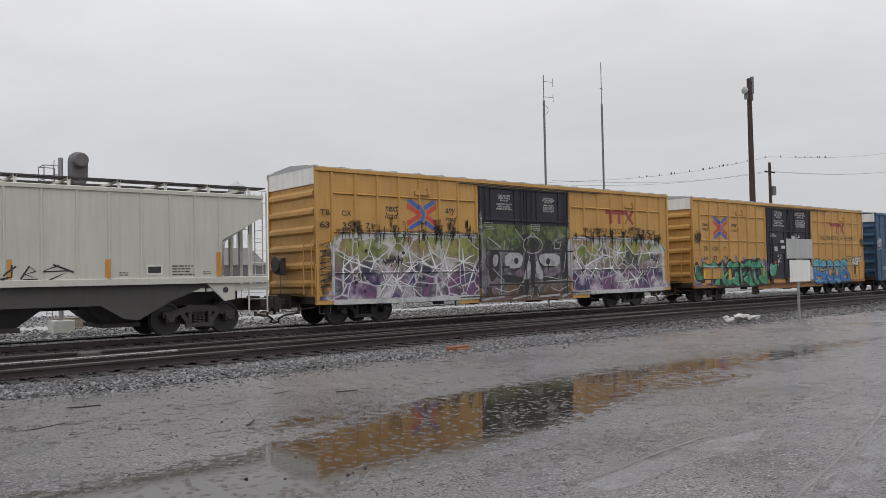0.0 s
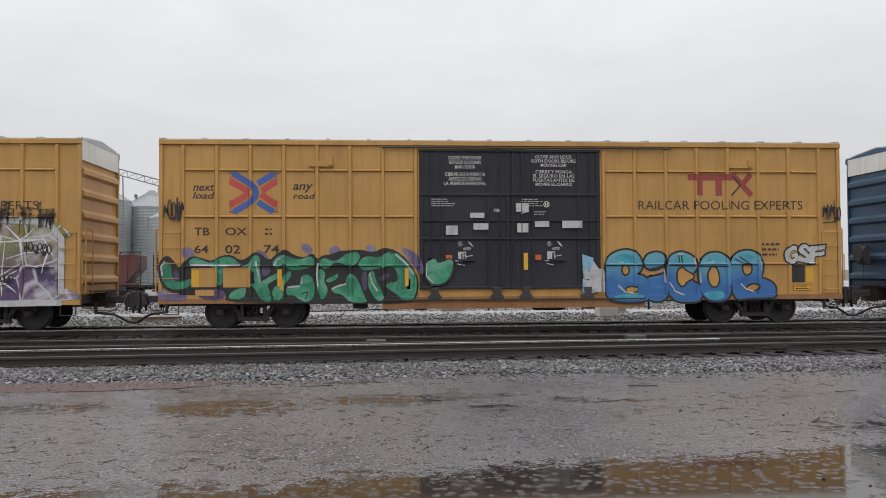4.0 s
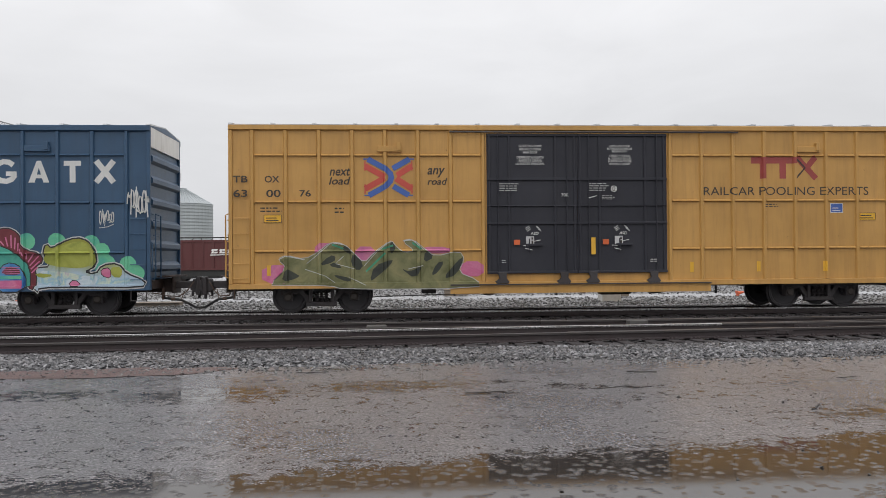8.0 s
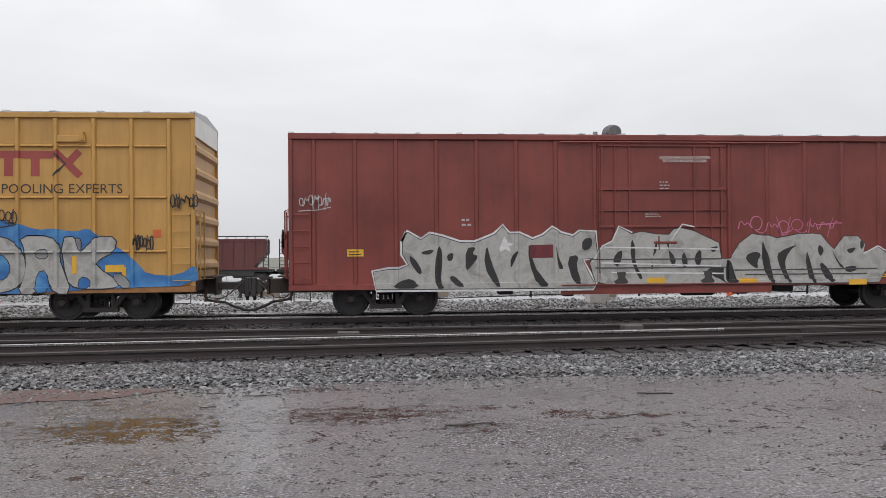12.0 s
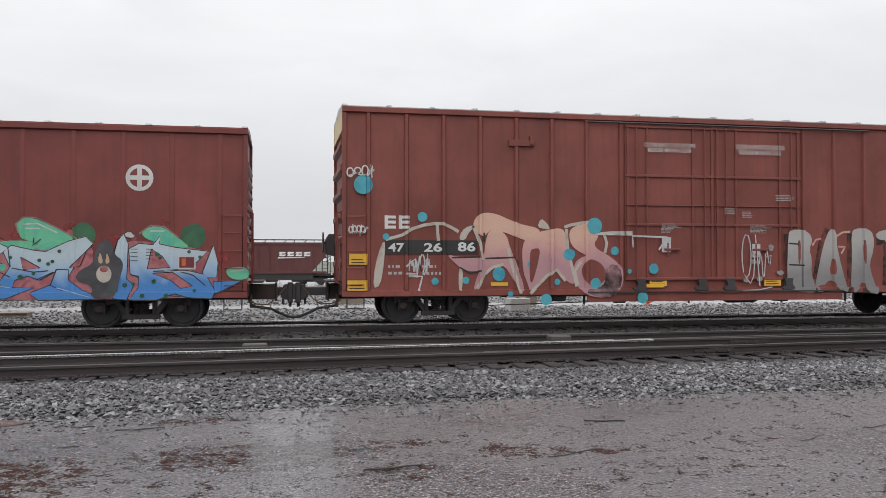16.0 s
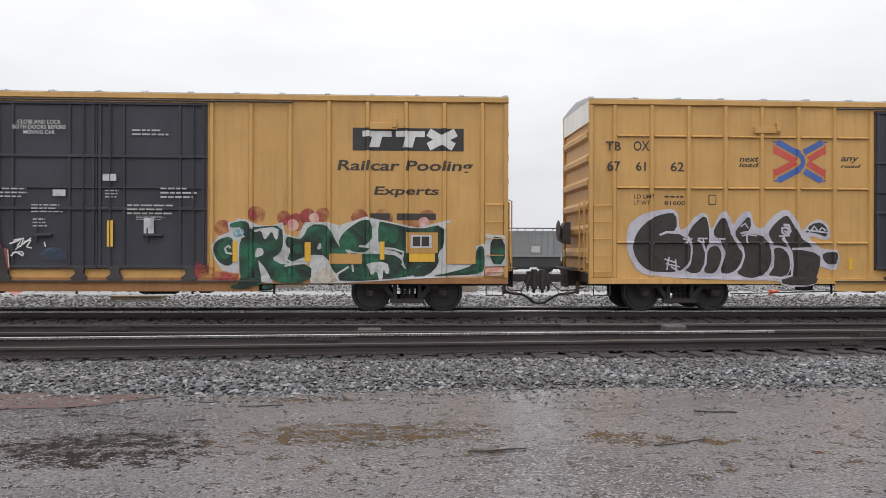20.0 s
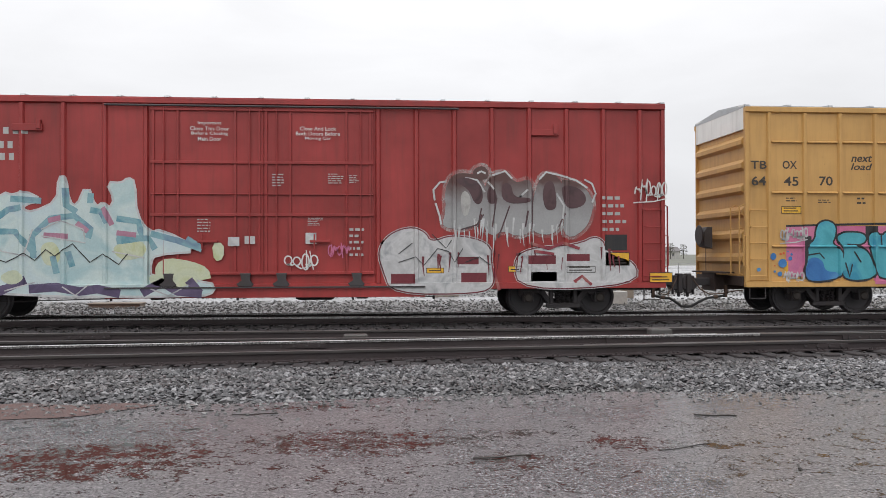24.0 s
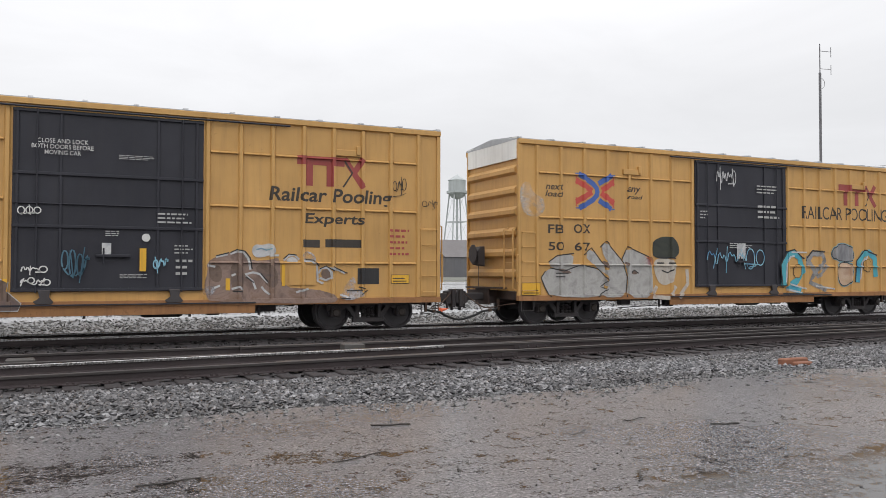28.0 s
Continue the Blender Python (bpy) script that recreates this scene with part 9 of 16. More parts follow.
blob(c, [(1.26, 1.54), (1.60, 1.70), (1.77, 1.70), (2.16, 1.64), (2.22, 1.83), (2.24, 2.02), (2.45, 1.98), (2.49, 1.77), (2.40, 1.60), (2.48, 1.32), (2.42, 1.05), (2.58, 0.85), (2.53, 0.75), (1.71, 0.75), (1.71, 0.97), (2.02, 0.96), (2.04, 1.22), (2.12, 1.47), (1.68, 1.47), (1.66, 1.52)], SUNS, KB, 4, 0.022)
blob(c, [(2.40, 1.60), (2.56, 2.02), (2.70, 2.04), (2.78, 1.97), (2.73, 1.74), (2.75, 1.55), (3.00, 1.94), (3.28, 2.08), (3.44, 1.94), (3.34, 1.40), (3.27, 0.76), (2.82, 0.75), (3.00, 1.07), (3.06, 1.29), (2.72, 1.11), (2.48, 1.21), (2.45, 1.35)], DAWN, KB, 5, 0.022)
blob(c, [(3.12, 2.13), (3.67, 2.13), (3.92, 2.13), (4.14, 2.13), (4.09, 1.94), (3.89, 1.74), (3.81, 1.51), (4.33, 1.50), (4.36, 1.39), (4.29, 1.33), (4.16, 0.75), (3.37, 0.74), (3.41, 1.07), (3.33, 1.15), (3.36, 1.38), (3.47, 1.60), (3.42, 1.83)], DAWN, KB, 4, 0.022)
blob(c, [(4.08, 1.51), (4.17, 1.65), (4.24, 2.10), (4.39, 2.11), (4.42, 1.74), (4.59, 1.82), (4.76, 1.94), (5.01, 1.98), (5.34, 1.96), (5.60, 1.79), (5.34, 1.45), (5.17, 1.28), (4.92, 1.28), (5.12, 1.59), (5.01, 1.74), (4.81, 1.68), (4.92, 1.26), (5.03, 0.97), (5.23, 0.75), (4.33, 0.75), (4.16, 0.97), (4.81, 0.83), (4.70, 1.20), (4.59, 1.51), (4.39, 1.46)], DAWN, KB, 5, 0.022)
blob(c, [(5.23, 1.03), (5.62, 1.05), (5.71, 0.88), (5.23, 0.72)], PCH, KB, 4, 0.022)
blob(c, [(5.57, 2.10), (5.79, 1.99), (6.02, 1.79), (5.79, 1.53), (5.76, 1.47), (6.27, 1.45), (6.27, 1.65), (6.36, 2.00), (6.47, 1.96), (6.46, 1.82), (6.69, 1.73), (6.67, 1.50), (6.47, 1.50), (6.33, 0.85), (6.27, 0.79), (6.13, 0.97), (6.07, 1.11), (5.23, 1.10), (5.17, 1.17), (5.45, 1.45), (5.62, 1.70), (5.57, 1.93)], SUNS, KB, 4, 0.022)
blob(c, [(5.93, 0.71), (5.99, 1.05), (6.10, 1.14), (6.21, 0.82), (6.47, 0.91), (6.86, 0.79), (7.41, 0.84), (7.44, 1.19), (7.78, 1.21), (8.04, 1.10), (7.75, 0.96), (7.83, 0.70)], SUNS, KB, 5, 0.022)
for p in ([(2.23, 1.66), (2.40, 1.83), (2.50, 1.74), (2.34, 1.58)], [(5.40, 1.31), (5.57, 1.59), (5.65, 1.45), (5.57, 1.25)], [(4.56, 1.77), (4.67, 1.82), (4.75, 1.68), (4.64, 1.62)], [(4.72, 1.14), (4.84, 1.26), (4.92, 1.03), (4.81, 0.92)], [(3.94, 0.92), (4.11, 1.09), (4.16, 0.92), (4.05, 0.78)], [(3.00, 1.13), (3.17, 1.24), (3.25, 1.12), (3.11, 1.01)], [(6.10, 1.02), (6.22, 1.31), (6.27, 1.14), (6.19, 0.97)], [(7.58, 1.01), (7.72, 1.10), (7.78, 0.96), (7.63, 0.87)], [(3.89, 1.88), (4.06, 2.05), (4.10, 1.96), (3.97, 1.80)], [(1.55, 1.58), (1.66, 1.66), (1.68, 1.52)], [(3.22, 1.83), (3.36, 1.94), (3.33, 1.60)]):
    blob(c, p, TQS, None, 6, soft=2)
for p in ([(3.09, 1.60), (3.28, 1.66), (3.28, 1.40), (3.11, 1.32)], [(3.58, 1.23), (3.83, 1.46), (3.89, 1.29), (3.72, 1.18)], [(4.17, 1.71), (4.39, 1.74), (4.33, 1.57), (4.17, 1.54)], [(5.29, 1.88), (5.48, 1.82), (5.37, 1.59), (5.23, 1.54)], [(2.09, 1.41), (2.34, 1.47), (2.34, 1.33), (2.12, 1.27)]):
    blob(c, p, PCH, None, 6, soft=2)
scrawl(c, [[(1.30, 1.54), (1.60, 1.66), (2.12, 1.61)], [(2.18, 1.66), (2.23, 2.00)], [(2.48, 1.22), (2.72, 1.13), (3.00, 1.66)], [(2.84, 1.99), (3.12, 2.11)], [(3.36, 1.60), (3.59, 1.82), (3.89, 2.09)], [(3.43, 1.07), (3.83, 1.10), (4.27, 1.32)], [(4.62, 1.81), (5.01, 1.94), (5.34, 1.93)], [(5.63, 2.07), (6.02, 1.79)], [(5.76, 1.43), (6.26, 1.42)], [(5.26, 1.11), (6.04, 1.13)], [(6.46, 1.79), (6.65, 1.71)], [(3.45, 1.74), (3.33, 1.43)], [(7.49, 1.16), (7.78, 1.18)], [(4.87, 1.82), (5.04, 1.79)], [(1.71, 1.47), (1.72, 0.78)]], 0.014, WB, 10)
scrawl(c, [[(3.09, 2.13), (3.34, 1.99), (3.44, 1.83)], [(3.33, 1.14), (3.83, 1.18), (4.27, 1.38)], [(3.44, 0.99), (3.75, 0.92), (3.89, 1.15)], [(3.81, 1.51), (4.11, 1.74)], [(3.56, 2.05), (3.67, 1.96), (3.89, 2.10)], [(3.08, 0.86), (3.33, 0.86)], [(6.30, 1.82), (6.26, 1.45), (6.10, 0.97)], [(2.84, 1.97), (3.00, 1.94), (3.28, 2.08)], [(2.45, 1.32), (2.72, 1.20)], [(4.84, 1.28), (5.17, 1.31)], [(1.77, 1.69), (1.76, 1.52)]], 0.02, KB, 10)
scrawl(c, [[(7.12, 1.69), (6.70, 2.14)]], 0.13, TAN, 9, True)
scrawl(c, [[(7.07, 1.61), (6.61, 1.81)]], 0.12, TAN, 9, True)
scrawl(c, [[(7.21, 1.70), (7.66, 2.15)]], 0.16, TAN, 9, True)
scrawl(c, [[(7.27, 1.61), (7.58, 1.81)]], 0.12, TAN, 9, True)
scrawl(c, [[(7.15, 1.70), (7.18, 2.27)]], 0.09, TAN, 9, True)
scrawl(c, [[(7.30, 1.67), (7.50, 1.73)]], 0.08, TAN, 9, True)
scrawl(c, [[(7.01, 1.70), (6.87, 1.96)]], 0.08, TAN, 9, True)
scrawl(c, [[(7.15, 1.73), (7.14, 1.98), (7.19, 2.21)]], 0.05, ORV, 11, True)
scrawl(c, [[(6.81, 1.36), (6.50, 1.22), (6.61, 0.99), (6.87, 0.85)], [(7.47, 1.38), (7.78, 1.53), (7.95, 1.64)], [(7.92, 1.55), (7.95, 1.68)]], 0.085, TAN, 9)
Coat(c, 9).disc(7.12, 1.30, 0.40, 0.42).lay("graffiti", KB)
Coat(c, 10).disc(7.12, 1.30, 0.375, 0.40).lay("graffiti", CRM, "sprayed eyeball")
Coat(c, 11).disc(7.14, 1.10, 0.265).lay("graffiti", KB)
Coat(c, 12).disc(7.14, 1.10, 0.25).lay("graffiti", TEAL)
scrawl(c, [[(7.22, 1.07), (7.36, 1.09)], [(7.20, 1.02), (7.30, 0.96)], [(7.15, 0.99), (7.18, 0.88)], [(7.10, 1.00), (7.03, 0.91)], [(7.06, 1.05), (6.94, 1.03)], [(7.06, 1.10), (6.94, 1.17)], [(7.10, 1.14), (7.03, 1.29)], [(7.15, 1.15), (7.18, 1.31)], [(7.20, 1.12), (7.31, 1.23)]], 0.014, KB, 13)
Coat(c, 14).disc(7.14, 1.06, 0.05).lay("graffiti", WB)
Coat(c, 2).disc(6.97, 2.48, 0.02).lay("notice", W)
scrawl(c, [[(3.94, 2.59), (4.20, 2.59), (4.20, 2.35), (3.94, 2.35), (3.94, 2.60)], [(4.11, 2.48), (4.03, 2.45), (4.04, 2.40), (4.10, 2.39)]], 0.018, W, 2)
blob(c, [(6.49, 2.55), (6.99, 2.62), (7.10, 2.44), (7.04, 2.24), (6.52, 2.21)], MISTK, None, 1)
spots(c, GNL, 2, (8.69, 1.80, 0.15), (8.73, 1.43, 0.23), (9.02, 1.80, 0.20), (9.26, 1.47, 0.23), (9.59, 1.75, 0.23), (10.01, 1.87, 0.23), (10.09, 1.42, 0.21), (10.42, 1.87, 0.18), (10.67, 1.71, 0.17))
spots(c, CRIM, 3, (8.65, 1.88, 0.10), (8.89, 1.96, 0.10), (9.30, 1.94, 0.12), (9.68, 1.89, 0.11))
piece(c, "2", 8.92, 1.27, 9.22, 1.89, [PCH], MAR, None, seed=3, bold=0.045, wild=0.3, arch=0)
piece(c, "0", 9.41, 1.26, 9.74, 1.83, [PCH], MAR, None, seed=3, bold=0.045, wild=0.3, arch=0)
piece(c, "2", 9.84, 1.24, 10.25, 1.97, [PCH], MAR, None, seed=3, bold=0.045, wild=0.3, arch=0)
piece(c, "1", 10.38, 1.46, 10.57, 2.05, [PCH], MAR, None, seed=3, bold=0.045, wild=0.3, arch=0)
spots(c, MISTR, 1, (11.71, 2.15, 0.15), (12.14, 2.24, 0.14), (14.35, 2.12, 0.12), (15.49, 2.23, 0.16), (14.05, 1.94, 0.12), (11.39, 1.78, 0.14), (16.41, 1.99, 0.13), (18.76, 1.63, 0.14), (17.49, 2.40, 0.10))
spots(c, CRIM, 2, (11.74, 2.21, 0.07), (12.08, 2.18, 0.06), (15.49, 2.17, 0.07), (16.83, 2.05, 0.06), (11.42, 1.70, 0.06))
spots(c, GNM, 1, (11.95, 2.27, 0.13), (13.53, 2.32, 0.09), (13.77, 2.18, 0.19), (15.76, 2.12, 0.27), (18.12, 2.11, 0.28), (11.62, 1.93, 0.16))
for p in ([(10.93, 1.33), (11.10, 1.53), (11.62, 1.73), (12.14, 1.84), (12.22, 1.61), (11.68, 1.47), (11.39, 1.24), (11.73, 1.14), (11.56, 0.96), (11.10, 0.93), (11.19, 1.04), (10.90, 1.10)], [(12.22, 2.00), (12.54, 2.23), (12.95, 2.34), (13.30, 2.26), (13.70, 2.06), (13.47, 1.83), (13.12, 1.92), (12.31, 1.91)], [(14.38, 2.35), (14.52, 2.49), (14.76, 2.49), (15.23, 2.26), (15.67, 2.02), (15.23, 1.76), (14.75, 1.80), (14.87, 1.94), (14.52, 2.01), (14.43, 2.17)], [(13.94, 1.99), (14.87, 1.99), (14.75, 1.74), (14.17, 1.74)], [(16.95, 2.15), (17.19, 2.33), (17.49, 2.31), (17.79, 2.07), (18.12, 1.80), (17.25, 1.96)], [(18.80, 1.38), (19.33, 1.42), (19.39, 1.12), (18.94, 1.11)], [(18.33, 1.51), (18.57, 1.75), (18.69, 1.45)]):
    blob(c, p, MN, None, 2, soft=2)
blob(c, [(13.82, 1.54), (14.22, 1.48), (14.17, 1.31), (13.93, 1.37)], MN, None, 2, soft=2)
scrawl(c, [[(12.22, 2.01), (12.54, 2.24), (12.95, 2.35), (13.30, 2.27), (13.64, 2.09)], [(14.43, 2.17), (14.38, 2.36), (14.54, 2.50), (14.79, 2.50), (15.23, 2.27), (15.64, 2.04)], [(16.95, 2.16), (17.19, 2.34), (17.49, 2.32), (17.79, 2.08)]], 0.035, TPE, 5)
scrawl(c, [[(14.52, 2.35), (14.82, 2.37), (15.23, 2.17)], [(14.58, 2.26), (14.87, 2.26)], [(12.60, 2.15), (12.95, 2.26)], [(17.19, 2.22), (17.49, 2.22)], [(11.22, 1.39), (11.56, 1.47)], [(18.94, 1.30), (19.24, 1.33)]], 0.03, WB, 5)
blob(c, [(11.42, 1.31), (11.96, 1.61), (12.22, 1.75), (13.00, 1.92), (13.70, 2.11), (14.05, 2.03), (14.64, 1.80), (15.46, 2.02), (15.97, 1.96), (15.99, 1.21), (16.59, 1.23), (16.53, 1.93), (16.95, 2.02), (18.45, 1.79), (18.59, 1.60), (18.69, 1.11), (18.57, 0.72), (16.05, 0.68), (10.36, 0.73), (10.36, 0.98), (11.39, 0.86), (11.67, 1.24)], RSE, None, 2)
scrawl(c, [[(10.36, 0.82), (10.70, 0.81)], [(10.59, 0.74), (10.93, 0.72)], [(11.70, 0.86), (12.04, 0.84)], [(11.73, 0.78), (12.07, 0.77)], [(12.54, 0.98), (12.88, 0.96)], [(12.56, 0.83), (12.91, 0.82)], [(13.93, 0.84), (14.28, 0.82)], [(13.69, 0.76), (14.04, 0.75)], [(14.52, 1.54), (14.87, 1.52)], [(14.58, 1.45), (14.93, 1.44)], [(17.19, 1.52), (17.55, 1.51)], [(17.49, 1.20), (17.85, 1.18)], [(17.79, 1.08), (18.15, 1.06)], [(18.33, 1.34), (18.69, 1.32)], [(18.81, 0.86), (19.18, 0.85)], [(17.54, 0.76), (17.90, 0.74)], [(13.41, 1.66), (13.76, 1.65)]], 0.022, KB, 5)
blob(c, [(10.30, 1.02), (10.76, 1.00), (11.19, 0.93), (11.67, 0.93), (11.64, 0.73), (11.30, 0.71), (10.93, 0.79), (10.59, 0.94)], AERF, KB, 5, 0.02, 0, rim=WB, rim_w=0.012)
blob(c, [(11.68, 2.02), (12.07, 1.65), (12.02, 1.55), (11.80, 1.52)], AERF, KB, 6, 0.02, 0, rim=WB, rim_w=0.012)
blob(c, [(11.40, 1.26), (11.53, 1.36), (11.91, 1.52), (12.22, 1.71), (12.14, 1.75), (12.13, 2.00), (12.89, 2.06), (13.09, 1.84), (12.92, 1.66), (12.94, 1.35), (13.23, 1.34), (13.12, 1.19), (12.54, 1.15), (12.45, 0.92), (12.13, 0.86), (11.87, 0.72), (11.61, 0.73), (11.70, 1.04), (11.90, 1.22)], AERF, KB, 5, 0.02, 0, rim=WB, rim_w=0.012)
blob(c, [(12.97, 1.60), (13.64, 2.16), (13.76, 2.12), (14.05, 2.23), (13.91, 2.00), (14.23, 1.83), (14.05, 1.68), (13.58, 1.80), (13.35, 1.52), (14.11, 1.48), (13.81, 1.25), (13.46, 1.02), (13.99, 1.05), (13.64, 0.71), (12.68, 0.70), (12.62, 1.15), (12.94, 1.14), (13.23, 1.14), (13.47, 1.34), (13.23, 1.37), (13.12, 1.46)], AERF, KB, 6, 0.02, 0, rim=WB, rim_w=0.012)
blob(c, [(14.14, 1.74), (14.29, 1.88), (14.75, 1.77), (14.99, 1.74), (15.46, 1.97), (15.82, 2.08), (15.97, 1.93), (15.67, 1.59), (15.49, 1.24), (15.28, 1.36), (14.87, 1.13), (14.63, 1.22), (14.37, 1.13), (14.31, 0.96), (14.75, 0.96), (14.22, 0.73), (13.69, 0.71), (14.02, 1.02), (14.22, 1.31), (14.28, 1.42)], AERF, KB, 5, 0.02, 0, rim=WB, rim_w=0.012)
blob(c, [(15.22, 1.35), (15.46, 1.34), (15.46, 1.12), (15.75, 0.89), (16.05, 0.77), (15.99, 0.70), (14.87, 0.69), (14.69, 0.84), (15.10, 1.01)], AERF, KB, 6, 0.02, 0, rim=WB, rim_w=0.012)
blob(c, [(16.38, 1.55), (16.50, 1.99), (16.62, 2.14), (16.71, 1.93), (16.68, 1.14), (16.83, 1.00), (16.70, 0.68), (16.41, 0.71), (16.50, 1.00)], AERF, KB, 5, 0.02, 0, rim=WB, rim_w=0.012)
blob(c, [(16.74, 1.81), (16.95, 1.93), (17.25, 1.90), (17.40, 2.10), (17.38, 1.92), (17.73, 1.84), (18.42, 1.76), (18.18, 1.51), (18.15, 1.37), (17.43, 1.34), (18.03, 1.31), (18.39, 1.22), (18.60, 0.86), (18.54, 0.69), (18.03, 0.72), (17.72, 0.81), (17.33, 0.67), (16.76, 0.68), (16.94, 0.94), (16.95, 1.17), (16.77, 1.26)], AERF, KB, 6, 0.02, 0, rim=WB, rim_w=0.012)
blob(c, [(18.33, 1.28), (18.56, 1.89), (18.66, 1.51), (18.63, 1.16), (18.39, 1.17)], AERF, KB, 5, 0.02, 0, rim=WB, rim_w=0.012)
blob(c, [(18.57, 1.07), (19.18, 1.08), (18.75, 0.86), (18.60, 0.81)], AERF, KB, 6, 0.02, 0, rim=WB, rim_w=0.012)
blob(c, [(16.62, 2.14), (16.74, 2.22), (16.89, 2.08), (16.71, 2.06)], WB, KB, 6, 0.015)
for p in ([(12.25, 1.37), (12.69, 1.83), (12.58, 1.35)], [(14.49, 1.62), (14.87, 1.39), (14.55, 1.36)], [(17.22, 1.81), (17.14, 1.37), (17.62, 1.40), (17.44, 1.64)], [(17.25, 1.26), (17.67, 1.28), (18.10, 0.97), (17.85, 0.93), (17.64, 1.11)], [(13.58, 1.74), (13.88, 1.66), (13.70, 1.57)], [(15.49, 1.39), (15.82, 1.73), (15.70, 1.44)], [(13.00, 1.40), (13.47, 1.83), (13.12, 1.49)], [(12.16, 1.12), (12.42, 1.19), (12.25, 1.04)], [(13.75, 0.71), (14.02, 0.93), (14.02, 0.70)]):
    blob(c, p, RSE, KB, 7, 0.02, 0)
scrawl(c, [[(11.90, 1.20), (12.54, 1.35), (13.23, 1.31)], [(14.31, 1.39), (14.75, 1.30), (15.05, 1.33)], [(13.23, 1.36), (13.47, 1.34), (13.23, 1.15)], [(14.81, 1.13), (15.16, 1.30)], [(14.23, 1.83), (14.28, 1.42)], [(11.73, 1.04), (12.13, 0.98), (12.45, 1.06)], [(16.77, 1.23), (16.95, 1.20)], [(17.25, 1.31), (17.73, 1.33), (18.12, 1.22), (18.39, 0.98)], [(15.22, 1.35), (15.10, 1.01), (15.34, 0.89)], [(13.81, 1.25), (14.05, 1.31), (14.28, 1.19)], [(14.76, 2.06), (14.73, 1.88), (14.90, 2.03)]], 0.022, KB, 10)
scrawl(c, [[(11.53, 1.33), (12.22, 1.68), (12.54, 2.01)], [(12.20, 1.98), (12.86, 2.04)], [(12.71, 1.03), (13.23, 1.11)], [(11.96, 0.98), (12.42, 1.03)], [(13.93, 1.02), (14.28, 0.96)], [(17.49, 1.33), (18.12, 1.28)], [(14.99, 1.71), (15.76, 2.04)], [(13.00, 1.57), (13.64, 2.09)], [(15.22, 0.95), (15.93, 0.74)]], 0.014, WB, 11)
spots(c, GND, 12, (12.13, 1.31, 0.06), (12.09, 1.27, 0.04), (12.88, 1.12, 0.06), (12.93, 1.03, 0.05), (12.77, 1.19, 0.04), (13.29, 1.26, 0.05), (13.51, 1.15, 0.05), (13.23, 1.03, 0.04), (14.05, 1.02, 0.04), (14.49, 1.19, 0.06), (14.28, 1.62, 0.04), (15.05, 1.48, 0.04), (15.14, 1.53, 0.04), (14.75, 1.27, 0.04), (16.35, 0.88, 0.04), (16.65, 1.00, 0.05), (16.83, 1.03, 0.04), (17.03, 0.76, 0.05), (17.27, 1.08, 0.05), (17.34, 1.69, 0.05), (17.40, 1.61, 0.04), (17.54, 0.76, 0.05), (18.15, 0.87, 0.04), (18.03, 1.75, 0.04), (18.27, 1.63, 0.04), (13.59, 2.06, 0.03), (13.85, 1.77, 0.03), (14.87, 1.56, 0.04), (15.28, 1.76, 0.04))
blob(c, [(16.06, 1.93), (16.35, 2.05), (16.41, 1.70), (16.65, 1.52), (16.53, 1.12), (16.47, 0.71), (15.93, 0.71), (15.99, 1.00), (15.58, 1.12), (15.70, 1.35), (15.99, 1.47)], CHR, None, 8, soft=2)
blob(c, [(16.08, 1.58), (16.13, 1.77), (16.20, 1.50), (16.11, 1.48)], TAN, KB, 10, 0.012)
blob(c, [(16.23, 1.49), (16.27, 1.76), (16.34, 1.53), (16.29, 1.48)], TAN, KB, 10, 0.012)
Coat(c, 13).disc(16.21, 1.25, 0.16, 0.19).lay("graffiti", CRM)
Coat(c, 14).disc(16.21, 1.36, 0.085, 0.07).lay("graffiti", CRIM)
Coat(c, 13).rect(17.79, 1.35, 18.18, 1.66).lay("sticker", WB)
Coat(c, 14).rect(17.82, 1.39, 18.14, 1.63).lay("sticker", MAR)
Coat(c, 15).rect(17.87, 1.43, 17.96, 1.60).lay("sticker", SO)
scrawl(c, [[(16.77, 1.81), (16.92, 1.81)], [(16.77, 1.73), (16.92, 1.73)], [(16.77, 1.64), (16.92, 1.64)], [(16.77, 1.55), (16.92, 1.55)], [(17.10, 1.81), (17.25, 1.81)], [(17.10, 1.74), (17.25, 1.74)], [(17.10, 1.67), (17.25, 1.67)], [(17.10, 1.59), (17.25, 1.59)]], 0.014, KB, 13)
Coat(c, 2).disc(16.95, 3.42, 0.30).lay("logo", W, "round white emblem")
Coat(c, 3).disc(16.95, 3.42, 0.22).lay("logo", REDB)
Coat(c, 4).rect(16.90, 3.2, 17.0, 3.64).rect(16.73, 3.37, 17.17, 3.47).lay("logo", W)
lines(c, 9.07, 3.73, 10.44, 3.92, ["CLOSE AND LOCK DOORS", "BEFORE MOVING CAR"])
notice(c, 8.19, 2.94, 8.51, 3.21, 3)
notice(c, 9.40, 2.38, 10.06, 2.57, 3)
notice(c, 3.96, 2.37, 4.26, 2.63, 3)
squiggle(c, 1.14, 2.81, 1.58, 3.25, W, 3, 0.02, 81)
patch(c, 0.15, 0.95, 1.2, 1.05, SY, "reflector")
c = CARS["tall"]
glyph_bar(c, 1.01, 2.31, 1.28, 2.63, W)
glyph_bar(c, 1.35, 2.31, 1.61, 2.63, W)
Coat(c, 5).rect(1.02, 1.70, 3.28, 2.04).lay("graffiti", KB)
Coat(c, 7).text("47", 1.10, 1.76, 1.48, 1.97, 0.0, 0.03).lay("lettering", W)
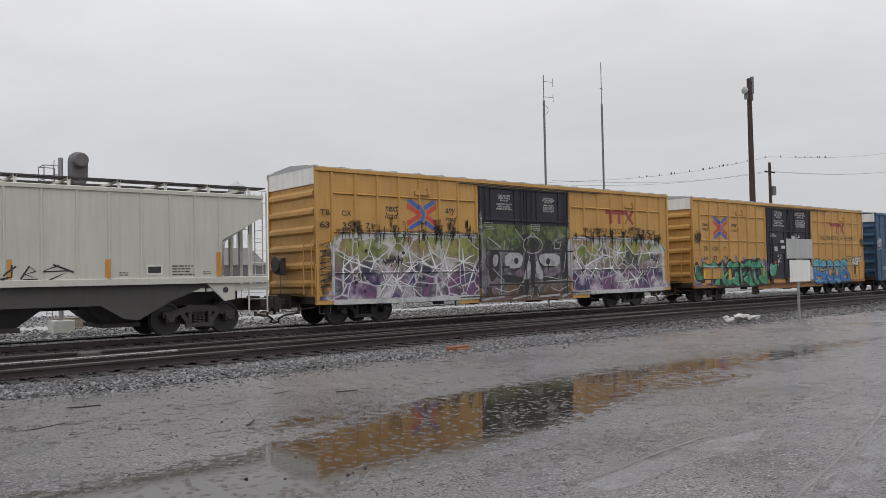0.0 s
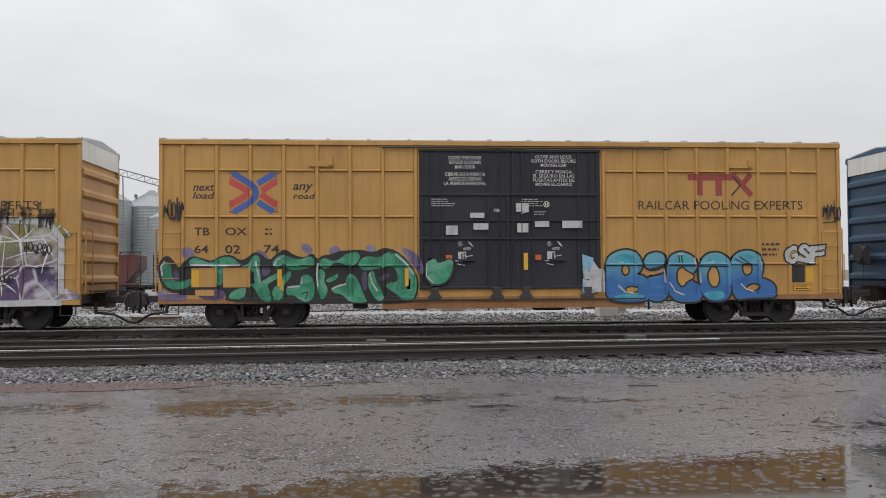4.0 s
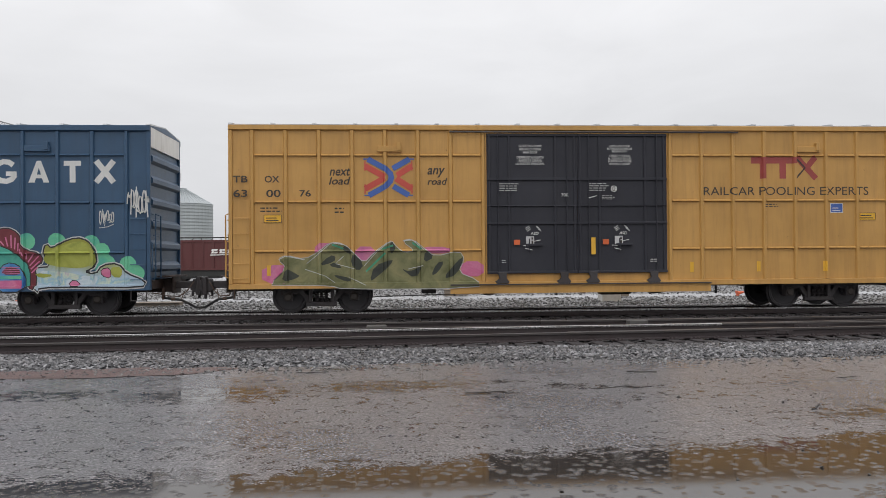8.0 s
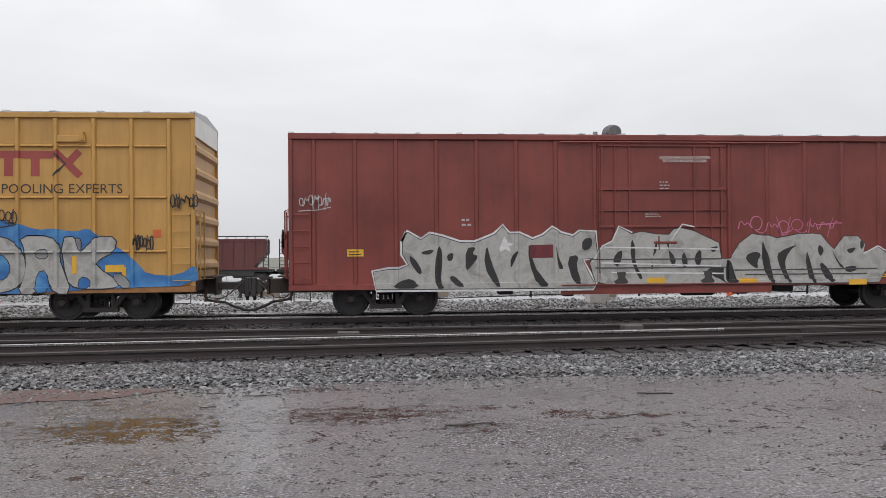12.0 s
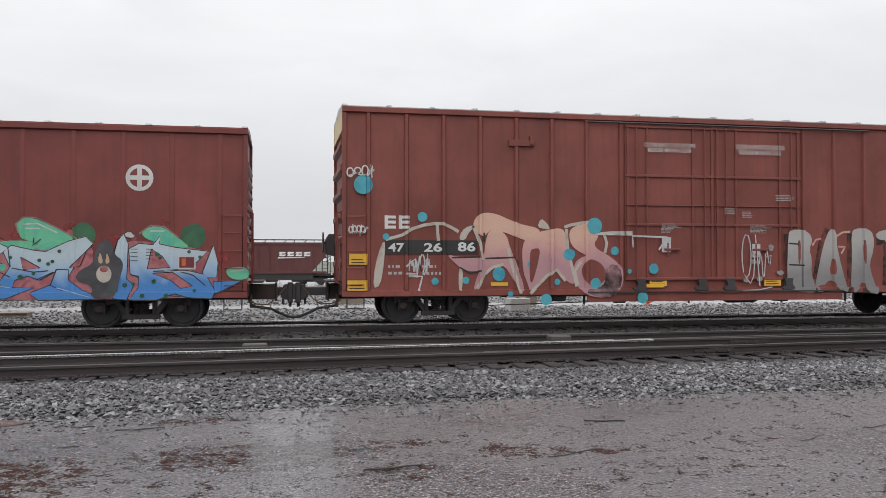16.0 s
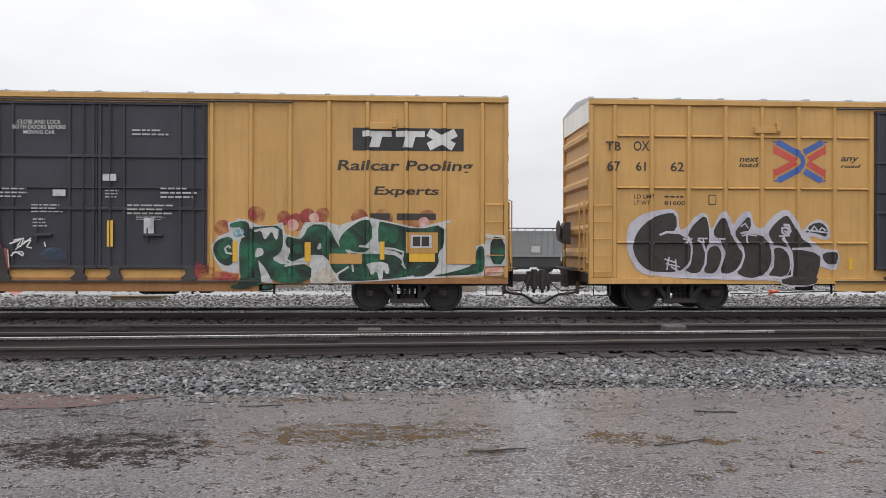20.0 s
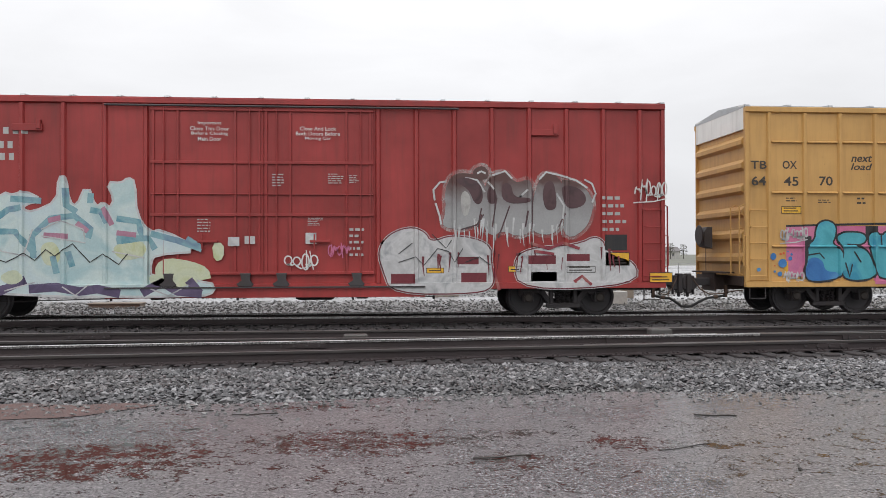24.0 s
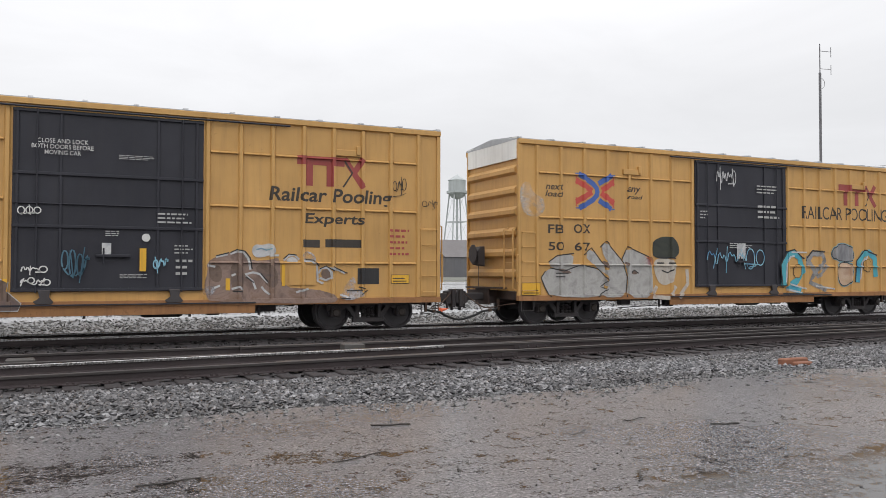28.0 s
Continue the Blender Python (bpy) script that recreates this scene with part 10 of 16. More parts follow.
Coat(c, 7).text("26", 1.96, 1.76, 2.40, 1.98, 0.0, 0.03).lay("lettering", W)
Coat(c, 7).text("86", 2.79, 1.77, 3.23, 2.00, 0.0, 0.03).lay("lettering", W)
for p in ([(3.17, 2.46), (3.27, 2.64), (3.45, 2.73), (3.74, 2.70), (4.05, 2.57), (4.41, 2.43), (4.89, 2.35), (4.89, 1.99), (4.41, 2.06), (4.02, 2.23), (3.62, 2.33), (3.45, 2.12), (3.31, 2.19), (3.20, 2.28)], [(3.60, 2.33), (3.98, 2.26), (4.12, 1.85), (4.27, 1.43), (4.48, 0.88), (4.39, 0.74), (4.16, 1.13), (3.94, 1.46), (3.65, 1.38), (3.45, 1.19), (3.28, 0.86), (3.17, 0.83), (3.28, 1.19), (3.45, 1.64), (3.48, 2.05)], [(2.50, 1.71), (2.78, 1.64), (3.17, 1.64), (3.37, 1.68), (3.42, 1.36), (3.20, 1.27), (2.92, 1.32), (2.75, 1.46)]):
    blob(c, p, PEACHF, None, 4, soft=2)
for p in ([(4.41, 2.12), (4.99, 2.30), (5.50, 2.38), (5.56, 1.99), (5.68, 1.43), (5.80, 0.94), (5.57, 1.01), (5.33, 1.32), (5.06, 1.15), (4.80, 0.90), (4.62, 0.74), (4.54, 1.01), (4.42, 1.29)], [(5.62, 2.27), (5.77, 2.41), (6.10, 2.50), (6.37, 2.39), (6.43, 2.19), (6.24, 1.91), (6.66, 1.68), (6.92, 1.50), (7.05, 1.29), (7.02, 0.86), (6.69, 0.61), (6.09, 0.65), (5.80, 0.94), (5.72, 1.29), (5.80, 1.54), (5.98, 1.64), (6.09, 1.68), (5.80, 1.82), (5.65, 1.99)]):
    blob(c, p, PEACHF, None, 4, soft=2)
for p in ([(4.60, 1.78), (4.70, 1.85), (4.89, 1.85), (4.80, 1.43), (4.68, 1.01), (4.60, 1.01)], [(5.94, 1.36), (6.12, 1.60), (6.39, 1.54), (6.57, 1.36), (6.60, 1.07), (6.39, 0.92), (6.12, 0.94), (5.97, 1.15)], [(4.02, 2.10), (4.22, 1.96), (4.31, 1.50), (4.17, 1.71)]):
    blob(c, p, REDN, None, 6, soft=2)
for p in ([(4.80, 2.38), (4.89, 2.60), (5.04, 2.49), (5.15, 2.31), (4.95, 2.34)], [(0.73, 0.88), (0.78, 1.44), (0.94, 1.97), (1.03, 2.00), (0.99, 1.44), (0.91, 0.97)], [(2.81, 1.37), (2.92, 1.36), (2.90, 0.82), (2.81, 0.82)], [(2.81, 2.06), (2.89, 2.28), (3.06, 2.39), (3.26, 2.42), (3.06, 2.23), (2.97, 2.04)]):
    blob(c, p, CRM, None, 5, soft=1)
blob(c, [(6.51, 1.29), (6.84, 1.51), (7.02, 1.21), (6.96, 0.83), (6.69, 0.62), (6.24, 0.65), (6.03, 0.84), (6.39, 0.85), (6.59, 1.00)], MISTK, None, 5, soft=1)
scrawl(c, [[(1.03, 2.05), (1.43, 2.16), (1.67, 2.31), (1.95, 2.40), (2.20, 2.44), (2.43, 2.44), (2.64, 2.35), (2.81, 2.25)], [(2.28, 2.41), (2.31, 2.03)], [(5.50, 2.38), (5.68, 2.44), (6.10, 2.51), (6.37, 2.39)], [(6.43, 2.22), (6.77, 2.25), (7.27, 2.25)], [(6.55, 2.21), (6.62, 1.99), (6.57, 1.74)], [(3.27, 0.86), (3.45, 1.21), (3.65, 1.38), (3.94, 1.46)], [(5.55, 2.34), (5.59, 1.85), (5.71, 1.36), (5.82, 0.90)], [(4.60, 0.74), (4.80, 0.93), (5.06, 1.18), (5.30, 1.32), (5.53, 1.04)], [(5.95, 1.54), (5.77, 1.29), (5.85, 0.94)], [(4.36, 0.74), (4.19, 1.29), (4.05, 1.85)], [(3.17, 2.39), (3.34, 1.98), (3.42, 1.57)]], 0.075, CRM, 7)
scrawl(c, [[(3.48, 1.60), (4.27, 1.63)], [(3.45, 2.23), (3.45, 2.01)], [(4.22, 1.78), (4.31, 1.40)], [(2.64, 1.62), (3.34, 1.64)], [(2.85, 1.38), (3.09, 1.24), (3.37, 1.30)]], 0.04, SOOT, 8)
squiggle(c, 1.56, 1.17, 2.11, 1.73, WB, 4, 0.036, 94)
notice(c, 1.10, 1.17, 1.51, 1.49, 2, seed=3)
notice(c, 1.92, 1.16, 2.42, 1.49, 2, seed=4)
spots(c, TQ, 8, (1.92, 2.60, 0.12), (1.04, 2.12, 0.08), (6.29, 2.42, 0.21), (5.63, 1.70, 0.15), (4.64, 1.45, 0.09), (3.82, 1.22, 0.17), (6.83, 1.79, 0.11), (7.84, 1.34, 0.13), (2.23, 1.05, 0.09), (2.99, 1.07, 0.09), (6.32, 0.98, 0.14), (5.31, 1.02, 0.08), (5.00, 0.59, 0.14), (7.54, 0.61, 0.15), (4.09, 0.73, 0.07), (7.19, 1.28, 0.06))
scrawl(c, [[(6.32, 2.21), (7.26, 2.20), (7.29, 1.88)], [(7.26, 2.17), (8.21, 2.14), (7.98, 1.82)], [(1.58, 1.18), (1.92, 1.17), (1.83, 0.82)], [(1.52, 1.41), (1.75, 1.59), (1.80, 1.23), (1.52, 1.24)]], 0.045, WB, 10)
Coat(c, 11).rect(3.61, 0.93, 4.04, 1.02).lay("reflector", SY)
Coat(c, 11).rect(7.64, 0.87, 8.12, 0.96).lay("reflector", SY)
Coat(c, 3).disc(0.5, 3.35, 0.23).lay("graffiti", TQ)
squiggle(c, 0.08, 3.50, 0.78, 3.84, W, 4, 0.04, 91)
squiggle(c, 0.14, 2.15, 0.62, 2.41, W, 5, 0.03, 92)
for p in ([(11.63, 2.23), (11.71, 2.36), (12.15, 2.36), (12.34, 2.25), (12.41, 2.08), (12.31, 1.84), (12.39, 1.60), (12.36, 1.19), (12.49, 0.89), (12.39, 0.68), (12.04, 0.73), (11.65, 0.77), (11.59, 1.06)], [(12.44, 0.72), (12.57, 1.30), (12.73, 1.98), (12.93, 2.41), (13.07, 2.35), (13.18, 1.73), (13.33, 1.18), (13.48, 0.70), (13.12, 0.77), (13.03, 1.02), (12.81, 1.00), (12.72, 0.72)], [(13.54, 0.70), (13.59, 1.73), (13.57, 2.26), (13.67, 2.41), (14.07, 2.41), (14.25, 2.26), (14.26, 1.86), (14.12, 1.47), (14.18, 1.17), (14.41, 0.63), (13.99, 0.70), (13.92, 1.03), (13.68, 0.70)]):
    blob(c, p, CHALKF, None, 4, soft=1)
for p in ([(14.31, 2.30), (14.69, 2.40), (15.34, 2.44), (15.40, 2.26), (15.28, 2.09), (14.98, 2.13), (14.95, 1.72), (15.02, 1.16), (15.09, 0.63), (14.61, 0.68), (14.68, 1.72), (14.66, 2.09), (14.36, 2.12)], [(15.31, 1.97), (15.41, 2.20), (15.67, 2.43), (15.87, 2.40), (15.93, 2.22), (15.80, 2.00), (15.68, 1.86), (15.80, 1.60), (15.92, 1.29), (15.88, 0.83), (15.46, 0.81), (15.63, 1.15), (15.53, 1.49), (15.33, 1.59), (15.29, 1.78)]):
    blob(c, p, CHALKF, None, 4, soft=1)
for p in [[(11.93, 2.08), (12.00, 2.08), (11.99, 1.46), (11.92, 1.47)], [(12.88, 1.18), (13.01, 1.73), (13.12, 1.18)], [(13.91, 2.07), (13.98, 2.09), (13.99, 1.48), (13.92, 1.45)], [(12.53, 0.89), (13.02, 0.93), (13.16, 0.79), (12.60, 0.75)]]:
    blob(c, p, REDN, None, 5, soft=1)
scrawl(c, [[(11.59, 2.25), (11.56, 0.77)], [(12.49, 1.05), (12.67, 2.01), (12.87, 2.39)], [(13.53, 2.26), (13.51, 0.76)], [(14.33, 2.06), (14.64, 2.05), (14.60, 0.88)], [(15.00, 2.06), (15.25, 2.04)], [(15.26, 1.95), (15.32, 1.55), (15.50, 1.29), (15.54, 1.01)], [(12.39, 0.75), (12.95, 0.82), (13.51, 0.76)], [(13.94, 0.81), (13.94, 0.67)]], 0.17, MISTK, 3)
scrawl(c, [[(12.40, 1.95), (12.51, 2.10), (12.66, 2.13)], [(13.13, 2.20), (13.31, 2.30), (13.53, 2.32)], [(13.17, 1.92), (13.38, 1.91), (13.26, 1.73)], [(15.96, 2.33), (16.13, 2.32), (16.22, 2.14), (16.08, 1.86), (16.58, 2.03), (16.61, 1.86), (16.18, 1.80)], [(16.02, 1.29), (16.30, 1.14), (16.39, 0.88)], [(16.48, 1.28), (16.72, 1.42), (16.76, 1.13)]], 0.05, PCH, 6)
scrawl(c, [[(11.94, 2.06), (11.95, 1.49)], [(13.94, 2.09), (13.95, 1.50)], [(11.65, 2.00), (11.93, 1.98)], [(11.65, 1.44), (12.14, 1.42)], [(14.63, 2.09), (14.95, 2.10)], [(15.30, 1.59), (15.69, 1.60)]], 0.04, SOOT, 7)
cloud(c, 10.24, 0.81, 11.71, 2.14, SIL, 6, 6, 3, 0.05, 0.1, False)
squiggle(c, 10.24, 0.81, 11.16, 2.34, WB, 3, 0.05, 93)
lines(c, 7.61, 4.27, 9.01, 4.54, ["CLOSE AND LOCK DOORS", "BEFORE MOVING CAR"])
lines(c, 10.15, 4.26, 11.55, 4.56, ["CLOSE AND LOCK DOORS", "BEFORE MOVING CAR"])
notice(c, 11.28, 3.10, 11.92, 3.28, 4, seed=0)
notice(c, 8.07, 2.38, 8.63, 2.49, 4, seed=1)
notice(c, 8.05, 2.25, 8.45, 2.38, 4, seed=2)
notice(c, 10.53, 2.38, 11.17, 2.48, 4, seed=3)
notice(c, 10.54, 2.25, 11.03, 2.38, 4, seed=4)
notice(c, 16.79, 1.17, 17.40, 1.91, 4, seed=5)
notice(c, 17.71, 1.63, 18.03, 1.91, 4, seed=6)
notice(c, 16.03, 1.48, 16.49, 1.83, 4, seed=7)
notice(c, 9.82, 2.74, 10.14, 2.91, 4, seed=8)
notice(c, 10.32, 2.65, 10.64, 2.83, 4, seed=9)
patch(c, 8.07, 1.76, 8.32, 2.14, WB)
patch(c, 10.60, 1.63, 10.83, 1.98, WB)
patch(c, 7.72, 0.89, 8.22, 1.05, SY)
patch(c, 10.92, 0.88, 11.43, 1.06, SY)
patch(c, 15.05, 0.96, 15.60, 1.10, SY)
patch(c, 18.66, 1.43, 19.13, 1.73, SY)
patch(c, 18.60, 0.84, 19.15, 1.10, SY)
patch(c, 0.15, 1.44, 0.61, 1.73, SY)
patch(c, 0.11, 0.83, 0.61, 1.10, SY)
squiggle(c, 18.44, 3.17, 19.06, 3.77, W, 4, 0.04, 95)
c = CARS["sharp"]
letters(c, 'next', 0.95, 3.94, 1.52, 4.13, K, shear=0.25)
letters(c, 'load', 0.94, 3.73, 1.52, 3.92, K, shear=0.25)
letters(c, 'any', 3.67, 3.88, 4.14, 4.08, K, shear=0.25)
letters(c, 'road', 3.68, 3.72, 4.20, 3.86, K, shear=0.25)
cross_logo(c, 1.78, 3.09, 3.39, 4.54)
letters(c, 'TB', 1.91, 2.58, 2.43, 2.84, K)
letters(c, 'OX', 2.75, 2.60, 3.34, 2.87, K)
letters(c, '67', 1.96, 2.11, 2.25, 2.42, K)
letters(c, '12', 2.96, 2.12, 3.25, 2.43, K)
letters(c, '33', 3.86, 2.13, 4.16, 2.44, K)
blob(c, [(2.48, 2.43), (3.25, 2.56), (4.36, 2.54), (5.11, 2.65), (6.61, 2.61), (7.01, 2.31), (7.04, 1.99), (7.45, 1.43), (7.35, 0.96), (7.01, 0.86), (4.99, 0.74), (2.54, 1.31), (2.48, 1.84)], MISTR, None, 1)
blob(c, [(2.48, 2.37), (3.25, 2.47), (4.36, 2.45), (5.37, 2.50), (6.54, 2.42), (7.01, 1.99), (7.35, 1.24), (7.01, 0.90), (4.99, 0.79), (2.54, 1.31), (2.48, 1.84)], MISTR, None, 2)
spots(c, CRIM, 3, (4.48, 2.40, 0.19), (4.73, 2.46, 0.16), (5.11, 2.50, 0.18), (5.31, 2.35, 0.16), (6.02, 2.42, 0.17), (6.61, 2.49, 0.17), (6.81, 2.24, 0.19), (3.99, 2.33, 0.14), (3.01, 1.96, 0.19), (2.72, 1.55, 0.18), (4.24, 1.61, 0.16), (5.18, 0.94, 0.19), (6.08, 1.55, 0.15), (7.21, 1.24, 0.18))
Coat(c, 7).rect(2.69, 2.12, 3.27, 2.46).lay("sticker", YEL2)
Coat(c, 7).rect(3.50, 2.13, 4.25, 2.47).lay("sticker", YEL2)
Coat(c, 9).text("12", 2.82, 2.16, 3.13, 2.40, 0.0, 0.008).lay("lettering", K)
Coat(c, 9).text("33", 3.68, 2.17, 4.06, 2.41, 0.0, 0.008).lay("lettering", K)
blob(c, [(0.81, 2.80), (1.15, 2.92), (1.55, 2.82), (1.60, 2.59), (1.03, 2.55)], MISTR, None, 1)
blob(c, [(0.37, 1.09), (1.15, 1.83), (1.89, 2.07), (2.42, 1.96), (2.31, 1.02), (0.48, 0.85)], MISTR, None, 1)
spots(c, CRIM, 3, (4.35, 2.34, 0.12), (4.53, 2.43, 0.14), (4.77, 2.46, 0.15), (5.07, 2.41, 0.14), (5.31, 2.53, 0.13), (5.55, 2.17, 0.16), (6.04, 2.36, 0.16), (6.16, 2.18, 0.14), (6.41, 2.42, 0.15), (6.73, 2.49, 0.16), (6.92, 2.31, 0.15), (7.17, 2.19, 0.14), (7.36, 1.70, 0.11), (4.35, 2.10, 0.08), (2.24, 1.69, 0.14), (2.18, 1.91, 0.11), (2.46, 1.63, 0.12))
spots(c, MAR, 4, (4.77, 2.34, 0.08), (5.13, 2.49, 0.08), (5.86, 2.27, 0.08), (6.60, 2.33, 0.09), (2.29, 1.80, 0.08))
blob(c, [(2.38, 1.76), (2.80, 1.75), (2.70, 1.55), (2.85, 1.40), (2.49, 1.32), (2.35, 1.46)], ROSE, None, 3)
blob(c, [(2.85, 0.73), (3.13, 1.14), (3.18, 0.73)], ROSE, None, 3)
blob(c, [(5.07, 0.89), (5.22, 1.15), (5.48, 0.91)], CRIM, None, 3)
blob(c, [(4.35, 1.75), (4.50, 2.05), (4.53, 1.63), (4.38, 1.49)], CRIM, None, 3)
blob(c, [(1.40, 1.53), (1.51, 1.63), (1.63, 1.53), (1.67, 1.34), (1.82, 1.28), (1.90, 1.12), (2.04, 1.12), (2.16, 1.19), (2.20, 1.05), (2.07, 0.92), (1.93, 0.79), (1.50, 0.80), (1.42, 1.09)], GNW, WB, 4, 0.05)
blob(c, [(2.25, 1.91), (2.28, 2.07), (2.47, 2.16), (2.50, 2.00), (2.71, 2.02), (2.96, 2.07), (3.16, 2.05), (3.31, 1.92), (3.37, 1.72), (3.28, 1.62), (3.47, 1.62), (3.56, 1.52), (3.62, 1.33), (3.65, 1.07), (3.58, 0.70), (3.29, 0.70), (3.24, 0.99), (3.16, 1.13), (3.07, 1.01), (2.98, 1.12), (2.97, 1.53), (2.85, 1.71), (2.65, 1.79), (2.41, 1.71), (2.26, 1.77)], GNW, WB, 5, 0.05)
blob(c, [(2.69, 1.74), (2.92, 1.68), (2.97, 1.21), (3.12, 1.06), (2.92, 0.73), (2.77, 0.71), (2.71, 1.00), (2.50, 1.07), (2.63, 1.25), (2.77, 1.25)], GNW, WB, 4, 0.05)
blob(c, [(3.46, 1.78), (3.52, 1.92), (3.71, 1.95), (3.90, 1.93), (4.10, 2.04), (4.19, 1.92), (4.10, 1.78), (3.90, 1.67), (3.71, 1.69), (3.66, 1.53), (3.90, 1.45), (4.16, 1.53), (4.30, 1.46), (4.30, 1.32), (4.09, 1.19), (3.71, 1.28), (3.55, 1.41)], GNW, WB, 5, 0.05)
blob(c, [(3.65, 1.11), (3.87, 1.19), (4.10, 1.11), (4.18, 1.00), (4.31, 0.70), (3.65, 0.71)], GNW, WB, 4, 0.05)
blob(c, [(4.41, 1.54), (4.46, 1.92), (4.57, 2.16), (4.82, 2.06), (4.84, 1.90), (4.69, 1.79), (4.65, 1.53), (4.57, 1.33), (4.66, 1.04), (4.46, 1.02), (4.37, 1.27)], GNW, WB, 5, 0.05)
blob(c, [(4.67, 1.71), (4.80, 1.95), (5.06, 2.03), (5.26, 2.09), (5.41, 2.28), (5.62, 2.31), (5.77, 2.15), (5.74, 1.93), (5.54, 1.80), (5.33, 1.72), (5.20, 1.65), (4.93, 1.62), (4.74, 1.58)], GNW, WB, 4, 0.05)
blob(c, [(4.67, 1.38), (4.93, 1.46), (5.26, 1.42), (5.39, 1.53), (5.59, 1.66), (5.86, 1.74), (5.90, 1.53), (5.74, 1.35), (5.59, 1.22), (5.33, 1.18), (5.20, 1.14), (4.93, 1.09), (4.80, 1.00), (4.67, 1.13)], GNW, WB, 5, 0.05)
blob(c, [(5.46, 0.90), (6.00, 0.99), (6.27, 0.95), (6.54, 0.90), (6.54, 0.66), (5.46, 0.67)], GNW, WB, 4, 0.05)
blob(c, [(5.93, 1.93), (6.16, 2.14), (6.38, 2.18), (6.45, 2.04), (6.75, 2.02), (6.94, 1.91), (6.89, 1.60), (6.80, 1.12), (6.68, 0.89), (6.53, 1.00), (6.64, 1.53), (6.67, 1.79), (6.40, 1.87), (6.17, 1.91), (6.09, 1.73), (6.04, 1.39), (6.17, 1.23), (6.43, 1.12), (6.55, 0.97), (6.34, 0.93), (6.06, 1.00), (5.94, 1.33), (5.89, 1.66)], GNW, WB, 5, 0.05)
for p in ([(2.31, 1.94), (2.45, 2.04), (2.53, 1.94), (2.38, 1.81)], [(3.52, 1.82), (3.71, 1.89), (3.90, 1.87), (3.77, 1.74), (3.57, 1.69)], [(3.00, 1.99), (3.19, 1.97), (3.29, 1.79), (3.09, 1.81)], [(4.49, 1.90), (4.59, 2.11), (4.75, 2.01), (4.59, 1.79)], [(2.71, 1.04), (3.00, 1.04), (2.87, 0.76)], [(5.46, 2.20), (5.68, 2.23), (5.70, 2.04), (5.49, 1.90)], [(6.24, 2.10), (6.54, 1.99), (6.43, 1.91), (6.16, 1.96)], [(6.68, 1.87), (6.87, 1.88), (6.79, 1.39), (6.71, 1.26)], [(3.71, 1.01), (4.00, 1.01), (4.00, 0.74), (3.72, 0.75)], [(4.74, 1.33), (5.06, 1.40), (4.93, 1.18)]):
    blob(c, p, GNDK, None, 5, 0.045, 2)
for p in ([(2.31, 1.66), (2.65, 1.68), (2.77, 1.53), (2.70, 1.32), (2.47, 1.33), (2.38, 1.45)], [(1.87, 1.34), (2.09, 1.38), (2.16, 1.22), (1.97, 1.15)], [(2.90, 0.76), (3.12, 1.01), (3.14, 0.72)], [(5.06, 0.97), (5.26, 1.13), (5.35, 0.86), (5.06, 0.79)]):
    blob(c, p, ROSE, None, 3, 0.045)
for p in ([(3.04, 1.38), (3.29, 1.53), (3.37, 1.37), (3.12, 1.17)], [(4.18, 1.69), (4.34, 1.95), (4.44, 1.79), (4.31, 1.45)], [(3.75, 1.32), (4.13, 1.29), (4.10, 1.16), (3.77, 1.19)]):
    blob(c, p, SUNF, None, 3, 0.045)
for p in ([(2.07, 0.84), (2.34, 1.04), (2.43, 1.10), (2.43, 0.80)], [(4.83, 0.95), (5.06, 0.97), (5.04, 0.69), (4.85, 0.69)], [(5.70, 1.53), (5.86, 1.66), (5.94, 1.31), (5.76, 1.26)], [(6.16, 1.88), (6.61, 1.85), (6.54, 1.53), (6.38, 1.69), (6.27, 1.58)], [(6.54, 1.12), (6.82, 1.53), (6.87, 0.98), (6.71, 0.88)]):
    blob(c, p, WB, None, 5, 0.045)
scrawl(c, [[(3.66, 1.09), (3.66, 0.72)], [(4.01, 1.08), (4.01, 0.72)], [(3.65, 1.09), (4.03, 1.11)], [(1.44, 1.15), (1.40, 1.47), (1.54, 1.61)], [(2.41, 1.72), (2.59, 1.79), (2.71, 1.68)], [(3.39, 1.71), (3.52, 1.53), (3.60, 1.14)], [(3.04, 1.04), (3.21, 1.25), (3.37, 1.47)], [(5.37, 2.32), (5.49, 2.52), (5.65, 2.49), (5.76, 2.31)], [(5.41, 2.37), (5.73, 2.37)], [(6.16, 2.18), (6.27, 2.31), (6.43, 2.26), (6.49, 2.10)], [(6.00, 1.02), (6.04, 1.12), (6.16, 1.10)], [(5.20, 1.66), (5.41, 1.80), (5.30, 1.53)], [(4.80, 1.00), (4.91, 0.76)], [(5.54, 1.13), (5.59, 0.70)], [(5.97, 0.94), (6.02, 0.68)], [(4.23, 2.19), (4.16, 1.99), (4.28, 1.79)]], 0.05, WB, 9)
scrawl(c, [[(5.38, 2.56), (5.44, 2.76), (5.52, 2.54)], [(5.58, 2.56), (5.58, 2.74), (5.68, 2.56), (5.70, 2.74)], [(5.89, 2.73), (5.78, 2.70), (5.79, 2.56), (5.89, 2.60)], [(6.35, 2.77), (6.38, 2.57), (6.51, 2.57), (6.53, 2.79)], [(6.63, 2.78), (6.65, 2.55)], [(6.76, 2.55), (6.76, 2.76), (6.95, 2.55), (6.97, 2.78)], [(6.10, 2.66), (6.16, 2.72)]], 0.045, KB, 10)
Coat(c, 11).rect(3.05, 1.26, 3.15, 1.78).lay("reflector", SY)
Coat(c, 11).rect(6.38, 1.25, 6.51, 1.73).lay("reflector", SY)
Coat(c, 11).rect(3.61, 1.16, 4.13, 1.37).lay("sticker", YEL)
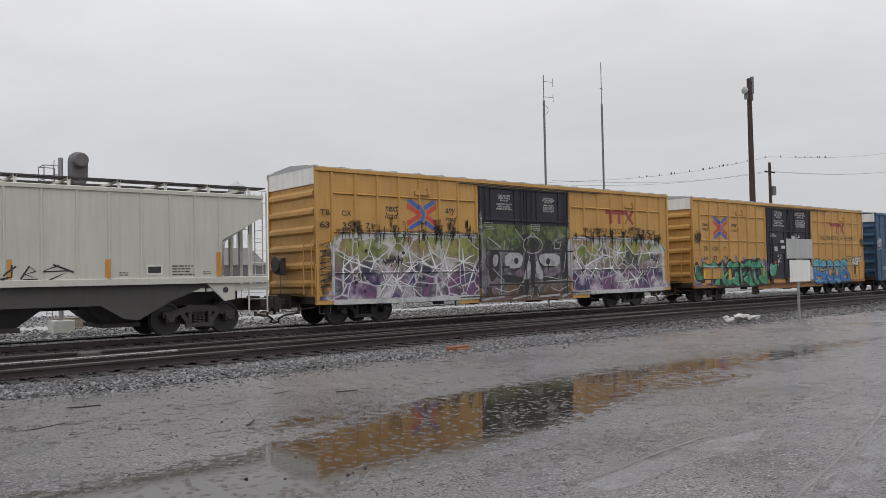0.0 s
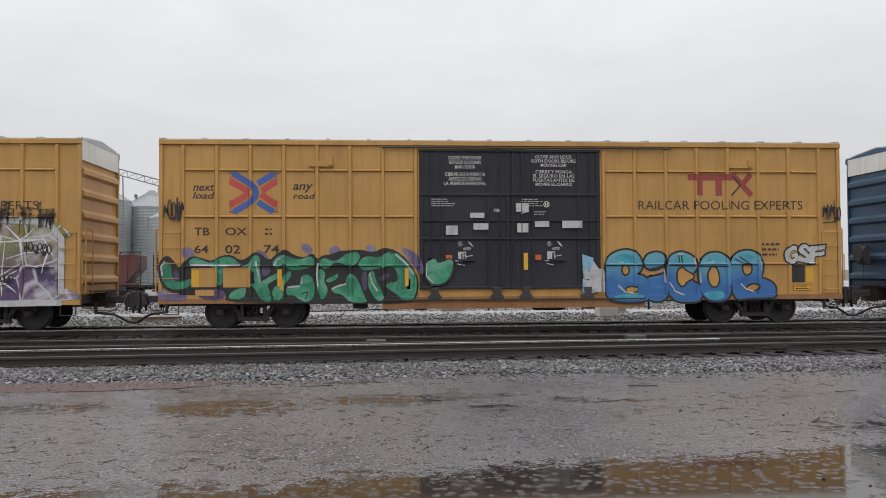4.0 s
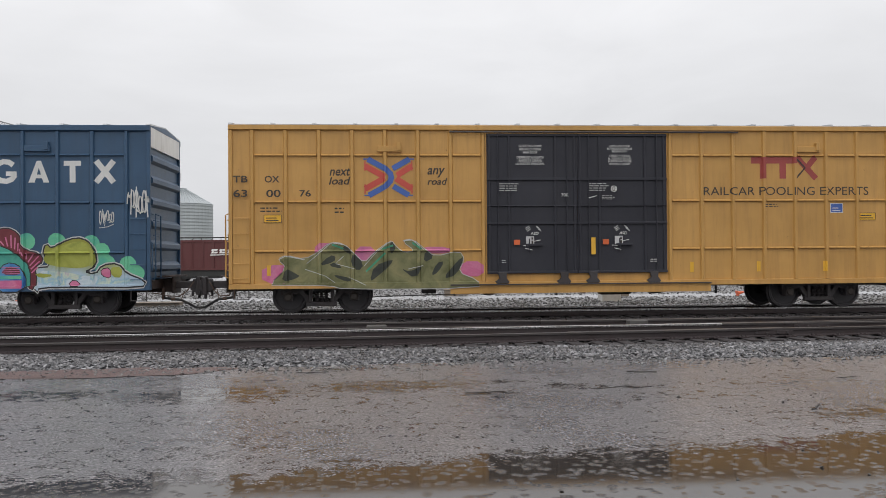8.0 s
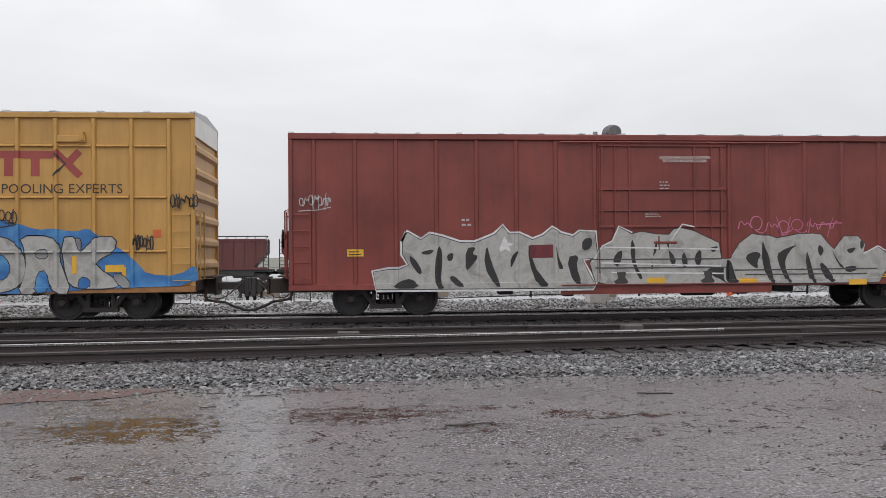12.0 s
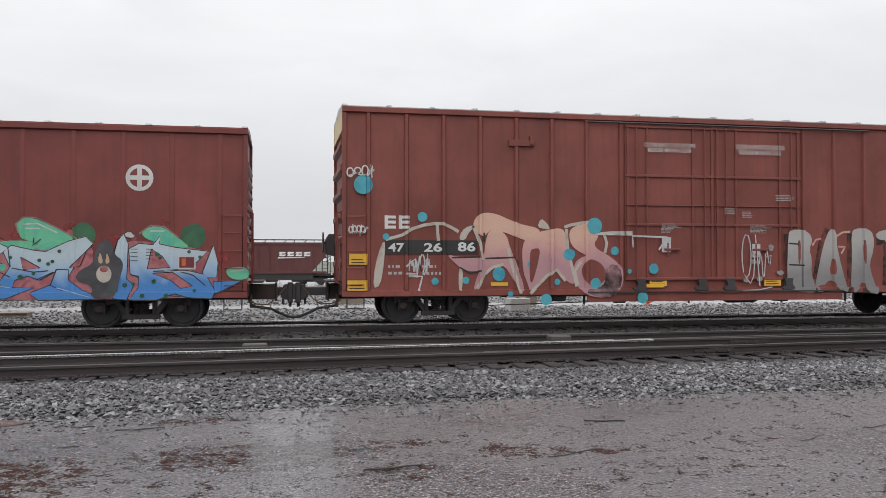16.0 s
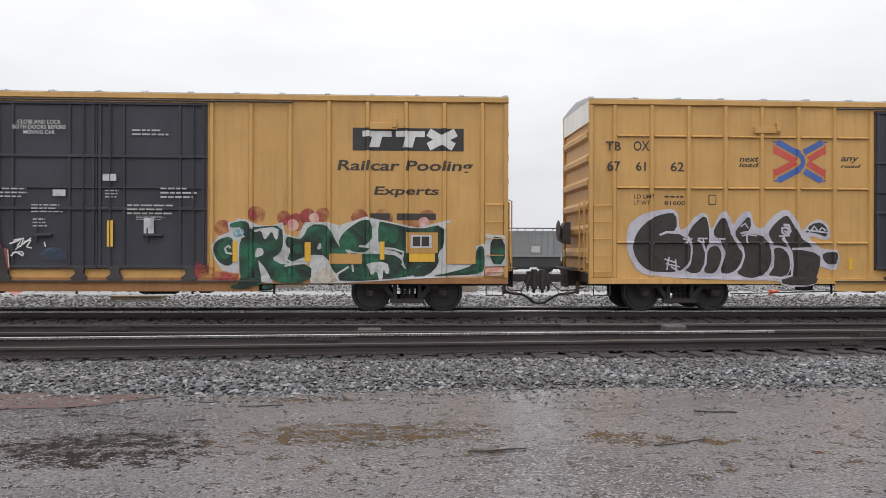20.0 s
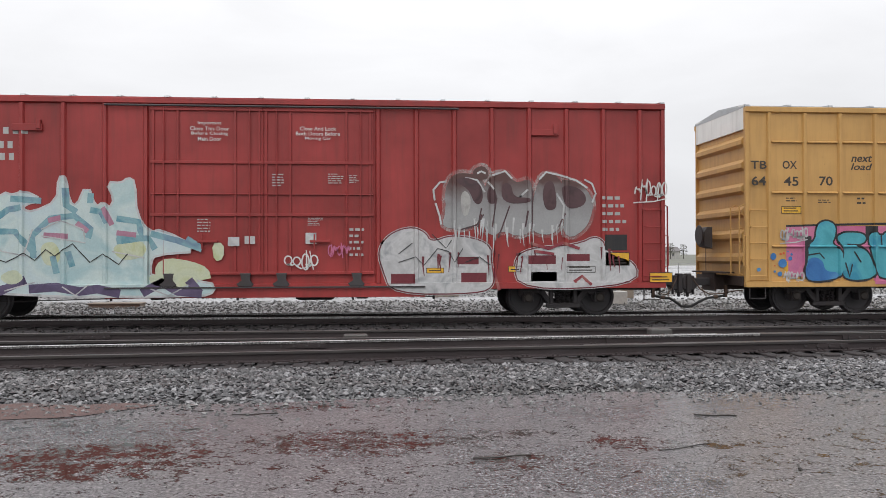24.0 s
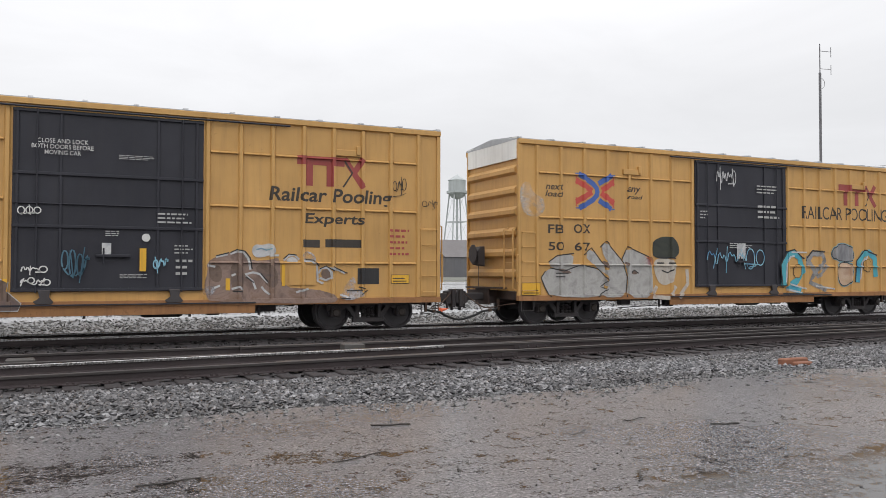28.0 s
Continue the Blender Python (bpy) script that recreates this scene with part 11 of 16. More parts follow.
Coat(c, 11).rect(5.43, 1.16, 6.01, 1.34).lay("sticker", YEL)
Coat(c, 11).rect(2.07, 1.38, 2.46, 1.66).lay("sticker", YEL)
blob(c, [(7.06, 2.10), (7.23, 2.13), (7.35, 1.70), (7.23, 1.67), (7.08, 1.70)], CRM, None, 7)
blob(c, [(7.36, 1.58), (7.59, 1.52), (7.68, 1.03), (7.43, 0.97), (7.11, 1.09), (7.11, 1.46)], SOOT, None, 7)
scrawl(c, [[(7.30, 1.82), (7.46, 1.67), (7.30, 1.52)], [(7.59, 1.52), (7.68, 1.03)]], 0.06, CRIM, 10)
scrawl(c, [[(7.65, 1.49), (7.68, 1.09)], [(7.11, 2.01), (7.14, 1.73)]], 0.025, CRM, 11)
scrawl(c, [[(7.78, 1.70), (8.01, 1.75), (7.94, 1.55)], [(8.01, 1.67), (8.17, 1.70), (8.07, 1.55), (8.19, 1.52)], [(7.75, 1.41), (7.98, 1.44), (8.01, 1.36)], [(8.47, 1.67), (8.50, 1.55)]], 0.03, W, 10)
scrawl(c, [[(7.69, 1.62), (7.96, 1.72), (7.82, 1.49), (8.17, 1.75)], [(7.72, 1.34), (7.82, 1.44), (8.00, 1.34)]], 0.035, W, 10)
blob(c, [(8.31, 1.43), (8.73, 1.59), (9.01, 1.43), (8.94, 1.24), (8.52, 1.24)], MISTB, None, 3)
blob(c, [(7.08, 2.18), (7.28, 2.06), (7.76, 0.99), (7.14, 0.87)], MISTR, None, 3)
lines(c, 7.74, 4.13, 8.94, 4.49, ["CLOSE AND LOCK", "BOTH DOORS BEFORE", "MOVING CAR"])
notice(c, 10.45, 4.13, 11.32, 4.32, 2)
notice(c, 7.36, 2.67, 8.19, 2.94, 3, seed=0)
notice(c, 8.16, 2.33, 8.91, 2.56, 3, seed=1)
notice(c, 9.83, 2.68, 10.24, 2.90, 3, seed=2)
notice(c, 11.10, 2.67, 11.94, 2.97, 3, seed=3)
notice(c, 10.34, 2.29, 11.45, 2.57, 3, seed=4)
notice(c, 8.20, 2.00, 8.62, 2.23, 3, seed=5)
notice(c, 10.54, 2.18, 11.35, 2.29, 3, seed=6)
patch(c, 8.65, 2.73, 8.94, 2.88, WB)
patch(c, 9.78, 3.09, 10.09, 3.25, WB)
patch(c, 10.72, 1.87, 10.95, 2.23, WB)
patch(c, 9.88, 1.56, 10.02, 2.17, SY)
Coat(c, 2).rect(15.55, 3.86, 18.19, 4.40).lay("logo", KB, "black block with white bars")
co = Coat(c, 4)
co.rect(15.78, 4.19, 16.47, 4.33).poly([(15.94, 3.94), (16.18, 3.94), (16.25, 4.19), (16.01, 4.19)])
co.rect(16.57, 4.19, 17.26, 4.33).poly([(16.73, 3.94), (16.97, 3.94), (17.04, 4.19), (16.80, 4.19)])
co.stroke([(17.35, 4.31), (17.95, 3.96)], 0.2).stroke([(18.00, 4.31), (17.35, 3.96)], 0.2).lay("logo", W)
letters(c, 'Railcar Pooling', 15.19, 3.31, 18.42, 3.63, K, shear=0.12, bold=0.02)
letters(c, 'Experts', 16.06, 2.75, 17.60, 3.01, K, shear=0.12, bold=0.02)
Coat(c, 2).rect(15.97, 2.21, 16.44, 2.37).lay("lettering", K)
Coat(c, 2).rect(16.60, 2.21, 17.53, 2.37).lay("lettering", K)
spots(c, MISTR, 1, (12.53, 2.00, 0.20), (13.30, 2.32, 0.21), (14.22, 2.15, 0.21), (14.50, 2.29, 0.19), (14.86, 2.33, 0.17), (15.72, 2.26, 0.20), (16.30, 2.27, 0.21), (16.95, 2.16, 0.20), (17.32, 2.27, 0.20), (13.94, 2.25, 0.17))
spots(c, PCH, 2, (14.15, 2.08, 0.14), (14.65, 2.26, 0.12), (17.24, 2.16, 0.13), (12.88, 2.14, 0.11))
blob(c, [(12.26, 1.60), (12.41, 1.81), (12.66, 1.91), (12.63, 2.14), (13.02, 2.23), (13.34, 2.08), (13.63, 2.06), (13.91, 2.15), (13.97, 1.89), (14.26, 1.79), (14.43, 2.15), (14.99, 2.15), (15.24, 2.08), (15.86, 2.29), (17.10, 2.03), (17.88, 2.23), (17.90, 2.17), (17.77, 2.05), (17.77, 1.16), (18.48, 1.16), (18.48, 1.60), (18.70, 1.65), (18.75, 1.88), (19.19, 1.85), (19.22, 1.13), (18.70, 1.11), (18.67, 0.88), (17.45, 0.84), (15.24, 0.71), (14.58, 0.71), (14.53, 1.18), (13.66, 0.85), (13.71, 0.71), (13.44, 0.74), (13.34, 1.18), (12.90, 1.18), (12.90, 0.93), (12.51, 1.00), (12.32, 1.28)], WB, None, 1, soft=0)
blob(c, [(12.31, 1.63), (12.44, 1.75), (12.69, 1.81), (12.77, 1.70), (12.78, 1.18), (12.61, 1.10), (12.40, 1.22), (12.31, 1.42)], GNDK, None, 3)
blob(c, [(12.67, 2.12), (13.02, 2.19), (13.17, 2.07), (13.12, 1.84), (13.02, 1.79), (12.90, 2.02), (12.69, 2.02)], GNDK, None, 4)
blob(c, [(12.90, 1.74), (13.12, 1.84), (13.14, 2.03), (13.30, 1.93), (13.33, 1.28), (13.44, 0.71), (13.39, 0.66), (13.24, 0.66), (13.12, 0.58), (12.73, 0.58), (12.70, 0.65), (12.95, 0.71), (12.90, 1.18)], GNDK, None, 3)
blob(c, [(13.14, 2.03), (13.34, 2.04), (13.90, 2.08), (13.93, 1.65), (13.86, 1.42), (13.64, 1.28), (13.93, 1.13), (14.60, 1.17), (14.57, 0.72), (13.69, 0.72), (13.50, 1.09), (13.29, 1.30), (13.24, 2.02)], GNDK, None, 4)
blob(c, [(13.99, 1.83), (14.23, 1.76), (14.37, 1.76), (14.54, 2.10), (14.93, 2.10), (15.05, 1.94), (15.19, 1.65), (15.45, 1.32), (15.40, 0.91), (15.14, 0.90), (14.95, 1.37), (14.56, 1.39), (14.08, 1.19), (13.99, 1.19), (14.13, 1.51), (13.97, 1.60)], GNDK, None, 3)
blob(c, [(15.20, 1.65), (15.31, 1.88), (15.56, 2.09), (15.81, 2.23), (16.01, 2.18), (16.02, 1.65), (15.41, 1.51), (15.46, 1.41), (16.49, 1.41), (16.74, 1.26), (16.70, 1.12), (16.96, 0.97), (16.96, 0.86), (15.29, 0.73), (15.19, 0.91), (15.47, 1.12)], GNDK, None, 4)
blob(c, [(16.16, 2.17), (16.29, 2.17), (17.10, 1.98), (17.73, 2.13), (17.73, 1.60), (17.58, 1.43), (17.61, 1.16), (17.34, 0.88), (16.94, 0.86), (16.76, 1.17), (16.73, 1.43), (16.16, 1.56)], GNDK, None, 3)
blob(c, [(17.35, 0.87), (17.99, 0.99), (18.46, 1.15), (18.51, 1.57), (18.68, 1.62), (18.70, 1.16), (18.64, 0.94), (18.09, 0.90)], GNDK, None, 4)
blob(c, [(18.84, 1.84), (19.18, 1.79), (19.18, 1.16), (18.82, 1.17)], GNDK, None, 3)
blob(c, [(13.44, 0.67), (13.66, 0.69), (13.71, 0.61), (13.61, 0.56), (13.46, 0.57)], GNDK, None, 4)
for p in ([(16.36, 2.09), (16.67, 2.02), (16.62, 1.65), (16.38, 1.68)], [(15.45, 1.12), (15.81, 1.06), (15.78, 0.82), (15.50, 0.83)], [(14.13, 1.60), (14.38, 1.65), (14.39, 1.41), (14.18, 1.41)], [(12.37, 1.56), (12.56, 1.72), (12.70, 1.65), (12.70, 1.28), (12.46, 1.28)], [(13.51, 1.70), (13.81, 1.67), (13.76, 1.49), (13.53, 1.46)], [(15.45, 1.56), (15.97, 1.60), (15.91, 1.45), (15.55, 1.44)], [(18.89, 1.60), (19.14, 1.60), (19.14, 1.25), (18.89, 1.26)], [(18.01, 0.99), (18.31, 1.08), (18.59, 1.01), (18.31, 0.91)], [(14.73, 1.98), (14.91, 2.03), (14.96, 1.84), (14.79, 1.75)]):
    blob(c, p, GNW, None, 5, soft=2)
for p in ([(13.23, 1.98), (13.83, 2.05), (13.81, 1.77), (13.74, 1.72), (13.66, 1.96), (13.55, 1.77), (13.47, 1.74), (13.42, 1.96), (13.27, 1.90)], [(13.30, 1.54), (13.45, 1.54), (13.48, 1.39), (13.36, 1.33), (13.26, 1.31)], [(14.70, 1.50), (14.79, 1.70), (14.84, 1.52)], [(13.93, 1.61), (14.14, 1.51), (13.99, 1.30), (13.87, 1.30)], [(15.87, 1.19), (16.38, 1.23), (16.44, 0.95), (16.34, 0.92), (16.29, 1.08), (16.26, 0.77), (16.19, 0.75), (16.13, 1.02), (16.00, 0.88), (15.94, 1.07)], [(17.02, 1.07), (17.45, 1.21), (17.07, 1.09)]):
    blob(c, p, WB, None, 7)
blob(c, [(14.63, 0.91), (14.94, 1.13), (15.14, 0.89), (15.24, 0.72), (14.64, 0.72)], CRM, None, 3)
blob(c, [(17.50, 0.86), (17.90, 0.99), (17.99, 0.86)], CRM, None, 3)
blob(c, [(18.71, 1.08), (19.17, 1.10), (19.15, 0.88), (18.70, 0.88)], PCH, None, 2)
scrawl(c, [[(16.03, 2.24), (16.07, 1.89), (16.08, 1.55)], [(15.71, 1.59), (16.12, 1.55), (16.52, 1.53), (16.76, 1.45), (16.73, 1.29)], [(12.74, 1.40), (12.61, 1.42), (12.57, 1.53), (12.66, 1.59), (12.70, 1.53)], [(15.13, 0.89), (15.47, 1.10)], [(15.55, 1.15), (15.57, 0.98)], [(13.96, 1.12), (14.33, 1.18)], [(15.40, 1.50), (15.50, 1.41)], [(17.61, 1.41), (17.74, 1.16), (17.63, 1.11)], [(18.71, 1.85), (18.81, 1.88)], [(18.78, 1.85), (18.76, 1.16)], [(12.90, 2.02), (12.87, 1.18)], [(14.18, 1.18), (13.93, 1.30)], [(15.19, 1.84), (14.99, 2.03)]], 0.045, WB, 8)
blob(c, [(12.75, 1.95), (12.97, 2.01), (13.04, 1.88), (12.92, 1.79), (12.78, 1.80)], TEALG, None, 7)
scrawl(c, [[(12.80, 1.93), (12.85, 1.84)], [(12.92, 1.98), (12.97, 1.86)]], 0.03, WB, 10)
Coat(c, 11).rect(12.75, 1.21, 12.86, 1.70).lay("reflector", SY)
Coat(c, 11).rect(14.43, 1.22, 14.57, 1.68).lay("reflector", SY)
Coat(c, 11).rect(16.20, 1.27, 16.31, 1.70).lay("reflector", SY)
Coat(c, 11).rect(15.01, 1.17, 15.78, 1.41).lay("sticker", YEL)
Coat(c, 11).rect(16.82, 1.43, 17.58, 1.92).lay("sticker", YEL)
Coat(c, 12).rect(16.93, 1.55, 17.43, 1.86).lay("sticker", WB)
Coat(c, 13).rect(16.98, 1.59, 17.37, 1.82).lay("sticker", KB)
Coat(c, 14).rect(17.16, 1.57, 17.19, 1.85).lay("sticker", WB)
Coat(c, 11).rect(16.89, 1.22, 17.51, 1.42).lay("sticker", SY)
Coat(c, 11).rect(17.77, 1.17, 18.48, 2.15).lay("sticker", YEL2)
scrawl(c, [[(11.77, 0.97), (12.88, 0.83)], [(11.90, 1.11), (12.32, 0.97)]], 0.2, MISTR, 3)
notice(c, 17.07, 1.64, 17.46, 1.86, 2)
squiggle(c, 0.25, 1.73, 1.03, 2.47, WB, 8, 0.04, 96)
patch(c, 0.2, 1.0, 0.3, 2.0, SY, "reflector")
c = CARS["bubble"]
letters(c, 'TB', 0.39, 3.91, 0.78, 4.13, K)
letters(c, 'OX', 1.09, 3.91, 1.48, 4.15, K)
letters(c, '67', 0.43, 3.42, 0.77, 3.66, K)
letters(c, '61', 1.15, 3.43, 1.39, 3.65, K)
letters(c, '62', 2.00, 3.42, 2.33, 3.65, K)
letters(c, 'next', 3.70, 3.67, 4.19, 3.79, K, shear=0.25)
letters(c, 'load', 3.69, 3.54, 4.19, 3.65, K, shear=0.25)
letters(c, 'any', 6.24, 3.65, 6.70, 3.81, K, shear=0.25)
letters(c, 'road', 6.24, 3.54, 6.75, 3.63, K, shear=0.25)
cross_logo(c, 4.57, 3.19, 5.84, 4.18)
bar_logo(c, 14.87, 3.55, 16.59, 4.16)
letters(c, 'RAILCAR POOLING EXPERTS', 13.48, 3.17, 18.02, 3.40, K, bold=0.0)
blob(c, [(0.94, 1.99), (1.02, 2.19), (1.31, 2.39), (1.70, 2.49), (2.19, 2.52), (2.21, 2.01), (2.33, 2.01), (2.62, 2.36), (2.89, 2.46), (2.99, 2.05), (3.06, 2.05), (3.18, 2.35), (3.32, 2.49), (3.47, 2.35), (3.55, 2.09), (3.68, 2.35), (3.97, 2.54), (4.08, 2.09), (4.28, 2.04), (4.55, 2.38), (4.88, 2.55), (5.09, 2.35), (5.23, 1.98), (5.31, 2.00), (5.48, 2.22), (5.75, 2.30), (5.98, 2.08), (5.99, 1.81), (5.81, 1.76), (5.57, 1.87), (5.41, 1.84), (5.65, 1.64), (5.81, 1.54), (6.19, 1.54), (6.24, 1.23), (6.08, 1.01), (5.84, 1.09), (5.70, 1.14), (5.61, 0.90), (5.57, 0.63), (4.74, 0.64), (4.68, 0.79), (3.67, 0.78), (1.56, 0.87), (1.20, 0.98), (0.99, 1.33), (0.91, 1.66)], MISTL, None, 1, soft=1)
blob(c, [(0.94, 1.99), (1.02, 2.19), (1.31, 2.39), (1.70, 2.49), (2.19, 2.52), (2.21, 2.01), (2.33, 2.01), (2.62, 2.36), (2.89, 2.46), (2.99, 2.05), (3.06, 2.05), (3.18, 2.35), (3.32, 2.49), (3.47, 2.35), (3.55, 2.09), (3.68, 2.35), (3.97, 2.54), (4.08, 2.09), (4.28, 2.04), (4.55, 2.38), (4.88, 2.55), (5.09, 2.35), (5.23, 1.98), (5.31, 2.00), (5.48, 2.22), (5.75, 2.30), (5.98, 2.08), (5.99, 1.81), (5.81, 1.76), (5.57, 1.87), (5.41, 1.84), (5.65, 1.64), (5.81, 1.54), (6.19, 1.54), (6.24, 1.23), (6.08, 1.01), (5.84, 1.09), (5.70, 1.14), (5.61, 0.90), (5.57, 0.63), (4.74, 0.64), (4.68, 0.79), (3.67, 0.78), (1.56, 0.87), (1.20, 0.98), (0.99, 1.33), (0.91, 1.66)], LAV, None, 2, soft=2)
for p in ([(1.07, 1.66), (1.20, 1.99), (1.51, 2.28), (1.83, 2.40), (2.14, 2.42), (2.16, 1.98), (1.86, 1.96), (2.15, 1.95), (2.40, 1.82), (2.50, 1.59), (2.49, 1.32), (2.35, 1.08), (2.19, 0.99), (1.76, 0.98), (1.46, 1.01), (1.23, 1.19), (1.10, 1.43)], [(2.38, 1.90), (2.65, 2.22), (2.86, 2.37), (2.95, 2.12), (2.96, 1.72), (2.88, 1.56), (2.88, 1.32), (2.83, 1.05), (2.64, 0.95), (2.46, 0.97), (2.35, 1.03), (2.51, 1.25), (2.57, 1.56), (2.49, 1.80)], [(3.04, 1.93), (3.15, 2.17), (3.30, 2.34), (3.42, 2.14), (3.52, 1.87), (3.68, 1.58), (3.80, 1.45), (3.76, 1.23), (3.62, 1.02), (3.41, 0.94), (3.22, 0.97), (3.31, 1.32), (3.29, 1.58), (3.18, 1.78)]):
    blob(c, p, SOOT, None, 3, soft=1)
for p in ([(2.92, 1.56), (3.15, 1.65), (3.27, 1.45), (3.24, 1.21), (3.12, 0.97), (2.95, 0.94), (2.81, 1.00), (2.89, 1.21)], [(3.57, 1.93), (3.73, 2.14), (3.97, 2.39), (4.00, 2.01), (3.73, 1.93), (4.21, 1.90), (4.42, 1.74), (4.51, 1.47), (4.50, 1.18), (4.37, 0.96), (4.07, 0.83), (3.83, 0.86), (3.62, 0.97), (3.76, 1.15), (3.82, 1.45), (3.73, 1.69)], [(4.40, 1.92), (4.59, 2.18), (4.88, 2.40), (5.01, 2.24), (5.22, 1.84), (5.49, 1.65), (5.54, 1.57), (5.04, 1.57), (5.73, 1.44), (5.73, 1.17), (5.65, 0.90), (5.57, 0.66), (4.76, 0.67), (4.71, 0.83), (4.98, 0.96), (5.01, 1.31), (4.96, 1.57), (4.69, 1.64), (4.53, 1.64)]):
    blob(c, p, SOOT, None, 3, soft=1)
for p in ([(4.53, 1.55), (4.74, 1.60), (4.93, 1.44), (4.98, 1.17), (4.93, 0.93), (4.67, 0.85), (4.41, 0.88), (4.50, 1.07)], [(5.33, 1.95), (5.49, 2.16), (5.75, 2.21), (5.92, 2.05), (5.89, 1.83), (5.68, 1.92), (5.48, 1.96)], [(5.79, 1.46), (6.16, 1.49), (6.19, 1.33), (6.11, 1.18), (5.92, 1.17), (5.79, 1.30)]):
    blob(c, p, SOOT, None, 3, soft=1)
scrawl(c, [[(1.73, 1.88), (1.90, 1.95), (2.23, 1.93), (2.42, 1.81), (2.51, 1.59), (2.49, 1.25), (2.35, 1.05)], [(2.67, 1.77), (2.80, 1.66), (2.88, 1.45), (2.86, 1.18), (2.75, 0.97)], [(3.10, 1.80), (3.24, 1.66), (3.31, 1.45), (3.25, 1.16), (3.14, 0.97)], [(3.49, 1.95), (3.63, 1.77), (3.78, 1.58), (3.82, 1.37), (3.73, 1.11), (3.59, 0.97)], [(4.37, 1.95), (4.50, 1.71), (4.55, 1.38), (4.53, 1.11), (4.39, 0.91)], [(4.77, 1.82), (4.90, 1.65), (5.01, 1.44), (5.03, 1.17), (5.01, 0.90), (4.74, 0.84), (4.42, 0.88)], [(3.73, 1.93), (3.95, 1.97), (4.21, 1.92)], [(5.01, 1.55), (5.54, 1.57), (5.71, 1.46)]], 0.055, LAV, 9)
scrawl(c, [[(4.82, 2.00), (4.88, 1.95), (4.93, 2.00), (4.88, 2.08), (4.77, 2.06), (4.77, 1.95), (4.88, 1.88), (4.98, 1.98), (4.93, 2.14), (4.80, 2.14)]], 0.055, LAV, 9)
scrawl(c, [[(2.30, 1.80), (2.51, 1.72)], [(2.33, 1.67), (2.54, 1.80)], [(2.67, 1.80), (2.91, 1.80)], [(2.81, 1.80), (2.80, 1.66)], [(3.10, 1.80), (3.33, 1.79)], [(3.23, 1.80), (3.20, 1.66)], [(4.69, 1.86), (4.96, 1.88)], [(4.80, 1.86), (4.90, 1.65)], [(5.23, 2.03), (5.92, 1.95)], [(1.85, 1.30), (2.14, 1.21)], [(1.88, 1.19), (2.22, 1.11)], [(1.96, 1.35), (1.91, 1.03)], [(2.12, 1.29), (2.14, 1.00)], [(2.01, 1.11), (2.25, 0.98)], [(3.76, 1.87), (3.94, 1.90), (4.13, 1.87)], [(3.89, 1.87), (3.89, 1.69)], [(3.73, 2.09), (3.84, 2.17), (3.92, 2.06)], [(5.36, 2.08), (5.47, 1.97), (5.57, 2.11), (5.68, 1.97), (5.76, 2.08), (5.87, 2.00)]], 0.038, LAV, 10)
letters(c, "22", 5.85, 1.30, 6.14, 1.43, LAV)
letters(c, "LD LMT", 1.10, 2.76, 1.61, 2.86, K, bold=0.004)
letters(c, "LT WT", 1.10, 2.61, 1.50, 2.71, K, bold=0.004)
letters(c, "81600", 1.85, 2.61, 2.36, 2.71, K, bold=0.004)
notice(c, 1.85, 2.76, 2.36, 2.86, 1, K)
door_marks(c, 7.1, 12.15, 8)
for p in [[(7.74, 1.80), (8.11, 2.32), (8.39, 2.61), (8.58, 2.87), (8.72, 2.90), (8.74, 2.50), (8.39, 2.42), (8.32, 1.96), (8.04, 1.75)], [(9.16, 1.85), (9.48, 2.31), (9.76, 2.72), (9.89, 2.10), (9.97, 1.93), (9.94, 1.47), (9.20, 1.47)], [(10.11, 2.01), (10.33, 2.47), (10.42, 2.77), (10.47, 2.47), (10.33, 2.34), (10.27, 1.82), (10.66, 1.58), (10.85, 1.41), (10.16, 1.42)], [(8.79, 1.80), (9.48, 1.80), (9.67, 1.42), (9.48, 1.20), (8.79, 1.26), (8.66, 1.56)], [(10.77, 2.09), (10.99, 2.39), (11.27, 2.61), (11.27, 2.04), (11.41, 1.76), (10.99, 1.74)], [(11.66, 1.68), (11.80, 2.12), (12.27, 2.39), (12.30, 1.54)], [(7.76, 1.78), (10.88, 1.68), (10.93, 1.25), (7.70, 1.27)], [(9.76, 2.75), (9.89, 2.75), (9.86, 2.50), (9.73, 2.48)]]:
    blob(c, p, SMOKE, None, 3, soft=1)
scrawl(c, [[(7.74, 1.80), (7.77, 1.97), (7.91, 2.16), (8.11, 2.34), (8.32, 2.42), (8.39, 2.61), (8.55, 2.84), (8.72, 2.91), (8.73, 2.53), (8.74, 2.29)], [(8.74, 2.29), (8.77, 1.99), (8.82, 1.80), (9.07, 1.77)], [(9.16, 1.85), (9.20, 2.02), (9.37, 2.21), (9.48, 2.34), (9.59, 2.50), (9.69, 2.67), (9.76, 2.75), (9.84, 2.61), (9.86, 2.34), (9.92, 2.10), (9.97, 1.93)], [(9.97, 1.93), (10.08, 2.09), (10.22, 2.31), (10.33, 2.50), (10.36, 2.75), (10.43, 2.80), (10.47, 2.64), (10.47, 2.42), (10.44, 2.23)], [(10.16, 1.69), (10.44, 1.63), (10.65, 1.60), (10.71, 1.44), (10.88, 1.44)], [(10.52, 1.98), (10.63, 1.82), (10.69, 1.63)]], 0.05, MISTL, 5)
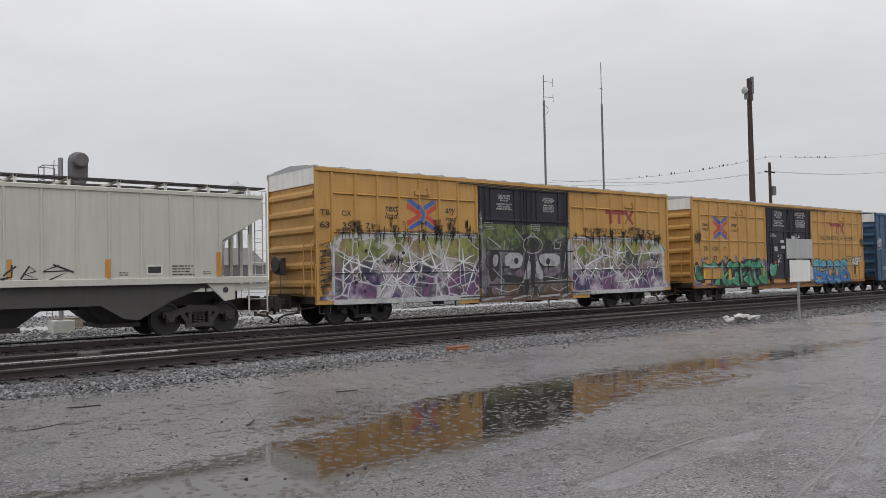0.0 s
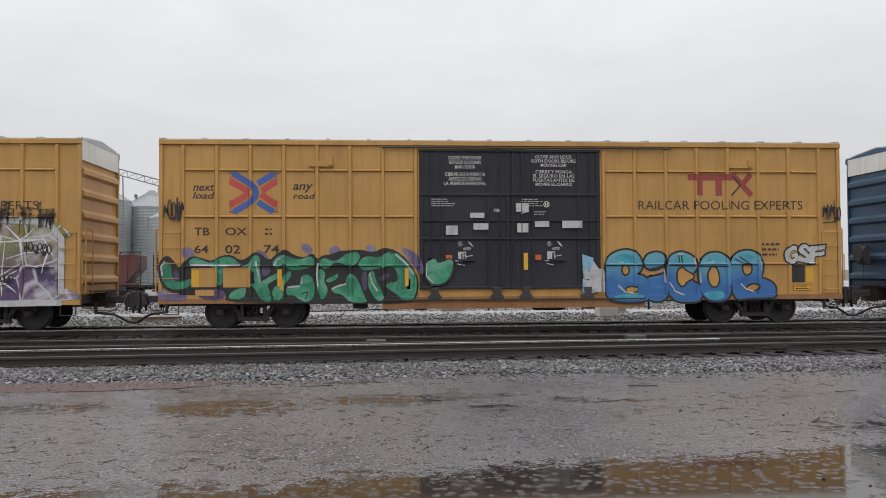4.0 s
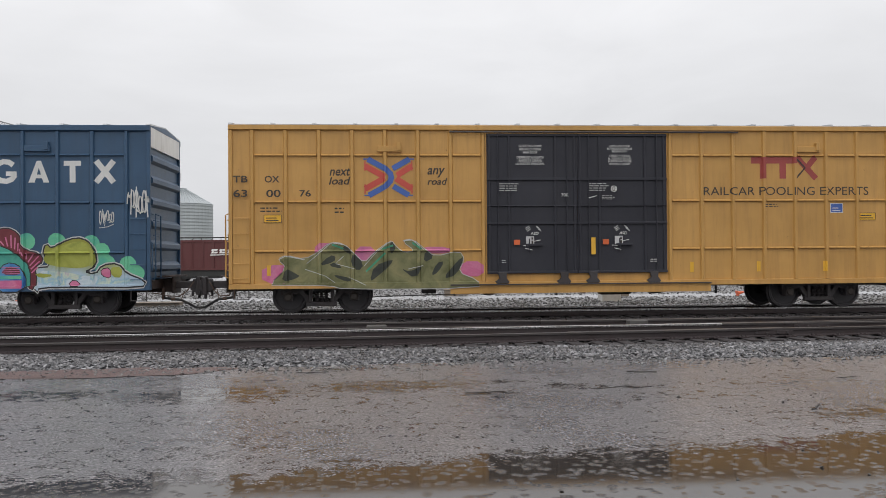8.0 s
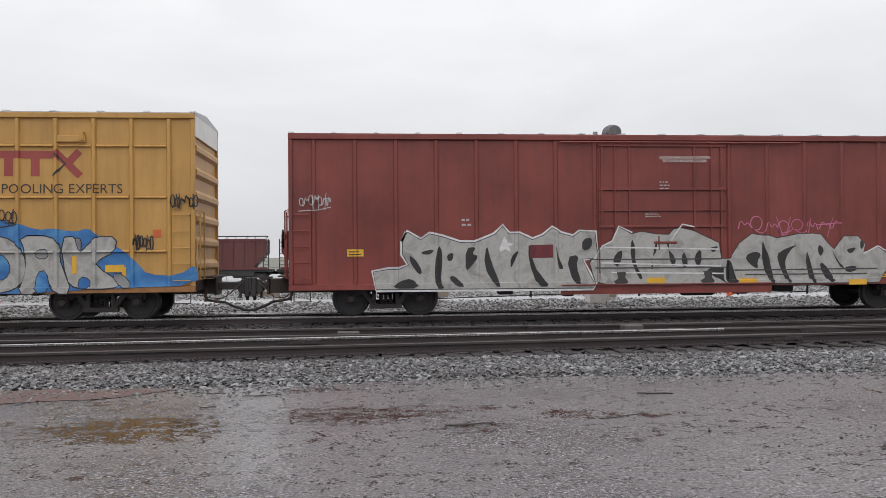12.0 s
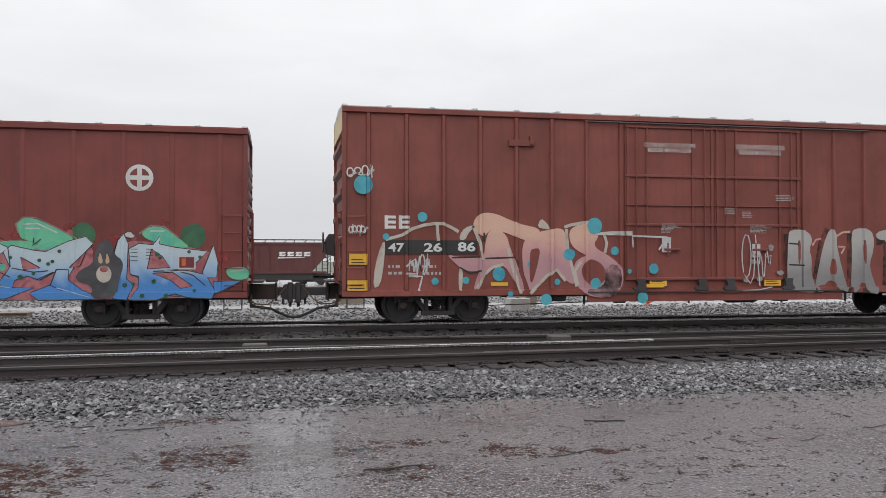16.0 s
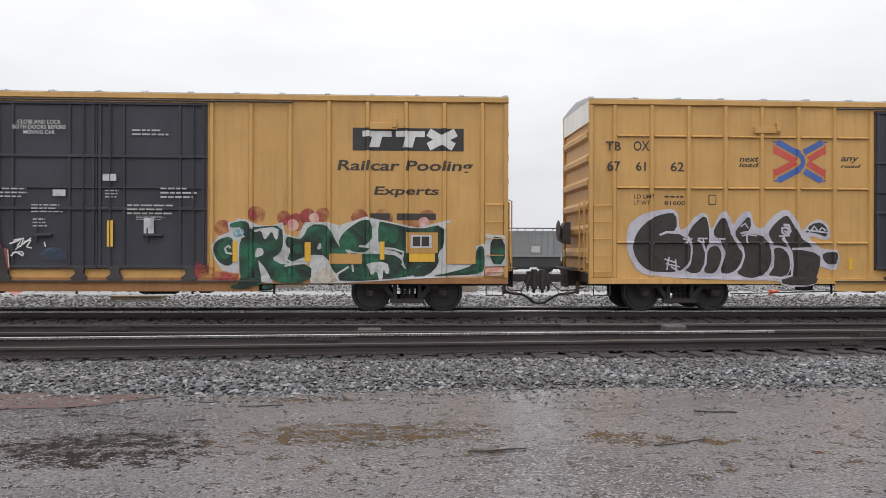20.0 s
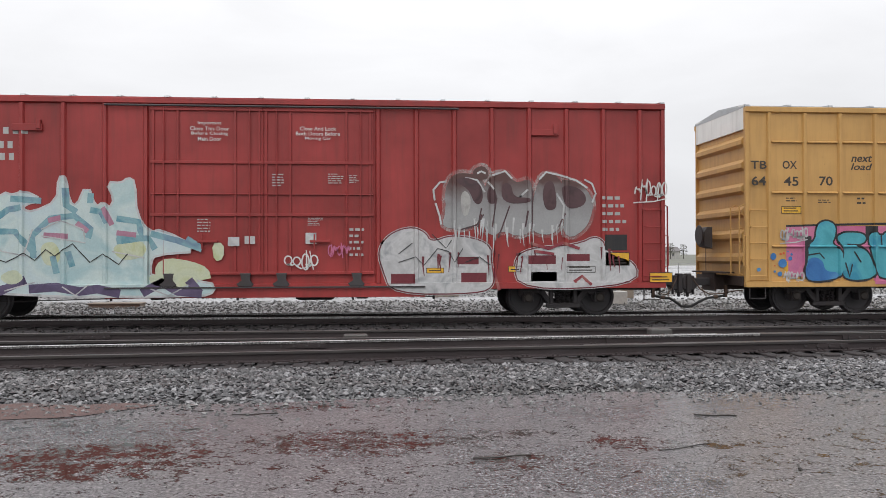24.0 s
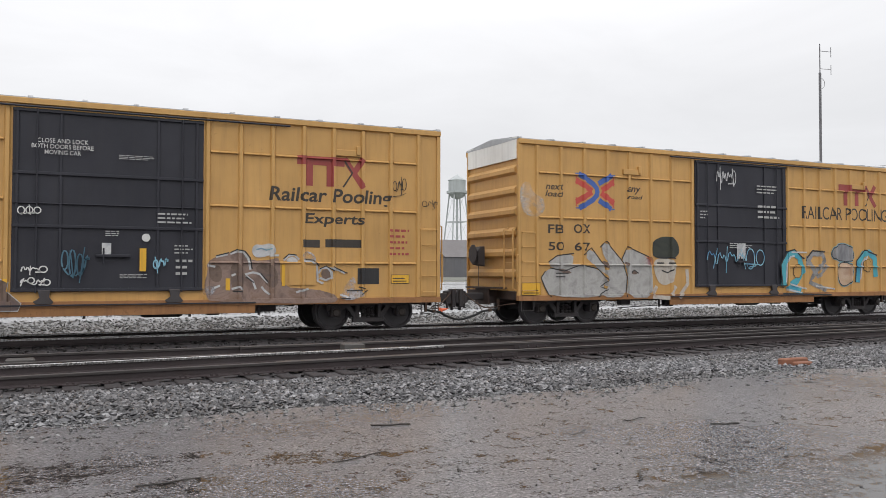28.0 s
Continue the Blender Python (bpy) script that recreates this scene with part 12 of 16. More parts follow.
scrawl(c, [[(10.74, 2.12), (10.86, 2.23), (10.94, 2.36), (11.05, 2.45), (11.19, 2.53), (11.27, 2.61), (11.27, 2.28), (11.24, 2.04), (11.32, 1.85), (11.52, 1.79)], [(11.69, 2.61), (11.85, 2.66), (11.94, 2.74)], [(11.63, 1.68), (11.71, 1.90), (11.80, 2.14), (11.94, 2.23), (12.13, 2.28), (12.27, 2.39)], [(12.13, 1.95), (12.16, 1.79), (12.27, 1.68)], [(7.48, 1.02), (7.57, 1.21), (7.65, 1.43), (7.70, 1.62)], [(9.18, 1.69), (9.26, 1.47), (9.37, 1.23), (9.45, 1.01)], [(10.22, 1.69), (10.19, 1.42), (10.22, 1.12), (10.27, 0.90)], [(11.99, 1.60), (12.04, 1.32), (12.04, 1.08)], [(9.70, 1.96), (9.75, 1.42), (9.83, 1.12)]], 0.05, MISTL, 5)
patch(c, 9.67, 2.63, 9.84, 2.84, W)
blob(c, [(9.88, 2.60), (10.30, 2.64), (10.30, 2.80), (9.88, 2.82)], ASHL, None, 6, soft=0)
lines(c, 7.80, 4.10, 8.86, 4.70, DOOR_A)
lines(c, 10.36, 4.10, 11.30, 4.72, DOOR_B)
scrawl(c, [[(12.37, 1.42), (12.65, 2.78), (12.93, 4.55), (13.62, 4.14), (13.89, 2.78), (14.73, 3.60), (15.57, 3.06), (16.71, 3.89)], [(12.78, 1.69), (14.17, 2.24), (15.85, 1.82), (16.99, 2.51), (17.85, 1.68), (19.00, 2.79)], [(14.73, 4.15), (15.30, 4.70), (16.14, 4.57), (15.86, 3.20)], [(16.99, 3.89), (18.00, 4.31), (18.57, 3.62), (17.85, 2.79)], [(18.71, 3.07), (19.15, 3.76), (19.44, 2.79), (18.86, 2.51)]], 0.16, MISTW, 3)
for p in ([(12.25, 1.2), (12.6, 1.3), (12.85, 3.0), (12.75, 4.6), (12.3, 4.4)], [(14.4, 3.05), (14.8, 4.2), (16.2, 4.35), (17.6, 3.9), (17.9, 3.1), (16.0, 2.9)],
          [(16.8, 1.3), (17.6, 2.6), (18.6, 2.2), (18.2, 1.2)]):
    blob(c, p, MISTW, None, 3, soft=2)
patch(c, 15.88, 2.55, 16.55, 2.91, K)
patch(c, 15.57, 1.61, 15.78, 1.74, MN)
patch(c, 14.35, 1.37, 14.66, 1.52, WB)
reflectors(c, [6.5, 12.8, 16.0, 18.0])
Coat(c, 3).rect(2.94, 2.62, 3.13, 2.86).lay("notice", K)
Coat(c, 4).rect(2.96, 2.64, 3.11, 2.84).lay("notice", YEL2)
letters(c, "F", 3.00, 2.67, 3.07, 2.77, K, bold=0.004)
c = CARS["maple"]
Coat(c, 2).disc(1.88, 4.13, 0.62).lay("logo", SOOT, "round crest")
Coat(c, 3).disc(1.88, 4.13, 0.56).lay("logo", TPE)
Coat(c, 4).disc(1.88, 4.13, 0.44).lay("logo", SOOT)
Coat(c, 5).disc(1.88, 4.13, 0.34, 0.32, 18, 0.4, 3).lay("logo", TAN)
Coat(c, 6).disc(1.88, 4.13, 0.17, 0.2, 12, 0.6, 5).lay("logo", SOOT)
co = Coat(c, 2)
for k in range(8):
    co.rect(2.83 + 0.213 * k, 4.29, 2.95 + 0.213 * k, 4.44)
for k in range(7):
    co.rect(2.83 + 0.194 * k, 3.96, 2.94 + 0.194 * k, 4.12)
for k in range(7):
    co.rect(2.83 + 0.199 * k, 3.69, 2.94 + 0.199 * k, 3.85)
co.lay("notice", WN)
glyph_bar(c, 1.35, 2.40, 1.50, 2.66, W)
glyph_bar(c, 1.53, 2.40, 1.67, 2.66, W)
letters(c, '218', 1.16, 1.92, 1.76, 2.24, W, bold=0.02)
letters(c, '194', 1.98, 1.92, 2.64, 2.24, W, bold=0.02)
for p in ([(0.37, 1.84), (0.74, 1.95), (0.97, 2.25), (1.07, 1.57), (1.00, 1.35), (0.37, 1.37)], [(7.30, 1.30), (7.57, 1.46), (8.10, 1.38), (8.50, 1.22), (8.58, 0.90), (7.30, 0.95)], [(8.57, 1.80), (8.85, 1.80), (8.85, 1.43), (8.63, 1.35)], [(1.12, 2.47), (1.24, 2.62), (1.34, 2.38), (1.17, 2.17)]):
    blob(c, p, LIMEP, None, 1, 0.045)
blob(c, [(1.00, 1.55), (1.98, 1.53), (1.98, 1.32), (2.76, 1.26), (2.79, 0.78), (0.87, 0.78), (0.81, 0.99), (1.12, 1.09)], ICEV, None, 1, 0.045, 0)
blob(c, [(1.81, 2.25), (1.97, 2.31), (2.00, 0.98), (1.83, 0.98)], ICEV, None, 1, 0.045, 0)
blob(c, [(2.64, 0.98), (2.70, 1.56), (2.89, 1.89), (2.76, 2.28), (2.31, 2.61), (2.06, 2.99), (2.25, 3.03), (2.66, 2.91), (2.70, 2.74), (2.78, 2.93), (2.95, 2.93), (3.04, 2.78), (2.95, 2.61), (3.65, 2.61), (3.91, 2.94), (4.10, 2.87), (4.36, 2.97), (4.75, 2.78), (4.36, 2.70), (4.32, 2.54), (4.55, 2.48), (5.10, 2.74), (5.14, 3.31), (5.27, 3.31), (5.33, 2.75), (5.53, 2.61), (5.75, 3.14), (5.92, 2.61), (6.12, 2.71), (6.27, 2.58), (6.38, 2.81), (6.20, 3.19), (6.51, 3.15), (6.67, 3.28), (6.80, 3.22), (6.84, 2.42), (7.17, 2.02), (7.44, 2.09), (8.34, 1.62), (7.30, 1.55), (7.17, 1.35), (7.20, 0.96), (8.57, 0.88), (8.63, 0.68), (8.36, 0.58), (4.43, 0.60), (2.70, 0.85)], ICEB, WB, 3, 0.05)
for p in ([(2.89, 1.50), (3.40, 1.69), (3.72, 1.50), (3.66, 1.17), (3.02, 1.11)], [(4.68, 1.76), (5.07, 1.86), (5.20, 1.36), (4.81, 1.23)], [(6.25, 1.75), (7.04, 1.89), (7.12, 1.49), (6.51, 1.36)], [(3.78, 1.04), (4.17, 1.23), (4.43, 0.97), (4.04, 0.81)], [(7.04, 1.09), (8.10, 1.06), (8.36, 0.82), (7.30, 0.74)]):
    blob(c, p, LIMEP, None, 4, 0.045, 2)
scrawl(c, [[(4.57, 1.45), (4.54, 1.96), (4.94, 2.36), (5.47, 2.42), (5.84, 2.11), (5.77, 1.91)], [(3.63, 2.26), (4.01, 2.56), (4.31, 2.61)], [(3.63, 2.06), (4.16, 2.06), (4.60, 1.55)], [(3.01, 2.36), (3.58, 2.51), (3.39, 2.16), (3.20, 1.81)], [(6.41, 2.36), (6.90, 2.29), (6.98, 1.90), (6.41, 1.83)], [(7.30, 1.65), (7.15, 1.90), (6.41, 1.91)], [(5.82, 2.56), (6.06, 2.51), (6.21, 2.26)], [(5.28, 3.06), (5.30, 2.66), (5.52, 2.51)], [(5.84, 2.94), (5.82, 2.71)], [(7.20, 2.01), (7.80, 1.85), (8.35, 1.65)], [(8.00, 1.90), (8.30, 1.70)], [(1.72, 2.01), (2.43, 1.91), (2.91, 2.21)], [(4.99, 1.50), (5.08, 1.10)], [(5.33, 1.60), (5.43, 1.25)], [(4.06, 2.81), (4.74, 2.76)]], 0.14, TEALG, 6)
scrawl(c, [[(4.79, 1.98), (5.33, 1.95)], [(4.89, 2.31), (5.18, 2.38)], [(3.20, 1.96), (3.44, 2.11)], [(6.11, 2.61), (6.31, 2.21)], [(6.41, 2.03), (6.85, 1.98)], [(5.52, 2.26), (5.77, 2.06)]], 0.12, ROSE, 7)
scrawl(c, [[(3.78, 0.66), (4.16, 0.85), (4.40, 0.95)], [(4.50, 0.75), (5.08, 0.79), (5.62, 0.69), (6.01, 0.74), (6.51, 0.63)], [(7.00, 0.64), (7.45, 0.89), (7.80, 0.68), (8.35, 0.62)], [(2.91, 0.86), (3.30, 0.91), (3.54, 0.71)], [(1.72, 0.72), (2.44, 0.86)], [(8.05, 0.94), (8.30, 0.63)]], 0.2, PLUM, 6)
scrawl(c, [[(4.74, 2.11), (5.18, 2.31), (5.67, 2.11), (5.72, 1.80), (4.74, 1.96)], [(3.53, 2.06), (3.87, 1.61), (4.40, 1.50)], [(3.01, 2.46), (3.63, 2.46)], [(4.55, 2.11), (4.36, 1.56)], [(6.31, 1.60), (7.05, 1.45)], [(3.97, 0.71), (4.60, 0.90)], [(5.23, 0.80), (5.52, 0.60), (5.82, 0.85)], [(7.20, 0.74), (7.60, 0.58), (8.05, 0.83)]], 0.03, WB, 8)
scrawl(c, [[(2.91, 1.41), (3.25, 1.61), (3.53, 1.51), (3.97, 1.36), (4.36, 1.56), (4.60, 1.40), (4.84, 1.65), (5.04, 1.50), (5.43, 1.78), (5.82, 1.35), (6.11, 1.55), (6.46, 1.30), (6.66, 1.55)]], 0.025, KB, 10)
scrawl(c, [[(1.39, 1.02), (2.20, 1.11), (2.91, 0.96)], [(1.72, 1.61), (2.34, 1.66)]], 0.25, WB, 5)
patch(c, 1.97, 1.04, 2.65, 1.34, MAR)
patch(c, 3.68, 1.03, 4.36, 1.34, MAR)
patch(c, 5.40, 1.03, 6.08, 1.33, MAR)
patch(c, 1.22, 1.11, 1.70, 1.23, SY)
patch(c, 2.92, 1.10, 3.40, 1.24, SY)
patch(c, 4.66, 1.10, 5.14, 1.23, SY)
patch(c, 6.29, 1.10, 6.78, 1.25, SY)
patch(c, 0.16, 0.86, 0.60, 1.06, SY)
patch(c, 1.20, 1.34, 1.69, 1.59, SY)
squiggle(c, 0.17, 2.73, 0.72, 3.23, W, 4, 0.05, 56)
lines(c, 8.08, 4.13, 8.97, 4.61, ["Important", "Close This Door", "Before Closing", "Main Door"])
lines(c, 10.50, 4.16, 11.52, 4.51, ["Close And Lock", "Both Doors Before", "Moving Car"])
notice(c, 9.95, 3.10, 10.25, 3.42, 5, seed=0)
notice(c, 11.24, 3.17, 11.60, 3.43, 5, seed=1)
notice(c, 11.73, 3.19, 11.97, 3.39, 5, seed=2)
notice(c, 11.74, 1.44, 12.10, 2.18, 5, seed=3)
notice(c, 8.24, 2.03, 8.57, 2.37, 5, seed=4)
notice(c, 10.77, 2.19, 11.13, 2.39, 5, seed=5)
notice(c, 17.80, 2.02, 18.44, 2.97, 5, seed=6)
patch(c, 10.72, 1.77, 10.97, 2.03, WB)
patch(c, 8.94, 1.72, 9.20, 1.93, WB)
patch(c, 9.32, 1.77, 9.56, 1.95, WB)
blob(c, [(12.40, 1.60), (12.66, 1.99), (13.16, 2.17), (13.52, 2.05), (13.65, 1.79), (14.22, 1.99), (15.08, 1.79), (15.08, 1.33), (15.18, 0.80), (14.81, 0.59), (12.73, 0.60), (12.53, 1.14)], WB, MAR, 1, 0.03, 2, rim=WB, rim_w=0.03)
blob(c, [(15.62, 1.32), (15.96, 1.66), (17.18, 1.72), (17.73, 1.99), (17.93, 1.52), (18.65, 1.32), (18.65, 0.78), (15.82, 0.66)], WB, MAR, 1, 0.03, 2, rim=WB, rim_w=0.03)
for p in ([(13.99, 3.06), (14.14, 3.38), (14.38, 3.47), (14.75, 3.42), (14.93, 3.22), (15.00, 2.94), (14.88, 2.49), (14.75, 2.23), (14.39, 2.11), (14.08, 2.14), (13.92, 2.23), (14.02, 2.55)], [(14.85, 2.29), (14.95, 3.22), (15.18, 3.45), (15.47, 3.48), (15.61, 3.30), (15.76, 3.23), (15.99, 3.33), (16.11, 3.14), (16.09, 2.43), (16.05, 2.04), (15.74, 1.94), (15.37, 2.10), (15.12, 1.91)], [(16.09, 2.17), (16.11, 2.82), (16.26, 3.31), (16.42, 3.47), (16.74, 3.40), (16.89, 3.02), (16.89, 2.56), (16.80, 2.17), (16.55, 1.98), (16.18, 2.02)]):
    blob(c, p, CHROME, None, 4, soft=1, rim=MISTW, rim_w=0.06)
for p in ([(16.74, 3.31), (17.12, 3.28), (17.43, 3.09), (17.60, 2.76), (17.52, 2.37), (17.37, 2.11), (17.06, 1.91), (16.84, 2.02), (16.89, 2.56)], [(14.63, 3.45), (14.75, 3.60), (14.93, 3.63), (15.04, 3.50), (15.02, 3.32), (14.81, 3.29)]):
    blob(c, p, CHROME, None, 4, soft=1, rim=MISTW, rim_w=0.06)
for p in ([(14.23, 3.31), (14.50, 3.37), (14.85, 3.22), (14.92, 2.87), (14.83, 2.70), (14.69, 2.74), (14.57, 3.06), (14.32, 3.21)], [(15.00, 3.07), (15.14, 3.20), (15.24, 2.94), (15.24, 2.73), (15.02, 2.71)], [(15.34, 3.22), (15.59, 3.22), (15.64, 2.88), (16.05, 2.88), (16.05, 2.74), (15.37, 2.73)], [(16.39, 3.23), (16.61, 3.31), (16.69, 2.88), (16.68, 2.59), (16.43, 2.56), (16.34, 2.88)], [(16.80, 3.18), (17.18, 3.15), (17.43, 2.93), (17.37, 2.67), (16.93, 2.59), (16.84, 2.89)]):
    blob(c, p, SOOTR, None, 6, soft=2)
blob(c, [(14.36, 2.93), (14.48, 3.06), (14.63, 2.87), (14.56, 2.45), (14.41, 2.42)], SILW, None, 6, soft=2)
scrawl(c, [[(13.75, 2.80), (13.72, 3.05), (13.87, 3.23), (14.01, 3.25)], [(13.77, 2.74), (13.87, 2.42), (13.90, 2.23)], [(17.37, 3.32), (17.56, 3.22), (17.65, 2.98), (17.56, 2.76)], [(16.49, 3.14), (16.61, 3.14)], [(14.48, 3.34), (14.77, 3.29), (14.95, 3.00)], [(16.69, 2.98), (16.87, 2.69), (16.84, 2.37)], [(15.43, 3.20), (15.47, 2.94)], [(15.84, 2.92), (15.74, 2.84), (15.99, 3.07)], [(15.02, 3.25), (15.17, 3.07)], [(16.26, 3.31), (16.44, 3.49), (16.76, 3.42), (17.18, 3.29), (17.45, 3.11)], [(15.12, 3.40), (15.44, 3.51), (15.61, 3.33)], [(14.77, 3.45), (14.87, 3.50), (14.97, 3.45)]], 0.045, WB, 8)
scrawl(c, [[(15.24, 2.87), (15.12, 2.17)], [(15.55, 2.68), (15.37, 2.17), (15.27, 1.91)], [(14.87, 2.62), (14.78, 2.17)], [(16.89, 2.50), (16.74, 2.17)], [(15.99, 2.56), (15.93, 2.17)], [(16.11, 3.07), (16.09, 2.17)], [(14.39, 2.11), (14.75, 2.22), (14.92, 2.47)]], 0.035, SOOTR, 8)
scrawl(c, [[(12.89, 1.53), (13.22, 1.79)], [(12.89, 1.33), (13.29, 1.46), (13.49, 1.26), (13.82, 1.66), (14.08, 1.59), (14.22, 1.33), (14.42, 1.66)], [(13.69, 1.99), (14.02, 1.66), (14.15, 1.86)], [(14.48, 1.33), (14.82, 1.46), (15.08, 1.26)]], 0.02, KB)
scrawl(c, [[(16.03, 1.79), (16.50, 1.65), (16.84, 1.79), (17.25, 1.65)], [(16.16, 1.59), (16.63, 1.52)], [(17.11, 0.85), (17.31, 0.99), (17.52, 0.78)], [(15.15, 1.19), (15.28, 0.66)]], 0.07, CRIM)
drips(c, 14.2, 17.5, 2.1, WB, 26, 60, 0.6, 0.3, 0.05)
drips(c, 13.2, 18.3, 1.4, MAR, 18, 61, 0.5, 0.3, 0.06)
patch(c, 12.71, 0.83, 13.28, 1.06, MAR)
patch(c, 14.38, 0.85, 14.99, 1.08, MAR)
patch(c, 16.05, 0.87, 16.69, 1.09, MAR)
patch(c, 14.29, 1.28, 14.80, 1.46, MAR)
patch(c, 15.99, 1.28, 16.67, 1.49, MAR)
patch(c, 16.92, 1.35, 17.50, 1.52, MAR)
patch(c, 13.55, 1.07, 13.97, 1.20, SY)
patch(c, 15.51, 1.09, 15.85, 1.24, SY)
patch(c, 16.92, 1.07, 17.64, 1.23, SY)
patch(c, 18.96, 0.83, 19.53, 1.07, SY)
patch(c, 17.89, 1.24, 18.48, 1.56, SY)
patch(c, 17.86, 1.61, 18.42, 1.99, KB)
notice(c, 17.93, 1.65, 18.37, 1.94, 2, W)
squiggle(c, 18.58, 2.81, 19.39, 3.32, W, 6, 0.04, 57)
squiggle(c, 10.20, 1.14, 11.00, 1.60, W, 4, 0.036, 59)
squiggle(c, 11.23, 1.46, 11.76, 1.79, PK, 5, 0.03, 58)
c = CARS["azure"]
letters(c, 'TB', 0.13, 3.60, 0.54, 3.80, K)
letters(c, 'OX', 0.97, 3.61, 1.34, 3.81, K)
letters(c, '64', 0.15, 3.19, 0.52, 3.42, K)
letters(c, '45', 1.00, 3.19, 1.38, 3.42, K)
letters(c, '70', 1.91, 3.20, 2.26, 3.43, K)
letters(c, 'next', 2.74, 3.79, 3.29, 3.96, K, shear=0.25)
letters(c, 'load', 2.73, 3.59, 3.29, 3.76, K, shear=0.25)
letters(c, 'any', 5.46, 3.79, 5.96, 4.03, K, shear=0.25)
letters(c, 'road', 5.46, 3.60, 6.02, 3.77, K, shear=0.25)
cross_logo(c, 3.74, 3.21, 5.00, 4.27)
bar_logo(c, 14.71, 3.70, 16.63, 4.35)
letters(c, 'RAILCAR POOLING EXPERTS', 13.34, 3.25, 18.21, 3.54, K, bold=0.0)
lines(c, 7.94, 4.08, 8.76, 4.68, DOOR_A)
lines(c, 10.54, 4.11, 11.28, 4.72, DOOR_B)
door_marks(c, 7.15, 12.2, 9)
Coat(c, 3).rect(1.05, 0.95, 5.6, 2.20).poly([(3.3, 0.76), (5.6, 0.76), (5.6, 1.0), (3.3, 1.0)]).lay("graffiti", PK, "pink ground of a graffiti")
Coat(c, 4).stroke([(1.05, 2.2), (2.5, 2.24), (4.0, 2.27), (5.6, 2.26)], 0.05).rect(1.50, 0.95, 1.7, 1.95).rect(3.1, 1.9, 3.4, 2.2).rect(5.35, 1.9, 5.6, 2.2).lay("graffiti", KB)
for p in ([(1.82, 2.11), (1.90, 2.28), (2.12, 2.34), (2.33, 2.22), (2.31, 1.93), (2.21, 1.77), (2.49, 1.57), (2.52, 1.17), (2.39, 0.89), (1.58, 0.82), (1.49, 1.13), (1.64, 1.48), (1.60, 1.70), (1.81, 1.88)], [(2.36, 1.97), (2.57, 2.05), (3.08, 2.02), (3.12, 1.80), (2.75, 1.71), (3.12, 1.62), (3.31, 1.26), (3.35, 0.89), (2.53, 0.85), (2.47, 1.26), (2.58, 1.57), (2.39, 1.80)], [(3.15, 1.93), (3.34, 2.08), (3.52, 1.93), (3.66, 2.08), (3.85, 1.93), (3.99, 1.44), (4.03, 0.93), (3.38, 0.89), (3.29, 1.48)], [(3.84, 1.93), (4.07, 2.02), (4.11, 2.25), (4.30, 2.37), (4.49, 2.25), (4.51, 1.84), (4.72, 1.53), (4.77, 1.07), (4.66, 0.93), (4.07, 0.90), (4.02, 1.35), (3.98, 1.71)]):
    blob(c, p, TQ, KB, 4, 0.045, 2)
blob(c, [(4.56, 1.89), (4.76, 2.01), (5.09, 1.94), (5.14, 1.71), (4.90, 1.62), (5.23, 1.48), (5.25, 1.12), (5.13, 0.93), (4.76, 0.93), (4.81, 1.44)], TQ, KB, 4, 0.045, 2)
blob(c, [(5.09, 1.98), (5.27, 2.08), (5.40, 1.94), (5.54, 2.08), (5.76, 1.98), (5.83, 1.62), (6.00, 1.25), (6.00, 0.93), (5.31, 0.90), (5.26, 1.39), (5.13, 1.71)], WB, KB, 4, 0.03, 2)
blob(c, [(1.48, 1.13), (1.67, 1.46), (1.99, 1.37), (2.04, 1.08), (2.39, 1.06), (2.39, 0.89), (1.58, 0.82)], BB, None, 5, soft=2)
scrawl(c, [[(1.58, 1.48), (1.90, 1.53), (2.03, 1.39)], [(2.57, 1.30), (2.68, 0.94), (2.75, 1.26)], [(2.62, 1.75), (2.93, 1.73)], [(3.50, 2.02), (3.52, 1.71)], [(3.98, 1.53), (4.11, 1.57), (4.07, 1.39)], [(4.76, 1.57), (5.03, 1.57), (5.17, 1.44)], [(5.24, 1.41), (5.50, 1.30), (5.70, 1.41), (5.73, 1.21)], [(5.43, 1.94), (5.45, 1.66)], [(2.80, 1.57), (2.98, 1.30)]], 0.035, KB)
spots(c, BB, 9, (0.70, 1.45, 0.09), (0.95, 1.28, 0.11), (1.15, 1.40, 0.05), (0.88, 1.02, 0.06), (0.32, 1.13, 0.05), (0.75, 1.08, 0.03), (1.18, 1.50, 0.03), (1.09, 1.57, 0.02))
spots(c, SO, 9, (0.90, 1.51, 0.03), (0.98, 1.53, 0.03), (0.75, 1.22, 0.02))
Coat(c, 5).disc(6.0, 1.73, 0.16, 0.12).disc(6.45, 1.2, 0.2, 0.22).lay("graffiti", WB)
squiggle(c, 0.89, 1.82, 1.56, 2.17, WB, 7, 0.04, 63)
squiggle(c, 0.96, 0.83, 1.48, 1.10, WB, 6, 0.04, 64)
letters(c, 'ETC', 5.63, 2.05, 6.26, 2.26, KB)
patch(c, 0.93, 2.51, 1.44, 2.69, SY)
patch(c, 17.08, 2.71, 17.51, 3.00, WB)
Coat(c, 5).rect(17.11, 2.74, 17.48, 2.89).lay("sticker", DB)
patch(c, 16.13, 2.85, 16.48, 2.99, WB)
patch(c, 17.90, 2.52, 18.42, 2.70, SY)
notice(c, 2.89, 2.72, 3.12, 2.94, 2, K)
notice(c, 1.88, 2.76, 2.23, 2.87, 2, K)
notice(c, 1.05, 2.79, 1.34, 2.92, 2, K)
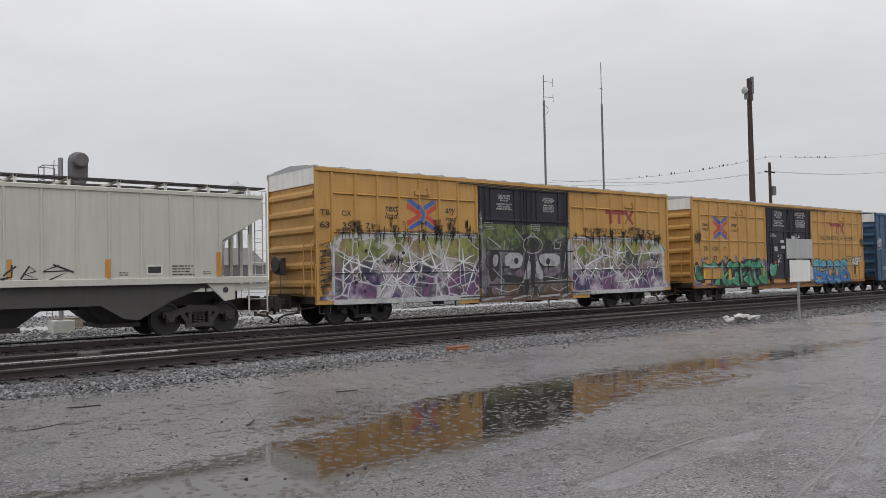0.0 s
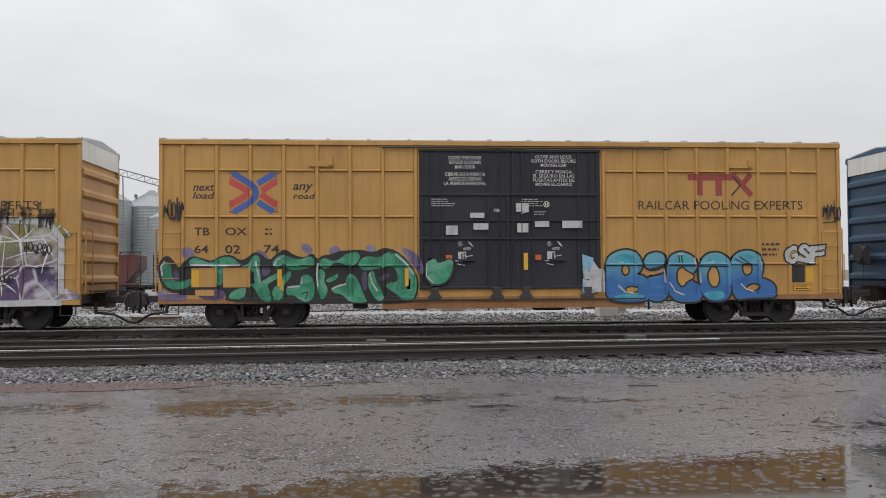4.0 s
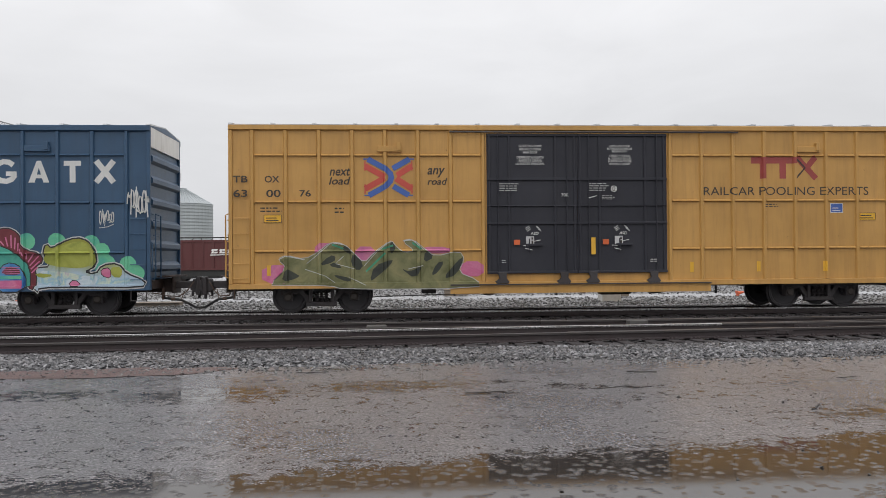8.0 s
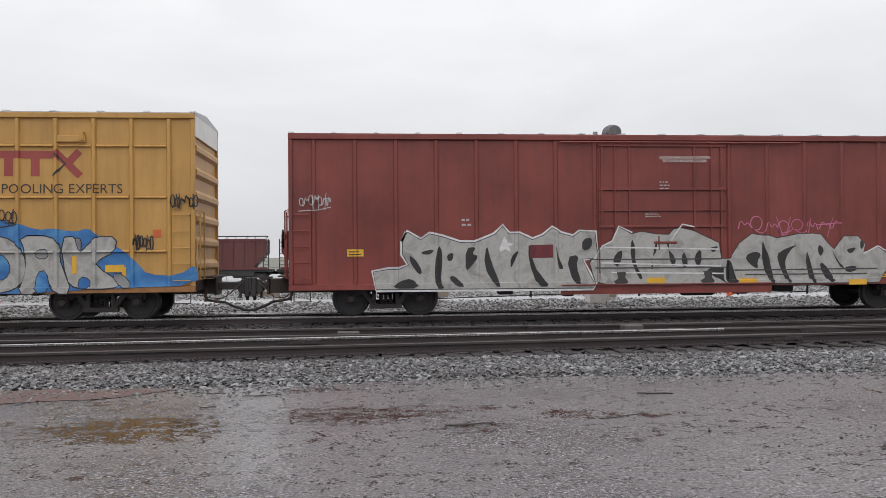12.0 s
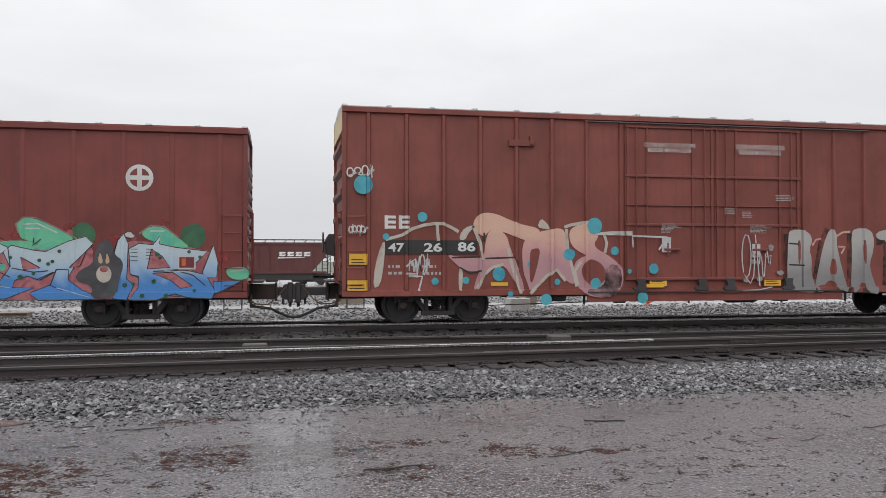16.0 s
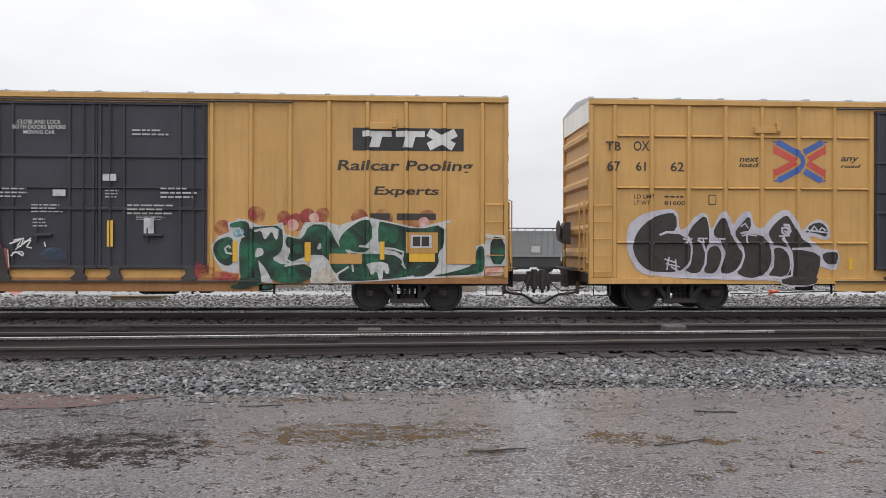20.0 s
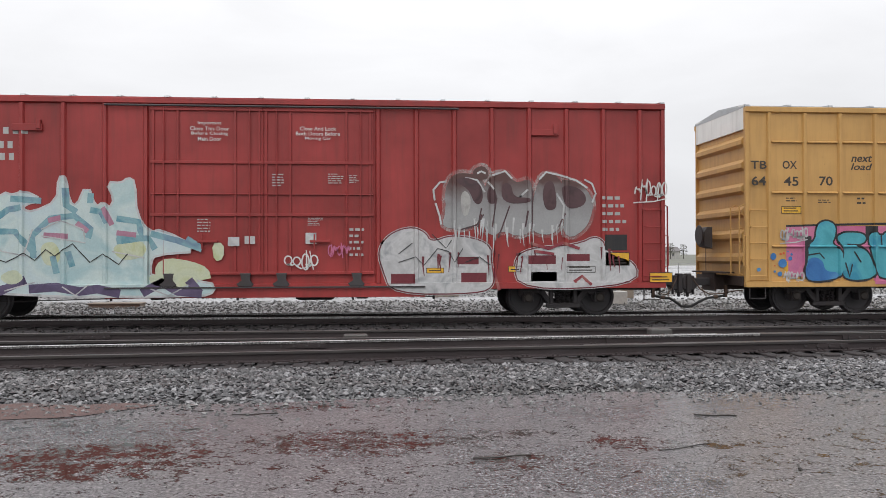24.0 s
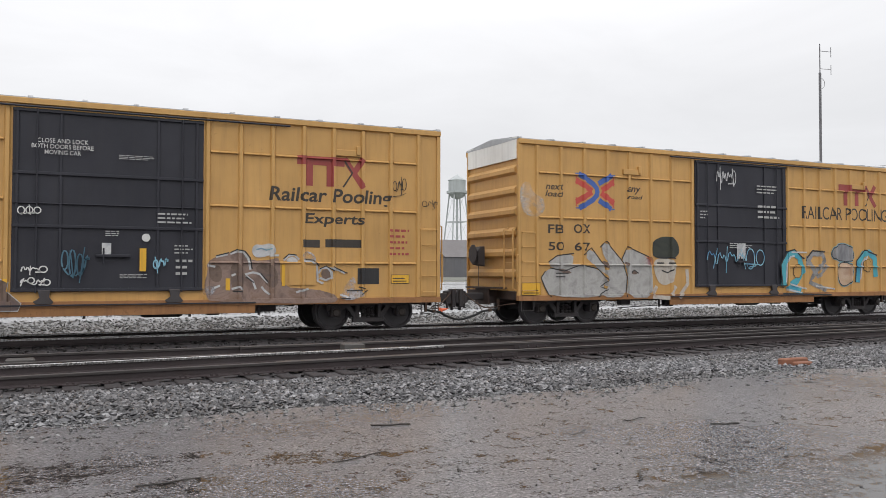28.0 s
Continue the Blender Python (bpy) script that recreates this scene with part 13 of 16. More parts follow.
blob(c, [(15.44, 0.74), (15.54, 0.85), (16.09, 0.94), (15.95, 1.08), (15.68, 1.14), (15.68, 1.21), (16.02, 1.17), (16.08, 1.34), (16.25, 1.41), (16.56, 1.48), (16.77, 1.55), (16.93, 1.48), (17.25, 1.47), (17.45, 1.44), (17.66, 1.39), (18.01, 1.44), (18.18, 1.52), (18.32, 1.44), (18.64, 1.39), (18.78, 1.14), (18.82, 0.87), (18.71, 0.80), (17.25, 0.79), (16.49, 0.79), (16.38, 0.68), (15.48, 0.67)], SB, KB, 1, 0.025, 0)
for p in ([(16.19, 1.34), (16.52, 1.33), (16.74, 1.26), (16.74, 1.17), (16.44, 1.17), (16.44, 1.09), (16.71, 1.09), (16.64, 0.94), (16.36, 0.93), (16.29, 0.68), (16.02, 0.69), (16.13, 0.95), (15.68, 1.01), (15.81, 1.10), (16.15, 1.12)], [(16.79, 1.34), (17.04, 1.28), (16.93, 0.87), (16.71, 0.80), (16.60, 0.87)], [(16.93, 1.39), (17.18, 1.21), (17.34, 1.28), (17.52, 1.28), (17.68, 1.33), (17.52, 1.14), (17.37, 1.03), (17.54, 0.80), (17.29, 0.80), (17.18, 0.92), (17.01, 0.80), (16.77, 0.80), (17.01, 1.07), (16.85, 1.25)], [(17.66, 1.28), (18.12, 1.30), (18.08, 1.19), (17.80, 1.18), (17.77, 1.11), (18.04, 1.11), (18.01, 1.03), (17.73, 1.02), (17.69, 0.94), (18.09, 0.92), (18.05, 0.81), (17.39, 0.82), (17.52, 1.00)]):
    blob(c, p, ORV, WB, 4, 0.03, 0)
blob(c, [(18.15, 1.39), (18.50, 1.33), (18.68, 1.25), (18.71, 1.07), (18.57, 0.98), (18.83, 0.80), (18.60, 0.80), (18.40, 0.95), (18.32, 0.80), (18.12, 0.80), (18.22, 1.07)], ORV, WB, 4, 0.03, 0)
blob(c, [(18.37, 1.22), (18.51, 1.21), (18.48, 1.10), (18.34, 1.11)], SB, None, 7, 0.045, 0)
blob(c, [(17.18, 1.09), (17.26, 1.17), (17.34, 1.06), (17.23, 1.01)], SB, None, 7, 0.045, 0)
blob(c, [(16.70, 1.68), (16.88, 1.74), (17.07, 1.63), (17.01, 1.47), (16.77, 1.49)], MISTW, None, 3, 0.045)
squiggle(c, 12.48, 1.01, 14.89, 1.62, GRY, 3, 0.06, 66, 2)
reflectors(c, [1.05, 6.9, 12.5, 15.6, 18.2])
c = CARS["short"]
letters(c, 'next', 0.88, 3.77, 1.45, 3.93, K, shear=0.25)
letters(c, 'load', 0.87, 3.58, 1.45, 3.75, K, shear=0.25)
letters(c, 'any', 3.52, 3.71, 3.97, 3.91, K, shear=0.25)
letters(c, 'road', 3.52, 3.56, 4.03, 3.69, K, shear=0.25)
cross_logo(c, 1.75, 3.09, 3.15, 4.28)
letters(c, 'FB', 0.96, 2.59, 1.42, 2.83, K)
letters(c, 'OX', 1.83, 2.60, 2.35, 2.83, K)
letters(c, '50', 0.92, 2.12, 1.43, 2.34, K)
letters(c, '53', 1.79, 2.12, 2.32, 2.34, K)
letters(c, '26', 2.66, 2.11, 3.19, 2.33, K)
bar_logo(c, 12.23, 3.59, 13.95, 4.32)
letters(c, 'Railcar Pooling', 11.55, 3.09, 14.69, 3.54, K, shear=0.12, bold=0.02)
letters(c, 'Experts', 12.42, 2.59, 13.96, 2.92, K, shear=0.12, bold=0.02)
Coat(c, 2).rect(12.38, 2.08, 12.81, 2.27).lay("lettering", K)
Coat(c, 2).rect(12.95, 2.09, 13.87, 2.29).lay("lettering", K)
lines(c, 6.47, 3.96, 7.68, 4.33, ["CLOSE AND LOCK", "BOTH DOORS BEFORE", "MOVING CAR"])
notice(c, 8.20, 3.96, 9.05, 4.07, 3, seed=0)
notice(c, 9.02, 2.55, 9.79, 2.83, 3, seed=1)
notice(c, 7.94, 2.25, 8.33, 2.39, 3, seed=2)
squiggle(c, 6.26, 1.42, 6.80, 1.62, W, 3, 0.03, 70)
squiggle(c, 6.26, 1.18, 6.86, 1.36, W, 4, 0.03, 71)
notice(c, 8.24, 1.33, 8.85, 1.44, 3, seed=4)
notice(c, 9.42, 1.37, 9.79, 1.80, 3, seed=5)
notice(c, 9.39, 1.87, 9.79, 2.11, 3, seed=6)
patch(c, 7.87, 1.82, 8.06, 2.11, WB)
squiggle(c, 6.20, 2.66, 6.66, 2.90, W, 3, 0.03, 65)
patch(c, 8.65, 1.49, 8.79, 2.00, SY)
Coat(c, 3).disc(8.78, 2.24, 0.09).lay("sticker", W)
squiggle(c, 8.92, 1.44, 9.27, 1.87, SB, 2, 0.05, 67)
squiggle(c, 7.05, 1.30, 7.65, 2.01, DB, 4, 0.07, 68)
for p in ([(2.22, 1.72), (2.45, 1.78), (2.53, 1.99), (2.58, 1.25), (2.33, 0.95), (2.13, 0.80), (2.24, 1.39)], [(2.33, 0.95), (2.57, 1.20), (2.77, 1.02), (2.62, 0.80), (2.33, 0.80)], [(2.74, 1.14), (2.90, 0.97), (3.12, 0.69), (2.82, 0.67)], [(2.98, 1.53), (3.15, 1.57), (3.22, 1.20), (3.10, 1.16)]):
    blob(c, p, WB, None, 2, 0.045, 0)
for p in ([(2.54, 2.00), (2.97, 2.00), (2.97, 1.34), (3.10, 1.11), (3.29, 0.83), (3.40, 0.67), (3.10, 0.67), (2.81, 1.02), (2.62, 1.21), (2.54, 1.25)], [(3.22, 1.62), (3.34, 1.69), (3.58, 1.74), (4.07, 1.72), (4.33, 1.67), (4.37, 1.25), (4.55, 1.20), (4.71, 1.20), (4.87, 0.66), (3.58, 0.67), (3.34, 0.88), (3.24, 1.34)], [(4.85, 0.67), (4.70, 1.20), (5.07, 1.25), (5.12, 0.66)]):
    blob(c, p, BRN, WB, 3, 0.018, 1)
for p in ([(4.36, 1.61), (5.06, 1.66), (5.07, 1.24), (4.37, 1.22)], [(2.17, 0.80), (2.83, 0.81), (2.83, 0.66), (2.15, 0.66)], [(5.09, 1.34), (5.41, 1.34), (5.34, 0.66), (5.12, 0.66)]):
    blob(c, p, TPE, None, 4, 0.045, 0)
blob(c, [(5.41, 0.90), (5.60, 0.91), (5.69, 1.51), (5.85, 1.34), (6.06, 1.24), (6.03, 1.06), (6.31, 0.80), (6.26, 0.66), (5.34, 0.66)], BRN, WB, 3, 0.02, 0)
for p in ([(4.07, 0.82), (4.31, 1.20), (4.54, 0.80)], [(5.18, 0.91), (5.41, 1.16), (5.61, 1.18), (5.62, 0.89)], [(3.75, 1.34), (4.07, 1.45), (3.92, 1.25)]):
    blob(c, p, WB, None, 5, 0.045, 0)
scrawl(c, [[(3.32, 1.64), (3.58, 1.71), (4.07, 1.73), (4.35, 1.68)], [(3.53, 1.16), (3.48, 1.59), (3.75, 1.63), (3.80, 1.34), (3.88, 1.02), (3.96, 0.69)], [(3.53, 1.16), (3.62, 0.93), (3.71, 0.70)], [(4.65, 1.20), (4.90, 0.69)], [(5.07, 1.58), (5.44, 1.56), (5.47, 1.40), (5.09, 1.38)], [(5.07, 1.20), (5.10, 0.92), (5.12, 0.68)], [(2.72, 1.14), (2.81, 0.97), (2.89, 0.97)], [(2.55, 1.25), (2.54, 1.94), (2.97, 1.98), (2.97, 1.67)]], 0.045, WB, 8)
blob(c, [(10.10, 1.68), (10.34, 1.85), (10.57, 1.89), (10.70, 1.96), (10.91, 1.98), (11.07, 1.90), (11.15, 1.74), (11.60, 1.77), (11.79, 1.84), (11.83, 1.67), (11.85, 1.12), (12.72, 1.06), (13.15, 0.95), (13.29, 0.84), (13.12, 0.70), (10.20, 0.77), (10.09, 0.95), (10.06, 1.24), (10.14, 1.50)], TPE, None, 2, soft=1)
for p in [[(10.19, 1.66), (10.44, 1.63), (10.47, 1.37), (10.42, 1.24), (10.23, 1.26), (10.16, 1.47)], [(10.67, 1.68), (10.96, 1.66), (10.98, 1.08), (10.71, 1.05), (10.65, 1.37)], [(11.20, 1.63), (11.60, 1.69), (11.77, 1.50), (11.80, 1.17), (11.58, 1.07), (11.36, 1.37)], [(12.50, 1.64), (12.71, 1.64), (12.74, 1.23), (12.55, 1.16)], [(12.83, 1.53), (13.07, 1.56), (13.11, 1.34), (12.88, 1.28)]]:
    blob(c, p, BRN, None, 3, soft=2)
blob(c, [(11.20, 1.83), (11.14, 2.01), (11.22, 2.14), (11.41, 2.12), (11.57, 2.17), (11.71, 2.10), (11.74, 1.93), (11.57, 1.88), (11.39, 1.82)], WB, None, 4, soft=2)
blob(c, [(12.33, 1.80), (12.43, 2.00), (12.64, 1.95), (12.75, 1.75), (12.57, 1.70)], MISTL, None, 4, soft=2)
blob(c, [(11.94, 1.72), (12.04, 1.84), (12.20, 1.84), (12.30, 1.70)], WB, None, 4, soft=2)
blob(c, [(10.04, 1.14), (10.34, 1.16), (10.30, 0.95), (10.02, 0.93)], MISTL, None, 4, soft=2)
blob(c, [(13.55, 1.28), (13.70, 1.39), (13.79, 1.06), (14.03, 0.89), (13.47, 0.75), (13.35, 0.92)], MISTL, None, 4, soft=2)
scrawl(c, [[(10.32, 1.83), (10.59, 1.89)], [(10.65, 1.90), (10.80, 1.96), (10.96, 1.94), (11.07, 1.79), (11.12, 1.53)], [(10.99, 1.42), (11.18, 1.47), (11.34, 1.43), (11.53, 1.23)], [(11.02, 1.39), (11.18, 1.26), (11.25, 1.07)], [(10.68, 1.39), (10.78, 1.43)], [(10.69, 1.08), (10.87, 1.13), (10.95, 1.06)], [(11.38, 1.13), (11.47, 1.03), (11.58, 0.94)], [(11.92, 1.75), (12.01, 1.87), (12.18, 1.89), (12.29, 1.78)], [(12.40, 1.75), (12.60, 1.75), (12.74, 1.62), (12.76, 1.26), (12.90, 1.20)], [(11.57, 1.87), (11.80, 1.88)], [(12.22, 0.99), (12.53, 1.07)], [(12.78, 1.45), (12.85, 1.57), (13.00, 1.59), (13.10, 1.48), (13.11, 1.34), (12.96, 1.28), (12.81, 1.34)], [(13.07, 1.58), (13.29, 1.53), (13.46, 1.45)], [(13.33, 0.92), (13.55, 0.86)]], 0.05, WB, 8)
scrawl(c, [[(10.14, 1.63), (10.31, 1.60)], [(10.29, 1.11), (10.42, 1.16)]], 0.05, WB, 8)
scrawl(c, [[(10.32, 1.85), (10.62, 1.93)], [(10.65, 1.93), (10.80, 2.00), (10.99, 1.97), (11.11, 1.82), (11.16, 1.55)], [(11.02, 1.37), (11.20, 1.23)], [(11.36, 1.45), (11.55, 1.23)], [(10.71, 1.03), (10.94, 1.02)], [(11.91, 1.80), (12.04, 1.91), (12.23, 1.89)], [(12.43, 1.79), (12.65, 1.77), (12.80, 1.62)], [(12.81, 1.56), (12.97, 1.63), (13.17, 1.51)], [(13.14, 1.62), (13.52, 1.45)], [(13.32, 0.84), (13.58, 0.82)], [(13.51, 1.02), (13.91, 1.03)], [(13.82, 1.11), (14.00, 1.06)], [(13.88, 0.92), (14.06, 1.03)]], 0.028, KB, 9)
scrawl(c, [[(11.25, 2.01), (11.38, 2.04), (11.49, 2.00), (11.63, 2.04)]], 0.03, TEALG, 9)
Coat(c, 10).rect(12.04, 1.16, 12.71, 1.67).lay("sticker", YEL2)
Coat(c, 10).rect(11.87, 1.14, 11.95, 1.66).lay("reflector", SY)
patch(c, 13.79, 1.18, 14.36, 1.58, KB)
notice(c, 13.85, 1.24, 14.30, 1.54, 2, W)
patch(c, 14.66, 1.19, 15.19, 1.42, SY)
patch(c, 0.91, 1.20, 1.45, 1.40, SY)
notice(c, 14.63, 1.87, 15.25, 2.62, 5, RDS, 4)
squiggle(c, 14.70, 3.46, 15.09, 3.94, K, 3, 0.02, 72)
squiggle(c, 15.49, 3.13, 15.97, 3.39, K, 3, 0.02, 73)
reflectors(c, [2.75, 6.0, 10.6])
Coat(c, 5).rect(0.12, 0.95, 0.24, 2.2).lay("reflector", SY)
c = CARS["last"]
letters(c, 'next', 0.91, 3.81, 1.48, 3.97, K, shear=0.25)
letters(c, 'load', 0.89, 3.61, 1.48, 3.78, K, shear=0.25)
letters(c, 'any', 3.72, 3.79, 4.22, 4.00, K, shear=0.25)
letters(c, 'road', 3.72, 3.65, 4.30, 3.77, K, shear=0.25)
cross_logo(c, 1.93, 3.29, 3.24, 4.33)
letters(c, 'FB', 0.99, 2.58, 1.49, 2.83, K)
letters(c, 'OX', 1.85, 2.60, 2.42, 2.86, K)
letters(c, '50', 1.00, 2.10, 1.51, 2.34, K)
letters(c, '67', 1.87, 2.10, 2.41, 2.34, K)
bar_logo(c, 12.64, 3.79, 14.49, 4.51)
letters(c, 'RAILCAR POOLING EXPERTS', 10.89, 3.28, 17.14, 3.71, K, bold=0.0)
for p in [[(0.89, 1.52), (1.14, 1.62), (1.51, 1.70), (2.08, 1.72), (2.67, 1.59), (3.03, 1.26), (2.83, 1.07), (3.00, 1.00), (2.67, 0.76), (1.04, 0.80), (0.87, 1.08), (0.75, 1.33)], [(0.99, 1.77), (1.29, 1.95), (1.84, 2.02), (1.80, 1.65), (1.32, 1.63), (1.06, 1.62)], [(2.16, 1.99), (2.44, 2.19), (2.91, 1.66), (2.95, 1.43), (2.67, 1.59)], [(2.75, 2.21), (2.95, 2.39), (3.59, 1.76), (3.71, 1.36), (3.65, 0.77), (2.71, 0.76), (3.03, 1.07), (2.87, 1.12), (3.07, 1.30), (2.83, 1.56), (3.11, 1.56)], [(3.51, 1.86), (3.72, 2.24), (4.51, 1.95), (4.59, 1.53), (4.63, 0.74), (3.67, 0.75), (3.75, 1.33), (3.67, 1.69)]]:
    blob(c, p, SILW, None, 3, soft=1)
for p in [[(1.23, 1.60), (1.66, 1.55), (1.78, 1.46), (1.51, 1.43)], [(2.79, 1.82), (2.95, 1.82), (3.07, 1.62), (2.95, 1.61)], [(3.59, 1.82), (3.80, 1.76), (3.72, 1.63)], [(3.84, 1.43), (3.98, 1.59), (4.13, 1.43)]]:
    blob(c, p, BRN, None, 4, soft=1)
blob(c, [(4.30, 1.83), (4.55, 2.00), (4.67, 1.80), (4.50, 1.66)], MISTR, None, 5, soft=2)
scrawl(c, [[(0.99, 1.77), (1.29, 1.96), (1.84, 2.02)], [(0.89, 1.52), (0.75, 1.33), (0.87, 1.08), (1.04, 0.80)], [(1.04, 1.61), (1.51, 1.52), (2.08, 1.70), (2.67, 1.59), (3.03, 1.26), (2.75, 1.07), (3.00, 1.00), (2.63, 0.78)], [(2.16, 1.99), (2.44, 2.19), (2.91, 1.66)], [(2.75, 2.21), (2.95, 2.39), (3.59, 1.76)], [(3.51, 1.86), (3.72, 2.24), (4.51, 1.95)], [(3.55, 1.76), (3.71, 1.36), (3.65, 0.77)], [(1.23, 1.46), (1.66, 1.46)], [(1.23, 1.36), (1.55, 1.36)], [(3.84, 1.44), (3.96, 1.56), (4.13, 1.46)]], 0.03, KB, 7)
blob(c, [(4.62, 1.91), (4.58, 2.37), (4.99, 2.58), (5.54, 2.55), (5.71, 2.10), (5.46, 1.89)], DKG, None, 5, soft=2)
blob(c, [(4.67, 1.94), (5.54, 1.88), (5.55, 1.52), (5.44, 1.19), (4.98, 1.07), (4.73, 1.41)], CRM, None, 3, soft=2)
scrawl(c, [[(4.80, 1.95), (5.54, 1.92)], [(4.98, 1.55), (5.21, 1.48), (5.44, 1.59)], [(4.80, 1.77), (5.08, 1.77)], [(5.26, 1.77), (5.54, 1.77)]], 0.04, KB)
scrawl(c, [[(4.80, 1.08), (4.62, 0.76), (5.25, 0.72)], [(5.96, 1.59), (6.00, 1.15), (5.62, 0.71)], [(5.53, 1.08), (5.35, 0.79)]], 0.12, CRM, 5)
squiggle(c, 6.57, 1.54, 9.06, 2.34, SB, 6, 0.06, 76)
notice(c, 8.78, 4.00, 9.83, 4.31, 3, seed=0)
notice(c, 8.82, 3.18, 9.81, 3.69, 3, seed=1)
notice(c, 6.43, 3.13, 6.75, 3.42, 3, seed=2)
notice(c, 7.62, 2.25, 8.57, 2.43, 3, seed=3)
squiggle(c, 7.03, 4.12, 7.88, 4.79, WB, 4, 0.09, 77)
patch(c, 7.92, 1.93, 8.28, 2.40, WB)
scrawl(c, [[(9.94, 1.08), (9.95, 1.72), (10.16, 2.06), (10.47, 2.15), (10.75, 1.99), (10.85, 1.54), (10.61, 1.21), (10.20, 1.03), (10.81, 0.87)], [(13.52, 1.16), (13.59, 1.84), (13.82, 2.14), (14.11, 2.20), (14.40, 1.98), (14.44, 1.35)]], 0.22, TQ, 5)
scrawl(c, [[(10.05, 1.17), (10.08, 1.73), (10.26, 1.99), (10.52, 2.04)], [(13.67, 1.26), (13.76, 1.84), (14.00, 2.08)], [(10.09, 0.95), (10.76, 0.84)]], 0.06, WB, 7)
scrawl(c, [[(11.03, 1.73), (11.35, 2.11), (11.83, 2.11), (11.94, 1.89), (11.50, 1.54), (11.23, 1.17), (12.00, 0.90)], [(11.04, 2.01), (11.61, 1.36), (12.04, 1.74)]], 0.16, SIL, 5)
scrawl(c, [[(9.89, 0.99), (9.80, 1.76), (10.11, 2.17), (10.52, 2.25), (10.93, 1.95)], [(10.98, 1.88), (11.35, 2.22), (11.94, 2.19)], [(13.41, 1.16), (13.48, 1.90), (13.88, 2.27), (14.52, 2.10)], [(9.89, 0.81), (12.14, 0.75)]], 0.05, KB, 8)
blob(c, [(12.52, 1.86), (13.35, 1.78), (13.22, 1.12), (12.63, 1.02)], TAN, KB, 3, 0.03, 2, rim=TEALG, rim_w=0.04)
blob(c, [(12.27, 1.94), (12.32, 2.30), (12.77, 2.50), (13.30, 2.32), (13.35, 1.86)], GRY, KB, 3, 0.03, 2, rim=TEALG, rim_w=0.04)
blob(c, [(10.48, 1.72), (10.82, 1.76), (10.81, 1.33), (10.48, 1.33)], YEL, KB, 6, 0.02)
blob(c, [(13.83, 1.95), (14.20, 1.95), (14.19, 1.53), (13.83, 1.53)], YEL, KB, 6, 0.02)
scrawl(c, [[(10.26, 1.13), (11.03, 0.95)], [(11.48, 1.05), (12.39, 0.94)], [(10.38, 2.16), (11.04, 2.16)]], 0.05, WB, 9)
patch(c, 0.1, 0.85, 0.75, 1.2, SY, "reflector")
blob(c, [(0.00, 3.84), (0.33, 4.05), (0.49, 3.63), (0.88, 3.57), (0.86, 3.06), (0.13, 3.01)], MISTW, None, 1, 0.045, 2)
blob(c, [(-0.03, 3.61), (0.31, 3.54), (0.77, 3.22), (0.22, 3.10)], MISTW, None, 1, 0.045, 2)


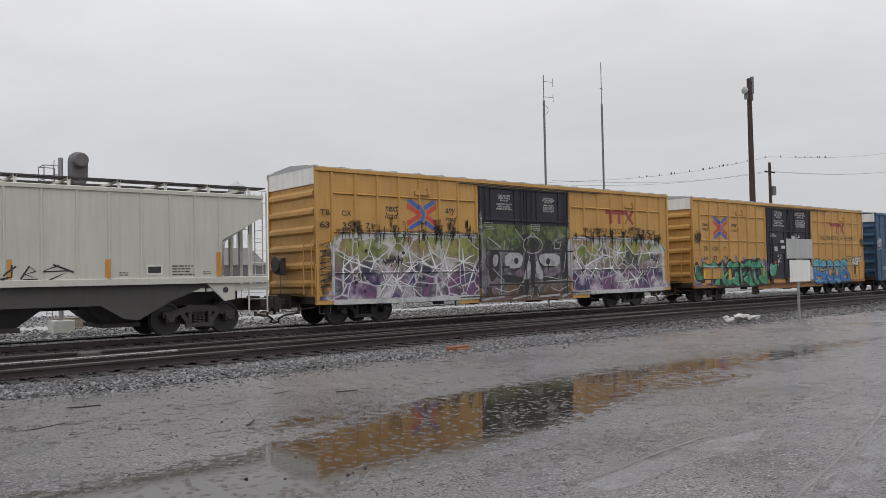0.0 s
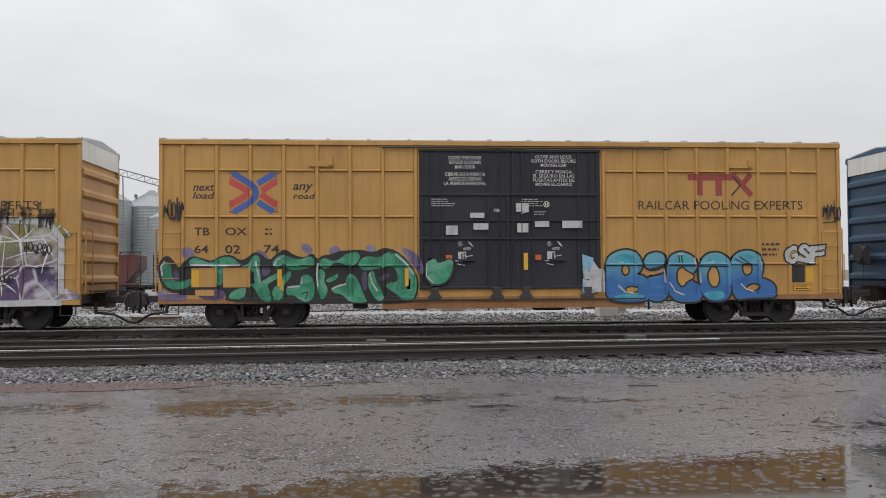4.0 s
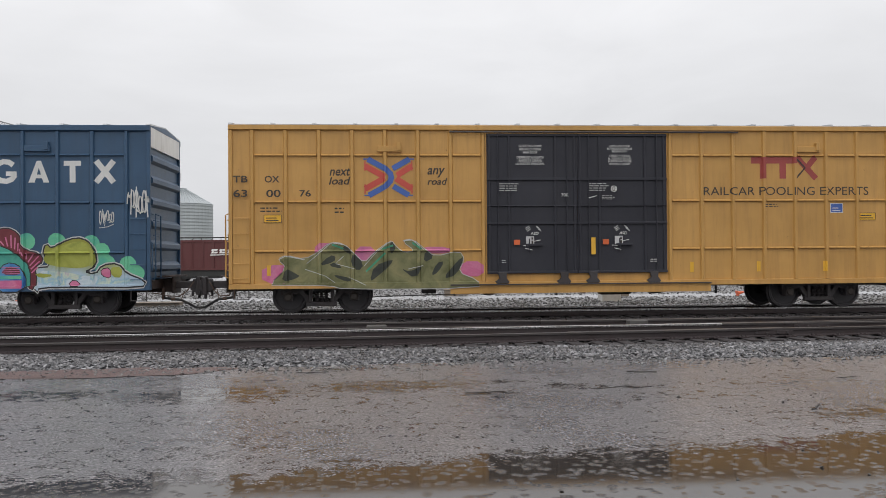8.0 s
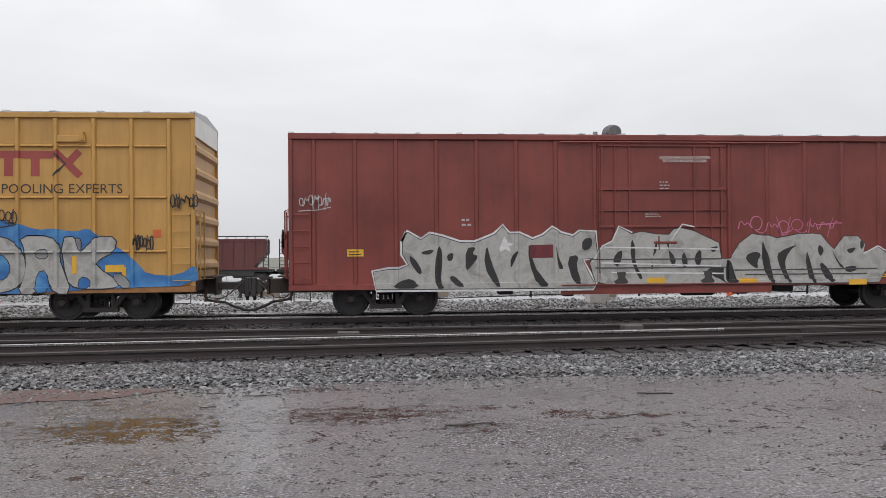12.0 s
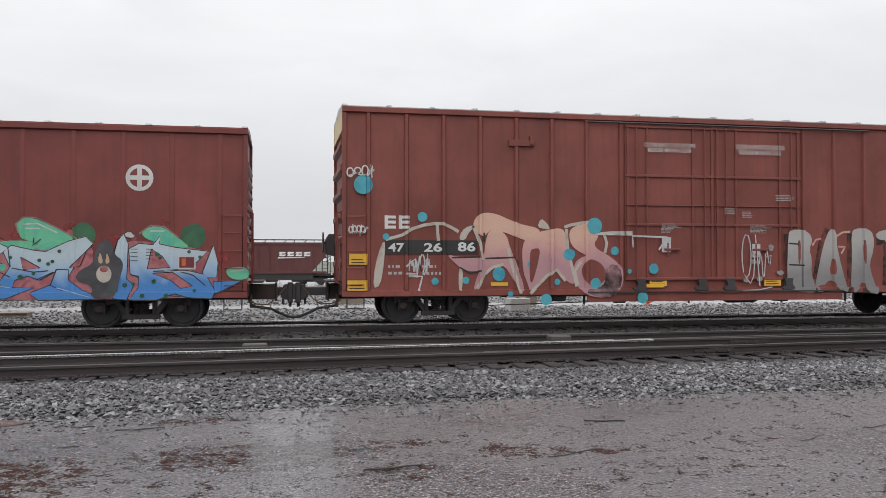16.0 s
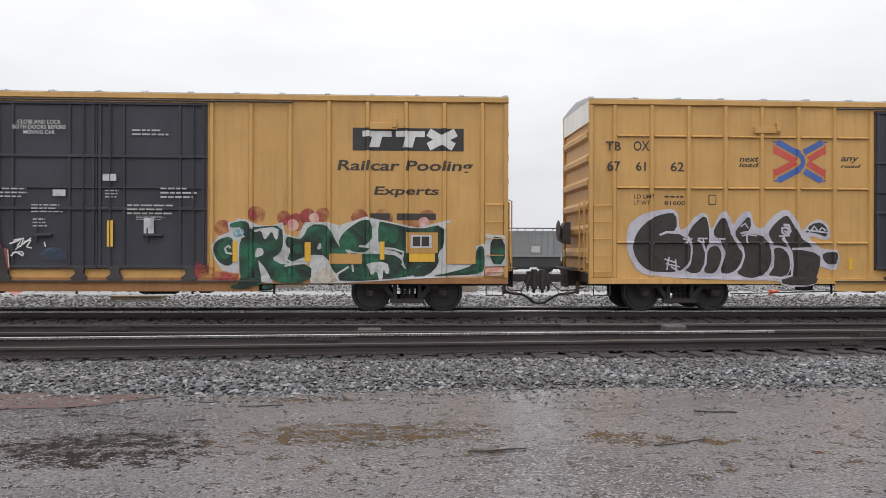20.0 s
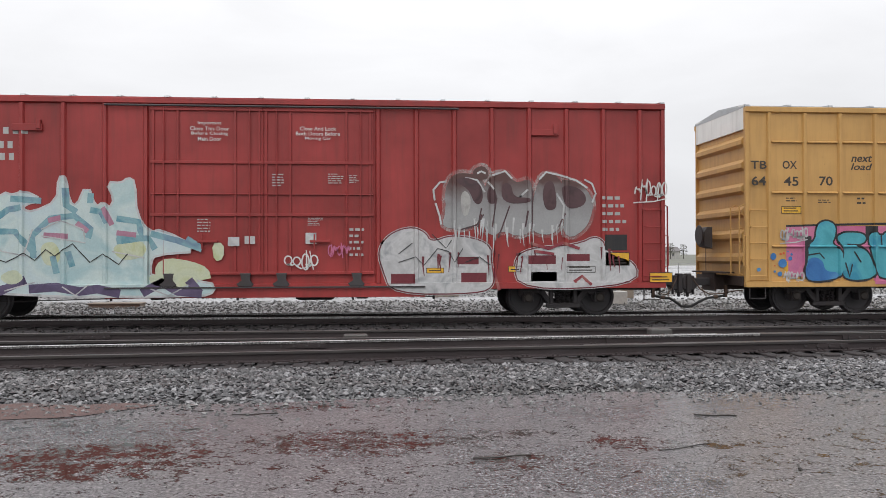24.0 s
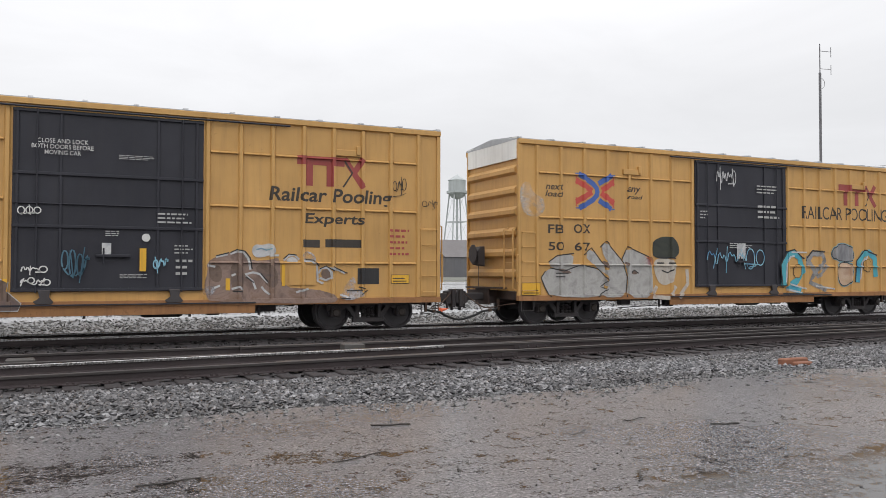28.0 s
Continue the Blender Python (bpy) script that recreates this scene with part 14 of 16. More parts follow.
# ---------------------------------------------------------------- covered hopper at the head of the view
def covered_hopper():
    left, right = -5.6, 12.02
    half = (right - left) / 2
    ob = thing("hopper_car", "pale grey covered hopper car with ribbed sides and black scrawl", "freight car", at=(left + half, YC, ZR), group="cars of the freight train")
    car = Car(ob, left, right, 4.03)
    car.skin = 0.031
    zt, zs = 4.03, 1.62
    # bays and skirt plates take a far darker grey than the body
    dark = paint("hopper_dark_grey", (0.055, 0.052, 0.049), rough=0.6, grime=0.5, grime_color=(0.05, 0.042, 0.036))
    for s in (-1, 1):
        bm = bmesh.new()
        prism(bm, [(-half + 1.55, zs), (-half + 1.5, 2.7), (-half + 0.2, 3.45), (-half + 0.22, zt), (half - 0.26, zt), (half - 0.22, 3.40), (half - 1.5, 2.7), (half - 1.55, zs)], "y",
              s * FACE - 0.03, s * FACE + 0.03)
        part("side_wall", bm, GREYP, ob)
        bm = bmesh.new()
        prism(bm, [(s * FACE, zs - 0.16), (s * (FACE + 0.09), zs - 0.16), (s * (FACE + 0.09), zs), (s * FACE, zs + 0.03)], "x", -half + 0.1, half - 0.1)
        part("side_sill", bm, GREYP, ob)
        bm = bmesh.new()
        prism(bm, [(s * FACE, zt - 0.09), (s * (FACE + 0.07), zt - 0.07), (s * (FACE + 0.07), zt + 0.02), (s * FACE, zt + 0.04)], "x", -half + 0.2, half - 0.2)
        part("top_chord", bm, GREYP, ob)
    posts = [-7.23, -6.37, -5.52, -4.71, -3.86, -3.06, -2.34, -1.60]
    xs = [half + p for p in posts] + [-half + 1.6 + 0.86 * k for k in range(9)]
    mesh = post_mesh(zt - zs - 0.08, zs, GREYP, "hopper", 0.10, 0.07)
    for x in xs:
        part("side_post", mesh, GREYP, ob, at=(x, -FACE, 0))
        f = part("side_post", mesh, GREYP, ob, at=(x, FACE, 0))
        f.rotation_euler = (0, 0, math.pi)
        car.steps.append((x - 0.05, x + 0.05, 0.07))
    # sloping end sheets, end posts, ladders, platforms
    for s in (-1, 1):
        bm = bmesh.new()
        prism(bm, [(s * (half - 0.24), 3.40), (s * (half - 0.24), zt), (s * (half - 0.30), zt), (s * (half - 0.30), 3.41), (s * (half - 3.28), 1.53), (s * (half - 3.18), 1.53)], "y", -FACE + 0.04, FACE - 0.04)
        part("slope_sheet", bm, GREYP, ob)
        bm = bmesh.new()
        box(bm, min(s * half, s * (half - 1.5)), max(s * half, s * (half - 1.5)), -FACE, FACE, 1.30, 1.42)
        part("end_platform", bm, GREYP, ob)
        for y in (-1.0, -0.35, 0.35, 1.0):
            bm = bmesh.new()
            box(bm, s * (half - 0.34) - 0.05, s * (half - 0.34) + 0.05, y - 0.05, y + 0.05, 1.42, 3.42)
            part("end_post", bm, GREYP, ob)
        for y in (-FACE + 0.02, FACE - 0.02):
            bm = bmesh.new()
            for dx in (0.06, 0.66):
                rod(bm, (s * (half - dx), y, 0.55), (s * (half - dx), y, 4.15 if dx < 0.1 else 2.9), 0.028, 6)
            for k in range(11):
                z = 0.6 + 0.36 * k
                rod(bm, (s * (half - 0.06), y, z), (s * (half - (0.66 if z < 2.9 else 0.3)), y, z), 0.012, 5)
            part("ladder", bm, GREYP, ob)
        bm = bmesh.new()
        for y in (-1.2, -0.7):
            rod(bm, (s * (half - 0.03), y, 1.42), (s * (half - 0.03), y, 4.2), 0.02, 6)
        for k in range(8):
            rod(bm, (s * (half - 0.03), -1.2, 1.6 + 0.36 * k), (s * (half - 0.03), -0.7, 1.6 + 0.36 * k), 0.011, 5)
        part("end_ladder", bm, GREYP, ob)
        coupler(ob, s * half, s, 0.815)
        truck(ob, s * (half - 2.0))
        bm = bmesh.new()
        prism(bm, [(s * (half - 1.12), 1.46), (s * (half - 1.12), 0.98), (s * (half - 1.45), 0.94), (s * (half - 2.0), 1.46)], "y", -FACE - 0.02, -FACE + 0.05)
        plate = part("jacking_plate", bm, GREYP, ob)
        bm = bmesh.new()
        lathe(bm, [(0.0, 0), (0.085, 0.0), (0.085, 0.012), (0.0, 0.012)], 14, axis="y", centre=(s * (half - 1.42), -FACE - 0.03, 1.26))
        part("jacking_hole", bm, IRON, plate)
    # roof, hatches, running board on stanchions
    bm = bmesh.new()
    prism(bm, [(-FACE, zt), (-FACE, zt + 0.03), (0, zt + 0.22), (FACE, zt + 0.03), (FACE, zt)], "x", -half + 0.22, half - 0.22)
    part("roof", bm, GREYP, ob)
    for y in (-0.72, 0.72):
        bm = bmesh.new()
        box(bm, -half - 0.05, half + 0.18, y - 0.30, y + 0.30, zt + 0.30, zt + 0.335)
        part("running_board", bm, IRON, ob, "dark steel grating along the roof")
    for k in range(14):
        x = -half + 0.4 + (2 * half - 0.8) * k / 13
        bm = bmesh.new()
        box(bm, x - 0.03, x + 0.03, -1.1, 1.1, zt + 0.24, zt + 0.30)
        for y in (-1.08, 1.08):
            box(bm, x - 0.04, x + 0.04, y - 0.02, y + 0.02, zt + 0.02, zt + 0.30)
        part("stanchion", bm, GREYP, ob)
    # bays with their outlet gates
    for k, x in enumerate((-5.5, -2.0, 1.6, 4.65)):
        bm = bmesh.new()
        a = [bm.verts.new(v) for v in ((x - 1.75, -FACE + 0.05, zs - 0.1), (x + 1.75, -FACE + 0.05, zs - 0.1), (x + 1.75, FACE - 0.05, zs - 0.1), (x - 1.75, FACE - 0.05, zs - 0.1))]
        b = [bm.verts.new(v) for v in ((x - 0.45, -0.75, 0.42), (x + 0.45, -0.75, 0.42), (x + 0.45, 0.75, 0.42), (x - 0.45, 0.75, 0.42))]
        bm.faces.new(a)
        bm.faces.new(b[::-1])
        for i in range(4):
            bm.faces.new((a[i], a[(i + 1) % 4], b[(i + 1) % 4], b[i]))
        part("hopper_bay", bm, dark, ob, "dark grey discharge bay")
        bm = bmesh.new()
        box(bm, x - 0.5, x + 0.5, -0.9, 0.9, 0.30, 0.42)
        part("outlet_gate", bm, IRON, ob, bevel=0.01)
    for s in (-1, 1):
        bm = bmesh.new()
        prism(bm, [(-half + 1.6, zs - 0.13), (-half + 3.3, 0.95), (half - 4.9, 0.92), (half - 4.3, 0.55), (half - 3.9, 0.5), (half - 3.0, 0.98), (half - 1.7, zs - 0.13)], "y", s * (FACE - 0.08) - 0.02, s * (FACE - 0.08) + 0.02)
        part("bay_skirt", bm, dark, ob, "dark grey skirt plate")
    bm = bmesh.new()
    box(bm, -half + 0.4, half - 0.4, -0.2, 0.2, 0.8, 1.2)
    part("centre_sill", bm, IRON, ob)
    # markings
    H = half * 2
    for pts in ([(H - 7.25, 1.75), (H - 6.95, 1.98)], [(H - 7.05, 2.02), (H - 7.05, 1.72), (H - 7.3, 1.66)], [(H - 6.85, 1.66), (H - 6.65, 1.98), (H - 6.5, 1.85), (H - 6.75, 1.78), (H - 6.45, 1.66), (H - 6.8, 1.64)],
                [(H - 5.95, 2.0), (H - 6.35, 1.84), (H - 5.7, 1.86), (H - 6.2, 1.62)], [(H - 6.1, 2.02), (H - 5.6, 1.82)]):
        Coat(car, 4).stroke(pts, 0.045).lay("tag", KB)
    for u in (7.10, 4.75, 1.64):
        Coat(car, 3).rect(H - u - 0.06, 1.66, H - u + 0.06, 2.15 if u > 2 else 2.35).lay("reflector", OCH)
    patch(car, H - 3.72, 1.72, H - 3.28, 2.0, W, "placard")
    patch(car, H - 3.68, 1.77, H - 3.32, 1.95, KB, "placard")
    notice(car, H - 3.0, 1.68, H - 2.35, 2.0, 4, K)
    notice(car, H - 4.45, 1.7, H - 4.2, 1.82, 2, K)
    notice(car, H - 2.1, 1.7, H - 1.85, 1.82, 2, K)
    return car


CARS["hopper"] = covered_hopper()


# ---------------------------------------------------------------- what stands along the tracks


def stone_material(name, dark, light, rough, dust=0.0):
    m = bpy.data.materials.new(name)
    m.use_nodes = True
    t = m.node_tree
    bs = t.nodes["Principled BSDF"]
    g = nd(t, "ShaderNodeNewGeometry")
    r = nd(t, "ShaderNodeValToRGB")
    e = r.color_ramp.elements
    e[0].position, e[0].color = 0.0, (*dark, 1)
    e[1].position, e[1].color = 1.0, (*light, 1)
    mid = e.new(0.72)
    mid.color = (*[(a + b) * 0.42 for a, b in zip(dark, light)], 1)
    t.links.new(g.outputs["Random Per Island"], r.inputs[0])
    co = nd(t, "ShaderNodeTexCoord")
    n = nd(t, "ShaderNodeTexNoise", Scale=40.0, Detail=3.0)
    t.links.new(co.outputs["Object"], n.inputs["Vector"])
    mx = nd(t, "ShaderNodeMix", data_type="RGBA", blend_type="MULTIPLY")
    mx.inputs["Factor"].default_value = 0.35
    t.links.new(r.outputs[0], mx.inputs["A"])
    t.links.new(n.outputs["Fac"], mx.inputs["B"])
    last = mx.outputs["Result"]
    if dust:
        # stretches of the bed that brown dust has dulled
        wide = nd(t, "ShaderNodeTexNoise", Scale=0.35, Detail=4.0, Roughness=0.6)
        t.links.new(co.outputs["Object"], wide.inputs["Vector"])
        r2 = nd(t, "ShaderNodeValToRGB")
        e = r2.color_ramp.elements
        e[0].position, e[0].color = 0.38, (1 - dust, 1 - 1.1 * dust, 1 - 1.15 * dust, 1)
        e[1].position, e[1].color = 0.62, (1, 1, 1, 1)
        t.links.new(wide.outputs["Fac"], r2.inputs[0])
        m2 = nd(t, "ShaderNodeMix", data_type="RGBA", blend_type="MULTIPLY")
        m2.inputs["Factor"].default_value = 1.0
        t.links.new(last, m2.inputs["A"])
        t.links.new(r2.outputs[0], m2.inputs["B"])
        last = m2.outputs["Result"]
    t.links.new(last, bs.inputs["Base Color"])
    bs.inputs["Roughness"].default_value = rough
    return m


def scatter(name, count, place, size, material, label, seed):
    """Very many loose stones in one mesh: each a bent octahedron."""
    rng = np.random.default_rng(seed)
    base = np.array([(1, 0, 0), (-1, 0, 0), (0, 1, 0), (0, -1, 0), (0, 0, 1), (0, 0, -1)], float)
    tri = np.array([(0, 2, 4), (2, 1, 4), (1, 3, 4), (3, 0, 4), (2, 0, 5), (1, 2, 5), (3, 1, 5), (0, 3, 5)])
    at = place(rng, count)
    n = len(at)
    s = size * rng.uniform(0.5, 1.45, (n, 1, 1)) * rng.uniform(0.6, 1.3, (n, 1, 3)) * np.array([1.2, 1.2, 0.72])
    v = base[None] * s + rng.normal(0, 0.18, (n, 6, 3)) * size
    a = rng.uniform(0, 6.28, n)
    b = rng.uniform(-0.5, 0.5, n)
    ca, sa, cb, sb = np.cos(a), np.sin(a), np.cos(b), np.sin(b)
    x, y, z = v[..., 0].copy(), v[..., 1].copy(), v[..., 2].copy()
    y, z = y * cb[:, None] - z * sb[:, None], y * sb[:, None] + z * cb[:, None]
    x, y = x * ca[:, None] - y * sa[:, None], x * sa[:, None] + y * ca[:, None]
    v = np.stack([x, y, z], -1) + at[:, None]
    f = (tri[None] + 6 * np.arange(n)[:, None, None]).reshape(-1, 3)
    me = bpy.data.meshes.new(name)
    me.from_pydata(v.reshape(-1, 3).tolist(), [], f.tolist())
    me.materials.append(material)
    return tagged(new(name, me), label, "gravel", kind="stuff")


def on_shoulder(rng, n):
    x = np.where(rng.random(n) < 0.72, rng.uniform(-11, 17, n), rng.uniform(-30, 60, n))
    lo = np.array([edge_y(a) for a in x])
    y = lo + rng.random(n) ** 0.85 * (14.75 + 0.03 * x - lo) + rng.normal(0, 0.05, n)
    z = np.array([bed_z(a, b) for a, b in zip(x, y)]) + rng.uniform(-0.01, 0.055, n) * np.clip((y - lo) / 0.5, 0.15, 1)
    return np.stack([x, y, z], 1)


def on_bed(rng, n):
    x, y = rng.uniform(-25, 45, n), rng.uniform(14.6, 26.2, n)
    return np.stack([x, y, np.full(n, -0.365) + rng.uniform(-0.01, 0.02, n)], 1)


def beyond(rng, n):
    x, y = rng.uniform(-32, 60, n), 25.6 + rng.random(n) ** 1.4 * 21
    y = np.where((y > 33.0) & (y < 35.2), y - 5.0, y)
    return np.stack([x, y, np.full(n, -0.35) + rng.uniform(-0.02, 0.04, n)], 1)


scatter("ballast_stones", 92000, on_shoulder, 0.026, stone_material("ballast_stone", (0.022, 0.022, 0.025), (0.40, 0.395, 0.405), 0.34, 0.34), "loose grey crushed stones along the track", 1)
scatter("track_stones", 15000, on_bed, 0.035, stone_material("oily_stone", (0.010, 0.009, 0.009), (0.055, 0.045, 0.043), 0.6), "black oily stones between the ties", 2)
scatter("yard_stones", 42000, beyond, 0.040, stone_material("yard_stone", (0.055, 0.054, 0.052), (0.33, 0.325, 0.315), 0.5), "grey gravel beyond the far track", 3)

# ties of the near tracks and of the far one
ties = thing("railway_ties", "dark creosoted wooden ties of the near tracks", "railway ties", kind="structure")
for k in range(130):
    x = -26 + 0.52 * k
    lo, hi = min(near_rail(x), 17.7) - 0.62, 19.85
    if hi - lo < 3.6:
        mesh = tie_mesh(3.4)
    else:
        mesh = tie_mesh(round((hi - lo) * 2) / 2)
    part("tie", mesh, TIEM, ties, at=(x + 0.03 * math.sin(k * 1.7), (lo + hi) / 2, -0.345))
ties = thing("railway_ties", "dark creosoted wooden ties of the far track", "railway ties", kind="structure")
for k in range(150):
    part("tie", tie_mesh(2.6), TIEM, ties, at=(-30 + 0.55 * k, YC, -0.345))


def plate_mesh():
    def draw(bm):
        box(bm, -0.10, 0.10, -0.17, 0.17, 0.0, 0.02)
        for y in (-0.13, 0.13):
            box(bm, -0.05, -0.02, y - 0.02, y + 0.02, 0.02, 0.05)
            box(bm, 0.03, 0.06, y - 0.02, y + 0.02, 0.02, 0.045)
    return shared("tie_plate", RUSTR, draw)


plates = thing("tie_plates", "rusty steel tie plates and spikes under the rails", "tie plates", kind="structure")
for k in range(60):
    x = -12 + 0.52 * k
    for y in (near_rail(x), 17.72, 19.22):
        part("tie_plate", plate_mesh(), RUSTR, plates, at=(x + 0.03 * math.sin(k * 1.7), y, -0.343))
# the frog and guard rails where the near tracks part, and joint bars
for a, b in (((4.4, near_rail(4.4) + 1.56), (7.4, 17.84)), ((4.4, 17.60), (7.4, near_rail(7.4) + 1.36))):
    rail(a, b, "rails of the near tracks", STEEL)
for a, b in (((3.6, 19.10), (8.2, 19.10)), ((3.6, near_rail(3.6) + 0.11), (8.2, near_rail(8.2) + 0.11))):
    rail(a, b, "guard rails of the near tracks", DULL)
for x, y in ((-1.2, near_rail(-1.2) + 1.5), (1.1, 17.72), (7.9, near_rail(7.9)), (-5.5, 19.22), (9.5, 17.72)):
    jb = thing("joint_bar", "rusty bolted joint bar on a rail", "joint bar", at=(x, y, ZR), group="joint bars")
    for s in (-1, 1):
        bm = bmesh.new()
        box(bm, -0.45, 0.45, min(0.012 * s, 0.035 * s), max(0.012 * s, 0.035 * s), -0.13, -0.05)
        part("bar", bm, RUSTR, jb, bevel=0.004)
    for k in range(4):
        bm = bmesh.new()
        rod(bm, (-0.33 + 0.22 * k, -0.06, -0.09), (-0.33 + 0.22 * k, -0.03, -0.09), 0.022, 6)
        part("bolt", bm, IRON, jb)
box_m = paint("junction_grey", (0.075, 0.07, 0.066), rough=0.6, streak=False)
for x, y in ((5.75, 18.55), (-0.25, 18.05)):
    bm = bmesh.new()
    box(bm, x - 0.22, x + 0.22, y - 0.14, y + 0.14, -0.36, -0.14)
    solid("track_box", bm, box_m, "small grey junction box between the rails", "junction box", bevel=0.02, group="junction boxes")

# bits on the asphalt and by the ballast
BITS = paint("wet_bark", (0.02, 0.017, 0.014), rough=0.5, streak=False)
for x, y, ln, a in ((2.92, 9.26, 0.34, -0.2), (4.48, 9.81, 0.10, 0.4), (6.58, 10.05, 0.12, 0.2), (8.54, 9.71, 0.16, -0.4), (-0.89, 9.67, 0.38, 0.1), (0.95, 8.05, 0.4, 0.15), (2.25, 8.2, 0.45, 0.4),
                    (2.75, 7.6, 0.16, 1.2), (-1.3, 9.1, 0.14, 0.3), (-1.35, 9.85, 0.16, 0.1), (3.75, 6.95, 0.3, 0.9), (5.0, 8.6, 0.3, 0.3), (5.6, 8.1, 0.26, -0.3), (4.2, 8.3, 0.3, 0.5)):
    bm = bmesh.new()
    pts = [(x + ln * (k / 4 - 0.5) * math.cos(a) + 0.012 * math.sin(k * 2.3), y + ln * (k / 4 - 0.5) * math.sin(a) + 0.015 * math.cos(k * 1.9), 0.008) for k in range(5)]
    pipe(bm, pts, 0.005 + 0.002 * math.sin(x * 7), 6)
    solid("twig", bm, BITS, "dark wet twig on the asphalt", "twig", group="twigs on the asphalt")
rng = np.random.default_rng(9)


def litter(rng, n):
    x = rng.uniform(-9, 16, n)
    return np.stack([x, rng.uniform(4, 10.2, n), np.full(n, 0.004)], 1)


scatter("litter", 420, litter, 0.009, BITS, "dark grit and leaf bits strewn on the asphalt", 5)


def grit(rng, n):
    x = rng.uniform(-9, 20, n)
    e = np.array([edge_y(a) for a in x])
    return np.stack([x, e - np.abs(rng.normal(0, 0.35, n)), np.full(n, 0.006)], 1)


scatter("edge_gravel", 2600, grit, 0.015, stone_material("edge_stone", (0.06, 0.06, 0.06), (0.34, 0.34, 0.33), 0.45), "small stones strayed onto the asphalt's edge", 6)


def blot(name, pts, material, label, z=0.005, wob=0.2):
    """A flat irregular patch on the ground."""
    bm = bmesh.new()
    out = []
    n = len(pts)
    for i in range(n):
        p, q = Vector(pts[i]), Vector(pts[(i + 1) % n])
        for k in range(6):
            m = p.lerp(q, k / 6)
            w = wob * noise.noise((m.x * 3, m.y * 3, 1.7))
            out.append((m.x + w, m.y + w * 0.5, z))
    bm.faces.new([bm.verts.new(v) for v in out])
    bmesh.ops.triangulate(bm, faces=bm.faces)
    return solid(name, bm, material, label, "stain", "structure")


REDMUD = ground_noise("red_mud", (0.05, 0.022, 0.018), (0.12, 0.06, 0.05), 4.0, 0.45, 0.5, 60)
blot("trim_stain", [(-6.2, 9.9), (-4.4, 10.25), (-3.3, 10.33), (-2.65, 10.34), (-1.85, 10.17), (-2.2, 9.8), (-2.66, 9.65), (-3.4, 9.55), (-5.2, 9.6)], REDMUD, "reddish mud stain along the edge of the asphalt")
SILT = ground_noise("pale_silt", (0.10, 0.098, 0.098), (0.19, 0.186, 0.182), 5.0, 0.3, 0.3, 50)
for pts in ([(3.7, 3.52), (4.36, 3.35), (4.8, 3.41), (5.25, 3.51), (5.8, 3.57), (6.4, 3.6), (7.1, 3.66), (8.27, 3.82), (9.3, 3.88), (10.3, 3.81), (12.0, 3.7)],
            [(4.9, 2.21), (5.4, 2.34), (6.36, 2.55), (7.5, 2.85), (8.6, 3.17), (9.9, 3.5)]):
    up = [(x, y + 0.006 + 0.014 * abs(noise.noise((x * 4, 0, 3)))) for x, y in pts]
    dn = [(x, y - 0.006 - 0.03 * abs(noise.noise((x * 3, 5, 3)))) for x, y in pts]
    blot("trim_crack", up + dn[::-1], SILT, "pale silt-filled crack in the asphalt", 0.002, 0.07)
DRY = mist("thin_dry_silt", (0.36, 0.355, 0.36), 0.55, 2.2)
for pts in ([(4.2, 3.25), (4.8, 3.36), (5.8, 3.46), (6.9, 3.46), (6.4, 3.26), (5.8, 3.13), (4.9, 3.12), (4.24, 3.07)], [(7.3, 3.95), (7.4, 3.74), (6.95, 3.66)],
            [(5.0, 2.14), (6.4, 2.46), (7.6, 2.78), (8.6, 3.08), (8.8, 3.0), (7.2, 2.5), (5.6, 2.1)]):
    blot("trim_silt", pts, DRY, "thin pale silt washed over the asphalt", 0.003, 0.16)

WOODR = paint("orange_wood", (0.22, 0.085, 0.045), rough=0.7, streak=False, rust=0.4)
bm = bmesh.new()
box(bm, 10.4, 10.95, 11.82, 11.94, -0.12, 0.0)
box(bm, 10.5, 10.85, 11.65, 11.75, -0.14, -0.04)
solid("timber_block", bm, WOODR, "broken orange-brown timber block on the ballast", "timber", bevel=0.02)
rb = random.Random(8)
RUB = paint("broken_concrete", (0.52, 0.52, 0.50), rough=0.7, streak=False)
pile = thing("rubble_pile", "heap of broken white concrete on the ballast", "rubble")
for k in range(14):
    bm = bmesh.new()
    x, y, s = 22.5 + rb.uniform(-0.55, 0.55), 12.7 + rb.uniform(-0.3, 0.3), rb.uniform(0.09, 0.2)
    bmesh.ops.create_icosphere(bm, subdivisions=1, radius=s, matrix=Matrix.Translation((x, y, -0.16 + rb.uniform(0.0, 0.16))) @ Matrix.Diagonal((1.4, 1, 0.6, 1)))
    for v in bm.verts:
        v.co += Vector((rb.uniform(-1, 1), rb.uniform(-1, 1), rb.uniform(-1, 1))) * s * 0.22
    part("chunk", bm, RUB, pile)

# road sign seen from behind
POST = paint("galvanised_post", (0.30, 0.30, 0.30), rough=0.45, metal=0.5, streak=False)
PLATE = paint("aluminium_sign_back", (0.42, 0.43, 0.42), rough=0.4, metal=0.3, grime=0.3)
sg = thing("road_sign", "two blank sign plates seen from behind on a steel post", "sign", at=(21.24, 10.28, 0))
bm = bmesh.new()
box(bm, -0.035, 0.035, -0.02, 0.02, 0, 2.2)
part("post", bm, POST, sg)
for a, b, c, d, m, l in ((-0.62, 0.78, 1.64, 2.16, PLATE, ""), (-0.48, 0.62, 1.03, 1.60, WHITEP, "white sign plate")):
    bm = bmesh.new()
    box(bm, a, b, -0.035, -0.022, c, d)
    part("plate", bm, m, sg, l, bevel=0.004)

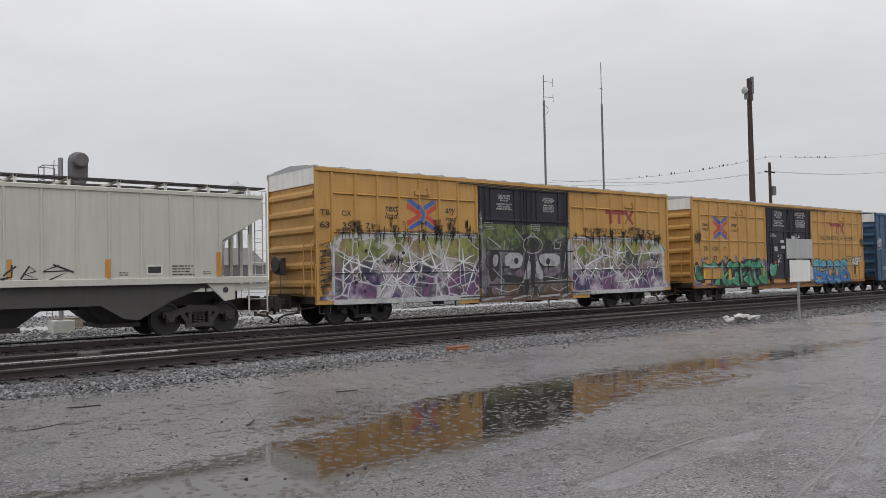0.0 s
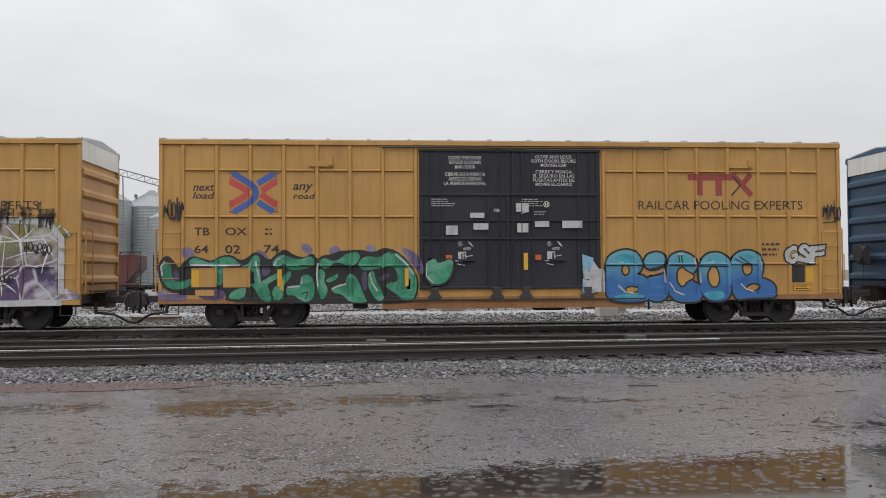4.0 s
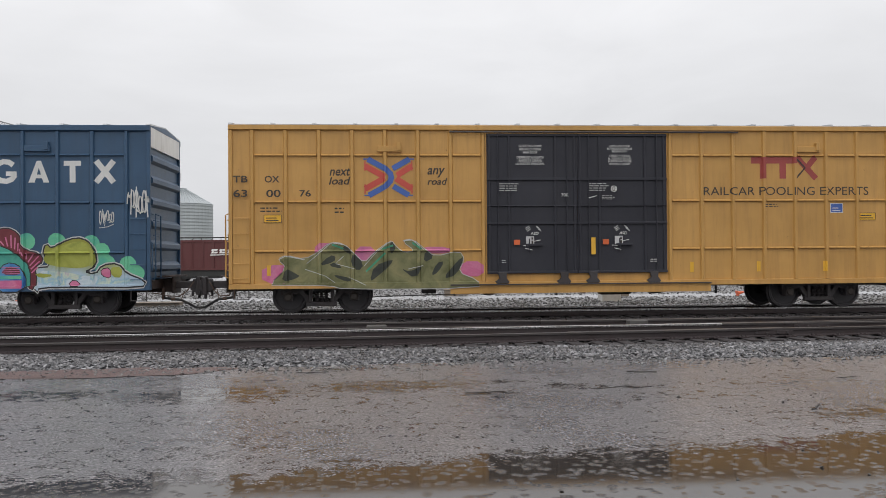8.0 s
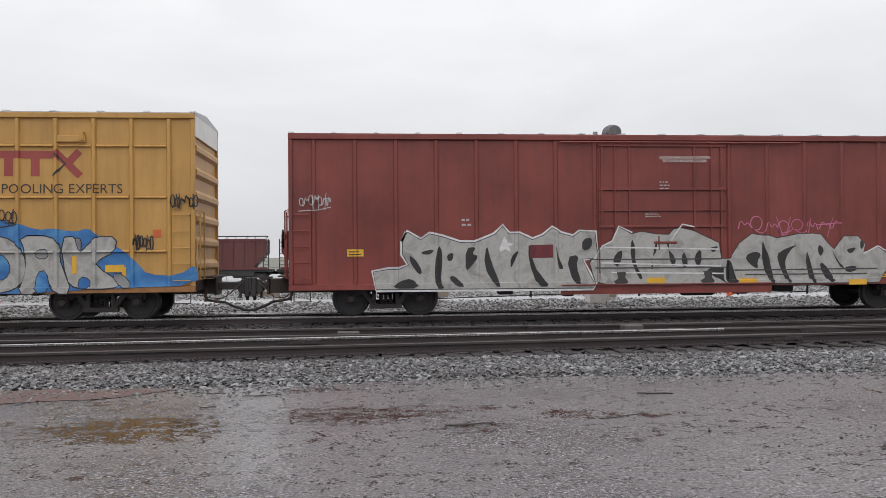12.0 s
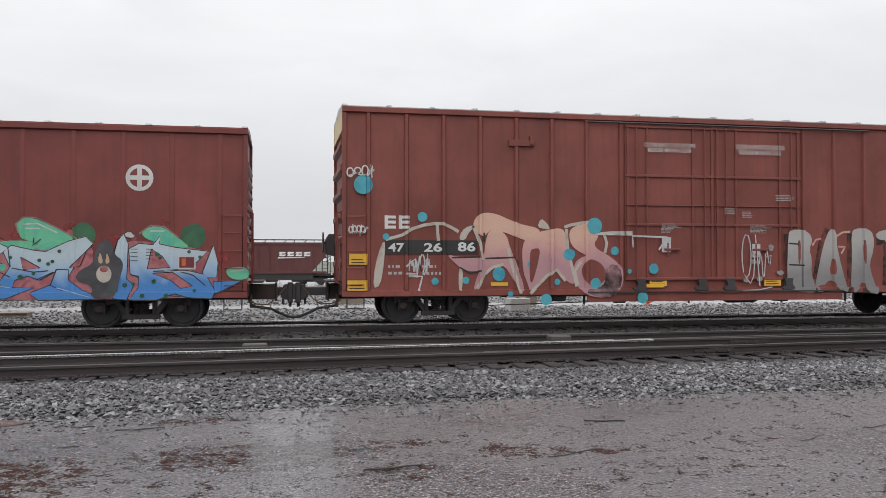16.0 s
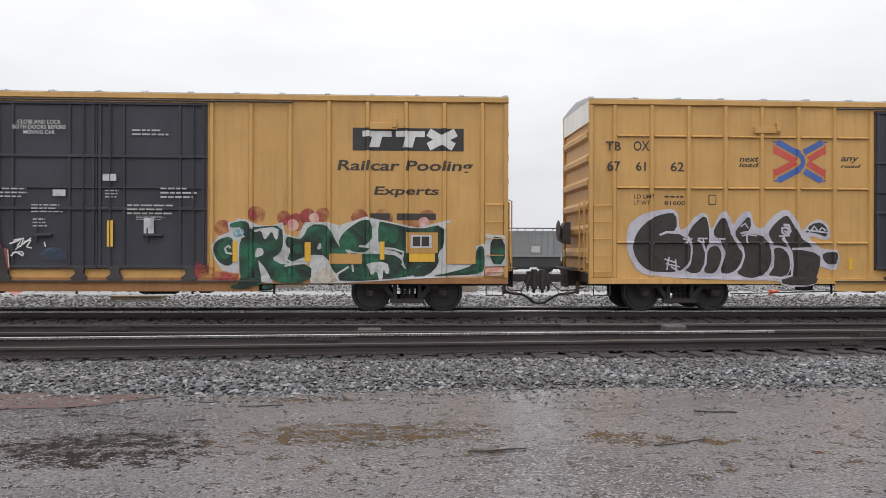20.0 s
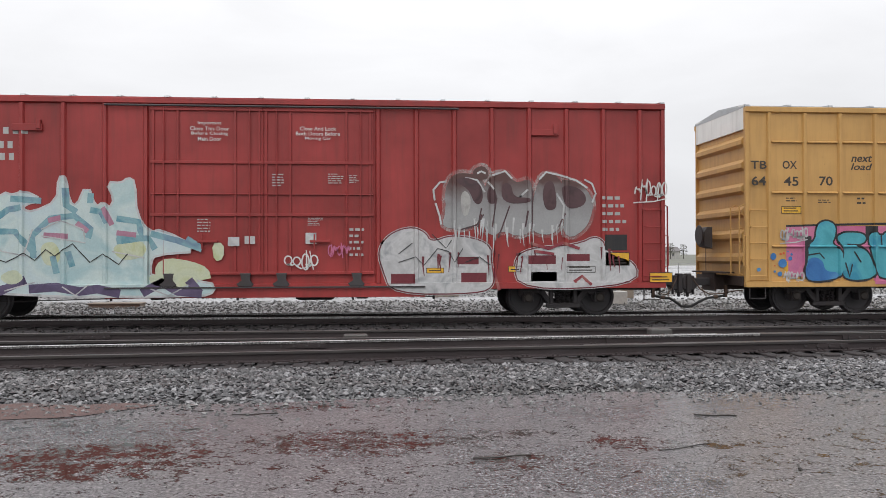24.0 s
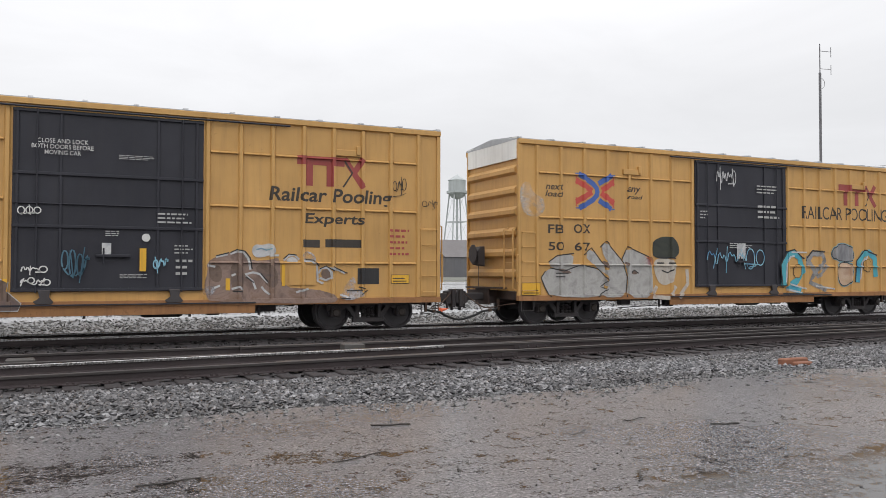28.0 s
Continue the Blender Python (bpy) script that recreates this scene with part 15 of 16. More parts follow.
# wayside signal
SIGM = paint("signal_grey", (0.27, 0.27, 0.27), rough=0.5, metal=0.2)
HOODM = paint("weathered_hood", (0.105, 0.10, 0.105), rough=0.6, grime=0.5, grime_color=(0.2, 0.19, 0.19))
mast = thing("railway_signal", "grey railway signal mast with two hooded heads, platforms and ladder", "signal", at=(8.25, 30.0, -0.36))
bm = bmesh.new()
rod(bm, (0, 0, 0.4), (0, 0, 6.1), 0.085, 12)
part("mast", bm, SIGM, mast)
bm = bmesh.new()
box(bm, -0.35, 0.35, -0.35, 0.35, 0.0, 0.45)
part("foundation", bm, RUB, mast, bevel=0.02)
for z0, z1 in ((5.05, 6.34), (3.15, 4.45)):
    bm = bmesh.new()
    rod(bm, (0, 0, z0 + 0.05), (0.55, 0, z0 + 0.05), 0.05, 8)
    part("bracket", bm, SIGM, mast)
    bm = bmesh.new()
    prism(bm, [(0.28, z0 + 0.2), (0.28, z1 - 0.25), (0.36, z1 - 0.06), (0.52, z1), (0.70, z1 - 0.05), (0.86, z1 - 0.22), (0.84, z0 + 0.30), (0.68, z0 + 0.06), (0.55, z0)], "y", -0.28, 0.22)
    part("signal_head", bm, HOODM, mast, "dark weathered signal hood", bevel=0.05)
    bm = bmesh.new()
    lathe(bm, [(0.26, 0.0), (0.28, -0.18), (0.24, -0.34), (0.20, -0.35)], 16, axis="y", centre=(0.55, -0.2, z1 - 0.32))
    part("hood", bm, HOODM, mast)
    bm = bmesh.new()
    box(bm, -0.62, 0.45, -0.35, 0.35, z0 - 0.26, z0 - 0.22)
    part("platform", bm, SIGM, mast)
    bm = bmesh.new()
    for y in (-0.35, 0.35):
        for x in (-0.62, -0.1):
            rod(bm, (x, y, z0 - 0.24), (x, y, z0 + 0.72), 0.018, 6)
        rod(bm, (-0.62, y, z0 + 0.72), (-0.1, y, z0 + 0.72), 0.018, 6)
        rod(bm, (-0.62, y, z0 + 0.25), (-0.1, y, z0 + 0.25), 0.014, 6)
    for z in (z0 + 0.72, z0 + 0.25):
        rod(bm, (-0.62, -0.35, z), (-0.62, 0.35, z), 0.016, 6)
    part("railing", bm, SIGM, mast)
bm = bmesh.new()
for dx in (-0.06, 0.12):
    rod(bm, (-0.42 + dx, -0.05, 0.5), (-0.16 + dx, -0.05, 6.0), 0.014, 6)
for k in range(17):
    z = 0.7 + 0.32 * k
    o = -0.42 + 0.26 * (z - 0.5) / 5.5
    rod(bm, (o - 0.06, -0.05, z), (o + 0.12, -0.05, z), 0.009, 5)
part("ladder", bm, SIGM, mast)

# two antenna masts
ANT = paint("antenna_steel", (0.17, 0.17, 0.18), rough=0.5, metal=0.4, streak=False)
a1 = thing("antenna_mast", "slim grey antenna mast with two dipole arms", "antenna", at=(33.0, 30.0, -0.37), group="antenna masts")
bm = bmesh.new()
rod(bm, (0, 0, 0), (0, 0, 11.2), 0.06, 8)
rod(bm, (0, 0, 11.2), (0, 0, 12.6), 0.025, 6)
part("mast", bm, ANT, a1)
for z in (11.4, 12.25):
    bm = bmesh.new()
    pipe(bm, [(0, 0, z), (0.75, 0, z + 0.04)], 0.014, 5)
    rod(bm, (0.75, 0, z - 0.22), (0.75, 0, z + 0.26), 0.016, 5)
    part("dipole", bm, ANT, a1)
bm = bmesh.new()
pipe(bm, [(0.02 + 0.3 * math.sin(k / 3), 0, 10.7 + 0.26 * math.cos(k / 3)) for k in range(10)], 0.012, 5)
part("loop", bm, ANT, a1)
a2 = thing("antenna_mast", "slim tapering whip antenna mast", "antenna", at=(37.95, 30.0, -0.37), group="antenna masts")
bm = bmesh.new()
rod(bm, (0, 0, 0), (0, 0, 11.6), 0.06, 8)
part("mast", bm, ANT, a2)
bm = bmesh.new()
rod(bm, (0, 0, 11.6), (0, 0, 14.05), 0.022, 6)
rod(bm, (-0.12, 0, 12.5), (0.12, 0, 12.5), 0.03, 6)
part("whip", bm, ANT, a2)

# utility poles and wires
POLEW = paint("dark_pole_wood", (0.045, 0.028, 0.022), rough=0.8, grime=0.4)
p1 = thing("utility_pole", "tall dark brown wooden pole with radio panels at its top", "utility pole", at=(52.8, 29.0, -0.37), group="utility poles")
bm = bmesh.new()
lathe(bm, [(0.24, 0.0), (0.15, 15.0), (0.0, 15.02)], 12)
part("pole", bm, POLEW, p1)
for dx, z, h in ((-0.45, 13.9, 0.8), (0.30, 14.2, 1.4), (0.42, 14.6, 1.2)):
    bm = bmesh.new()
    box(bm, dx - 0.07, dx + 0.07, -0.1, 0.1, z - h / 2, z + h / 2)
    rod(bm, (0, 0, z), (dx, 0, z), 0.03, 5)
    part("radio_panel", bm, ANT, p1, bevel=0.01)
bm = bmesh.new()
lathe(bm, [(0.0, 0.0), (0.22, 0.04), (0.26, 0.12)], 14, axis="x", centre=(-0.7, 0, 14.1))
part("dish", bm, PLATE, p1)
p2 = thing("utility_pole", "short dark wooden pole with a crossarm and a transformer", "utility pole", at=(76.0, 40.0, -0.37), group="utility poles")
bm = bmesh.new()
lathe(bm, [(0.2, 0.0), (0.13, 12.2), (0.0, 12.22)], 12)
part("pole", bm, POLEW, p2)
bm = bmesh.new()
box(bm, -0.9, 0.9, -0.06, 0.06, 11.2, 11.34)
part("crossarm", bm, POLEW, p2)
bm = bmesh.new()
lathe(bm, [(0.25, 9.0), (0.25, 9.8), (0.18, 9.9)], 12, centre=(0.45, -0.1, 0))
part("transformer", bm, ANT, p2)
WIRE = paint("wire", (0.06, 0.06, 0.06), rough=0.6, streak=False)
for za, zb, zc, dx in ((8.3, 12.4, 16.3, 0.0), (8.5, 11.0, 13.9, 0.8), (8.1, 10.9, 13.7, -0.8)):
    bm = bmesh.new()
    a, b, d = Vector((46 + dx, 42.0, za)), Vector((76 + dx, 40.0, zb)), Vector((112 + dx, 39.0, zc))
    for p, q in ((a, b), (b, d)):
        pts = [p.lerp(q, k / 14) - Vector((0, 0, 0.55 * math.sin(math.pi * k / 14))) for k in range(15)]
        pipe(bm, pts, 0.012, 4)
    solid("power_line", bm, WIRE, "thin sagging power line", "wire", "structure")
rb = random.Random(3)
BIRD = paint("bird_dark", (0.02, 0.02, 0.022), rough=0.7, streak=False)
for k in range(30):
    f = rb.uniform(0.35, 0.98) if k < 22 else rb.uniform(1.05, 1.35)
    a, b = (Vector((46, 42.0, 8.3)), Vector((76, 40.0, 12.4))) if f < 1 else (Vector((76, 40.0, 12.4)), Vector((112, 39.0, 16.3)))
    ff = f if f < 1 else f - 1
    p = a.lerp(b, ff) - Vector((0, 0, 0.55 * math.sin(math.pi * ff)))
    bd = thing("bird", "small dark bird perched on a wire", "bird", at=p, group="birds on the wire")
    if "bird" not in SHARED:
        bm = bmesh.new()
        lathe(bm, [(0.0, -0.02), (0.035, 0.02), (0.048, 0.06), (0.03, 0.11), (0.0, 0.13)], 8)
        SHARED["bird"] = to_mesh("body", bm, BIRD)
        bm = bmesh.new()
        lathe(bm, [(0.0, 0.11), (0.026, 0.125), (0.022, 0.16), (0.0, 0.172)], 8)
        SHARED["birdhead"] = to_mesh("head", bm, BIRD)
    part("body", SHARED["bird"], BIRD, bd)
    part("head", SHARED["birdhead"], BIRD, bd)


# ---------------------------------------------------------------- the far side of the yard
CONC = paint("old_concrete", (0.34, 0.34, 0.33), rough=0.8, grime=0.4, grime_color=(0.2, 0.2, 0.19), scale=0.25)
CORR = paint("corrugated_steel", (0.36, 0.39, 0.40), rough=0.5, metal=0.25, grime=0.25, grime_color=(0.24, 0.26, 0.26), scale=0.3)
REDH = paint("parked_hopper_red", (0.095, 0.020, 0.020), rough=0.5, grime=0.35, scale=0.4)
GRYH = paint("parked_hopper_grey", (0.19, 0.20, 0.205), rough=0.5, grime=0.35, scale=0.4)


def parked_hopper(x0, x1, mat, label, mark, low=1.31, high=4.35, posts=12):
    """A covered hopper in the far row: body over dark bays, roof walk with its rails, cut-away ends."""
    ob = thing("parked_hopper", label, "freight car", at=((x0 + x1) / 2, 88.0, -1.06), group="parked hopper cars")
    h = (x1 - x0) / 2 - 0.35
    bm = bmesh.new()
    prism(bm, [(-h + 0.5, high), (h - 0.5, high), (h - 0.25, high - 0.12), (h - 0.25, 2.9), (h - 1.7, low), (-h + 1.7, low), (-h + 0.25, 2.9), (-h + 0.25, high - 0.12)], "y", -1.5, 1.5)
    part("body", bm, mat, ob)
    bm = bmesh.new()
    box(bm, -h + 0.2, h - 0.2, -1.62, -1.5, low - 0.1, low + 0.12)
    box(bm, -h + 0.25, h - 0.25, -1.58, -1.5, high - 0.22, high - 0.06)
    part("side_sill", bm, mat, ob)
    for k in range(4):
        bm = bmesh.new()
        c = -h * 0.56 + h * 0.373 * k
        prism(bm, [(c - 1.1, low), (c + 1.1, low), (c + 0.55, 0.35), (c - 0.55, 0.35)], "y", -1.35, 1.35)
        part("bay", bm, DARKH, ob)
    bm = bmesh.new()
    box(bm, -h, h, -0.25, 0.25, 0.62, 1.2)
    box(bm, -h * 0.78, h * 0.78, -1.45, -1.30, 0.55, low)
    part("underframe", bm, DARKH, ob)
    for k in range(posts + 1):
        x = -h + 0.3 + (2 * h - 0.6) * k / posts
        bm = bmesh.new()
        box(bm, x - 0.045, x + 0.045, -1.58, -1.5, max(low, 2.9 - 1.1 * min(k, posts - k)), high - 0.22)
        part("side_post", bm, mat, ob)
    bm = bmesh.new()
    for y in (-0.9, -0.2):
        rod(bm, (-h + 0.3, y, high + 0.28), (h - 0.3, y, high + 0.28), 0.05, 5)
    for k in range(14):
        x = -h + 0.4 + (2 * h - 0.8) * k / 13
        rod(bm, (x, -0.9, high), (x + 0.25 * (k % 2), -0.9, high + 0.28), 0.04, 5)
    part("running_board", bm, DARKH, ob)
    for s in (-1, 1):
        bm = bmesh.new()
        box(bm, min(s * (h + 0.3), s * (h - 2.4)), max(s * (h + 0.3), s * (h - 2.4)), -1.4, 1.4, 0.95, 1.2)
        for dx, z in ((0.05, high), (0.6, high - 0.6), (1.2, 2.4)):
            rod(bm, (s * (h - dx), -1.42, 1.1), (s * (h - dx), -1.42, z), 0.06, 5)
        for k in range(8):
            rod(bm, (s * (h - 0.05), -1.42, 1.3 + 0.38 * k), (s * (h - 0.6), -1.42, 1.3 + 0.38 * k), 0.03, 4)
        part("end_platform", bm, DARKH, ob)
        bm = bmesh.new()
        for dx in (-0.9, 0.9):
            lathe(bm, [(0.0, -0.85), (0.45, -0.84), (0.45, 0.84), (0.0, 0.85)], 16, axis="y", centre=(s * (h - 1.6) + dx, 0, 0.46))
        box(bm, s * (h - 1.6) - 1.1, s * (h - 1.6) + 1.1, -1.05, -0.9, 0.35, 0.78)
        part("truck", bm, IRON, ob)
        bm = bmesh.new()
        box(bm, min(s * h, s * (h + 0.75)), max(s * h, s * (h + 0.75)), -0.15, 0.15, 0.70, 1.0)
        part("coupler", bm, IRON, ob)
    if mark is not None:
        bm = bmesh.new()
        a = mark - (x0 + x1) / 2
        for k in range(4):
            u = a + 0.82 * k
            for z in (2.95, 3.22):
                prism(bm, [(u, z), (u + 0.62, z), (u + 0.72, z + 0.17), (u + 0.10, z + 0.17)], "y", -1.62, -1.60)
            prism(bm, [(u, 2.95), (u + 0.2, 2.95), (u + 0.42, 3.39), (u + 0.22, 3.39)], "y", -1.626, -1.606)
        prism(bm, [(a - 0.1, 2.72), (a + 2.6, 2.80), (a + 2.6, 2.84), (a - 0.05, 2.84)], "y", -1.62, -1.60)
        part("logo", bm, WHITEP, ob, "pale slanting block emblem with a bar under it")
    else:
        for u, w in ((-h * 0.62, 0.7), (-h * 0.45, 0.6), (h * 0.3, 0.9)):
            bm = bmesh.new()
            box(bm, u, u + w, -1.60, -1.585, 2.1, 2.75)
            part("placard", bm, WALLF, ob)


DARKH = paint("parked_hopper_underside", (0.022, 0.023, 0.022), rough=0.6, grime=0.4, grime_color=(0.05, 0.045, 0.04), scale=0.4)
WALLF = paint("far_wall", (0.42, 0.41, 0.39), rough=0.8, scale=0.3)
parked_hopper(-9.3, 5.2, REDH, "parked dark red hopper car in the far row", -0.1)
parked_hopper(5.4, 18.9, GRYH, "parked grey ribbed hopper car in the far row", None, low=1.75, posts=20)
parked_hopper(-24.2, -9.6, REDH, "parked dark red hopper car in the far row", -18.3)
parked_hopper(-39.0, -24.7, REDH, "parked dark red hopper car in the far row", None)
parked_hopper(-54.0, -39.6, REDH, "parked dark red hopper car in the far row", None)


def grain_bin(x, y, r, eave, peak, label="round corrugated steel grain bin with a conical roof"):
    ob = thing("grain_bin", label, "grain bin", at=(x, y, -0.4), group="grain bins")
    bm = bmesh.new()
    prof = []
    n = int(eave / 0.55)
    for k in range(n):
        z = eave * k / n
        prof += [(r, z + 0.02), (r + 0.05, z + 0.25)]
    lathe(bm, prof + [(r, eave)], 40)
    part("wall", bm, CORR, ob)
    bm = bmesh.new()
    lathe(bm, [(r + 0.12, eave), (r * 0.14, peak - 0.35), (r * 0.12, peak), (0.0, peak + 0.03)], 40)
    roof = part("roof", bm, CORR, ob)
    bm = bmesh.new()
    rod(bm, (r, 0, eave + 0.06), (r * 0.15, 0, peak - 0.3), 0.05, 4)
    rib = to_mesh("roof_rib", bm, CORR)
    for k in range(40):
        part("roof_rib", rib, CORR, roof).rotation_euler = (0, 0, 6.283 * k / 40)
    bm = bmesh.new()
    lathe(bm, [(0.28, 0), (0.3, 0.7), (0.0, 0.75)], 10, centre=(-r * 0.4, -r * 0.5, (eave + peak) / 2))
    part("vent", bm, ANT, ob)


grain_bin(-36.7, 150, 5.2, 11.5, 14.5)
grain_bin(-51.0, 150, 5.7, 14.7, 18.1)
grain_bin(-43.4, 157, 5.4, 13.9, 17.3)
grain_bin(-62.0, 150, 5.6, 14.6, 18.0)
cv = thing("grain_conveyor", "sloping steel lattice conveyor over the grain bins", "conveyor")
bm = bmesh.new()
a, b = Vector((-72.0, 147, 25.8)), Vector((-37.5, 147, 16.2))
for dz in (0.0, 1.1):
    for dy in (-0.5, 0.5):
        rod(bm, a + Vector((0, dy, dz)), b + Vector((0, dy, dz)), 0.09, 5)
part("truss", bm, POST, cv)
bm = bmesh.new()
for k in range(24):
    p, q = a.lerp(b, k / 24), a.lerp(b, (k + 1) / 24)
    rod(bm, p + Vector((0, -0.5, 0)), q + Vector((0, -0.5, 1.1)), 0.05, 4)
    rod(bm, p + Vector((0, -0.5, 1.1)), p + Vector((0, -0.5, 0)), 0.05, 4)
part("lacing", bm, POST, cv)
bm = bmesh.new()
box(bm, -39.4, -36.6, 146, 148, 15.2, 16.6)
part("head_house", bm, CORR, cv)
for x in (-66, -56, -46):
    bm = bmesh.new()
    z = a.lerp(b, (x + 72) / 34.5).z
    for dx in (-0.8, 0.8):
        rod(bm, (x + dx, 147, -0.4), (x + dx * 0.4, 147, z), 0.12, 5)
    part("support", bm, POST, cv)
el = thing("concrete_elevator", "tall round concrete grain silo with a dark cap", "silo", at=(-92.3, 160, -0.4))
bm = bmesh.new()
lathe(bm, [(4.8, 0), (4.8, 45.0)], 40)
part("silo", bm, CONC, el)
bm = bmesh.new()
lathe(bm, [(5.0, 45.0), (5.0, 45.7), (3.5, 46.4), (0, 46.5)], 40)
part("cap", bm, ANT, el)
lg = thing("elevator_leg", "steel bucket elevator with a railed platform", "elevator", at=(-83.4, 160, -0.4))
bm = bmesh.new()
for dx in (-0.7, 0.7):
    for dy in (-0.7, 0.7):
        rod(bm, (dx, dy, 0), (dx, dy, 28.0), 0.12, 5)
for k in range(20):
    rod(bm, (-0.7, -0.7, 1.4 * k), (0.7, -0.7, 1.4 * (k + 1)), 0.06, 4)
part("tower", bm, POST, lg)
bm = bmesh.new()
lathe(bm, [(1.3, 27.6), (1.5, 29.2), (1.1, 30.6), (0.0, 30.9)], 14, centre=(0.3, 0, 0))
part("head", bm, CORR, lg)
bm = bmesh.new()
box(bm, -2.4, 2.4, -1.6, 1.6, 27.5, 27.7)
for x in (-2.4, 0, 2.4):
    rod(bm, (x, -1.6, 27.7), (x, -1.6, 28.8), 0.06, 5)
rod(bm, (-2.4, -1.6, 28.8), (2.4, -1.6, 28.8), 0.06, 5)
part("platform", bm, POST, lg)

TANKM = paint("tank_grey", (0.40, 0.43, 0.43), rough=0.6, grime=0.4, grime_color=(0.2, 0.2, 0.19), scale=0.2)
wt = thing("water_tower", "old grey water tower on four braced legs", "water tower", at=(146.5, 300, -0.5))
bm = bmesh.new()
lathe(bm, [(0.3, 31.2), (2.2, 31.8), (3.4, 33.2), (3.5, 33.8), (3.5, 38.8), (3.7, 38.85), (0.2, 41.2), (0.0, 41.6)], 28)
part("tank", bm, TANKM, wt)
bm = bmesh.new()
lathe(bm, [(3.9, 33.6), (4.3, 33.62), (4.3, 34.5), (4.22, 34.5), (4.22, 33.75), (3.9, 33.75)], 28)
part("balcony", bm, TANKM, wt)
bm = bmesh.new()
rod(bm, (0, 0, 0), (0, 0, 31.5), 0.45, 10)
part("riser", bm, TANKM, wt)
for k in range(4):
    a = math.pi / 4 + k * math.pi / 2
    bm = bmesh.new()
    rod(bm, (7.2 * math.cos(a), 7.2 * math.sin(a), 0), (3.3 * math.cos(a), 3.3 * math.sin(a), 33.8), 0.28, 6)
    part("leg", bm, TANKM, wt)
for z in (11.0, 22.0):
    bm = bmesh.new()
    r = 7.2 - 3.9 * z / 33.8
    for k in range(4):
        a, b = math.pi / 4 + k * math.pi / 2, math.pi / 4 + (k + 1) * math.pi / 2
        rod(bm, (r * math.cos(a), r * math.sin(a), z), (r * math.cos(b), r * math.sin(b), z), 0.16, 5)
        r2 = 7.2 - 3.9 * (z + 11) / 33.8
        rod(bm, (r * math.cos(a), r * math.sin(a), z), (r2 * math.cos(b), r2 * math.sin(b), z + 11), 0.06, 4)
    part("brace", bm, TANKM, wt)
SHED = paint("dark_shed", (0.13, 0.13, 0.14), rough=0.7, scale=0.2)
ROOFF = paint("far_roof", (0.16, 0.15, 0.15), rough=0.8, scale=0.3)


def far_house(x, y, w, d, h, roof, label, wall=None):
    ob = thing("house", label, "house", at=(x, y, -0.5), group="far houses")
    bm = bmesh.new()
    box(bm, -w / 2, w / 2, -d / 2, d / 2, 0, h)
    part("wall", bm, wall or WALLF, ob)
    bm = bmesh.new()
    prism(bm, [(-d / 2 - 0.4, h), (d / 2 + 0.4, h), (0, h + roof)], "x", -w / 2 - 0.4, w / 2 + 0.4)
    part("roof", bm, ROOFF, ob)
    for k in range(3):
        bm = bmesh.new()
        a = -w / 2 + w * (k + 0.6) / 3.4
        box(bm, a, a + 0.9, -d / 2 - 0.05, -d / 2, 1.0, 2.1)
        part("window", bm, SHED, ob)


far_house(88, 300, 9, 8, 2.6, 1.6, "low pale house with a grey roof across the field")
far_house(101, 310, 12, 8, 2.7, 1.5, "low pale house with a grey roof across the field")
far_house(113, 320, 14, 8, 3.0, 1.8, "low pale house with a grey roof across the field")
far_house(72, 330, 16, 8, 3.0, 1.5, "low pale house with a grey roof across the field")
far_house(119.5, 250, 14, 22, 6.5, 6.0, "dark gabled shed near the water tower", SHED)
far_house(45, 360, 26, 10, 4.0, 1.0, "low pale warehouse across the field")

# bare and leafy trees on the horizon
BARKF = paint("far_bark", (0.07, 0.06, 0.05), rough=0.9, streak=False)
LEAFF = stone_material("far_foliage", (0.05, 0.06, 0.035), (0.15, 0.15, 0.10), 0.9)


def far_tree(x, y, h, seed):
    r = random.Random(seed)
    ob = thing("tree", "thin autumn tree on the horizon", "tree", at=(x, y, -0.5), group="far trees")
    bm = bmesh.new()
    lathe(bm, [(h * 0.035, 0), (h * 0.022, h * 0.4), (0.02, h * 0.95)], 7)
    for k in range(9):
        a, z = r.uniform(0, 6.28), h * r.uniform(0.25, 0.75)
        rod(bm, (0, 0, z), (h * 0.24 * math.cos(a), h * 0.24 * math.sin(a), z + h * r.uniform(0.1, 0.28)), h * 0.009, 4)
    part("trunk", bm, BARKF, ob)
    vs, fs = [], []
    for k in range(420):
        a, b = r.uniform(0, 6.28), r.random()
        rad = h * 0.30 * math.sqrt(r.random()) * (1 - 0.5 * abs(b - 0.4))
        p = Vector((rad * math.cos(a), rad * math.sin(a), h * (0.25 + 0.75 * b)))
        s = h * 0.035
        i = len(vs)
        for _ in range(3):
            vs.append(p + Vector((r.uniform(-s, s), r.uniform(-s, s), r.uniform(-s, s))))
        fs.append((i, i + 1, i + 2))
    me = bpy.data.meshes.new("crown")
    me.from_pydata(vs, [], fs)
    me.materials.append(LEAFF)
    part("crown", me, LEAFF, ob)


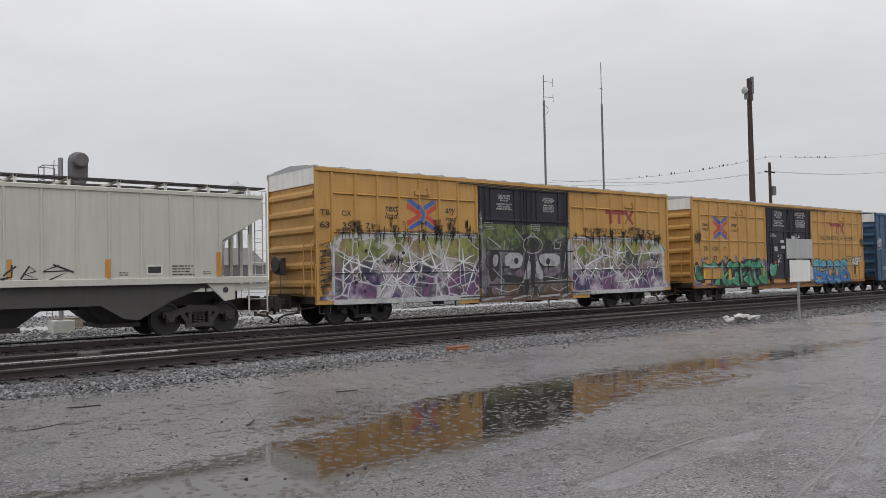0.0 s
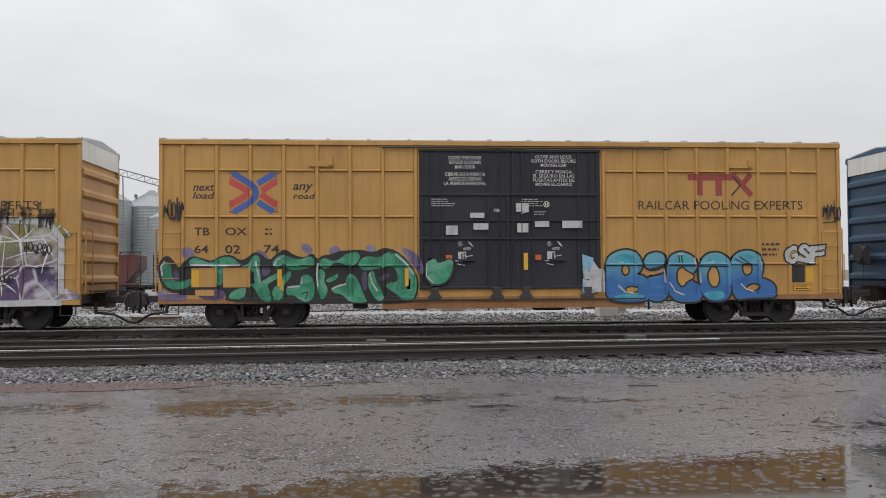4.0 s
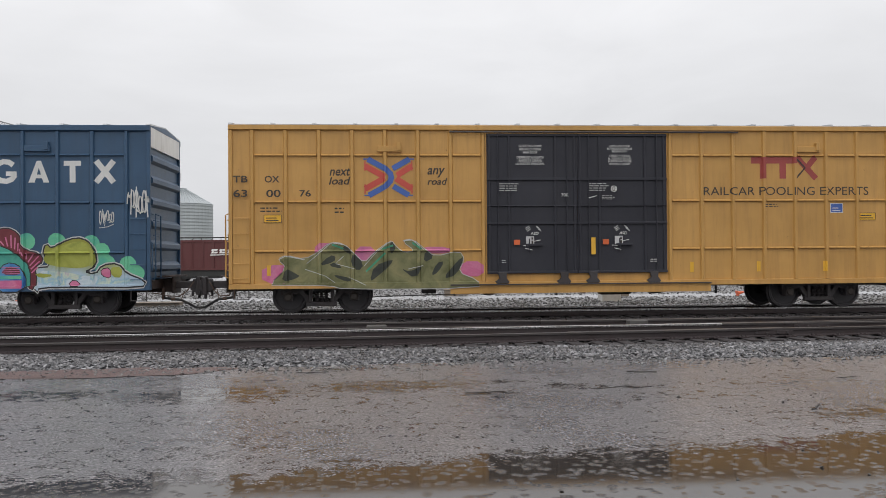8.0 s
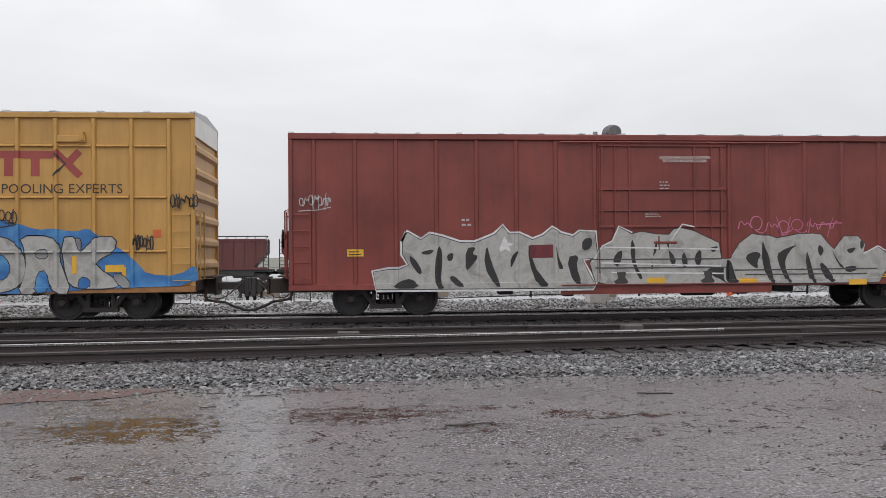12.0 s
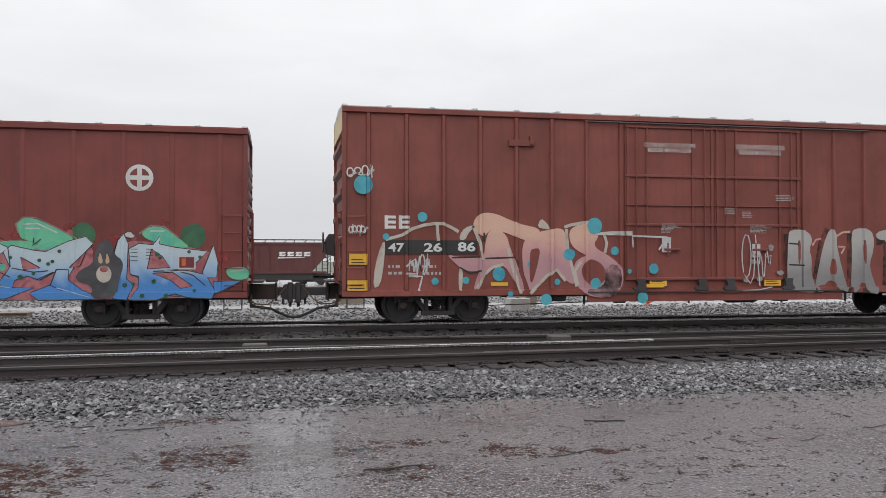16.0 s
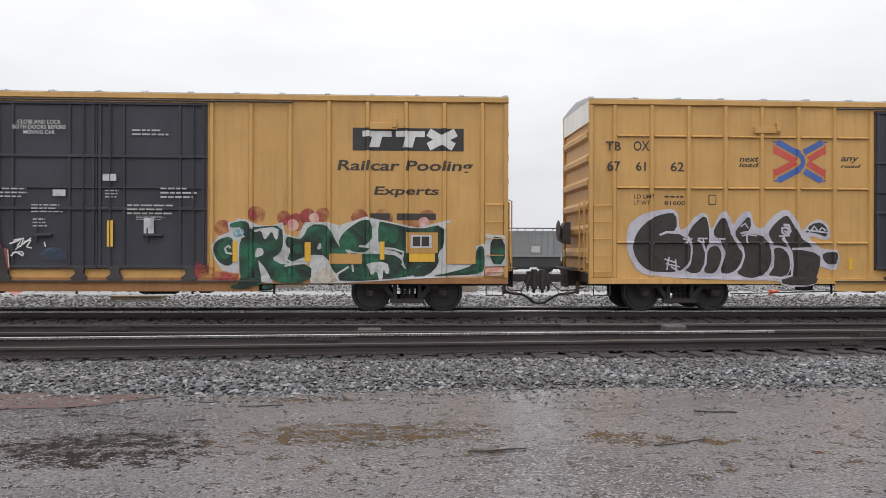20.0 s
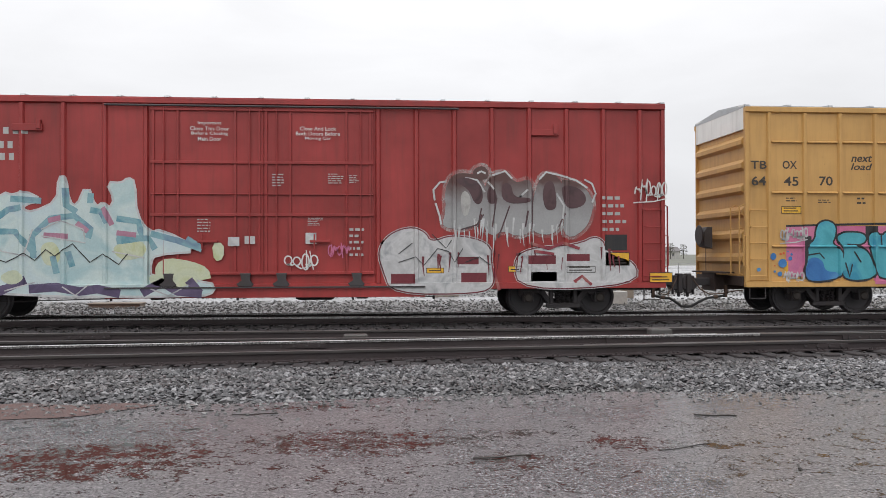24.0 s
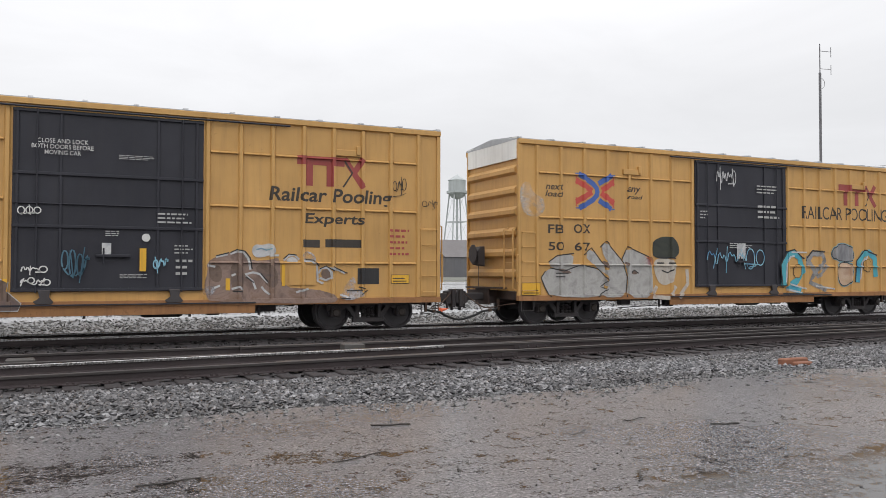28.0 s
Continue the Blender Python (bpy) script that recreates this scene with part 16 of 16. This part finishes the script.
rb = random.Random(12)
for k in range(46):
    x = -160 + 11 * k + rb.uniform(-4, 4)
    far_tree(x, rb.uniform(360, 520), rb.uniform(4.0, 7.5), k)
for x, h in ((92, 6.2), (94.5, 5.8), (96.5, 5.0), (111, 6.0), (116, 5.5)):
    far_tree(x, 302, h, int(x))

# small things in the yard
ORANGE = paint("cone_orange", (0.70, 0.12, 0.04), rough=0.5, streak=False)
for x, y, lying in ((-15.3, 35.4, 0), (-14.6, 35.3, 0), (14.45, 33.0, 1)):
    cn = thing("traffic_cone", "orange traffic cone lying on the gravel" if lying else "orange traffic cone standing on the gravel", "traffic cone",
               at=(x, y, -0.26 if lying else -0.36), group="traffic cones")
    cn.rotation_euler = (0, math.radians(80) * lying, 0)
    bm = bmesh.new()
    k = 0.55 if lying else 1.0
    lathe(bm, [(0.16 * k, 0.03), (0.035 * k, 0.68 * k), (0.0, 0.7 * k)], 14)
    part("cone", bm, ORANGE, cn)
    bm = bmesh.new()
    box(bm, -0.2 * k, 0.2 * k, -0.2 * k, 0.2 * k, 0.0, 0.03)
    part("base", bm, ORANGE, cn)
CRATE = paint("weathered_crate", (0.24, 0.20, 0.16), rough=0.8, streak=False)
for x, y, w, h in ((9.6, 34.1, 1.1, 0.35), (9.3, 33.9, 0.7, 0.30), (-8.2, 29.9, 1.6, 0.14), (3.0, 36.0, 1.0, 0.25), (-4.5, 38.5, 1.4, 0.2), (-20, 36, 1.2, 0.3)):
    bm = bmesh.new()
    box(bm, x - w / 2, x + w / 2, y - 0.3, y + 0.3, -0.37, -0.37 + h)
    box(bm, x - w / 2 - 0.03, x + w / 2 + 0.03, y - 0.33, y + 0.33, -0.37 + h, -0.33 + h)
    solid("concrete_block", bm, CRATE, "low weathered block lying in the yard", "block", group="blocks in the yard", bevel=0.01)
fence = thing("yard_fence", "low pipe fence at the far edge of the yard", "fence")
for k in range(30):
    bm = bmesh.new()
    rod(bm, (-60 + 4 * k, 97, -1.0), (-60 + 4 * k, 97, 0.25), 0.05, 5)
    part("post", bm, POST, fence)
for z in (-0.3, 0.2):
    bm = bmesh.new()
    rod(bm, (-60, 97, z), (56, 97, z), 0.035, 5)
    part("rail", bm, POST, fence)
ALLCARS = [c.ob for c in CARS.values()]
motions()
